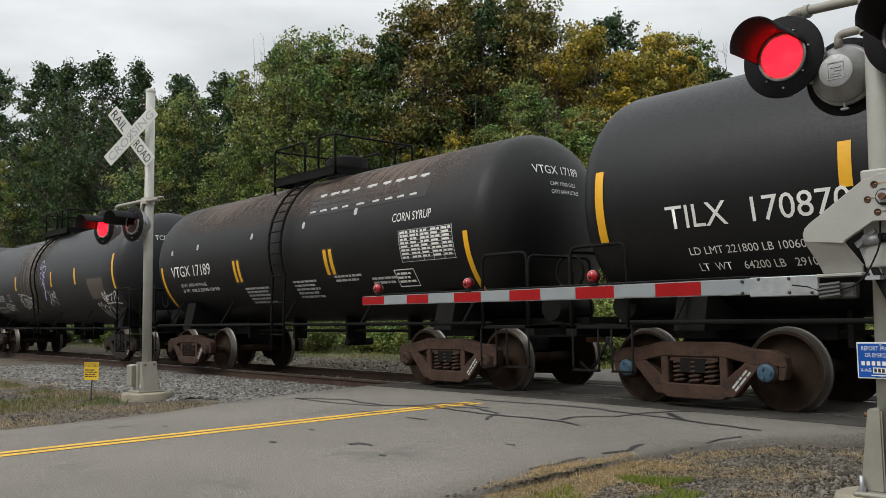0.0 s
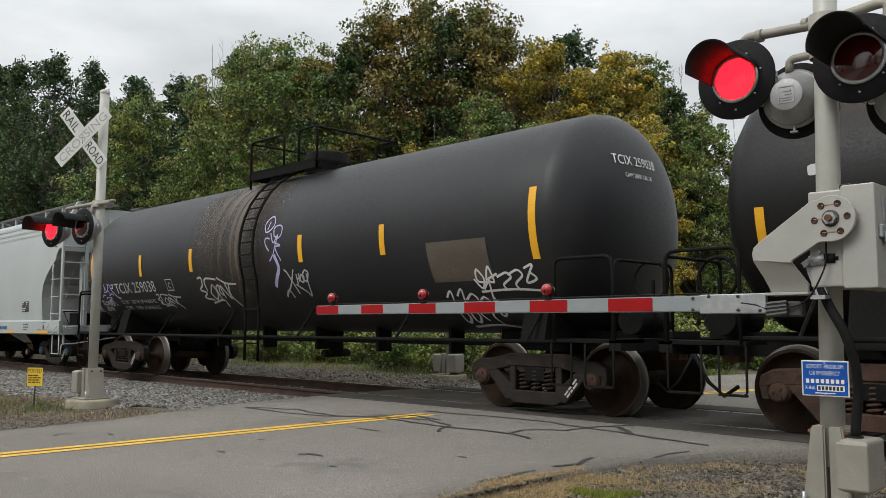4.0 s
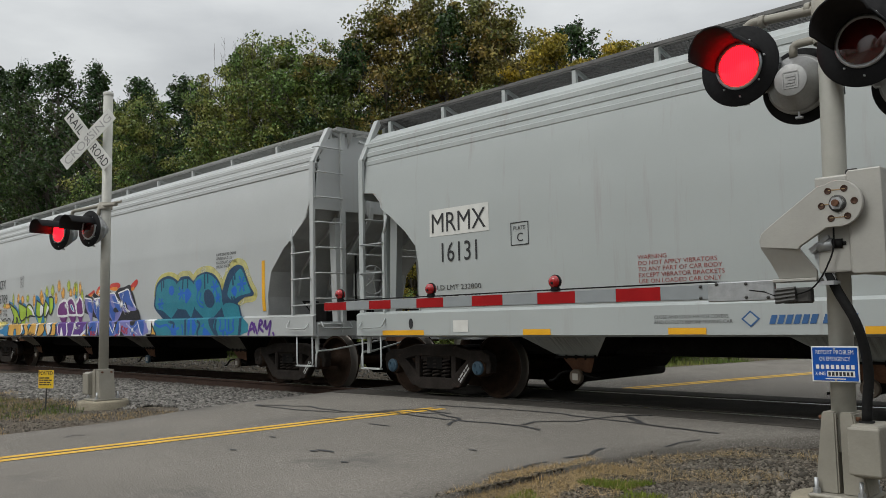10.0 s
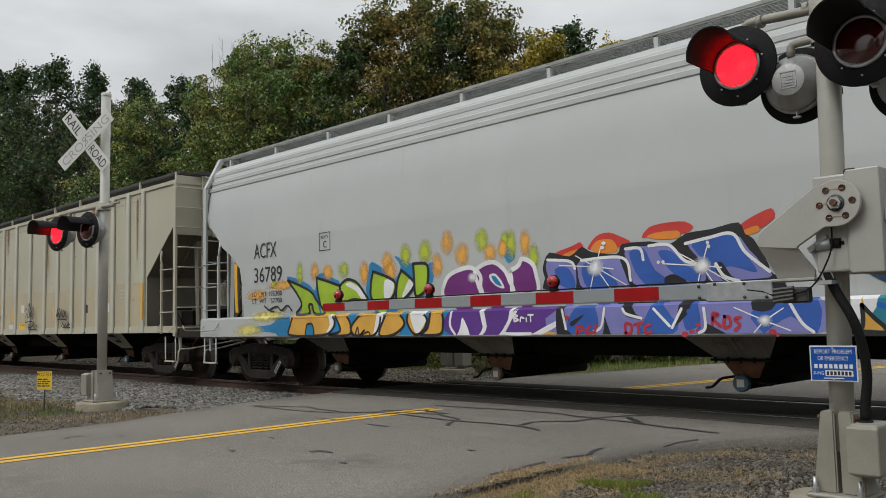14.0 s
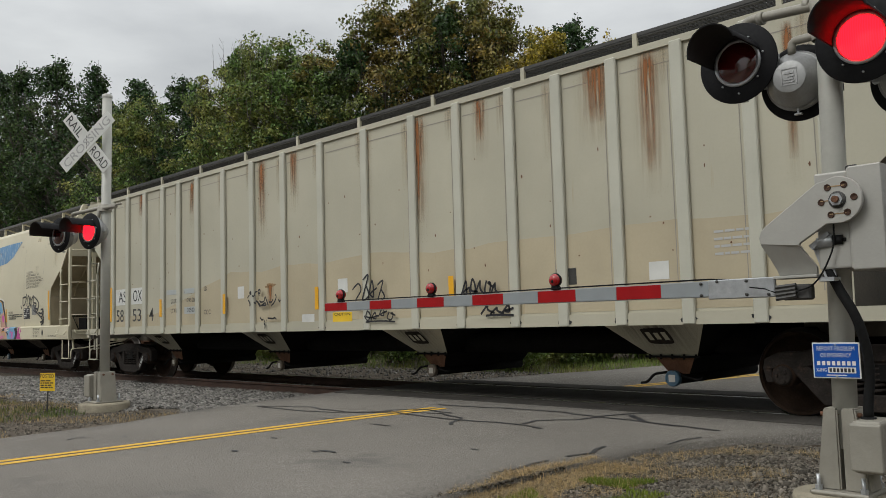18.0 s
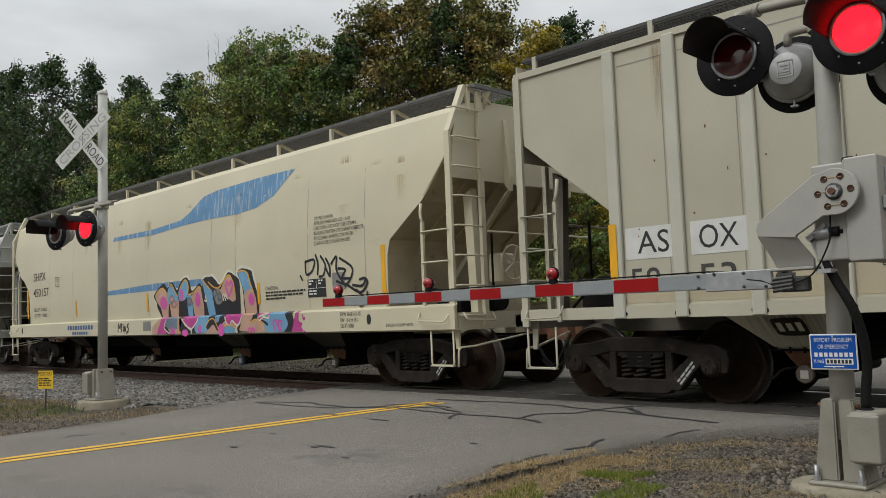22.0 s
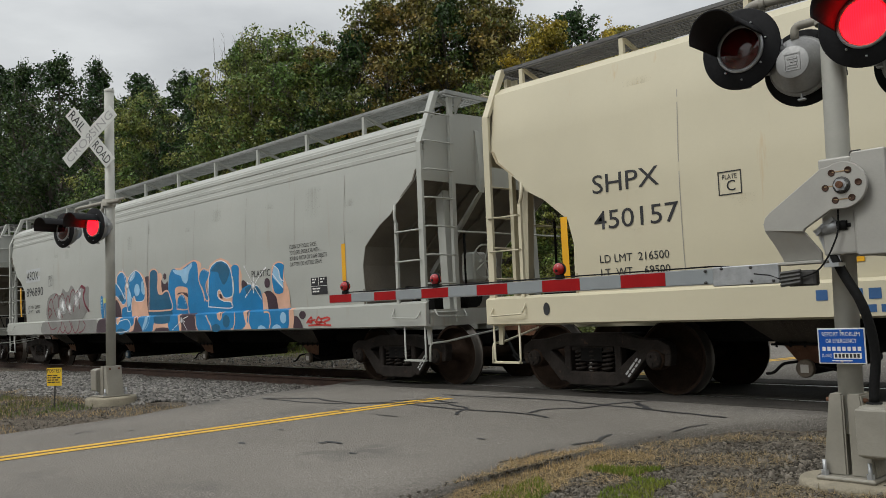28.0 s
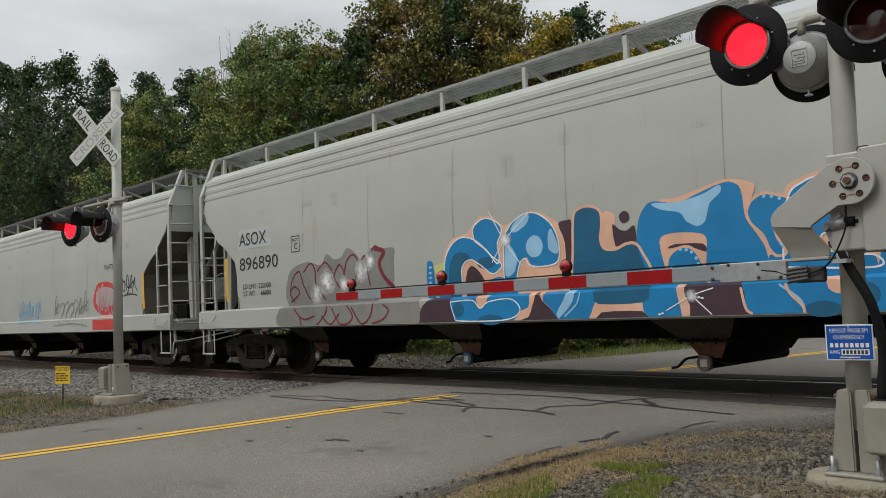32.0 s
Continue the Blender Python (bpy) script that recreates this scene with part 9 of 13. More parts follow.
spray_line(acfx, on_x, "blue sprayed star", SP_BLUED, 3, 0.045, ((-54.64, 1.76), (-54.36, 1.78)))
spray_line(acfx, on_x, "blue sprayed star", SP_BLUED, 3, 0.045, ((-54.58, 1.89), (-54.42, 1.66)))
spray_line(acfx, on_x, "blue sprayed star", SP_BLUED, 3, 0.045, ((-54.43, 1.87), (-54.58, 1.67)))
spray_line(acfx, on_x, "blue sprayed star", SP_BLUED, 3, 0.045, ((-52.31, 1.86), (-52.04, 1.87)))
spray_line(acfx, on_x, "blue sprayed star", SP_BLUED, 3, 0.045, ((-52.25, 2.00), (-52.10, 1.74)))
spray_line(acfx, on_x, "blue sprayed star", SP_BLUED, 3, 0.045, ((-52.10, 1.98), (-52.25, 1.75)))
spray_line(acfx, on_x, "blue sprayed star", SP_BLUED, 3, 0.045, ((-53.28, 1.85), (-53.03, 1.86)))
spray_line(acfx, on_x, "blue sprayed star", SP_BLUED, 3, 0.045, ((-53.22, 1.96), (-53.08, 1.74)))
spray_line(acfx, on_x, "blue sprayed star", SP_BLUED, 3, 0.045, ((-53.09, 1.95), (-53.22, 1.75)))
spray_line(acfx, on_x, "blue sprayed star", SP_BLUED, 3, 0.045, ((-53.12, 1.64), (-52.96, 1.65)))
spray_line(acfx, on_x, "blue sprayed star", SP_BLUED, 3, 0.045, ((-53.09, 1.72), (-52.99, 1.57)))
spray_line(acfx, on_x, "blue sprayed star", SP_BLUED, 3, 0.045, ((-53.00, 1.71), (-53.09, 1.57)))
spray_line(acfx, on_x, "dark blue drip", SP_NAVY, 4, 0.05, ((-54.24, 2.09), (-54.23, 1.89)))
spray_line(acfx, on_x, "dark blue drip", SP_NAVY, 4, 0.05, ((-54.42, 2.08), (-54.45, 1.88)))
spray_line(acfx, on_x, "dark blue drip", SP_NAVY, 4, 0.05, ((-53.55, 2.14), (-53.54, 1.85)))
spray_line(acfx, on_x, "dark blue drip", SP_NAVY, 4, 0.05, ((-53.43, 2.13), (-53.42, 1.95)))
spray_line(acfx, on_x, "dark blue drip", SP_NAVY, 4, 0.05, ((-52.52, 2.13), (-52.48, 1.87)))
spray_line(acfx, on_x, "dark blue drip", SP_NAVY, 4, 0.05, ((-52.44, 2.16), (-52.41, 1.97)))
spray_line(acfx, on_x, "dark blue drip", SP_NAVY, 4, 0.05, ((-52.54, 1.63), (-52.48, 1.55)))
spray_line(acfx, on_x, "dark blue drip", SP_NAVY, 4, 0.05, ((-52.45, 1.63), (-52.41, 1.54)))
spray_line(acfx, on_x, "blue sprayed line", SP_BLUED, 3, 0.03, ((-53.81, 1.82), (-53.86, 1.66), (-53.77, 1.52), (-53.62, 1.47)))
spray_line(acfx, on_x, "blue sprayed line", SP_BLUED, 3, 0.03, ((-53.69, 1.76), (-53.75, 1.62), (-53.62, 1.55)))
paint(acfx, on_x, "teal sill paint", SP_TEALB, 1, ((-54.94, 1.23), (-52.11, 1.23), (-52.16, 0.88), (-54.95, 0.85)))
paint(acfx, on_x, "dark blue letter gap", SP_NAVY, 3, ((-53.34, 1.21), (-53.03, 1.22), (-53.14, 1.10), (-52.97, 0.94), (-52.90, 0.87), (-53.06, 0.91), (-53.24, 1.07)))
paint(acfx, on_x, "dark blue letter gap", SP_NAVY, 3, ((-52.18, 1.21), (-52.10, 1.22), (-52.16, 0.88), (-52.24, 0.87)))
paint(acfx, on_x, "dark blue letter gap", SP_NAVY, 3, ((-54.28, 1.23), (-54.21, 1.24), (-54.21, 0.87), (-54.27, 0.87)))
spray_line(acfx, on_x, "dark blue line", SP_NAVY, 3, 0.06, ((-53.84, 1.24), (-53.66, 1.15), (-53.75, 1.00), (-53.74, 0.87)))
spray_line(acfx, on_x, "dark blue line", SP_NAVY, 3, 0.06, ((-53.02, 1.22), (-53.06, 1.07), (-52.98, 0.88)))
spray_line(acfx, on_x, "dark blue line", SP_NAVY, 3, 0.06, ((-54.94, 1.21), (-54.73, 1.17), (-54.75, 1.10)))
paint(acfx, on_x, "blue paint patch", SP_BLUED, 2, ((-53.97, 1.18), (-53.77, 1.11), (-53.94, 0.91)))
paint(acfx, on_x, "blue paint patch", SP_BLUED, 2, ((-53.48, 1.08), (-53.12, 0.88), (-53.53, 0.87)))
paint(acfx, on_x, "blue paint patch", SP_BLUED, 2, ((-54.16, 1.16), (-54.04, 1.17), (-54.07, 1.02), (-54.13, 0.94)))
paint(acfx, on_x, "blue paint patch", SP_BLUED, 2, ((-54.85, 1.10), (-54.69, 1.17), (-54.61, 0.95), (-54.81, 0.90)))
paint(acfx, on_x, "blue paint patch", SP_BLUED, 2, ((-53.60, 1.11), (-53.47, 1.16), (-53.52, 1.08)))
spray_line(acfx, on_x, "blue sprayed drip", SP_BLUED, 2, 0.045, ((-52.89, 1.22), (-52.85, 1.13), (-52.90, 1.04), (-52.79, 1.00), (-52.68, 1.03), (-52.58, 0.97), (-52.39, 1.02), (-52.43, 1.15)))
spray_line(acfx, on_x, "blue sprayed drip", SP_BLUED, 2, 0.045, ((-52.68, 1.21), (-52.68, 1.06)))
spray_line(acfx, on_x, "blue sprayed drip", SP_BLUED, 2, 0.045, ((-52.56, 1.21), (-52.56, 1.03)))
spray_line(acfx, on_x, "blue sprayed drip", SP_BLUED, 2, 0.045, ((-52.39, 1.21), (-52.41, 1.12)))
spray_line(acfx, on_x, "blue sprayed drip", SP_BLUED, 2, 0.045, ((-54.38, 1.13), (-54.34, 0.95)))
spray_line(acfx, on_x, "blue sprayed drip", SP_BLUED, 2, 0.045, ((-52.76, 1.00), (-52.76, 0.90)))
spray_line(acfx, on_x, "blue sprayed drip", SP_BLUED, 2, 0.045, ((-52.62, 0.98), (-52.61, 0.89)))
spray_line(acfx, on_x, "purple sprayed tag", SP_VIOLET, 2, 0.05, ((-51.88, 0.94), (-51.75, 1.15), (-51.67, 0.98)))
spray_line(acfx, on_x, "purple sprayed tag", SP_VIOLET, 2, 0.05, ((-51.84, 1.01), (-51.69, 1.06)))
spray_line(acfx, on_x, "purple sprayed tag", SP_VIOLET, 2, 0.05, ((-51.68, 1.13), (-51.58, 0.96)))
spray_line(acfx, on_x, "purple sprayed tag", SP_VIOLET, 2, 0.05, ((-51.54, 1.01), (-51.49, 1.18), (-51.41, 1.15), (-51.50, 1.07), (-51.39, 0.99)))
spray_line(acfx, on_x, "purple sprayed tag", SP_VIOLET, 2, 0.05, ((-51.36, 1.08), (-51.31, 1.18), (-51.28, 1.03), (-51.14, 1.17), (-51.20, 0.90)))
spray_line(acfx, on_x, "purple sprayed tag", SP_VIOLET, 2, 0.05, ((-51.07, 0.96), (-51.05, 0.92)))
# pink and blue letters on the cream car
spray_line(shpx, on_s, "pale sprayed edge", SP_CREAM, 0, 0.09, ((-98.54, 1.73), (-98.33, 1.88), (-98.06, 1.98), (-97.90, 1.87), (-97.76, 1.98), (-97.65, 1.96), (-97.49, 1.81), (-97.39, 1.92), (-97.25, 2.02), (-97.06, 2.05), (-96.95, 1.94), (-96.87, 1.77), (-96.71, 1.83), (-96.56, 1.91), (-96.45, 1.84), (-96.41, 1.97), (-96.31, 2.01), (-96.20, 2.01), (-96.05, 2.01), (-95.91, 1.92), (-95.80, 1.84), (-95.66, 1.90), (-95.46, 2.06), (-95.25, 1.99), (-95.10, 1.92)))
spray_line(shpx, on_s, "pale sprayed edge", SP_CREAM, 0, 0.09, ((-95.06, 1.90), (-95.15, 2.01), (-95.09, 2.08), (-94.97, 2.11), (-94.66, 2.04), (-94.60, 1.92), (-94.51, 1.72)))
spray_line(shpx, on_s, "pale sprayed edge", SP_CREAM, 0, 0.09, ((-98.54, 1.73), (-98.40, 1.58), (-98.23, 1.47)))
paint(shpx, on_s, "black letter ground", SP_BLACK, 1, ((-98.54, 1.73), (-98.33, 1.88), (-98.06, 1.98), (-97.90, 1.87), (-97.76, 1.98), (-97.65, 1.96), (-97.49, 1.81), (-97.39, 1.92), (-97.25, 2.02), (-97.06, 2.05), (-96.95, 1.94), (-96.87, 1.77), (-96.71, 1.83), (-96.56, 1.91), (-96.45, 1.84), (-96.41, 1.97), (-96.31, 2.01), (-96.20, 2.01), (-96.05, 2.01), (-95.91, 1.92), (-95.80, 1.84), (-95.66, 1.90), (-95.46, 2.06), (-95.25, 1.99), (-95.10, 1.92), (-95.06, 1.80), (-95.08, 1.43), (-95.27, 1.40), (-96.16, 1.40), (-98.21, 1.43), (-98.40, 1.58)))
paint(shpx, on_s, "black letter ground", SP_BLACK, 1, ((-95.13, 2.01), (-95.09, 2.07), (-94.97, 2.10), (-94.66, 2.04), (-94.61, 1.93), (-94.53, 1.75), (-94.47, 1.60), (-94.47, 1.39), (-94.92, 1.40), (-94.94, 1.61), (-94.99, 1.79), (-95.06, 1.90)))
paint(shpx, on_s, "dusty pink letter fill", SP_DUST, 2, ((-98.47, 1.72), (-98.34, 1.83), (-98.11, 1.88), (-97.99, 1.80), (-97.91, 1.68), (-97.86, 1.53), (-97.92, 1.42), (-98.16, 1.43), (-98.34, 1.56)))
paint(shpx, on_s, "dusty pink letter fill", SP_DUST, 2, ((-96.93, 1.65), (-96.76, 1.73), (-96.61, 1.83), (-96.51, 1.80), (-96.45, 1.62), (-96.42, 1.40), (-96.80, 1.40), (-96.85, 1.55)))
paint(shpx, on_s, "dusty pink letter fill", SP_DUST, 2, ((-95.84, 1.64), (-95.71, 1.79), (-95.53, 1.97), (-95.38, 1.97), (-95.26, 1.86), (-95.24, 1.69), (-95.22, 1.56), (-95.32, 1.50), (-95.52, 1.58), (-95.66, 1.63)))
paint(shpx, on_s, "dusty pink letter fill", SP_DUST, 2, ((-97.82, 1.60), (-97.49, 1.68), (-97.41, 1.52), (-97.51, 1.41), (-97.78, 1.43)))
paint(shpx, on_s, "light blue letter fill", SP_SKY2, 2, ((-97.89, 1.83), (-97.75, 1.91), (-97.65, 1.85), (-97.54, 1.77), (-97.46, 1.66), (-97.47, 1.59), (-97.82, 1.54), (-97.91, 1.63)))
paint(shpx, on_s, "light blue letter fill", SP_SKY2, 2, ((-97.43, 1.76), (-97.35, 1.86), (-97.21, 1.97), (-97.07, 1.98), (-97.01, 1.84), (-97.05, 1.70), (-97.18, 1.60), (-97.40, 1.59)))
paint(shpx, on_s, "light blue letter fill", SP_SKY2, 2, ((-97.06, 1.66), (-96.91, 1.69), (-96.86, 1.42), (-97.05, 1.41)))
paint(shpx, on_s, "light blue letter fill", SP_SKY2, 2, ((-96.44, 1.93), (-96.35, 1.93), (-96.22, 1.81), (-96.07, 1.74), (-96.04, 1.57), (-95.97, 1.39), (-96.24, 1.39), (-96.35, 1.68)))
paint(shpx, on_s, "light blue letter fill", SP_SKY2, 2, ((-95.10, 2.00), (-95.01, 2.06), (-94.77, 2.00), (-94.71, 1.87), (-94.66, 1.73), (-94.58, 1.58), (-94.55, 1.39), (-94.86, 1.40), (-94.91, 1.64), (-94.98, 1.79)))
paint(shpx, on_s, "dusty pink letter fill", SP_DUST, 3, ((-94.91, 1.63), (-94.78, 1.70), (-94.64, 1.69), (-94.54, 1.57), (-94.53, 1.38), (-94.86, 1.40), (-94.91, 1.52)))
mist(shpx, on_s, "soft sprayed shade", MIST_PINKM, 3, -97.64, 1.53, 0.20, 0.10)
mist(shpx, on_s, "soft sprayed shade", MIST_GREY, 3, -95.96, 1.69, 0.11, 0.11)
mist(shpx, on_s, "soft sprayed shade", MIST_GREY, 3, -96.98, 1.56, 0.15, 0.11)
mist(shpx, on_s, "soft sprayed shade", MIST_GREY, 3, -95.79, 1.61, 0.11, 0.12)
mist(shpx, on_s, "soft sprayed shade", MIST_PINKM, 3, -97.72, 1.64, 0.15, 0.10)
paint(shpx, on_s, "grey letter shade", SP_GREY, 3, ((-96.02, 1.72), (-95.82, 1.80), (-95.74, 1.67), (-95.68, 1.54), (-95.86, 1.43), (-96.00, 1.56)))
paint(shpx, on_s, "black letter gap", SP_BLACK, 4, ((-96.02, 1.64), (-95.90, 1.47), (-95.73, 1.49), (-95.55, 1.54), (-95.39, 1.48), (-95.34, 1.40), (-95.96, 1.40)))
spray_line(shpx, on_s, "orange letter edge", SP_TAN, 4, 0.03, ((-98.45, 1.73), (-98.33, 1.83), (-98.13, 1.88), (-98.01, 1.83), (-97.88, 1.72)))
spray_line(shpx, on_s, "orange letter edge", SP_TAN, 4, 0.03, ((-97.80, 1.90), (-97.72, 1.94), (-97.55, 1.77), (-97.46, 1.68)))
spray_line(shpx, on_s, "orange letter edge", SP_TAN, 4, 0.03, ((-97.39, 1.81), (-97.20, 1.98), (-97.06, 1.98), (-97.00, 1.84), (-97.06, 1.69)))
spray_line(shpx, on_s, "orange letter edge", SP_TAN, 4, 0.03, ((-97.01, 1.70), (-96.78, 1.74), (-96.59, 1.84), (-96.50, 1.80)))
spray_line(shpx, on_s, "orange letter edge", SP_TAN, 4, 0.03, ((-96.43, 1.97), (-96.25, 1.84), (-96.14, 1.77)))
spray_line(shpx, on_s, "orange letter edge", SP_TAN, 4, 0.03, ((-96.20, 1.91), (-95.99, 1.80), (-95.78, 1.80), (-95.46, 2.00), (-95.30, 1.89), (-95.23, 1.69), (-95.22, 1.54)))
spray_line(shpx, on_s, "orange letter edge", SP_TAN, 4, 0.03, ((-95.10, 2.04), (-94.97, 2.06), (-94.78, 2.00), (-94.71, 1.85), (-94.60, 1.66)))
spot(shpx, on_s, "hot pink paint patch", SP_HOT, 4, -98.09, 1.57, 0.14, 0.14)
spot(shpx, on_s, "hot pink paint patch", SP_HOT, 4, -96.63, 1.59, 0.10, 0.15)
spot(shpx, on_s, "hot pink paint patch", SP_HOT, 4, -94.67, 1.52, 0.10, 0.11)
spray_line(shpx, on_s, "hot pink heart", SP_HOT, 4, 0.045, ((-95.45, 1.61), (-95.55, 1.80), (-95.50, 1.89), (-95.44, 1.81), (-95.36, 1.88), (-95.31, 1.79), (-95.44, 1.61)))
spray_line(shpx, on_s, "hot pink heart", SP_HOT, 4, 0.045, ((-97.34, 1.60), (-97.35, 1.76), (-97.29, 1.81), (-97.24, 1.72), (-97.27, 1.62)))
spray_line(shpx, on_s, "pale letter line", SP_CREAM, 5, 0.03, ((-95.68, 1.63), (-95.64, 1.54)))
spray_line(shpx, on_s, "pale letter line", SP_CREAM, 5, 0.03, ((-95.63, 1.65), (-95.57, 1.54)))
spray_line(shpx, on_s, "pale letter line", SP_CREAM, 5, 0.03, ((-95.57, 1.65), (-95.51, 1.56)))
spray_line(shpx, on_s, "pale letter line", SP_CREAM, 5, 0.03, ((-96.33, 1.65), (-96.29, 1.55), (-96.36, 1.56)))
paint(shpx, on_s, "dusty pink sill paint", SP_DUST, 1, ((-98.13, 1.18), (-93.60, 1.21), (-93.63, 0.88), (-98.15, 0.83)))
paint(shpx, on_s, "magenta sill splash", SP_MAGENTA, 2, ((-98.27, 0.85), (-98.22, 1.07), (-98.02, 1.22), (-97.87, 1.20), (-97.94, 1.03), (-97.74, 0.84)))
paint(shpx, on_s, "grey sill shade", SP_SKYG, 2, ((-97.87, 1.22), (-97.41, 1.23), (-97.39, 1.03), (-97.86, 1.04)))
paint(shpx, on_s, "black letter gap", SP_BLACK, 3, ((-97.43, 1.23), (-97.25, 1.24), (-97.21, 1.13), (-97.31, 1.00), (-97.18, 0.84), (-96.81, 0.84), (-96.85, 0.98), (-97.10, 1.09), (-97.19, 1.19)))
paint(shpx, on_s, "black letter gap", SP_BLACK, 3, ((-96.23, 1.07), (-96.10, 1.19), (-95.95, 1.22), (-95.82, 1.12), (-95.61, 1.21), (-95.48, 1.17), (-95.72, 1.06), (-95.80, 0.96), (-95.96, 1.09), (-96.16, 0.99)))
paint(shpx, on_s, "black letter gap", SP_BLACK, 3, ((-95.13, 0.98), (-94.94, 1.09), (-95.02, 0.98), (-94.84, 0.87), (-95.15, 0.85)))
paint(shpx, on_s, "black letter gap", SP_BLACK, 3, ((-94.64, 1.13), (-94.53, 1.19), (-94.42, 1.22), (-94.25, 1.15), (-94.08, 1.09), (-94.08, 1.03), (-94.26, 1.12), (-94.42, 1.15)))
paint(shpx, on_s, "black letter gap", SP_BLACK, 3, ((-97.95, 1.05), (-97.85, 1.07), (-97.63, 0.86), (-97.77, 0.84)))
paint(shpx, on_s, "black letter gap", SP_BLACK, 3, ((-96.75, 1.10), (-96.60, 1.21), (-96.69, 1.02), (-96.58, 0.88), (-96.78, 0.89)))
paint(shpx, on_s, "light blue sill paint", SP_SKY2, 2, ((-96.74, 1.04), (-96.55, 1.24), (-96.17, 1.26), (-96.09, 1.19), (-96.30, 0.87), (-96.68, 0.86)))
paint(shpx, on_s, "light blue sill paint", SP_SKY2, 2, ((-95.56, 1.05), (-95.33, 1.07), (-95.10, 0.98), (-95.15, 0.85), (-95.54, 0.86)))
paint(shpx, on_s, "light blue sill paint", SP_SKY2, 2, ((-93.87, 1.14), (-93.60, 1.24), (-93.63, 0.88), (-93.90, 0.89)))
paint(shpx, on_s, "light blue sill paint", SP_SKY2, 2, ((-96.00, 1.20), (-95.61, 1.22), (-95.82, 1.13)))
paint(shpx, on_s, "magenta sill patch", SP_MAGENTA, 4, ((-97.22, 1.22), (-96.58, 1.24), (-96.64, 1.11), (-96.85, 1.01), (-97.01, 1.09)))
spray_line(shpx, on_s, "outline of a letter", SP_CREAM, 5, 0.03, ((-97.22, 1.22), (-96.58, 1.24), (-96.64, 1.11), (-96.85, 1.01), (-97.01, 1.09), (-97.22, 1.22)))
paint(shpx, on_s, "magenta sill patch", SP_MAGENTA, 4, ((-95.53, 1.23), (-94.99, 1.24), (-94.93, 1.21), (-95.07, 1.06), (-95.26, 1.15), (-95.33, 1.07), (-95.45, 1.10)))
spray_line(shpx, on_s, "outline of a letter", SP_CREAM, 5, 0.03, ((-95.53, 1.23), (-94.99, 1.24), (-94.93, 1.21), (-95.07, 1.06), (-95.26, 1.15), (-95.33, 1.07), (-95.45, 1.10), (-95.53, 1.23)))
paint(shpx, on_s, "magenta sill patch", SP_MAGENTA, 4, ((-94.40, 1.18), (-94.22, 1.25), (-94.04, 1.27), (-94.04, 1.17), (-94.20, 1.19), (-94.34, 1.13)))
spray_line(shpx, on_s, "outline of a letter", SP_CREAM, 5, 0.03, ((-94.40, 1.18), (-94.22, 1.25), (-94.04, 1.27), (-94.04, 1.17), (-94.20, 1.19), (-94.34, 1.13), (-94.40, 1.18)))
paint(shpx, on_s, "maroon sill patch", SP_MAROON, 4, ((-94.99, 0.91), (-94.90, 0.94), (-94.77, 0.87), (-95.00, 0.86)))
spray_line(shpx, on_s, "outline of a letter", SP_CREAM, 5, 0.03, ((-94.99, 0.91), (-94.90, 0.94), (-94.77, 0.87), (-95.00, 0.86), (-94.99, 0.91)))
spot(shpx, on_s, "hot pink paint patch", SP_HOT, 4, -97.07, 0.94, 0.13, 0.07)
spot(shpx, on_s, "hot pink paint patch", SP_HOT, 4, -95.66, 0.98, 0.11, 0.12)
spot(shpx, on_s, "hot pink paint patch", SP_HOT, 4, -97.58, 0.97, 0.09, 0.06)
spray_line(shpx, on_s, "hot pink loop", SP_HOT, 4, 0.035, ((-94.69, 0.89), (-94.71, 0.98), (-94.65, 1.01), (-94.60, 0.97), (-94.62, 0.89)))
spray_line(shpx, on_s, "hot pink loop", SP_HOT, 4, 0.035, ((-94.59, 0.89), (-94.58, 0.99), (-94.51, 0.99), (-94.50, 0.89)))
spray_line(shpx, on_s, "hot pink loop", SP_HOT, 4, 0.035, ((-96.48, 0.90), (-96.53, 1.01), (-96.47, 1.08), (-96.43, 1.00), (-96.46, 0.90)))
spray_line(shpx, on_s, "hot pink loop", SP_HOT, 4, 0.035, ((-97.63, 0.90), (-97.66, 1.00), (-97.59, 1.05), (-97.54, 0.98)))
spray_line(shpx, on_s, "orange letter edge", SP_TAN, 5, 0.025, ((-96.23, 1.06), (-96.09, 1.18), (-95.93, 1.19), (-95.76, 1.00)))
spray_line(shpx, on_s, "orange letter edge", SP_TAN, 5, 0.025, ((-95.56, 1.04), (-95.31, 1.07), (-95.09, 0.97), (-95.12, 0.86)))
spray_line(shpx, on_s, "orange letter edge", SP_TAN, 5, 0.025, ((-97.39, 1.21), (-97.36, 1.03), (-97.24, 0.89)))
spray_line(shpx, on_s, "orange letter edge", SP_TAN, 5, 0.025, ((-94.63, 1.11), (-94.41, 1.15), (-94.16, 0.98)))
spray_line(shpx, on_s, "pale letter edge", SP_CREAM, 5, 0.03, ((-97.87, 1.22), (-97.96, 1.05), (-97.73, 0.86)))
spray_line(shpx, on_s, "pale letter edge", SP_CREAM, 5, 0.03, ((-97.21, 1.22), (-97.01, 1.08), (-96.82, 1.01), (-96.81, 0.85)))
spray_line(shpx, on_s, "pale letter edge", SP_CREAM, 5, 0.03, ((-95.07, 1.07), (-95.13, 0.97), (-95.09, 0.86)))
spray_line(shpx, on_s, "small black tag", SP_BLACK, 5, 0.028, ((-100.21, 1.00), (-100.20, 1.18), (-100.13, 1.08), (-100.05, 1.19), (-100.04, 1.00)))
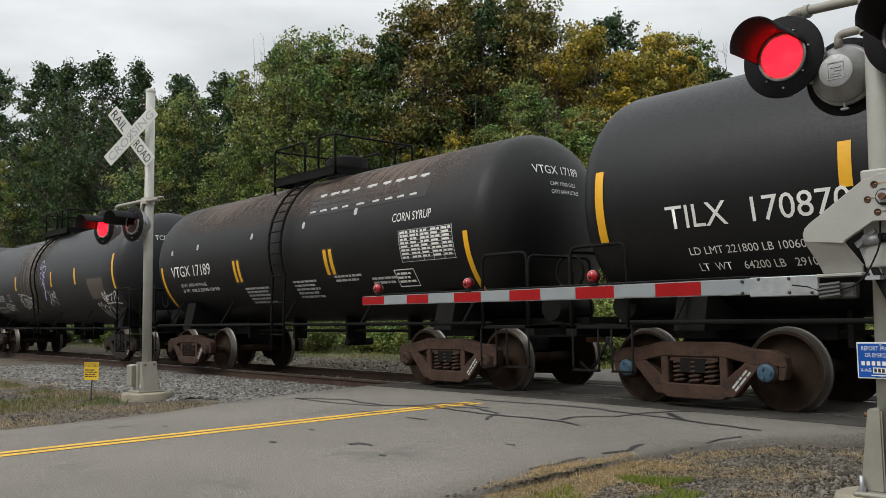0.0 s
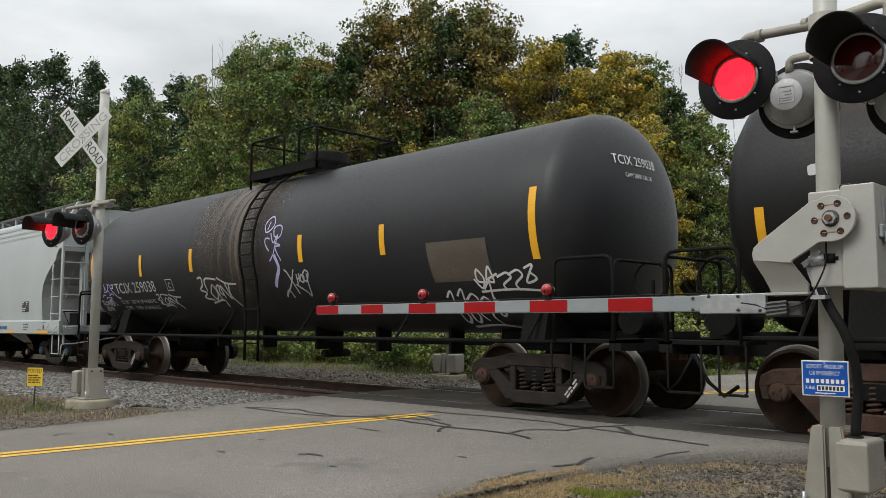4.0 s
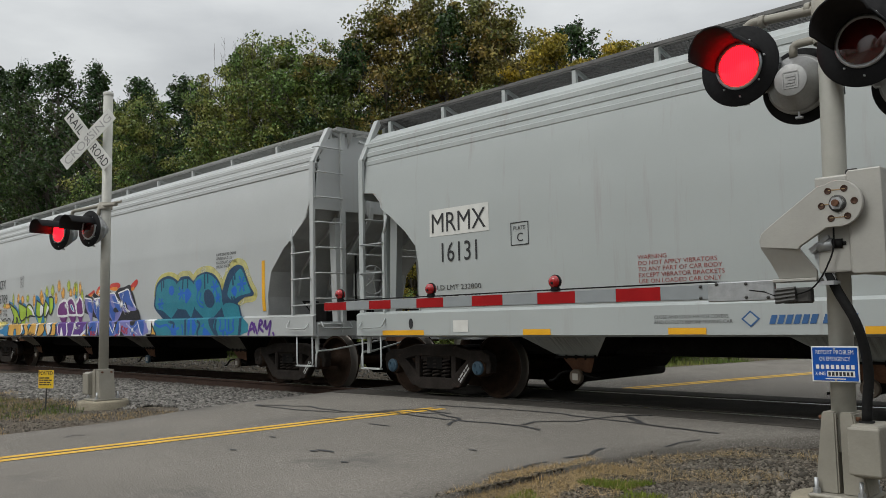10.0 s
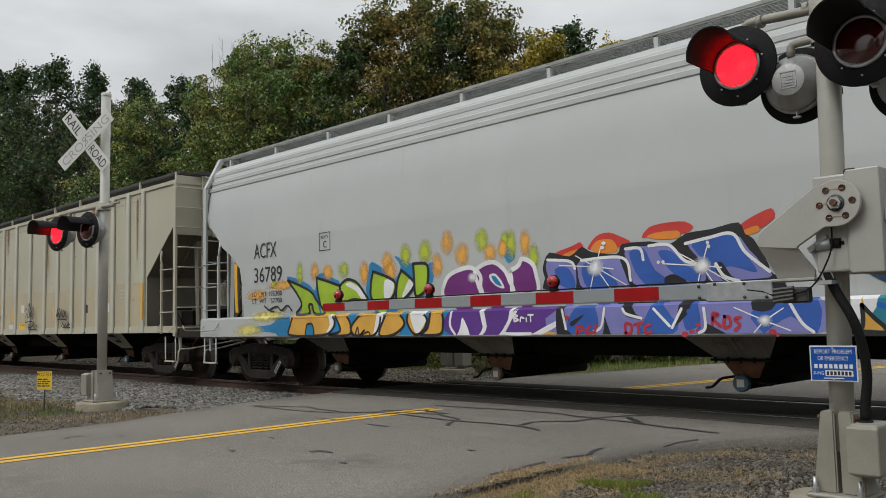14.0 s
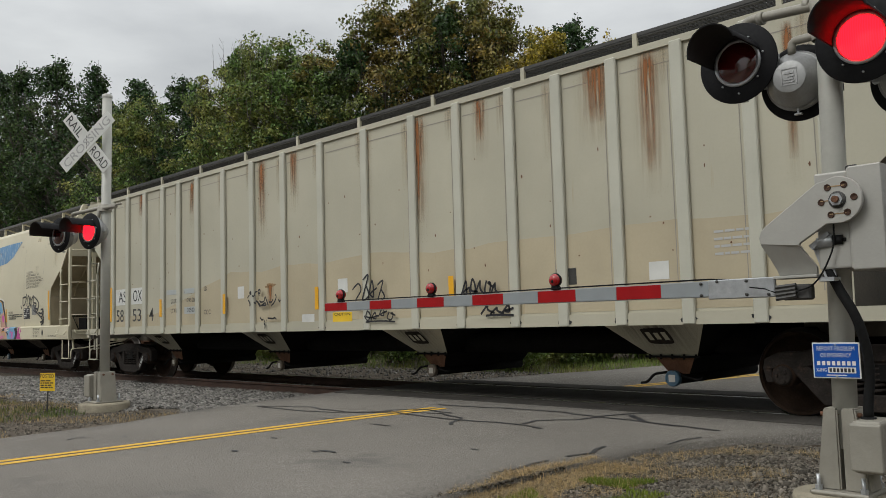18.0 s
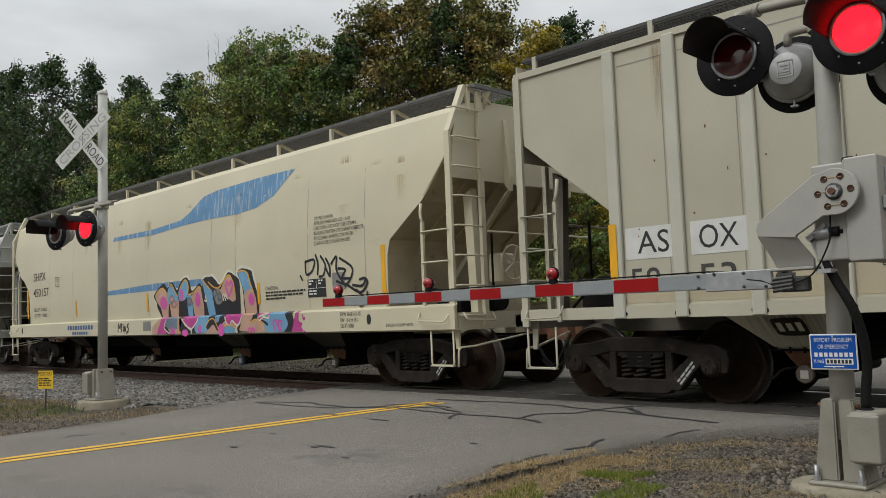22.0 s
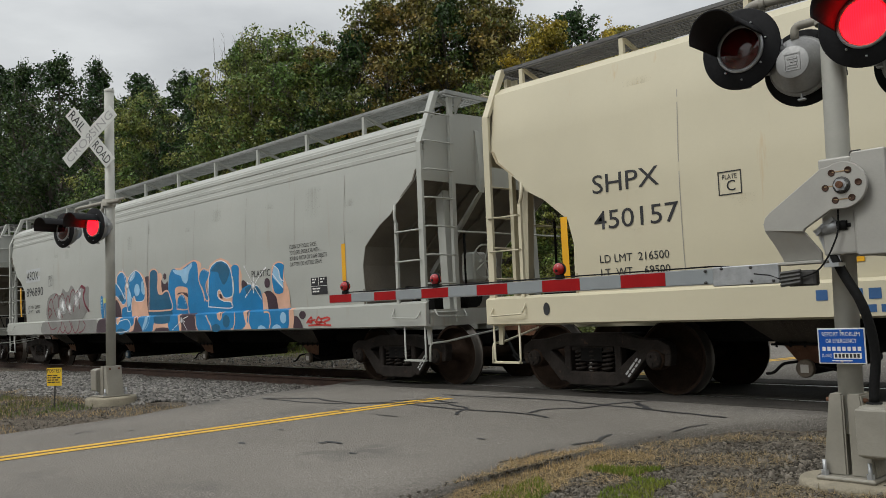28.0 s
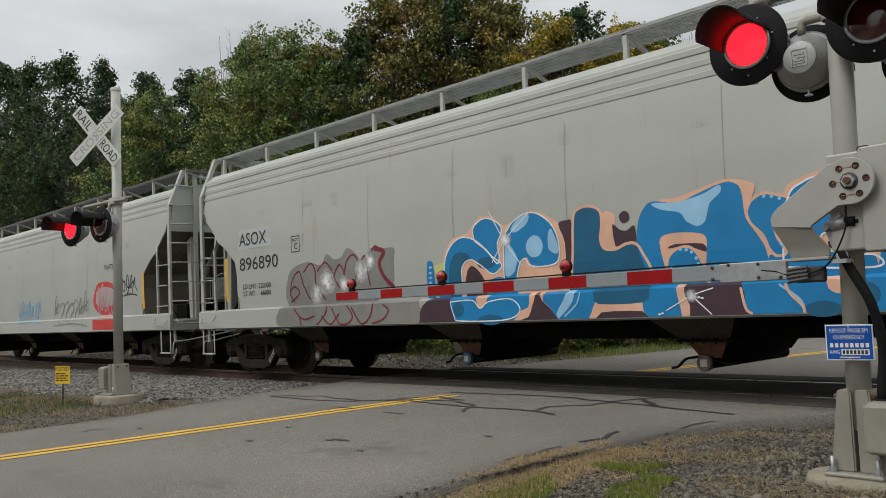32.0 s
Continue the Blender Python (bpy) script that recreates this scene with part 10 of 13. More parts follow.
spray_line(shpx, on_s, "small black tag", SP_BLACK, 5, 0.028, ((-99.95, 1.16), (-99.91, 0.99), (-99.86, 1.12), (-99.82, 1.01)))
spray_line(shpx, on_s, "small black tag", SP_BLACK, 5, 0.028, ((-99.67, 1.17), (-99.75, 1.12), (-99.67, 1.05), (-99.78, 0.96)))
paint(shpx, on_s, "light blue sill paint", SP_SKY2, 2, ((-94.18, 1.14), (-93.93, 1.21), (-93.51, 1.21), (-93.45, 1.12), (-93.50, 0.90), (-94.12, 0.89)))
paint(shpx, on_s, "black letter gap", SP_BLACK, 3, ((-93.54, 1.21), (-93.37, 1.22), (-93.28, 1.12), (-93.36, 0.93), (-93.47, 0.88), (-93.62, 0.88), (-93.44, 1.05)))
paint(shpx, on_s, "magenta sill splash", SP_MAGENTA, 2, ((-93.33, 0.89), (-93.31, 1.10), (-93.22, 1.18), (-93.13, 1.21), (-93.15, 1.11), (-93.03, 1.06), (-93.08, 1.00), (-93.01, 0.94), (-93.16, 0.92)))
spot(shpx, on_s, "magenta paint spot", SP_MAGENTA, 2, -92.99, 1.14, 0.04, 0.03)
spot(shpx, on_s, "magenta paint spot", SP_MAGENTA, 2, -92.97, 0.92, 0.03, 0.02)
spot(shpx, on_s, "magenta paint spot", SP_MAGENTA, 2, -93.03, 1.19, 0.02, 0.02)
spray_line(shpx, on_s, "hot pink loop", SP_HOT, 3, 0.04, ((-93.86, 0.97), (-93.90, 1.09), (-93.82, 1.13), (-93.77, 1.03)))
spray_line(shpx, on_s, "hot pink loop", SP_HOT, 3, 0.04, ((-93.73, 0.95), (-93.74, 1.10), (-93.64, 1.09), (-93.68, 0.96)))
spray_line(shpx, on_s, "black sprayed tag", SP_BLACK, 3, 0.042, ((-92.97, 2.08), (-92.95, 1.87), (-92.78, 1.92), (-92.72, 2.09), (-92.97, 2.08)))
spray_line(shpx, on_s, "black sprayed tag", SP_BLACK, 3, 0.042, ((-92.68, 2.17), (-92.62, 2.02), (-92.64, 1.85)))
spray_line(shpx, on_s, "black sprayed tag", SP_BLACK, 3, 0.042, ((-92.54, 2.14), (-92.42, 1.99), (-92.48, 1.83), (-92.59, 1.81)))
spray_line(shpx, on_s, "black sprayed tag", SP_BLACK, 3, 0.042, ((-92.4, 2.09), (-92.31, 1.96), (-92.31, 1.8), (-92.4, 1.93)))
spray_line(shpx, on_s, "black sprayed tag", SP_BLACK, 3, 0.042, ((-92.26, 2.0), (-92.12, 2.1), (-92.12, 1.87), (-91.9, 1.62)))
spray_line(shpx, on_s, "black sprayed tag", SP_BLACK, 3, 0.042, ((-92.03, 2.07), (-91.72, 1.89), (-91.86, 1.66), (-92.13, 1.71)))
spray_line(shpx, on_s, "black sprayed tag", SP_BLACK, 3, 0.042, ((-92.08, 1.91), (-91.9, 1.88), (-91.99, 1.76), (-91.81, 1.74)))
spray_line(shpx, on_s, "black sprayed tag", SP_BLACK, 3, 0.042, ((-91.86, 1.64), (-91.55, 1.51), (-91.37, 1.64), (-91.42, 1.72), (-91.55, 1.71)))
spray_line(shpx, on_s, "black sprayed tag", SP_BLACK, 3, 0.042, ((-91.72, 1.63), (-91.5, 1.61), (-91.4, 1.7)))
spray_line(shpx, on_s, "black sprayed tag", SP_BLACK, 3, 0.042, ((-91.64, 1.55), (-91.46, 1.41), (-91.64, 1.37)))
spray_line(shpx, on_s, "black sprayed tag", SP_BLACK, 3, 0.042, ((-91.38, 1.5), (-91.42, 1.36), (-91.58, 1.3)))
spray_line(shpx, on_s, "black sprayed tag", SP_BLACK, 3, 0.042, ((-93.12, 1.85), (-93.07, 1.78)))
# grey and maroon tag, bright blue letters on the pale car
paint(as89, on_g, "grey sprayed ground", SP_GREY, 0, ((-123.91, 1.29), (-123.86, 1.81), (-123.63, 1.95), (-123.25, 2.00), (-122.89, 1.92), (-122.72, 2.10), (-122.51, 1.99), (-122.31, 2.02), (-122.16, 2.15), (-121.99, 2.09), (-121.79, 1.93), (-121.57, 2.10), (-121.29, 2.07), (-120.99, 2.06), (-121.01, 1.86), (-121.13, 1.46), (-122.42, 1.34)))
paint(as89, on_g, "grey sprayed ground", SP_GREY, 0, ((-124.07, 1.19), (-122.36, 1.20), (-120.95, 1.22), (-120.45, 1.18), (-120.36, 0.98), (-120.53, 0.89), (-122.38, 0.90), (-124.07, 0.87)))
mist(as89, on_g, "thin sprayed paint", MIST_WHITE, 1, -121.80, 1.76, 0.20, 0.23)
mist(as89, on_g, "thin sprayed paint", MIST_WHITE, 1, -122.72, 1.63, 0.25, 0.24)
mist(as89, on_g, "thin sprayed paint", MIST_WHITE, 1, -123.05, 1.45, 0.20, 0.19)
mist(as89, on_g, "thin sprayed paint", MIST_WHITE, 1, -121.58, 1.92, 0.14, 0.18)
mist(as89, on_g, "thin sprayed paint", MIST_WHITE, 1, -122.26, 1.56, 0.15, 0.18)
spray_line(as89, on_g, "maroon letter line", SP_MAROON, 2, 0.03, ((-123.83, 1.49), (-123.74, 1.73), (-123.53, 1.85), (-123.41, 1.61), (-123.25, 1.37)))
spray_line(as89, on_g, "maroon letter line", SP_MAROON, 2, 0.03, ((-123.39, 1.84), (-123.18, 1.97), (-123.06, 1.85), (-123.04, 1.60), (-122.81, 1.35)))
spray_line(as89, on_g, "maroon letter line", SP_MAROON, 2, 0.03, ((-122.99, 1.83), (-122.76, 1.96), (-122.58, 1.80), (-122.47, 1.61), (-122.26, 1.42)))
spray_line(as89, on_g, "maroon letter line", SP_MAROON, 2, 0.03, ((-122.56, 1.69), (-122.39, 1.89), (-122.27, 1.79), (-122.23, 1.53)))
spray_line(as89, on_g, "maroon letter line", SP_MAROON, 2, 0.03, ((-122.25, 1.75), (-122.17, 1.94), (-122.01, 2.03), (-121.88, 1.92), (-121.95, 1.68), (-122.04, 1.48)))
spray_line(as89, on_g, "maroon letter line", SP_MAROON, 2, 0.03, ((-121.89, 1.74), (-121.79, 1.93), (-121.68, 1.98), (-121.65, 1.75), (-121.60, 1.53)))
spray_line(as89, on_g, "maroon letter line", SP_MAROON, 2, 0.03, ((-121.66, 1.82), (-121.57, 2.01), (-121.43, 2.12), (-121.28, 2.02)))
spray_line(as89, on_g, "maroon letter line", SP_MAROON, 2, 0.03, ((-123.82, 1.34), (-123.55, 1.48), (-123.68, 1.60), (-123.83, 1.49), (-123.73, 1.34)))
spray_line(as89, on_g, "maroon letter line", SP_MAROON, 2, 0.07, ((-121.44, 2.08), (-121.23, 2.02), (-121.35, 1.85), (-121.25, 1.64), (-121.04, 1.47)))
spray_line(as89, on_g, "maroon letter line", SP_MAROON, 2, 0.03, ((-123.66, 1.28), (-123.50, 1.09), (-123.33, 1.03), (-123.06, 1.08)))
spray_line(as89, on_g, "maroon letter line", SP_MAROON, 2, 0.03, ((-122.98, 0.89), (-122.74, 1.11), (-122.70, 1.25)))
spray_line(as89, on_g, "maroon letter line", SP_MAROON, 2, 0.03, ((-122.55, 1.19), (-122.38, 0.96), (-122.17, 0.89), (-122.01, 1.05), (-122.15, 1.25)))
spray_line(as89, on_g, "maroon letter line", SP_MAROON, 2, 0.03, ((-122.03, 1.19), (-121.79, 0.92), (-121.57, 1.04), (-121.49, 1.23)))
spray_line(as89, on_g, "maroon letter line", SP_MAROON, 2, 0.03, ((-122.84, 1.07), (-122.61, 0.93), (-122.37, 1.10)))
spray_line(as89, on_g, "maroon letter line", SP_MAROON, 2, 0.03, ((-123.50, 1.09), (-123.44, 0.88)))
spray_line(as89, on_g, "maroon letter line", SP_MAROON, 2, 0.03, ((-121.51, 0.91), (-121.26, 0.99), (-121.12, 1.12), (-121.24, 1.21)))
paint(as89, on_g, "blue sprayed bar", SP_CYAN, 1, ((-120.27, 1.78), (-120.15, 1.77), (-120.14, 1.41), (-120.28, 1.41)))
paint(as89, on_g, "lime sprayed bar", SP_LIMEP, 1, ((-120.11, 1.73), (-119.87, 1.75), (-119.91, 1.63), (-120.09, 1.61)))
paint(as89, on_g, "blue letter foot", SP_CYAN, 1, ((-120.07, 1.61), (-119.90, 1.61), (-119.87, 1.38), (-120.06, 1.39)))
spot(as89, on_g, "pale dot", SP_PALE, 2, -120.20, 1.71, 0.03, 0.02)
spot(as89, on_g, "pale dot", SP_PALE, 2, -120.21, 1.63, 0.03, 0.02)
spot(as89, on_g, "pale dot", SP_PALE, 2, -120.21, 1.56, 0.03, 0.02)
spot(as89, on_g, "pale dot", SP_PALE, 2, -120.22, 1.49, 0.03, 0.02)
paint(as89, on_g, "peach letter ground", SP_PEACH, 0, ((-119.97, 1.34), (-119.94, 1.80), (-119.74, 2.07), (-119.45, 2.13), (-119.33, 2.22), (-119.17, 2.33), (-118.94, 2.31), (-118.75, 2.17), (-118.54, 2.23), (-118.27, 2.31), (-117.98, 2.20), (-117.81, 2.07), (-117.72, 1.78), (-117.73, 1.37), (-118.72, 1.33)))
paint(as89, on_g, "bright blue letter", SP_CYAN, 2, ((-119.90, 1.35), (-119.90, 1.74), (-119.77, 1.97), (-119.55, 2.08), (-119.30, 2.03), (-119.11, 1.90), (-118.98, 1.78), (-118.83, 1.68), (-118.84, 1.61), (-118.99, 1.55), (-119.19, 1.67), (-119.36, 1.76), (-119.50, 1.73), (-119.57, 1.62), (-119.60, 1.37)))
spray_line(as89, on_g, "outline of a letter", SP_WHITE, 4, 0.018, ((-119.90, 1.35), (-119.90, 1.74), (-119.77, 1.97), (-119.55, 2.08), (-119.30, 2.03), (-119.11, 1.90), (-118.98, 1.78), (-118.83, 1.68), (-118.84, 1.61), (-118.99, 1.55), (-119.19, 1.67), (-119.36, 1.76), (-119.50, 1.73), (-119.57, 1.62), (-119.60, 1.37), (-119.90, 1.35)))
paint(as89, on_g, "dark blue letter shading", SP_TEAL2, 3, ((-119.81, 1.67), (-119.69, 1.87), (-119.47, 1.86), (-119.39, 1.77), (-119.56, 1.67), (-119.63, 1.39), (-119.83, 1.38)))
paint(as89, on_g, "bright blue letter", SP_CYAN, 2, ((-119.29, 2.01), (-119.31, 2.18), (-119.17, 2.28), (-119.01, 2.29), (-118.81, 2.18), (-118.80, 2.06), (-118.87, 1.94), (-118.85, 1.76), (-118.90, 1.68), (-119.07, 1.86)))
spray_line(as89, on_g, "outline of a letter", SP_WHITE, 4, 0.018, ((-119.29, 2.01), (-119.31, 2.18), (-119.17, 2.28), (-119.01, 2.29), (-118.81, 2.18), (-118.80, 2.06), (-118.87, 1.94), (-118.85, 1.76), (-118.90, 1.68), (-119.07, 1.86), (-119.29, 2.01)))
spot(as89, on_g, "dark blue letter shading", SP_TEAL2, 3, -119.09, 1.70, 0.17, 0.08)
paint(as89, on_g, "plum letter shadow", SP_PLUM, 1, ((-119.51, 1.37), (-119.46, 1.61), (-119.36, 1.68), (-119.23, 1.59), (-119.15, 1.47), (-119.13, 1.38)))
paint(as89, on_g, "blue letter foot", SP_CYAN, 2, ((-119.13, 1.38), (-119.04, 1.47), (-118.86, 1.50), (-118.74, 1.44), (-118.72, 1.36)))
paint(as89, on_g, "bright blue letter", SP_CYAN, 2, ((-118.79, 1.39), (-118.75, 1.94), (-118.66, 2.13), (-118.46, 2.26), (-118.22, 2.28), (-117.99, 2.15), (-117.87, 1.97), (-117.84, 1.75), (-117.90, 1.62), (-118.13, 1.59), (-118.33, 1.62), (-118.40, 1.71), (-118.49, 1.66), (-118.55, 1.52), (-118.60, 1.40)))
spray_line(as89, on_g, "outline of a letter", SP_WHITE, 5, 0.018, ((-118.79, 1.39), (-118.75, 1.94), (-118.66, 2.13), (-118.46, 2.26), (-118.22, 2.28), (-117.99, 2.15), (-117.87, 1.97), (-117.84, 1.75), (-117.90, 1.62), (-118.13, 1.59), (-118.33, 1.62), (-118.40, 1.71), (-118.49, 1.66), (-118.55, 1.52), (-118.60, 1.40), (-118.79, 1.39)))
paint(as89, on_g, "peach letter hook", SP_PEACH, 3, ((-118.45, 1.68), (-118.37, 1.72), (-118.30, 1.61), (-118.13, 1.57), (-117.90, 1.58), (-117.84, 1.65), (-117.78, 1.44), (-118.19, 1.39), (-118.40, 1.46)))
paint(as89, on_g, "pale blue highlight", SP_PALE, 3, ((-118.73, 1.97), (-118.64, 1.89), (-118.54, 1.73), (-118.60, 1.55), (-118.76, 1.51)))
paint(as89, on_g, "pale blue highlight", SP_PALE, 3, ((-118.62, 2.12), (-118.49, 2.24), (-118.31, 2.27), (-118.34, 2.16), (-118.48, 2.08), (-118.59, 2.06)))
paint(as89, on_g, "pale blue highlight", SP_PALE, 3, ((-118.01, 1.98), (-117.95, 2.05), (-117.85, 1.81), (-117.89, 1.73), (-118.01, 1.80)))
spot(as89, on_g, "pale blue highlight", SP_PALE, 3, -118.24, 1.85, 0.14, 0.14)
paint(as89, on_g, "plum letter shadow", SP_PLUM, 1, ((-117.84, 2.10), (-117.70, 2.13), (-117.63, 2.08), (-117.66, 1.43), (-117.75, 1.44), (-117.75, 1.86)))
paint(as89, on_g, "teal bubble letter", SP_TEAL2, 2, ((-117.69, 1.37), (-117.64, 1.71), (-117.60, 2.15), (-117.51, 2.25), (-117.34, 2.26), (-117.21, 2.19), (-117.19, 2.04), (-117.22, 1.85), (-117.17, 1.74), (-117.02, 1.72), (-116.86, 1.77), (-116.74, 1.76), (-116.66, 1.66), (-116.57, 1.40), (-116.96, 1.36)))
spray_line(as89, on_g, "outline of a letter", SP_PEACH, 3, 0.035, ((-117.69, 1.37), (-117.64, 1.71), (-117.60, 2.15), (-117.51, 2.25), (-117.34, 2.26), (-117.21, 2.19), (-117.19, 2.04), (-117.22, 1.85), (-117.17, 1.74), (-117.02, 1.72), (-116.86, 1.77), (-116.74, 1.76), (-116.66, 1.66), (-116.57, 1.40), (-116.96, 1.36), (-117.69, 1.37)))
paint(as89, on_g, "peach letter edge", SP_PEACH, 1, ((-117.19, 2.14), (-117.08, 2.17), (-116.99, 2.09), (-117.03, 1.93), (-117.01, 1.74), (-117.16, 1.71), (-117.25, 1.85)))
paint(as89, on_g, "plum letter shadow", SP_PLUM, 2, ((-117.04, 2.01), (-116.94, 1.94), (-116.85, 1.92), (-116.74, 1.97), (-116.73, 1.77), (-116.86, 1.78), (-117.01, 1.75)))
spot(as89, on_g, "plum dot", SP_PLUM, 2, -116.87, 2.08, 0.07, 0.07)
paint(as89, on_g, "peach letter ground", SP_PEACH, 1, ((-116.45, 2.19), (-116.17, 2.22), (-115.74, 2.32), (-115.55, 2.34), (-115.28, 2.25), (-115.33, 2.10), (-115.37, 2.01), (-115.34, 1.89), (-115.22, 1.74), (-115.12, 1.57), (-114.97, 1.56), (-114.97, 1.34), (-116.58, 1.36), (-116.72, 1.70)))
paint(as89, on_g, "bright blue letter", SP_CYAN, 2, ((-116.72, 1.75), (-116.67, 2.05), (-116.56, 2.19), (-116.45, 2.21), (-116.17, 2.16), (-115.96, 2.22), (-115.72, 2.29), (-115.56, 2.31), (-115.45, 2.25), (-115.42, 2.12), (-115.40, 1.91), (-115.27, 1.70), (-115.21, 1.57), (-115.23, 1.33), (-115.85, 1.34), (-115.85, 1.69), (-115.89, 1.79), (-116.09, 1.83), (-116.33, 1.83), (-116.43, 1.75), (-116.38, 1.37), (-116.58, 1.37)))
paint(as89, on_g, "pale blue highlight", SP_PALE, 3, ((-116.50, 2.19), (-116.17, 2.17), (-115.89, 2.21), (-115.67, 2.29), (-115.66, 2.21), (-115.79, 2.11), (-115.85, 1.93), (-115.95, 1.88), (-116.08, 1.95), (-116.15, 2.05), (-116.39, 2.11)))
paint(as89, on_g, "bright blue arch", SP_CYAN, 3, ((-116.38, 1.37), (-116.32, 1.58), (-116.17, 1.67), (-116.03, 1.65), (-115.94, 1.52), (-115.91, 1.36)))
spray_line(as89, on_g, "outline of a letter", SP_PEACH, 4, 0.03, ((-116.38, 1.37), (-116.32, 1.58), (-116.17, 1.67), (-116.03, 1.65), (-115.94, 1.52), (-115.91, 1.36), (-116.38, 1.37)))
paint(as89, on_g, "plum letter shadow", SP_PLUM, 3, ((-116.33, 1.67), (-116.23, 1.71), (-115.90, 1.69), (-115.87, 1.60), (-116.09, 1.68)))
spot(as89, on_g, "pale dot", SP_PALE, 5, -116.17, 1.65, 0.02, 0.02)
spot(as89, on_g, "pale dot", SP_PALE, 5, -116.10, 1.64, 0.02, 0.02)
spot(as89, on_g, "pale dot", SP_PALE, 5, -116.04, 1.61, 0.02, 0.02)
spot(as89, on_g, "pale dot", SP_PALE, 5, -115.99, 1.54, 0.02, 0.02)
spot(as89, on_g, "pale dot", SP_PALE, 5, -115.97, 1.48, 0.02, 0.02)
spot(as89, on_g, "pale dot", SP_PALE, 5, -116.31, 1.46, 0.02, 0.02)
paint(as89, on_g, "bright blue letter", SP_CYAN, 2, ((-115.39, 1.97), (-115.33, 2.08), (-115.20, 2.14), (-115.06, 2.11), (-114.93, 2.05), (-115.01, 1.93), (-115.10, 1.82), (-115.08, 1.68), (-115.00, 1.53), (-115.10, 1.50), (-115.17, 1.57), (-115.23, 1.72), (-115.35, 1.85)))
spray_line(as89, on_g, "outline of a letter", SP_PEACH, 4, 0.03, ((-115.39, 1.97), (-115.33, 2.08), (-115.20, 2.14), (-115.06, 2.11), (-114.93, 2.05), (-115.01, 1.93), (-115.10, 1.82), (-115.08, 1.68), (-115.00, 1.53), (-115.10, 1.50), (-115.17, 1.57), (-115.23, 1.72), (-115.35, 1.85), (-115.39, 1.97)))
paint(as89, on_g, "bright blue letter", SP_CYAN, 2, ((-115.18, 1.51), (-115.08, 1.49), (-114.98, 1.44), (-114.98, 1.28), (-115.21, 1.30)))
spot(as89, on_g, "pale dot", SP_PALE, 5, -115.19, 2.11, 0.02, 0.02)
spot(as89, on_g, "pale dot", SP_PALE, 5, -115.11, 2.10, 0.02, 0.02)
spot(as89, on_g, "pale dot", SP_PALE, 5, -115.03, 2.07, 0.02, 0.02)
spot(as89, on_g, "pale dot", SP_PALE, 5, -115.04, 1.61, 0.02, 0.02)
spray_line(as89, on_g, "white sprayed sparkle", SP_WHITE, 6, 0.013, ((-119.00, 2.38), (-118.75, 1.98), (-118.46, 1.62)))
spray_line(as89, on_g, "white sprayed sparkle", SP_WHITE, 6, 0.013, ((-118.32, 2.28), (-118.73, 1.98), (-118.98, 1.70)))
mist(as89, on_g, "soft white glow", MIST_WHITE, 7, -118.73, 1.98, 0.13, 0.11)
paint(as89, on_g, "plum sill shadow", SP_PLUM, 1, ((-120.35, 1.17), (-119.78, 1.19), (-119.73, 1.08), (-119.56, 0.88), (-120.37, 0.86)))
paint(as89, on_g, "bright blue sill paint", SP_CYAN, 2, ((-119.77, 1.20), (-119.35, 1.21), (-119.20, 1.10), (-119.03, 1.18), (-118.64, 1.20), (-118.49, 1.05), (-118.75, 0.84), (-119.58, 0.85), (-119.70, 1.00)))
spray_line(as89, on_g, "outline of a letter", SP_WHITE, 4, 0.016, ((-119.77, 1.20), (-119.35, 1.21), (-119.20, 1.10), (-119.03, 1.18), (-118.64, 1.20), (-118.49, 1.05), (-118.75, 0.84), (-119.58, 0.85), (-119.70, 1.00), (-119.77, 1.20)))
spot(as89, on_g, "dark blue letter shading", SP_TEAL2, 3, -119.61, 1.09, 0.11, 0.11)
spot(as89, on_g, "dark blue letter shading", SP_TEAL2, 3, -119.01, 0.94, 0.23, 0.07)
paint(as89, on_g, "peach sill ground", SP_PEACH, 1, ((-119.36, 1.19), (-118.99, 1.21), (-117.76, 1.23), (-117.78, 0.86), (-118.81, 0.85), (-118.65, 1.01), (-119.20, 1.08)))
paint(as89, on_g, "peach sill ground", SP_PEACH, 1, ((-117.42, 1.22), (-115.93, 1.23), (-115.96, 0.86), (-117.44, 0.86)))
paint(as89, on_g, "bright blue sill paint", SP_CYAN, 2, ((-118.68, 1.23), (-118.35, 1.24), (-118.36, 1.08), (-118.65, 1.04)))
paint(as89, on_g, "bright blue sill paint", SP_CYAN, 2, ((-118.09, 1.20), (-117.32, 1.23), (-117.35, 1.05), (-117.47, 0.86), (-117.83, 0.86), (-117.99, 1.06)))
paint(as89, on_g, "bright blue sill paint", SP_CYAN, 2, ((-116.61, 1.22), (-116.27, 1.23), (-116.21, 1.11), (-116.19, 0.86), (-116.55, 0.86), (-116.66, 1.02)))
paint(as89, on_g, "bright blue sill paint", SP_CYAN, 2, ((-115.47, 1.19), (-114.52, 1.24), (-114.55, 0.85), (-115.37, 0.85), (-115.43, 1.02)))
paint(as89, on_g, "teal sill paint", SP_TEAL2, 2, ((-117.29, 1.21), (-116.63, 1.23), (-116.56, 1.21), (-116.64, 1.09), (-117.26, 1.09)))
paint(as89, on_g, "plum sill shadow", SP_PLUM, 2, ((-118.68, 0.86), (-118.36, 0.96), (-118.26, 1.15), (-118.12, 1.16), (-117.85, 0.86)))
paint(as89, on_g, "plum sill shadow", SP_PLUM, 2, ((-117.33, 0.86), (-117.23, 0.99), (-116.67, 0.99), (-116.59, 0.86)))
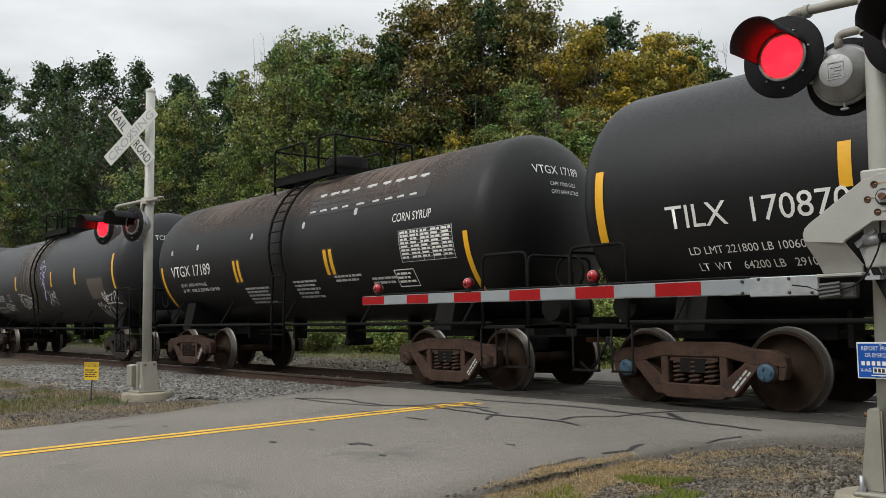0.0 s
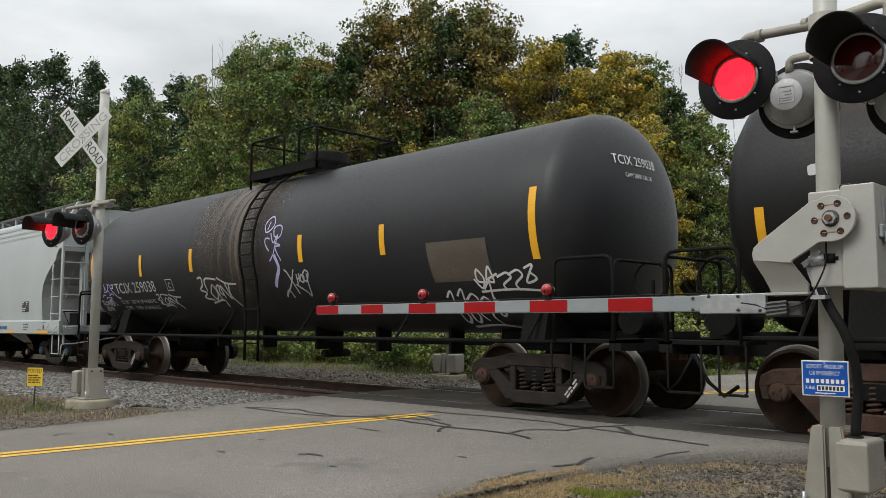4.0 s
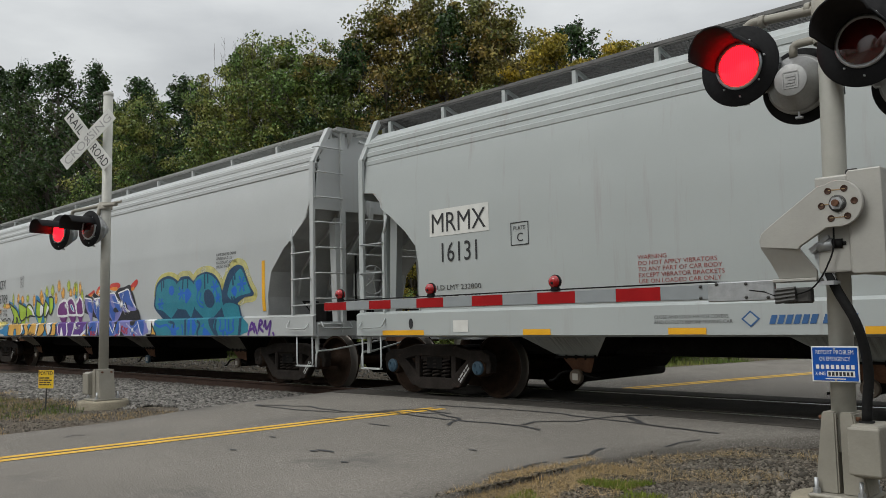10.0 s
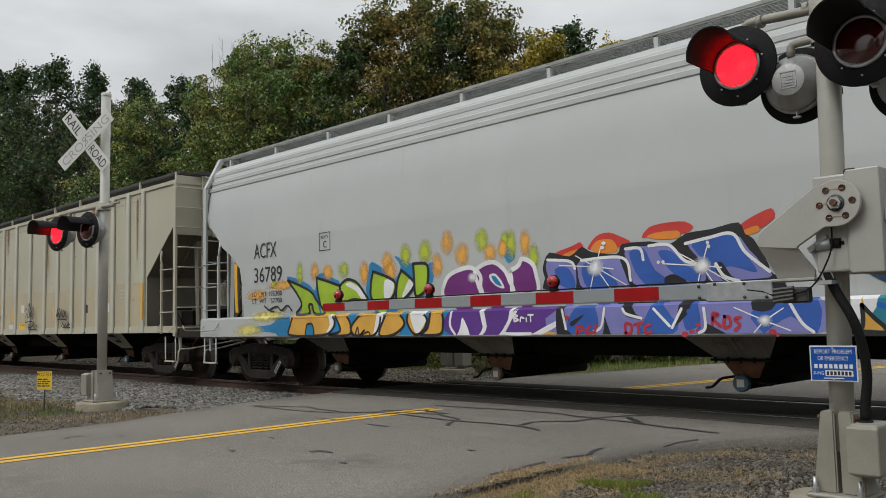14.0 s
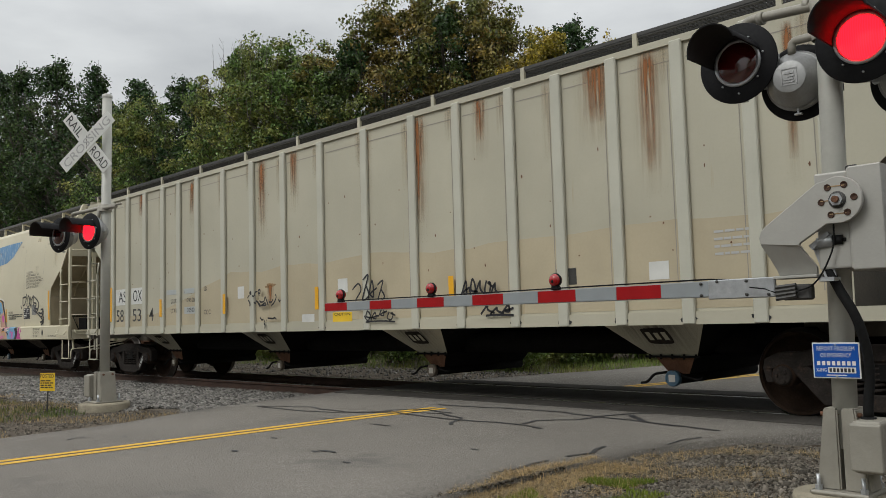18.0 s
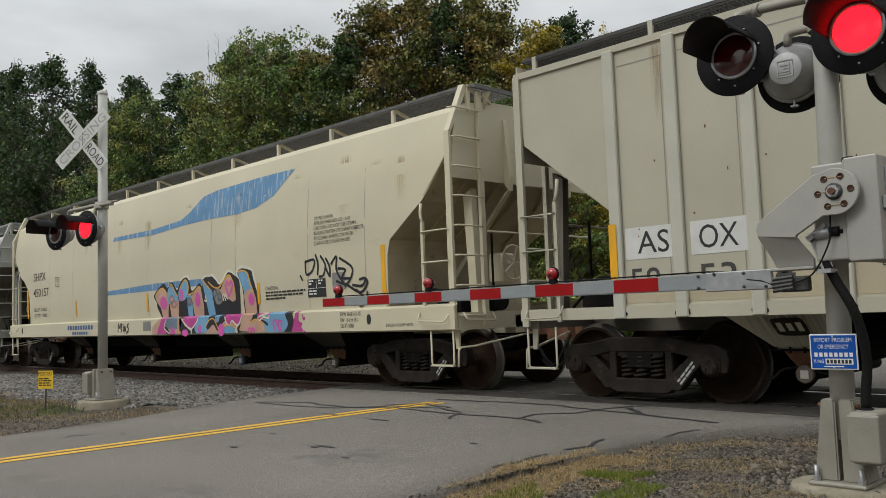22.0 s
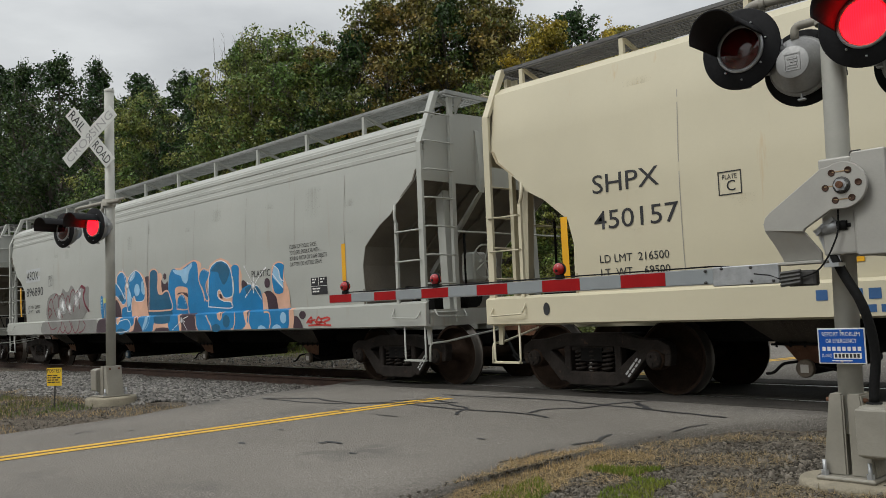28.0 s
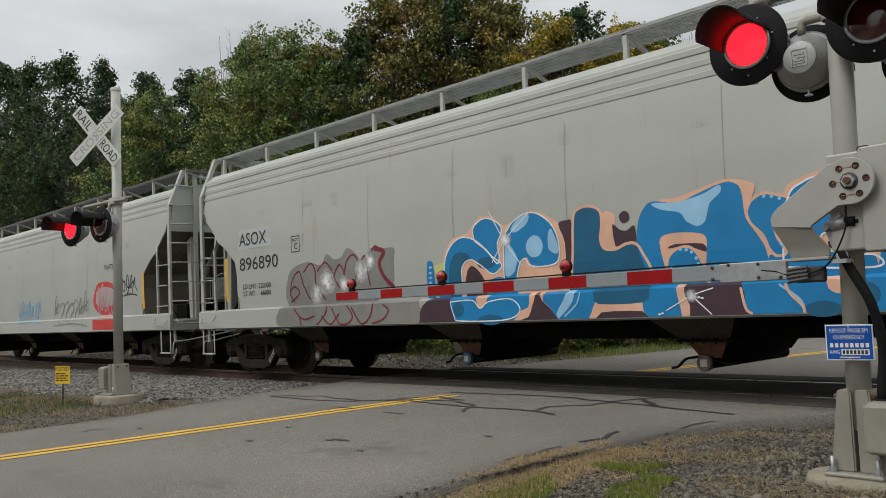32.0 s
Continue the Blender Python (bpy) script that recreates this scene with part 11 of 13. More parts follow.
paint(as89, on_g, "plum sill shadow", SP_PLUM, 2, ((-116.13, 1.19), (-115.90, 1.23), (-115.48, 1.20), (-115.44, 0.99), (-115.38, 0.85), (-116.03, 0.85), (-116.07, 1.04)))
paint(as89, on_g, "pale blue stripe", SP_PALE, 3, ((-117.72, 1.23), (-117.58, 1.24), (-117.68, 1.09), (-117.83, 0.96), (-117.90, 0.99)))
spray_line(as89, on_g, "pale line", SP_PALE, 3, 0.02, ((-117.53, 1.23), (-117.59, 1.10), (-117.77, 0.96)))
spray_line(as89, on_g, "peach line", SP_PEACH, 4, 0.03, ((-115.48, 1.19), (-115.44, 0.99), (-115.38, 0.86)))
spray_line(as89, on_g, "peach line", SP_PEACH, 4, 0.03, ((-115.01, 1.21), (-114.97, 1.12), (-114.86, 1.00), (-114.84, 0.86)))
spray_line(as89, on_g, "white sprayed sparkle", SP_WHITE, 5, 0.013, ((-116.36, 0.99), (-116.04, 1.14), (-115.79, 1.21)))
spray_line(as89, on_g, "white sprayed sparkle", SP_WHITE, 5, 0.013, ((-116.04, 1.14), (-115.82, 0.88)))
mist(as89, on_g, "soft white glow", MIST_WHITE, 6, -116.04, 1.14, 0.09, 0.08)
spot(as89, on_g, "white dot", SP_WHITE, 5, -116.45, 0.95, 0.02, 0.01)
spot(as89, on_g, "white dot", SP_WHITE, 5, -116.41, 0.96, 0.02, 0.01)
spot(as89, on_g, "white dot", SP_WHITE, 5, -115.96, 1.12, 0.02, 0.01)
spot(as89, on_g, "white dot", SP_WHITE, 5, -115.92, 1.11, 0.02, 0.01)
paint(as89, on_g, "peach letter ground", SP_PEACH, 0, ((-115.05, 1.38), (-115.00, 2.11), (-114.80, 2.25), (-114.52, 2.30), (-114.24, 2.22), (-114.11, 2.13), (-113.94, 2.16), (-113.82, 2.08), (-113.75, 1.93), (-113.78, 1.76), (-113.75, 1.67), (-113.86, 1.53), (-114.14, 1.36)))
paint(as89, on_g, "bright blue letter", SP_CYAN, 2, ((-115.05, 1.38), (-114.96, 2.03), (-114.79, 2.20), (-114.52, 2.25), (-114.28, 2.18), (-114.14, 2.04), (-114.08, 1.78), (-114.09, 1.59), (-114.21, 1.53), (-114.42, 1.54), (-114.55, 1.68), (-114.65, 1.66), (-114.64, 1.55), (-114.45, 1.47), (-114.18, 1.44), (-114.19, 1.33)))
spray_line(as89, on_g, "outline of a letter", SP_WHITE, 4, 0.02, ((-115.05, 1.38), (-114.96, 2.03), (-114.79, 2.20), (-114.52, 2.25), (-114.28, 2.18), (-114.14, 2.04), (-114.08, 1.78), (-114.09, 1.59), (-114.21, 1.53), (-114.42, 1.54), (-114.55, 1.68), (-114.65, 1.66), (-114.64, 1.55), (-114.45, 1.47), (-114.18, 1.44), (-114.19, 1.33), (-115.05, 1.38)))
paint(as89, on_g, "dark blue letter shading", SP_TEAL2, 3, ((-114.88, 2.09), (-114.57, 2.23), (-114.29, 2.15), (-114.18, 2.02), (-114.30, 1.84), (-114.42, 1.78), (-114.54, 1.89), (-114.62, 2.03), (-114.83, 2.06)))
paint(as89, on_g, "plum letter shadow", SP_PLUM, 4, ((-114.59, 1.60), (-114.52, 1.61), (-114.48, 1.52), (-114.58, 1.54)))
paint(as89, on_g, "bright blue letter", SP_CYAN, 2, ((-114.14, 1.37), (-114.06, 1.62), (-114.10, 1.98), (-114.11, 2.10), (-114.02, 2.14), (-113.90, 2.12), (-113.84, 2.06), (-113.86, 1.83), (-113.85, 1.59), (-113.74, 1.68), (-113.53, 1.73), (-113.32, 1.73), (-113.15, 1.64), (-113.09, 1.52), (-113.08, 1.34)))
paint(as89, on_g, "dark blue letter shading", SP_TEAL2, 3, ((-113.64, 1.68), (-113.39, 1.72), (-113.17, 1.65), (-113.11, 1.47), (-113.26, 1.59), (-113.45, 1.63), (-113.57, 1.55)))
paint(as89, on_g, "plum letter shadow", SP_PLUM, 1, ((-113.76, 1.81), (-113.66, 1.82), (-113.55, 1.73), (-113.67, 1.69), (-113.76, 1.62)))
spot(as89, on_g, "plum dot", SP_PLUM, 2, -112.89, 1.74, 0.09, 0.09)
paint(as89, on_g, "plum letter shadow", SP_PLUM, 2, ((-113.02, 1.56), (-112.86, 1.60), (-112.71, 1.55), (-112.58, 1.43), (-112.59, 1.36), (-113.00, 1.36)))
paint(as89, on_g, "peach letter edge", SP_PEACH, 3, ((-113.06, 1.54), (-112.98, 1.56), (-112.90, 1.42), (-112.91, 1.35), (-113.06, 1.35)))
paint(as89, on_g, "peach letter ground", SP_PEACH, 1, ((-112.73, 1.54), (-112.75, 1.84), (-112.73, 1.99), (-112.65, 2.07), (-112.52, 2.10), (-112.36, 2.06), (-112.34, 1.92), (-112.34, 1.81), (-112.24, 1.63), (-112.21, 1.53), (-112.23, 1.35), (-112.60, 1.36)))
paint(as89, on_g, "bright blue letter", SP_CYAN, 2, ((-112.72, 1.73), (-112.71, 1.90), (-112.63, 2.04), (-112.49, 2.07), (-112.34, 2.02), (-112.38, 1.81), (-112.38, 1.58), (-112.47, 1.53), (-112.65, 1.55)))
paint(as89, on_g, "pale blue highlight", SP_PALE, 3, ((-112.65, 2.01), (-112.50, 1.96), (-112.45, 1.82), (-112.38, 1.70), (-112.38, 1.62), (-112.57, 1.74), (-112.70, 1.84)))
spray_line(as89, on_g, "white letter line", SP_WHITE, 5, 0.018, ((-112.66, 2.04), (-112.51, 1.95), (-112.47, 1.81), (-112.36, 1.74)))
spray_line(as89, on_g, "white letter line", SP_WHITE, 5, 0.018, ((-112.70, 1.89), (-112.57, 1.78), (-112.38, 1.63)))
spray_line(as89, on_g, "white sprayed sparkle", SP_WHITE, 6, 0.013, ((-113.64, 2.08), (-113.34, 1.72), (-113.08, 1.45)))
spray_line(as89, on_g, "white sprayed sparkle", SP_WHITE, 6, 0.013, ((-112.93, 2.02), (-113.34, 1.72), (-113.65, 1.51)))
spray_line(as89, on_g, "white sprayed sparkle", SP_WHITE, 6, 0.013, ((-113.33, 1.87), (-113.35, 1.59)))
spray_line(as89, on_g, "white sprayed sparkle", SP_WHITE, 6, 0.013, ((-113.52, 1.76), (-113.15, 1.69)))
mist(as89, on_g, "soft white glow", MIST_WHITE, 7, -113.34, 1.72, 0.10, 0.10)
spot(as89, on_g, "white dot", SP_WHITE, 6, -113.63, 1.52, 0.02, 0.02)
spot(as89, on_g, "white dot", SP_WHITE, 6, -113.59, 1.55, 0.02, 0.02)
spot(as89, on_g, "white dot", SP_WHITE, 6, -113.35, 1.59, 0.02, 0.02)
spot(as89, on_g, "white dot", SP_WHITE, 6, -113.64, 2.08, 0.02, 0.02)
spot(as89, on_g, "white dot", SP_WHITE, 6, -112.95, 1.99, 0.02, 0.02)
spot(as89, on_g, "white dot", SP_WHITE, 6, -112.91, 2.01, 0.02, 0.02)
spot(as89, on_g, "white dot", SP_WHITE, 6, -113.54, 1.77, 0.02, 0.02)
spray_line(as89, on_g, "pale letter line", SP_CREAM, 5, 0.025, ((-114.07, 1.91), (-114.05, 1.78), (-114.06, 1.62), (-114.13, 1.53)))
paint(as89, on_g, "bright blue sill paint", SP_CYAN, 2, ((-115.06, 1.23), (-114.04, 1.24), (-112.14, 1.21), (-112.14, 1.01), (-112.22, 0.84), (-115.09, 0.86)))
paint(as89, on_g, "peach sill paint", SP_PEACH, 3, ((-112.15, 1.20), (-112.03, 1.25), (-112.00, 1.11), (-112.02, 0.98), (-112.07, 0.84), (-112.23, 0.84), (-112.15, 1.01)))
paint(as89, on_g, "plum sill shadow", SP_PLUM, 2, ((-112.03, 1.11), (-111.88, 1.11), (-111.76, 0.97), (-111.77, 0.84), (-112.08, 0.84)))
paint(as89, on_g, "peach sill notch", SP_PEACH, 3, ((-114.64, 1.24), (-114.36, 1.25), (-114.43, 1.15), (-114.51, 1.10), (-114.60, 1.15)))
paint(as89, on_g, "plum sill notch", SP_PLUM, 4, ((-114.52, 1.25), (-114.41, 1.25), (-114.47, 1.16)))
spot(as89, on_g, "dark blue letter shading", SP_TEAL2, 3, -114.27, 1.08, 0.13, 0.12)
spot(as89, on_g, "dark blue letter shading", SP_TEAL2, 3, -114.66, 0.96, 0.17, 0.08)
paint(as89, on_g, "peach sill paint", SP_PEACH, 3, ((-113.69, 1.23), (-113.45, 1.23), (-113.53, 1.08), (-113.40, 0.95), (-113.48, 0.89), (-113.74, 0.87), (-113.56, 1.02)))
paint(as89, on_g, "plum sill notch", SP_PLUM, 4, ((-113.58, 1.22), (-113.45, 1.23), (-113.49, 1.16)))
paint(as89, on_g, "plum sill notch", SP_PLUM, 4, ((-113.57, 0.86), (-113.48, 0.94), (-113.40, 0.87)))
paint(as89, on_g, "pale blue highlight", SP_PALE, 3, ((-113.25, 0.85), (-113.17, 0.95), (-113.04, 0.99), (-112.88, 0.94), (-112.80, 0.85)))
paint(as89, on_g, "pale blue highlight", SP_PALE, 3, ((-112.74, 0.85), (-112.66, 0.96), (-112.54, 1.00), (-112.42, 0.96), (-112.36, 0.85)))
spot(as89, on_g, "pale blue highlight", SP_PALE, 3, -112.33, 1.11, 0.10, 0.10)
spray_line(as89, on_g, "peach line", SP_PEACH, 4, 0.03, ((-112.93, 1.22), (-112.77, 1.20), (-112.74, 1.03), (-112.78, 0.85)))
spray_line(as89, on_g, "peach line", SP_PEACH, 4, 0.03, ((-113.96, 1.24), (-113.95, 1.07), (-114.02, 0.94), (-114.08, 0.87)))
spray_line(as89, on_g, "peach line", SP_PEACH, 4, 0.03, ((-113.43, 1.22), (-113.46, 1.05), (-113.39, 0.87)))
spray_line(as89, on_g, "row of pale dashes", SP_PALE, 4, 0.025, ((-115.07, 1.21), (-114.88, 1.06), (-114.84, 0.89)))

# last hopper
on = on_l
decal("sprayed_ground", [[(a, max(b, 1.29)) for a, b in blob(-131.9, 1.7, 0.75, 0.42, 4, 24, 0.15, 2)], bar(-132.6, 0.95, -131.2, 1.2)], on(0.004), SP_RED, last, "red sprayed blot")
strokes("graffiti_tag", tag_scrawl(-132.4, -131.4, 1.35, 2.0, 71, 5), 0.05, on(0.007), SP_PINK, last, "pale scrawl on red")
strokes("graffiti_tag", tag_scrawl(-135.4, -133.0, 1.2, 1.9, 72, 7), 0.03, on(0.006), SP_GREY, last, "grey sprayed tag")
strokes("graffiti_tag", tag_scrawl(-138.4, -136.4, 1.3, 1.9, 73, 7), 0.03, on(0.006), SP_SKY, last, "pale blue sprayed tag")
strokes("graffiti_tag", tag_scrawl(-130.9, -130.1, 1.8, 2.25, 74, 4), 0.03, on(0.006), SP_BLACK, last, "black sprayed tag")
end_marks(last, on, (-129.75,), 1.4, 2.2, 0.1)
seams(last, on, (-143, -140.5, -138, -135.5, -133), 1.3, 3.35)
stencil("PLASTIC", last, on, -131.9, 2.4, 0.12, M_STEEL_DARK, 0.6)


# ---- crossing signals ----
def facing(x, y, z, azimuth, tilt=0):
    """A pose whose local +z looks out along a compass direction in the ground plane."""
    return pose(x, y, z) @ Matrix.Rotation(radians(azimuth), 4, "Z") @ Matrix.Rotation(radians(90 + tilt), 4, "Y") @ Matrix.Rotation(radians(90), 4, "Z")


rotors = []


def flasher(parent, m, phase, disc=0.275, back=M_CAST, hood=0.41, size=1.0):
    """A flashing light: background disc, housing, hood, and an insert that turns its lit or its dark lens outwards."""
    k = size
    bm = bmesh.new()
    lathe(bm, [(0.149, -0.004), (disc, -0.004), (disc + 0.006, 0.002), (disc, 0.008), (0.149, 0.008)], m, 48)
    lamp = part("background_disc", bm, M_BLACK, parent, "round black background disc")
    bm = bmesh.new()
    for seg in ([(0.0, -0.225), (0.118, -0.225)], [(0.118, -0.225), (0.2, -0.12)], [(0.2, -0.12), (0.206, -0.11), (0.206, -0.085)], [(0.206, -0.085), (0.226, -0.08), (0.226, -0.055)], [(0.226, -0.055), (0.21, -0.004)],
                [(0.118, -0.222), (0.118, -0.238)], [(0.118, -0.238), (0.11, -0.241), (0.0, -0.241)]):
        lathe(bm, [(r * k, h * k) for r, h in seg], m, 44)
    part("housing", bm, back, lamp, "silver cast housing with a round back cover")
    bm = bmesh.new()
    for u, v, su, sv in ((0, 0.06, 0.056, 0.004), (0, -0.06, 0.056, 0.004), (-0.054, 0, 0.004, 0.06), (0.054, 0, 0.004, 0.06), (0, 0.03, 0.036, 0.009), (-0.012, 0.004, 0.026, 0.007), (0.004, -0.02, 0.034, 0.006), (0, -0.04, 0.036, 0.004)):
        t = bmesh.new()
        box(t, (u - su) * k, (u + su) * k, (v - sv) * k, (v + sv) * k, -0.246 * k, -0.239 * k)
        merge(bm, t, m)
    tagged(part("cast_badge", bm, back, lamp, "raised square cast mark"), kind="stuff")
    bm = bmesh.new()
    rod(bm, m @ Vector((0, -0.2 * k, -0.07)), m @ Vector((0, -0.26 * k, -0.07)), 0.009, 6)
    t = bmesh.new()
    soft_box(t, -0.026, 0.026, -0.262 * k, -0.246 * k, -0.085, -0.055, 0.004)
    merge(bm, t, m)
    part("wing_nut", bm, M_GALV, lamp)
    bm = bmesh.new()
    t = bmesh.new()
    soft_box(t, 0.2 * k, 0.255 * k, -0.02, 0.03, -0.1, -0.06, 0.008)
    merge(bm, t, m)
    part("hinge_lug", bm, M_GALV, lamp)
    bm = bmesh.new()
    lathe(bm, [(0.142, 0.004), (0.166, 0.004), (0.166, 0.022), (0.142, 0.022), (0.142, 0.004)], m, 36)
    part("lens_ring", bm, M_GALV, lamp, "thin metal lens ring")
    for a in (12, 62, 128, 232, 270, 318):
        bm = bmesh.new()
        r = 0.186 if a != 270 else 0.215
        c = m @ pose(r * math.cos(radians(a)), r * math.sin(radians(a)), 0)
        lathe(bm, [(0.007, 0.008), (0.007, 0.018), (0, 0.02)], c, 6)
        part("screw", bm, M_GALV, lamp)
    # hood: the upper half of a tube over the lens
    skins = []
    for r, mat_at in ((0.169, 1), (0.177, 0)):
        skins.append([])
        for i in range(33):
            a = radians(20 + 165 * i / 32)
            length = hood * (0.93 + 0.07 * max(0.0, math.sin(a)))
            skins[-1].append([m @ Vector((r * math.cos(a), r * math.sin(a), z)) for z in (0.008, 0.008 + length)])
    bm = bmesh.new()
    loops = [[[bm.verts.new(p) for p in q] for q in skin] for skin in skins]
    for n, lst in enumerate(loops):
        for A, B in zip(lst, lst[1:]):
            f = bm.faces.new((A[0], B[0], B[1], A[1]))
            f.smooth, f.material_index = True, 1 - n
    for (p, q), (u, v) in zip(zip(loops[0], loops[0][1:]), zip(loops[1], loops[1][1:])):
        bm.faces.new((p[1], q[1], v[1], u[1]))
    for e in (0, -1):
        bm.faces.new((loops[0][e][0], loops[0][e][1], loops[1][e][1], loops[1][e][0]))
    bmesh.ops.recalc_face_normals(bm, faces=bm.faces[:])
    part("hood", bm, [M_BLACK, M_HOOD_IN], lamp, "black hood over the lens")
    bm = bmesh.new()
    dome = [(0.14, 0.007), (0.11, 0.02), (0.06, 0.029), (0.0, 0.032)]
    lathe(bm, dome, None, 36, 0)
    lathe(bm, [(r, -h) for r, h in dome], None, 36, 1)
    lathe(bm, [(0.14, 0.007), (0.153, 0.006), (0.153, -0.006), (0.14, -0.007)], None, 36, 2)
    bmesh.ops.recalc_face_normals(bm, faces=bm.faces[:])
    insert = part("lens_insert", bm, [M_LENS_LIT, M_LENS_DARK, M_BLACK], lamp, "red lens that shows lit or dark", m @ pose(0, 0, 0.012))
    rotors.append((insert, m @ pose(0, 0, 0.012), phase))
    return lamp


def mast(name, label, x, y, top, radius, lean=(0.0, 0.0)):
    thing = tagged(new(name), label, "railroad signal")
    thing.location = (x, y, 0)
    bm = bmesh.new()
    rod(bm, (0, 0, 0.25), (lean[0], lean[1], top), radius, 28)
    lathe(bm, [(radius + 0.006, 0), (radius + 0.006, 0.04), (radius * 0.6, 0.06), (0, 0.065)], pose(lean[0], lean[1], top - 0.02), 28)
    part("mast", bm, M_MAST, thing, "aluminium-painted steel pole")
    return thing


def pole_base(thing, r, conc_r, z0, boxes):
    bm = bmesh.new()
    lathe(bm, [(conc_r * 1.02, z0 - 0.3), (conc_r, z0 + 0.1), (conc_r * 0.97, z0 + 0.125), (0, z0 + 0.13)], None, 36)
    part("concrete_foundation", bm, M_CONCRETE, thing, "round weathered concrete foundation")
    bm = bmesh.new()
    zb = z0 + 0.13
    soft_box(bm, -r * 2.4, r * 2.4, -r * 2.4, r * 2.4, zb, zb + 0.025, 0.006)
    for k in (-1, 1):
        prism(bm, [(-r * 2.2, zb + 0.02), (-r * 1.3, 0.5), (-0.012 if k < 0 else r * 0.2, 0.5), (-0.012 if k < 0 else r * 0.2, zb + 0.02)], "y", -r * 1.35, r * 1.35) if k < 0 else \
            prism(bm, [(0.012, zb + 0.02), (0.012, 0.5), (r * 1.3, 0.5), (r * 2.2, zb + 0.02)], "y", -r * 1.35, r * 1.35)
    bmesh.ops.bevel(bm, geom=[e for e in bm.edges if e.calc_length() > 0.12], offset=0.01, segments=2, affect="EDGES")
    part("split_base", bm, M_ALU, thing, "cast split pole base")
    for a in (45, 135, 225, 315):
        bm = bmesh.new()
        c = (r * 2.0 * math.cos(radians(a)) * 1.3, r * 2.0 * math.sin(radians(a)) * 1.3)
        rod(bm, (*c, zb), (*c, zb + 0.12), 0.013, 8)
        lathe(bm, [(0.024, 0.025), (0.024, 0.055), (0.0, 0.055)], pose(*c, zb), 6, 0, False)
        part("anchor_bolt", bm, M_GALV, thing, "anchor bolt with nut")
    for k in (-1, 1):
        bm = bmesh.new()
        rod(bm, (-r * 1.7, k * r * 0.8, 0.46), (r * 1.7, k * r * 0.8, 0.46), 0.014, 8)
        part("clamp_bolt", bm, M_RUST, thing, "rusty clamp bolt")
    for (x0, x1, y0, y1, za, zb2) in boxes:
        bm = bmesh.new()
        soft_box(bm, x0, x1, y0, y1, za, zb2, 0.025, 3)
        soft_box(bm, x0 - 0.006, x1 + 0.006, y0 - 0.02, y0 + 0.01, za + 0.015, zb2 - 0.015, 0.012, 2)
        part("junction_box", bm, M_ALU, thing, "cast cable junction box")


# near gate signal
NX, NY = -2.13, 5.6
near = mast("crossing_gate_signal", "aluminium crossing signal mast with flashing red lights and lowered gate", NX, NY, 4.6, 0.074, (0.09, 0.0))
pole_base(near, 0.074, 0.34, -0.16, [(0.11, 0.285, -0.22, 0.08, 0.13, 0.445)])


def npt(x, y, z):
    return Vector((x - NX, y - NY, z))


face = -89
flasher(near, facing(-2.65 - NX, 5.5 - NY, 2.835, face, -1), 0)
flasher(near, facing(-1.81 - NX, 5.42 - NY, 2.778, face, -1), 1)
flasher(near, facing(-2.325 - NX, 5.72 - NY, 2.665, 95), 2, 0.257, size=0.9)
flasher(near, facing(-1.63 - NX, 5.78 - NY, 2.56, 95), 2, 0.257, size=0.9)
bm = bmesh.new()
tube(bm, bent([npt(-2.66, 5.62, 2.9), npt(-2.66, 5.62, 3.16), npt(-2.1, 5.6, 3.12), npt(-1.66, 5.58, 3.16), npt(-1.7, 5.56, 2.95)], 0.09, 4), 0.033, 10)
tube(bm, bent([npt(-2.325, 5.62, 2.84), npt(-2.325, 5.62, 2.93), npt(-2.1, 5.62, 2.93), npt(-1.5, 5.65, 2.93), npt(-1.45, 5.65, 2.8)], 0.05, 3), 0.028, 10)
for x in (-2.52, -2.2):
    rod(bm, npt(x - 0.02, 5.615, 3.145), npt(x + 0.02, 5.613, 3.143), 0.045, 10)
part("crossarm", bm, M_ALU, near, "grey conduit cross arm")
bm = bmesh.new()
for z in (2.93, 3.12):
    lathe(bm, [(0.095, -0.05), (0.095, 0.05), (0.08, 0.05)], pose(0.05, 0, z), 20)
part("mast_clamp", bm, M_ALU, near, "cast mast clamp")
# gate mechanism
bm = bmesh.new()
soft_box(bm, -0.02, 0.185, -0.2, 0.32, 1.37, 1.975, 0.012, 2)
part("gate_mechanism_box", bm, M_GATEBOX, near, "pale grey metal gate mechanism box")
bm = bmesh.new()
soft_box(bm, 0.197, 0.39, -0.235, 0.36, 1.355, 1.99, 0.008, 2)
soft_box(bm, 0.186, 0.205, -0.225, 0.35, 1.365, 1.98, 0.004)
cover = part("cover", bm, M_GATEBOX, near, "pale grey metal mechanism cover")
bm = bmesh.new()
tube(bm, bent([(0.175, -0.19, 1.965), (0.175, -0.19, 2.0), (0.24, -0.19, 2.0), (0.24, -0.19, 1.985)], 0.012, 2), 0.005, 5)
part("lifting_handle", bm, M_STEEL_DARK, cover, "small wire handle")
bm = bmesh.new()
soft_box(bm, 0.389, 0.4, -0.12, -0.02, 1.72, 1.92, 0.003)
soft_box(bm, 0.389, 0.41, -0.19, -0.04, 1.66, 1.74, 0.006)
tube(bm, bent([(0.41, -0.14, 1.7), (0.43, -0.14, 1.73), (0.43, -0.09, 1.73), (0.41, -0.09, 1.7)], 0.02, 2), 0.006, 6)
soft_box(bm, 0.405, 0.43, -0.15, -0.08, 1.63, 1.7, 0.008)
part("padlock", bm, M_GALV, cover, "hasp and padlock on the cover")
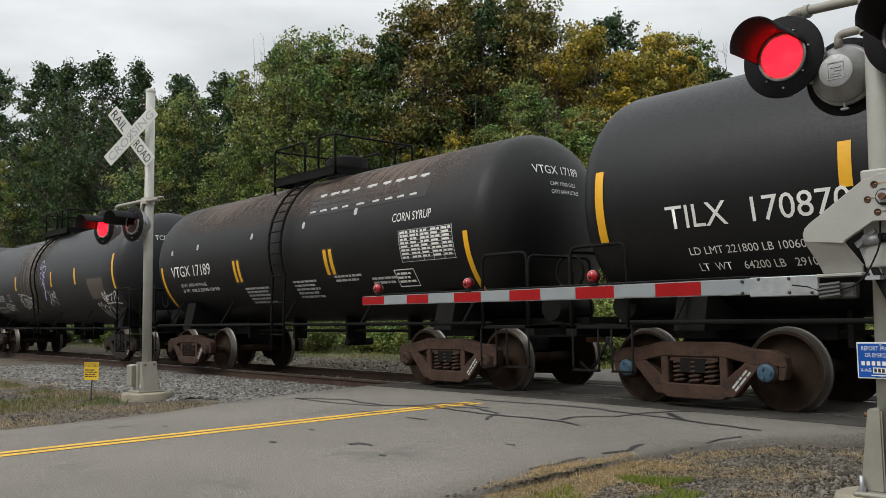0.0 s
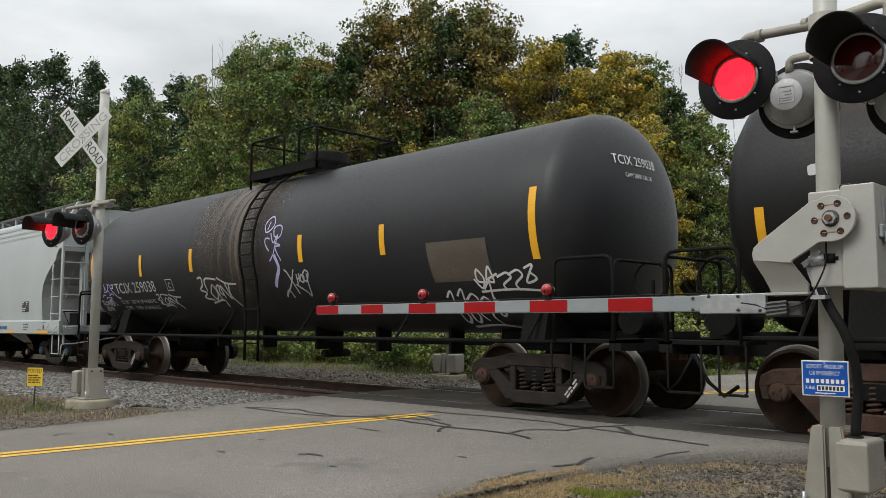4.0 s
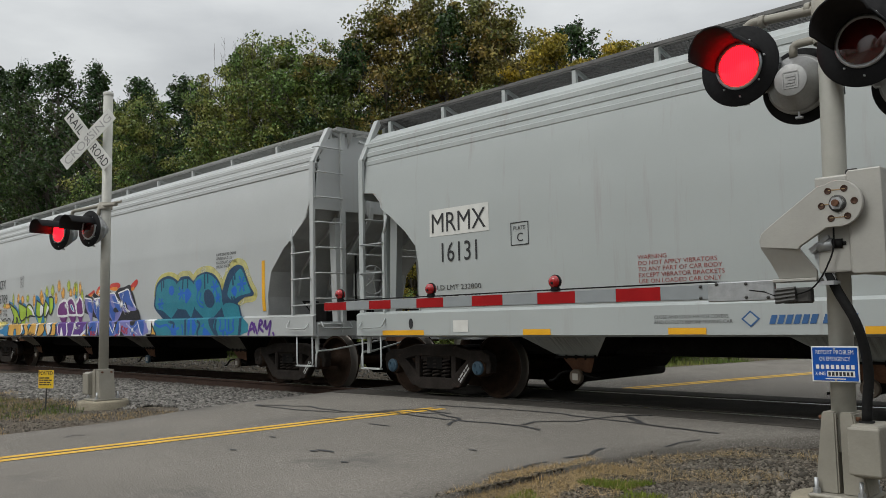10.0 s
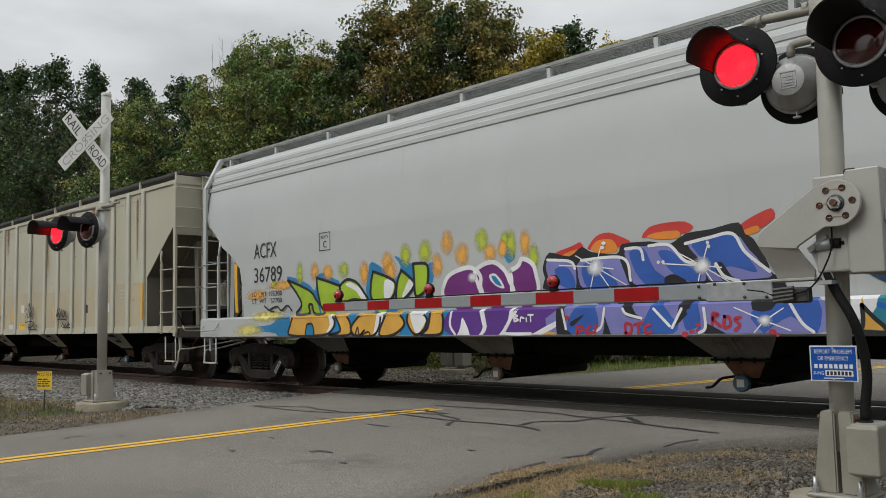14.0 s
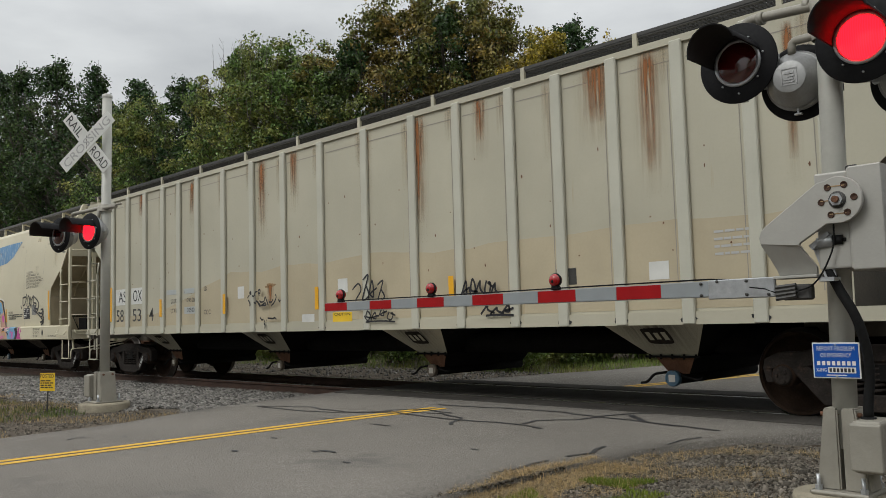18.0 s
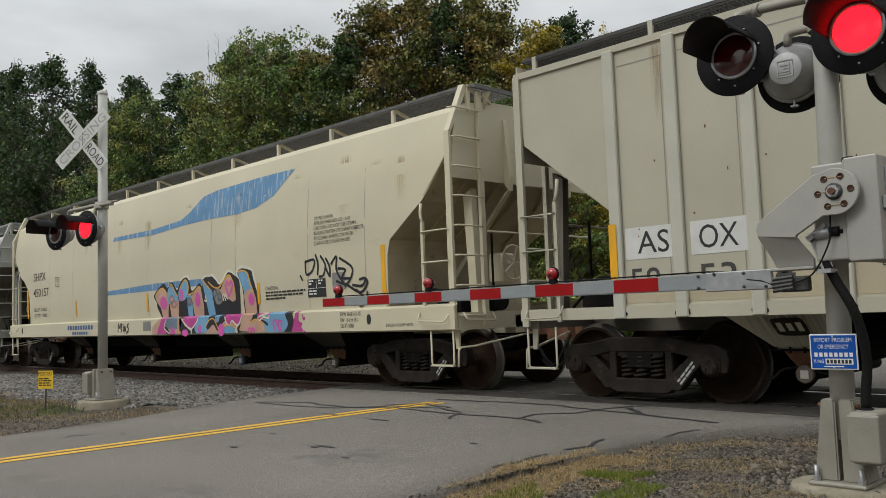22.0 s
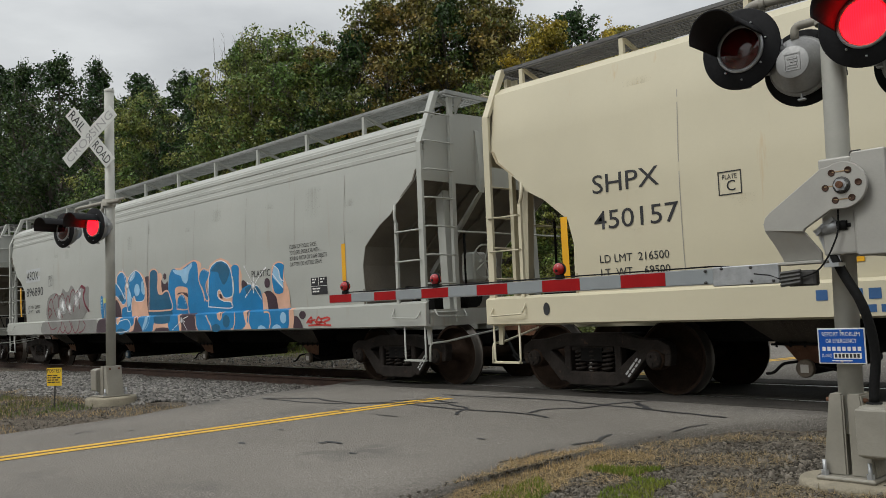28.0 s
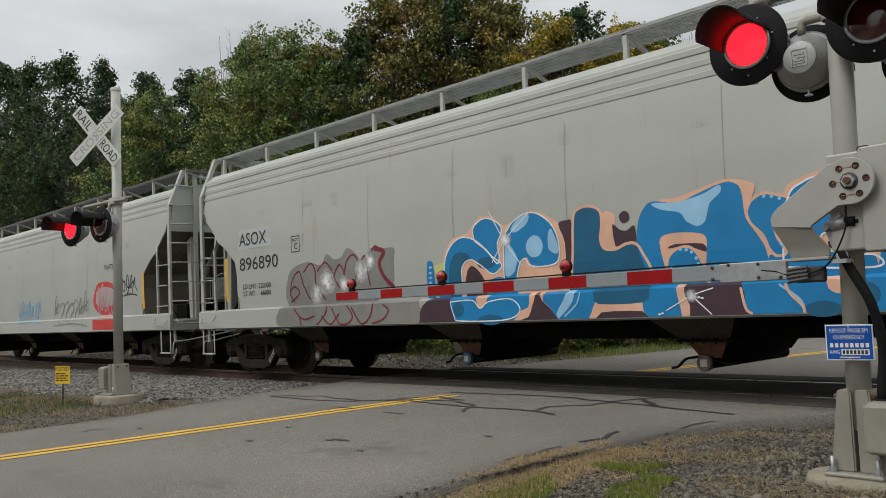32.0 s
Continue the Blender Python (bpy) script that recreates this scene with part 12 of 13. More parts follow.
# arm bracket: a plate that swings from the hub down to the arm, its lower half bent back
hub = npt(-1.975, 5.3, 1.785)
bm = bmesh.new()
rim = [(0.144 * math.cos(radians(a)), 0.144 * math.sin(radians(a))) for a in range(-100, 121, 11)]
pts = rim + [(-0.12, 0.118), (-0.46, -0.118), (-0.495, -0.15), (-0.508, -0.19), (-0.5, -0.235), (-0.253, -0.262), (-0.245, -0.245), (-0.075, -0.142)]
prism(bm, [(hub.x + a, hub.z + b) for a, b in pts], "y", hub.y, hub.y + 0.028)
low = bmesh.new()
prism(low, [(hub.x + a, hub.z + b) for a, b in ((-0.5, -0.234), (-0.253, -0.261), (-0.24, -0.29), (-0.21, -0.345), (-0.185, -0.395), (-0.195, -0.44), (-0.435, -0.44), (-0.44, -0.41), (-0.46, -0.34), (-0.485, -0.275))], "y", hub.y, hub.y + 0.026)
for v in low.verts:
    v.co.y += max(0.0, hub.z - 0.235 - v.co.z) * 0.55
merge(bm, low)
bmesh.ops.bevel(bm, geom=[e for e in bm.edges if abs(e.verts[0].co.y - e.verts[1].co.y) < 0.01], offset=0.004, segments=1, affect="EDGES")
soft_box(bm, hub.x - 0.45, hub.x - 0.17, hub.y + 0.04, hub.y + 0.2, hub.z - 0.462, hub.z - 0.442, 0.004)
rod(bm, (hub.x, hub.y + 0.02, hub.z), (hub.x, hub.y + 0.16, hub.z), 0.07, 20)
part("arm_bracket", bm, M_GATEBOX, near, "pale grey painted gate arm bracket")
bm = bmesh.new()
lathe(bm, [(0.052, 0.0), (0.052, 0.006), (0.04, 0.007)], Matrix.Translation((hub.x, hub.y, hub.z)) @ Matrix.Rotation(radians(90), 4, "X"), 24)
part("hub_washer", bm, M_STEEL_DARK, near, "dark washer behind the hub nut")
bm = bmesh.new()
rod(bm, (hub.x, hub.y - 0.03, hub.z), (hub.x, hub.y, hub.z), 0.04, 6)
nut = part("hub_nut", bm, M_GALV, near, "steel hub nut")
bm = bmesh.new()
rod(bm, (hub.x, hub.y - 0.05, hub.z), (hub.x, hub.y - 0.02, hub.z), 0.021, 14)
part("hub_stud", bm, M_RUST, nut, "rusty stud end")
for k in range(6):
    a = radians(60 * k + 4)
    c = Matrix.Translation((hub.x + 0.098 * math.cos(a), hub.y, hub.z + 0.098 * math.sin(a))) @ Matrix.Rotation(radians(90), 4, "X")
    bm = bmesh.new()
    lathe(bm, [(0.021, 0.0), (0.021, 0.004), (0.016, 0.004), (0.014, 0.001), (0, 0.001)], c, 14)
    part("rusty_bolt", bm, M_RUST_BOLT, near, "rusty sunk bolt head")
for k in (-1, 0, 1):
    bm = bmesh.new()
    w = 0.05 if k else 0.04
    x = hub.x - 0.002 if k else hub.x - 0.062
    box(bm, x - w, x + w, hub.y - 0.0025, hub.y - 0.0005, hub.z + 0.085 * k - 0.003, hub.z + 0.085 * k + 0.003)
    part("rust_streak", bm, M_RUST_STAIN, near, "thin rust stain between the bolts")
bm = bmesh.new()
rod(bm, (hub.x - 0.17, hub.y + 0.1, hub.z - 0.25), (hub.x - 0.075, hub.y + 0.1, hub.z - 0.235), 0.036, 12)
prism(bm, [(hub.x - 0.22, hub.z - 0.26), (hub.x - 0.12, hub.z - 0.26), (hub.x - 0.08, hub.z - 0.47), (hub.x - 0.15, hub.z - 0.47)], "y", hub.y + 0.12, hub.y + 0.14)
prism(bm, [(hub.x - 0.22, hub.z - 0.26), (hub.x - 0.1, hub.z - 0.18), (hub.x - 0.09, hub.z - 0.2), (hub.x - 0.2, hub.z - 0.29)], "y", hub.y + 0.07, hub.y + 0.12)
box(bm, hub.x - 0.16, hub.x - 0.07, hub.y + 0.05, hub.y + 0.16, hub.z - 0.49, hub.z - 0.465)
part("shear_bracket", bm, M_GALV, near, "galvanised bracket behind the arm plate")
bm = bmesh.new()
rod(bm, (hub.x - 0.08, hub.y + 0.1, hub.z - 0.235), (hub.x - 0.02, hub.y + 0.1, hub.z - 0.238), 0.03, 12)
rod(bm, (hub.x - 0.02, hub.y + 0.1, hub.z - 0.238), (hub.x + 0.0, hub.y + 0.1, hub.z - 0.238), 0.012, 8)
part("cable_gland", bm, M_RUBBER, near, "black cable gland")
bm = bmesh.new()
for k in range(4):
    rod(bm, (hub.x - 0.43, hub.y + 0.03, hub.z - 0.515 - 0.025 * k), (hub.x - 0.3, hub.y + 0.03, hub.z - 0.505 - 0.023 * k), 0.014, 6)
soft_box(bm, hub.x - 0.4, hub.x - 0.22, hub.y + 0.05, hub.y + 0.13, hub.z - 0.6, hub.z - 0.5, 0.012)
part("arm_coupling", bm, M_STEEL_DARK, near, "dark arm coupling")
bm = bmesh.new()
tube(bm, bent([(0.0, -0.13, 1.58), (-0.005, -0.15, 1.46), (0.06, -0.17, 1.28), (0.17, -0.17, 1.08), (0.2, -0.12, 0.9), (0.2, -0.08, 0.72), (0.175, -0.08, 0.55), (0.17, -0.08, 0.44)], 0.14, 5), 0.03, 10)
lathe(bm, [(0.045, 0.44), (0.045, 0.456), (0.03, 0.457)], pose(0.17, -0.08, 0), 16)
part("black_conduit", bm, M_RUBBER, near, "thick black flexible conduit")
bm = bmesh.new()
tube(bm, bent([(hub.x - 0.055, hub.y + 0.06, hub.z - 0.13), (hub.x - 0.06, hub.y + 0.06, hub.z - 0.28), (hub.x - 0.13, hub.y + 0.05, hub.z - 0.43), (hub.x - 0.2, hub.y + 0.04, hub.z - 0.52), (hub.x - 0.36, hub.y + 0.02, hub.z - 0.56)], 0.06, 4), 0.0055, 6)
tube(bm, [(hub.x - 0.43, hub.y + 0.03, hub.z - 0.55), (hub.x - 0.5, hub.y + 0.02, hub.z - 0.52), (hub.x - 0.6, hub.y + 0.02, hub.z - 0.505)], 0.005, 6)
part("lamp_cable", bm, M_RUBBER, near, "thin black lamp cable")
# the arm
AY = 5.37
edges = [-7.317, -6.94, -6.57, -6.24, -5.87, -5.51, -5.15, -4.79, -4.41, -4.03, -3.65, -3.27]


gate_arm = tagged(new("gate_arm"), "lowered crossing gate arm with red and white stripes", "crossing gate")
gate_arm.location = (-2.43, AY, 1.3)


def apt(x, y, z):
    return Vector((x + 2.43, y - AY, z - 1.3))


bm = bmesh.new()
v = box(bm, -7.317 + 2.43, -2.8 + 2.43, 0.012, 0.03, 0, 0.1)
for q in v:
    lo, hi = 1.235 + 0.012 * 0, 0.1
    x = q.co.x - 2.43
    top = 1.338
    bot = 1.245 - 0.022 * (x + 7.3) / 5
    q.co.z = (top if q.co.z > 0.05 else bot) - 1.3
part("arm_board", bm, M_GALV, gate_arm, "thin fibreglass arm board")
for k, (a, b) in enumerate(zip(edges, edges[1:] + [-2.87])):
    bm = bmesh.new()
    v = box(bm, a + 2.43 + 0.001, b + 2.43 - 0.001, 0.004, 0.0119, 0, 0.1)
    for q in v:
        x = q.co.x - 2.43
        q.co.z = (1.331 if q.co.z > 0.05 else 1.252 - 0.022 * (x + 7.3) / 5) - 1.3
    part("red_stripe" if k % 2 == 0 else "white_stripe", bm, M_RED_SHEET if k % 2 == 0 else M_WHITE_SHEET, gate_arm, "red reflective stripe" if k % 2 == 0 else "white reflective stripe")
bm = bmesh.new()
soft_box(bm, -2.9 + 2.43, 0.0, 0.0, 0.035, -0.09, 0.042, 0.006)
part("arm_butt", bm, M_GALV, gate_arm, "bright aluminium arm butt plate")
for x, z in ((-2.83, 1.33), (-2.62, 1.325), (-2.62, 1.235), (-2.47, 1.23), (-2.95, 1.32), (-2.95, 1.24)):
    bm = bmesh.new()
    lathe(bm, [(0.011, 0), (0.011, 0.008), (0, 0.01)], Matrix.Translation(apt(x, AY, z)) @ Matrix.Rotation(radians(90), 4, "X"), 8)
    part("arm_bolt", bm, M_STEEL_DARK, gate_arm)
for x in (-7.05, -5.68, -4.23):
    bm = bmesh.new()
    soft_box(bm, x + 2.43 - 0.035, x + 2.43 + 0.035, -0.01, 0.045, 0.037, 0.062, 0.006)
    base = part("lamp_base", bm, M_BLACK, gate_arm, "black lamp base")
    bm = bmesh.new()
    at_lamp = Matrix.Translation((x + 2.43, 0.015, 0.115)) @ Matrix.Rotation(radians(90), 4, "X")
    lathe(bm, [(0.0, -0.05), (0.03, -0.045), (0.046, -0.03), (0.05, -0.008)], at_lamp, 24)
    lathe(bm, [(0.0, 0.05), (0.03, 0.045), (0.046, 0.03), (0.05, 0.008)], at_lamp, 24)
    band = bmesh.new()
    lathe(band, [(0.05, -0.009), (0.056, -0.009), (0.056, 0.009), (0.05, 0.009)], at_lamp, 24)
    lathe(band, [(0.0, 0.053), (0.012, 0.052), (0.012, 0.04)], at_lamp @ pose(0.004, -0.012, 0), 10)
    soft_box(band, x + 2.43 - 0.03, x + 2.43 + 0.03, -0.012, 0.042, 0.05, 0.075, 0.008)
    part("lamp_band", band, M_BLACK, base, "black band round the lamp")
    part("arm_lamp", bm, M_GATE_LAMP, base, "small red gate arm lamp")
bm = bmesh.new()
tube(bm, [(-7.05 + 2.43, 0.02, 0.05), (-5.68 + 2.43, 0.02, 0.047), (-4.23 + 2.43, 0.02, 0.05), (-2.9 + 2.43, 0.02, 0.05), (-2.5 + 2.43, 0.02, 0.02)], 0.006, 5)
part("arm_cable", bm, M_RUBBER, gate_arm, "thin cable along the arm")
# blue notice on the near mast
sign = tagged(new("emergency_sign"), "blue emergency notice sign with white border and lettering on the mast", "sign")
sign.matrix_world = pose(-2.118, 5.49, 0.8, 0, 0, 4)
bm = bmesh.new()
soft_box(bm, -0.142, 0.142, -0.004, 0.004, -0.112, 0.112, 0.0035)
part("sign_plate", bm, M_WHITE, sign, "white edge of the sign plate")
bm = bmesh.new()
soft_box(bm, -0.134, 0.134, -0.0065, 0.0, -0.104, 0.104, 0.002)
part("blue_field", bm, M_BLUE_SIGN, sign, "blue field")
at = lambda x, z: (lambda u, v: Vector((x + u, -0.0085, z + v)))
letters("REPORT PROBLEM", 0.026, at(-0.112, 0.062), M_WHITE, sign, width=0.224)
letters("OR EMERGENCY", 0.026, at(-0.092, 0.02), M_WHITE, sign, width=0.184)
decal("number_bar", [bar(-0.115 + 0.03 * k, -0.03, -0.095 + 0.03 * k, -0.004) for k in range(8)], lambda u, v: Vector((u, -0.0085, v)), M_WHITE, sign, "row of plain white bars")
letters("X-ING", 0.022, at(-0.122, -0.07), M_WHITE, sign, width=0.062)
decal("white_panel", [bar(-0.05, -0.078, 0.115, -0.042)], lambda u, v: Vector((u, -0.0075, v)), M_WHITE, sign, "white panel")
decal("number_bar", [bar(-0.042 + 0.022 * k, -0.072, -0.027 + 0.022 * k, -0.048) for k in range(7)], lambda u, v: Vector((u, -0.0095, v)), M_BOX_TEXT, sign, "row of plain dark bars")
decal("number_bar", [bar(-0.06, -0.094, 0.06, -0.088)], lambda u, v: Vector((u, -0.0085, v)), M_WHITE, sign)
for z in (0.096, -0.098):
    bm = bmesh.new()
    lathe(bm, [(0.007, 0), (0.006, 0.006), (0, 0.007)], Matrix.Translation((0, -0.006, z)) @ Matrix.Rotation(radians(90), 4, "X"), 8)
    part("sign_bolt", bm, M_GALV, sign)
bm = bmesh.new()
box(bm, -0.02, 0.02, 0.004, 0.05, -0.1, 0.1)
part("sign_bracket", bm, M_GALV, sign)

# far-left crossbuck signal
LX, LY = -12.66, 5.24
left = mast("crossbuck_signal", "aluminium signal mast with white crossbuck sign and flashing red lights", LX, LY, 4.68, 0.07, (0.01, 0.02))
pole_base(left, 0.085, 0.36, -0.08, [(-0.32, -0.13, -0.16, 0.12, 0.12, 0.46)])
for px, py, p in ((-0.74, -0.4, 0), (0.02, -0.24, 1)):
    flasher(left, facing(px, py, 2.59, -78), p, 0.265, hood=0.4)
bm = bmesh.new()
tube(bm, bent([(-0.72, -0.22, 2.75), (-0.72, -0.22, 2.93), (-0.02, -0.08, 2.95), (0.3, 0.04, 2.95)], 0.06, 3), 0.028, 9)
rod(bm, (-0.02, -0.08, 2.95), (-0.02, -0.1, 2.76), 0.028, 9)
lathe(bm, [(0.1, -0.05), (0.1, 0.05), (0.08, 0.05)], pose(0.005, 0, 2.95), 20)
tube(bm, [(-0.3, -0.06, 2.98), (0.42, 0.06, 2.98)], 0.018, 6)
part("crossarm", bm, M_ALU, left, "grey lamp cross arm")
buck = tagged(new("crossbuck_sign"), "faded white crossbuck sign reading railroad crossing", "sign")
buck.matrix_world = pose(-12.75, 5.0, 3.957, 0, 0, 29.5)
for k, ang in enumerate((-50, 40)):
    bm = bmesh.new()
    soft_box(bm, -0.565, 0.565, -0.004 - 0.008 * k, 0.003 - 0.008 * k, -0.105, 0.105, 0.003)
    blade = part("blade", bm, M_SIGN_WHITE, buck, "white reflective blade", pose(0, 0, 0, 0, -ang, 0))
    if k == 0:
        letters("RAIL", 0.135, lambda u, v: Vector((-0.52 + u, -0.0065, -0.068 + v)), M_BOX_TEXT, blade, width=0.36)
        letters("ROAD", 0.135, lambda u, v: Vector((0.14 + u, -0.0065, -0.068 + v)), M_BOX_TEXT, blade, width=0.39)
    else:
        letters("CROSSING", 0.13, lambda u, v: Vector((-0.51 + u, -0.0145, -0.065 + v)), M_SIGN_FADED, blade, width=1.02, label="faded grey lettering")
        for n in range(4):
            bm = bmesh.new()
            box(bm, -0.004, 0.004, -0.015, -0.012, -0.1 + 0.055 * n, -0.065 + 0.055 * n)
            part("rivet_mark", bm, M_STEEL_DARK, buck)
bm = bmesh.new()
box(bm, -0.02, 0.1, 0.004, 0.18, -0.03, 0.0)
box(bm, -0.06, 0.06, 0.003, 0.012, -0.12, 0.12)
part("sign_bracket", bm, M_STEEL_DARK, buck)

# far side signal base
far = mast("far_signal_mast", "aluminium signal mast beyond the track", -13.5, 13.6, 4.3, 0.075)
pole_base(far, 0.085, 0.4, -0.08, [(-0.34, -0.13, -0.16, 0.12, 0.1, 0.5), (0.13, 0.36, -0.16, 0.12, 0.1, 0.5)])

# posted notice
post = tagged(new("posted_sign"), "small yellow posted notice on a thin metal stake", "sign")
post.matrix_world = pose(-12.9, 4.5, -0.1, 0, 0, 30)
bm = bmesh.new()
rod(bm, (0, 0, -0.1), (0.03, 0.0, 0.62), 0.011, 6)
part("stake", bm, M_STEEL_DARK, post, "thin dark stake")
bm = bmesh.new()
soft_box(bm, -0.11, 0.15, -0.016, -0.012, 0.36, 0.62, 0.0015)
part("notice", bm, M_SIGN_YELLOW, post, "yellow notice plate")
letters("POSTED", 0.055, lambda u, v: Vector((-0.1 + u, -0.018, 0.55 + v)), M_BOX_TEXT, post, width=0.235)
decal("text_bars", text_bars(-0.095, 0.5, (0.2, 0.22, 0.2, 0.21), 0.02, 2, 1.6), lambda u, v: Vector((u, -0.018, v)), M_BOX_TEXT, post, "rows of small unreadable text")


# ---- trees and weeds ----
kinds = [
    tree("tree", 1, 10.0, 3.3, 100, 105, 0.108, M_LEAF_MID, "leafy green deciduous tree with a rounded crown", 0.12, clump=0.85, twigs=16),
    tree("tree", 2, 10.0, 2.5, 96, 62, 0.1, M_LEAF_DARK, "tall dark green tree with gaps in its crown", 0.16, 0.15, 0.16, 0.72, 0.8),
    tree("tree", 3, 10.0, 3.0, 84, 115, 0.1, M_LEAF_TURN, "tall tree with leaves turning brownish", 0.14, 0.0, 0.08),
    tree("tree", 4, 10.0, 2.6, 76, 110, 0.1, M_LEAF_YELLOW, "tree with yellow autumn leaves", 0.12, 0.0, 0.1),
    tree("tree", 5, 10.0, 2.0, 80, 54, 0.09, M_LEAF_DARK, "slender dark tree with thin foliage", 0.22, 0.5, 0.1, 0.8, 1.0),
    tree("tree", 6, 10.0, 3.6, 96, 120, 0.1, M_LEAF_MID, "broad green tree with dense low branches", 0.06),
]
used = set()
for n, (x, y, h, k) in enumerate((
        (-84.0, 21.0, 23.8, 1), (-73.4, 21.0, 22.0, 1), (-66.6, 21.0, 20.9, 4), (-58.0, 21.0, 19.2, 1), (-51.8, 21.0, 17.4, 4), (-55.1, 25.0, 17.7, 1),
        (-43.5, 21.0, 13.1, 5), (-41.3, 21.0, 14.2, 1), (-38.9, 21.0, 13.5, 4), (-35.2, 21.0, 14.0, 0), (-33.2, 21.0, 13.7, 5), (-30.9, 21.0, 13.0, 0),
        (-28.6, 21.0, 12.3, 0), (-29.6, 21.0, 9.7, 5), (-26.5, 21.0, 12.3, 1), (-25.8, 22.2, 13.6, 2), (-25.5, 23.9, 14.5, 2), (-23.2, 23.5, 13.4, 1),
        (-23.1, 25.0, 14.1, 2), (-22.2, 25.7, 13.0, 2), (-22.8, 27.9, 12.8, 1), (-19.5, 25.4, 11.6, 3), (-20.5, 28.4, 13.3, 1), (-18.6, 27.3, 11.9, 3),
        (-17.4, 26.8, 11.1, 3), (-17.6, 29.1, 11.3, 0), (-16.3, 28.7, 10.3, 4), (-15.7, 29.0, 8.9, 0), (-23.1, 21.0, 7.9, 3), (-19.1, 21.0, 8.6, 0),
        (-26.5, 21.0, 9.4, 5), (-37.2, 21.0, 10.2, 5), (-47.0, 21.0, 11.8, 1), (-60.6, 21.0, 14.0, 1), (-71.7, 21.0, 14.9, 5), (-16.5, 21.4, 7.2, 0),
        (-15.4, 23.4, 7.8, 3), (-16.4, 32.0, 6.9, 0), (-16.3, 34.3, 6.5, 1), (-15.9, 36.7, 6.0, 0), (-146.3, 30.2, 29.4, 1), (-118.4, 30.0, 27.4, 1),
        (-98.2, 30.1, 22.6, 5), (-82.8, 30.0, 21.5, 1), (-70.8, 30.0, 19.5, 0), (-61.1, 30.0, 15.9, 4), (-53.1, 30.0, 15.2, 0), (-46.4, 30.0, 13.3, 1),
        (-40.7, 30.0, 12.3, 0), (-35.9, 30.0, 11.6, 1), (-31.6, 30.0, 12.1, 1), (-27.9, 30.0, 11.5, 4), (-27.0, 32.9, 10.4, 4), (-24.0, 33.1, 10.1, 0),
        (-23.4, 36.8, 10.6, 5))):
    s = h / 10.0
    m = pose(x, y, -0.1, 0, 0, (n * 77) % 360)
    t = kinds[k] if k not in used else copy_thing(kinds[k], m)
    used.add(k)
    t.matrix_basis = m
    w = max(s, 0.62 + 0.3 * s) * (0.78 if -36 < x < -33 and y < 22 else 1.0)
    t.scale = (w, w, s)


def shrub(seed, material, label, w=1.2, h=1.0, n=11, per=170, size=0.085):
    rng = np.random.default_rng(seed)
    thing = tagged(new("bush"), label, "bush", "weeds by the track")
    bm = bmesh.new()
    crown = []
    for k in range(n):
        a, r = rng.random() * 6.28, w * 0.5 * math.sqrt(rng.random())
        top = Vector((r * math.cos(a), r * math.sin(a), h * (0.45 + 0.5 * rng.random())))
        rod(bm, (top.x * 0.3, top.y * 0.3, -0.1), top, 0.012, 4, 0.005)
        crown.append(leaves(rng, top, w * 0.24, per, size, 0.8))
        crown.append(leaves(rng, top * 0.55, w * 0.24, per // 2, size, 0.8))
    part("stem_cluster", bm, M_BARK, thing)
    quads("foliage", np.concatenate(crown), material, thing)
    return thing


bushes = [shrub(21, M_WEED, "leafy green weeds growing beside the track"), shrub(22, M_LEAF_MID, "dense green bush beside the track", 1.6, 1.3, 12), shrub(23, M_GRASS, "light green weedy bush", 1.3, 0.8)]
red_bush = shrub(24, M_LEAF_RED, "bush with reddish brown leaves beside the track", 1.0, 0.9, 9, 140)
red_bush.matrix_basis = pose(-14.3, 15.9, -0.1) @ Matrix.Scale(1.1, 4)
rng = random.Random(8)
spots = []
for k in range(64):
    x = -52 + 42 * (k + rng.random()) / 64
    spots.append((x, rng.uniform(15.6, 18.4) + max(0, (x + 14) * 0.6), rng.uniform(0.7, 1.35)))
for k in range(16):
    spots.append((-13.2 + rng.uniform(-0.8, 2.5), 17.5 + k * 0.8, rng.uniform(0.6, 1.3)))
for k in range(22):
    spots.append((-9 + 24 * (k + rng.random()) / 22, 40 + rng.uniform(-2, 3), rng.uniform(1.8, 3.0)))
for k in range(5):
    spots.append((-21.5 - k * 1.6 + rng.uniform(-0.3, 0.3), 3.4 - 0.25 * k + rng.uniform(-0.4, 0.4), rng.uniform(0.45, 0.7)))
spots += [(-12.5, 14.5, 1.0), (-13.4, 15.2, 1.1), (-14.6, 14.7, 0.9), (-15.6, 15.4, 1.1), (-12.2, 15.8, 0.8), (-16.9, 15.0, 1.0)]
for k, (x, y, s) in enumerate(spots):
    b = bushes[k % 3]
    m = pose(x, y, -0.1, 0, 0, rng.uniform(0, 360))
    if k < 3:
        b.matrix_basis = m @ Matrix.Scale(s, 4)
    else:
        c = copy_thing(b, m)
        c.scale = (s, s, s)

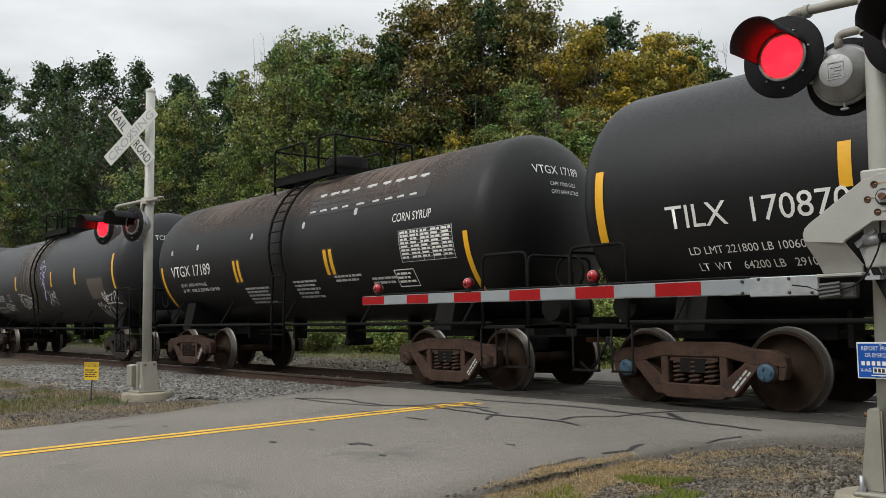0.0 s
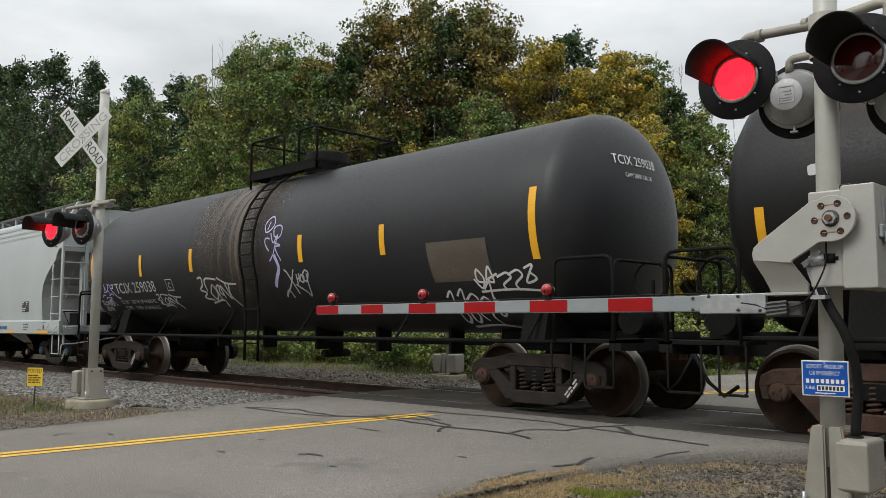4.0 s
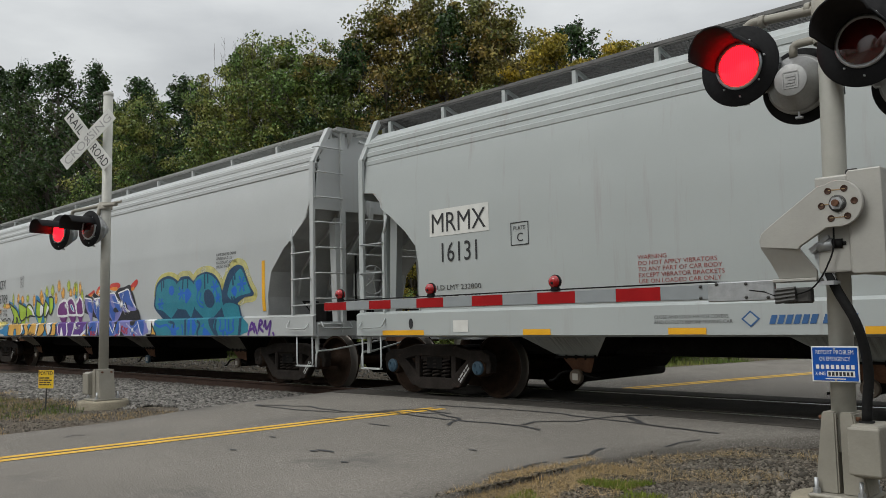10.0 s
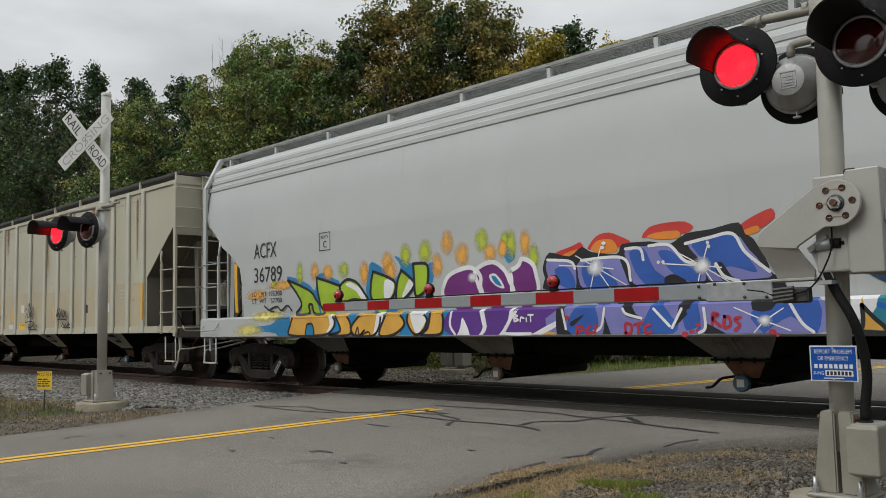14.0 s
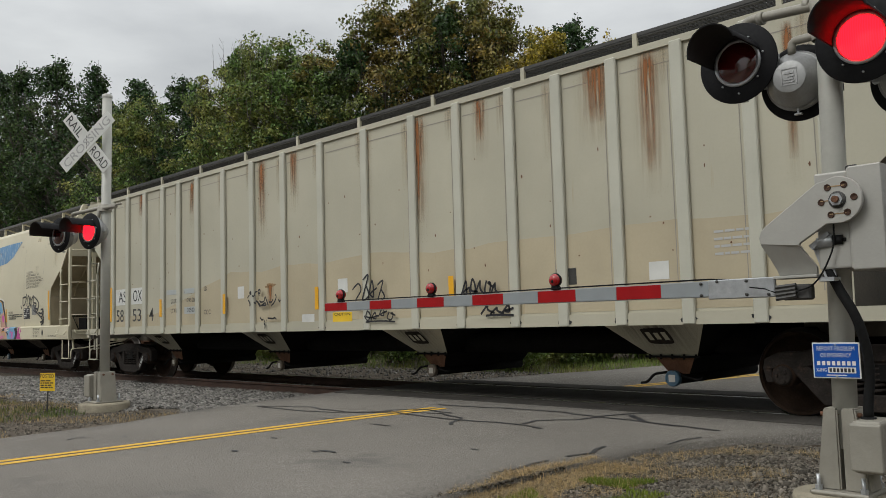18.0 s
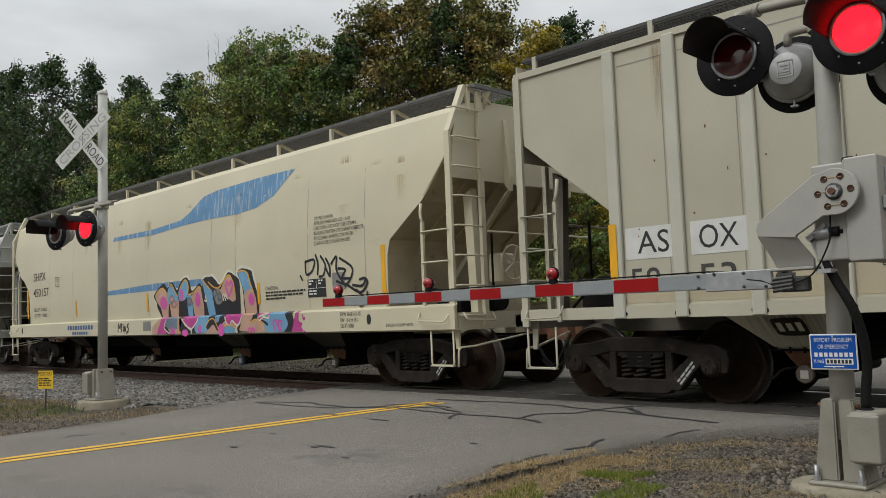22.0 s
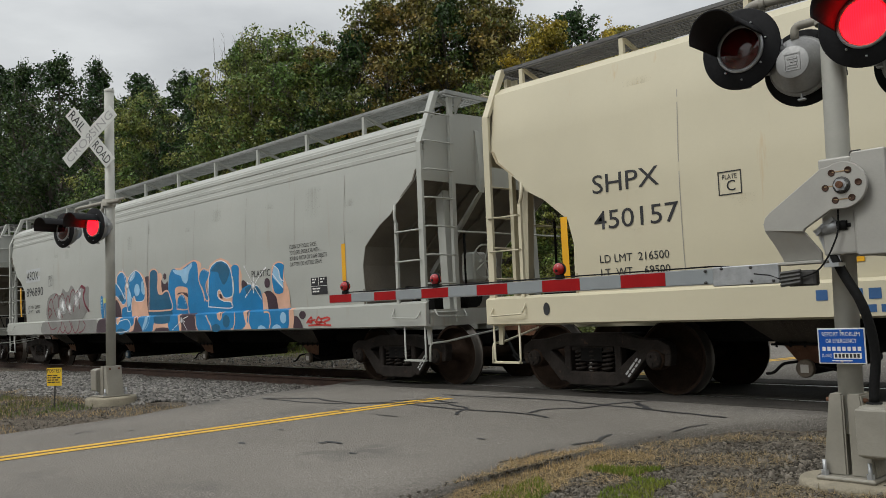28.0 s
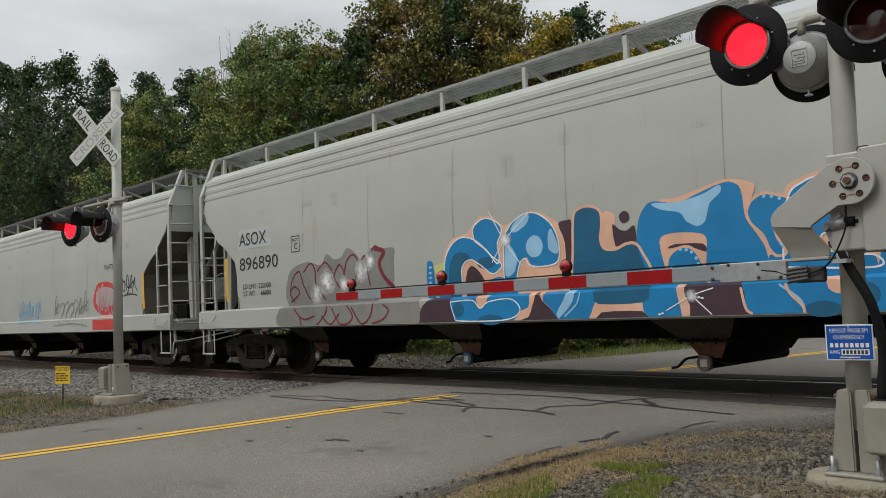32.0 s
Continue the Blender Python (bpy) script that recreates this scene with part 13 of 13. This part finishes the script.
blades("grass_far_verge", scatter(16000, -48, -9, 12.6, 20, lambda x, y: x < road_left(y) - 0.15 and y > 13.4 + 0.6 * noise.noise((x * 0.7, 0, 0)), ground_z, 31, 2.2), 0.13, 0.014, M_GRASS, "green grass verge beyond the track", 1)
blades("grass_far_field", scatter(22000, -9.5, 14, 17, 42, lambda x, y: not on_road(x, y, 0.3), ground_z, 32), 0.13, 0.05, M_GRASS, "green grass beside the far road", 2)
blades("grass_left_verge", clumped(11000, -30, -12.2, 1.2, 4.9, lambda x, y: x < road_left(y) - 1.3, 33, freq=0.7, cut=0.05) + clumped(2500, -17, -12.4, 1.6, 3.9, lambda x, y: x < road_left(y) - 1.2 and y < 3.3 - 0.12 * (x + 12), 41, freq=0.9, cut=0.1), 0.065, 0.012, M_WEED, "patchy green grass on the dirt verge", 3)
def lying(count, x0, x1, y0, y1, seed, cut, band):
    return scatter(count, x0, x1, y0, y1, lambda x, y: band(x - shoulder_edge(y), y) and noise.noise((x * 1.5, y * 1.5, seed)) > cut, lambda x, y: max(ground_z(x, y), -0.03 if on_road(x, y) else -1) + 0.015, seed)


blades("dry_grass", lying(11000, -4.5, -3.0, 3.0, 5.7, 34, -0.15, lambda d, y: -0.04 < d < 0.55) + lying(9000, -4.2, -1.2, 3.0, 7.2, 38, 0.05, lambda d, y: 0.0 < d < 2.6),
       0.045, 0.004, M_STRAW, "flattened dry straw-coloured grass at the road edge", 4, 4.0)
blades("green_tufts", lying(7000, -4.1, -2.8, 3.0, 5.0, 35, 0.08, lambda d, y: 0.25 < d < 1.2) + lying(1500, -3.8, -3.1, 5.0, 5.8, 37, 0.0, lambda d, y: 0.45 < d < 0.85) + lying(700, -3.3, -1.0, 3.0, 6.0, 39, 0.3, lambda d, y: d > 0.9),
       0.03, 0.007, M_MOSS, "low yellow-green moss and grass in the gravel", 5, 1.0)
blades("dry_grass_left", clumped(7000, -18, -10.3, 2.0, 5.6, lambda x, y: not on_road(x, y, 0.1), 36, freq=0.9, cut=-0.05), 0.045, 0.007, M_STRAW, "dry grass on the dirt verge", 6, 0.9)

# unseen trees added behind and beside the camera to block low sky light
for n, (x, y, h, k) in enumerate(((-46, -17, 12, 0), (-38, -21, 11, 1), (-30, -23, 12, 5), (-22, -25, 11, 0), (-15, -27, 12, 2), (0, -26, 12, 5), (7, -24, 11, 0), (14, -22, 12, 1), (21, -17, 11, 5), (26, -10, 12, 0), (30, -3, 11, 2), (31, 20, 12, 5), (29, 27, 11, 1), (24, 33, 12, 0), (17, 38, 11, 3), (35, 30, 12, 2))):
    t = copy_thing(kinds[k], pose(x, y, -0.1, 0, 0, n * 53))
    s = h / 10.0
    t.scale = (s * 1.25, s * 1.25, s)


# ---- what moves ----
RUN = (
    (0, 0.00), (0.5, 1.98), (1, 3.94), (1.5, 5.89), (2, 7.83), (2.5, 9.76), (3, 11.68), (3.5, 13.64),
    (5.5, 21.49), (6, 23.45), (6.5, 25.37), (7, 27.27), (7.5, 29.15), (8, 31.03), (8.5, 32.89), (9, 34.74),
    (9.5, 36.59), (10, 38.44), (10.5, 40.27), (11, 42.13), (11.5, 43.99), (12, 45.80), (12.5, 47.57), (13, 49.35),
    (13.5, 51.12), (14, 52.87), (14.5, 54.59), (16.5, 61.81), (17, 63.70), (17.5, 65.61), (18, 67.46), (18.5, 69.24),
    (19, 71.01), (19.5, 72.77), (20, 74.53), (20.5, 76.26), (21, 77.96), (21.5, 79.66), (22, 81.32), (22.5, 82.93),
    (23, 84.54), (23.5, 86.18), (24, 87.78), (24.5, 89.33), (25, 90.84), (25.5, 92.36), (27.5, 98.36), (28, 99.84),
    (28.5, 101.34), (29, 102.80), (29.5, 104.24), (30, 105.70), (30.5, 107.14), (31, 108.52), (31.5, 109.90), (32, 111.29),
)


def run_at(t):
    return float(np.interp(t, [r[0] for r in RUN], [r[1] for r in RUN]))


def motions():
    # the train rolls by; every wheelset turns with it
    for car, wheelsets in train:
        x, y, z = car.location
        walk(car, [(t, pose(x + s, y, z)) for t, s in RUN])
        for ws in wheelsets:
            p = ws.location.copy()
            walk(ws, [(k * 0.15 if k < 214 else 32.0, pose(*p) @ Matrix.Rotation(run_at(min(32.0, k * 0.15)) / WHEEL_R, 4, "Y")) for k in range(215) if k * 0.15 <= 31.95 or k == 214])
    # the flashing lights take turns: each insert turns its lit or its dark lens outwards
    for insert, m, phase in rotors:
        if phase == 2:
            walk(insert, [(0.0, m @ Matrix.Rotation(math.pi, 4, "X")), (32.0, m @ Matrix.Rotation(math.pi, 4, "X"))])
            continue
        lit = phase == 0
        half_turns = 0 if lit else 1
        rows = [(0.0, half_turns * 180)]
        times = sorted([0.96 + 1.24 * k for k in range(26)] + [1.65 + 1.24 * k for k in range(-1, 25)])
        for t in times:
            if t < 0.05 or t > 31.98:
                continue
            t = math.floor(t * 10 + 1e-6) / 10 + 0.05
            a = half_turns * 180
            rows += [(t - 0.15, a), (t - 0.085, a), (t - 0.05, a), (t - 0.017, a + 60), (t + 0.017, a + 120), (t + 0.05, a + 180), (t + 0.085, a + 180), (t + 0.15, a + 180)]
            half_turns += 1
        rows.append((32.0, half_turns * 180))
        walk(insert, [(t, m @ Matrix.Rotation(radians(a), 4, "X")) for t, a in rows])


motions()
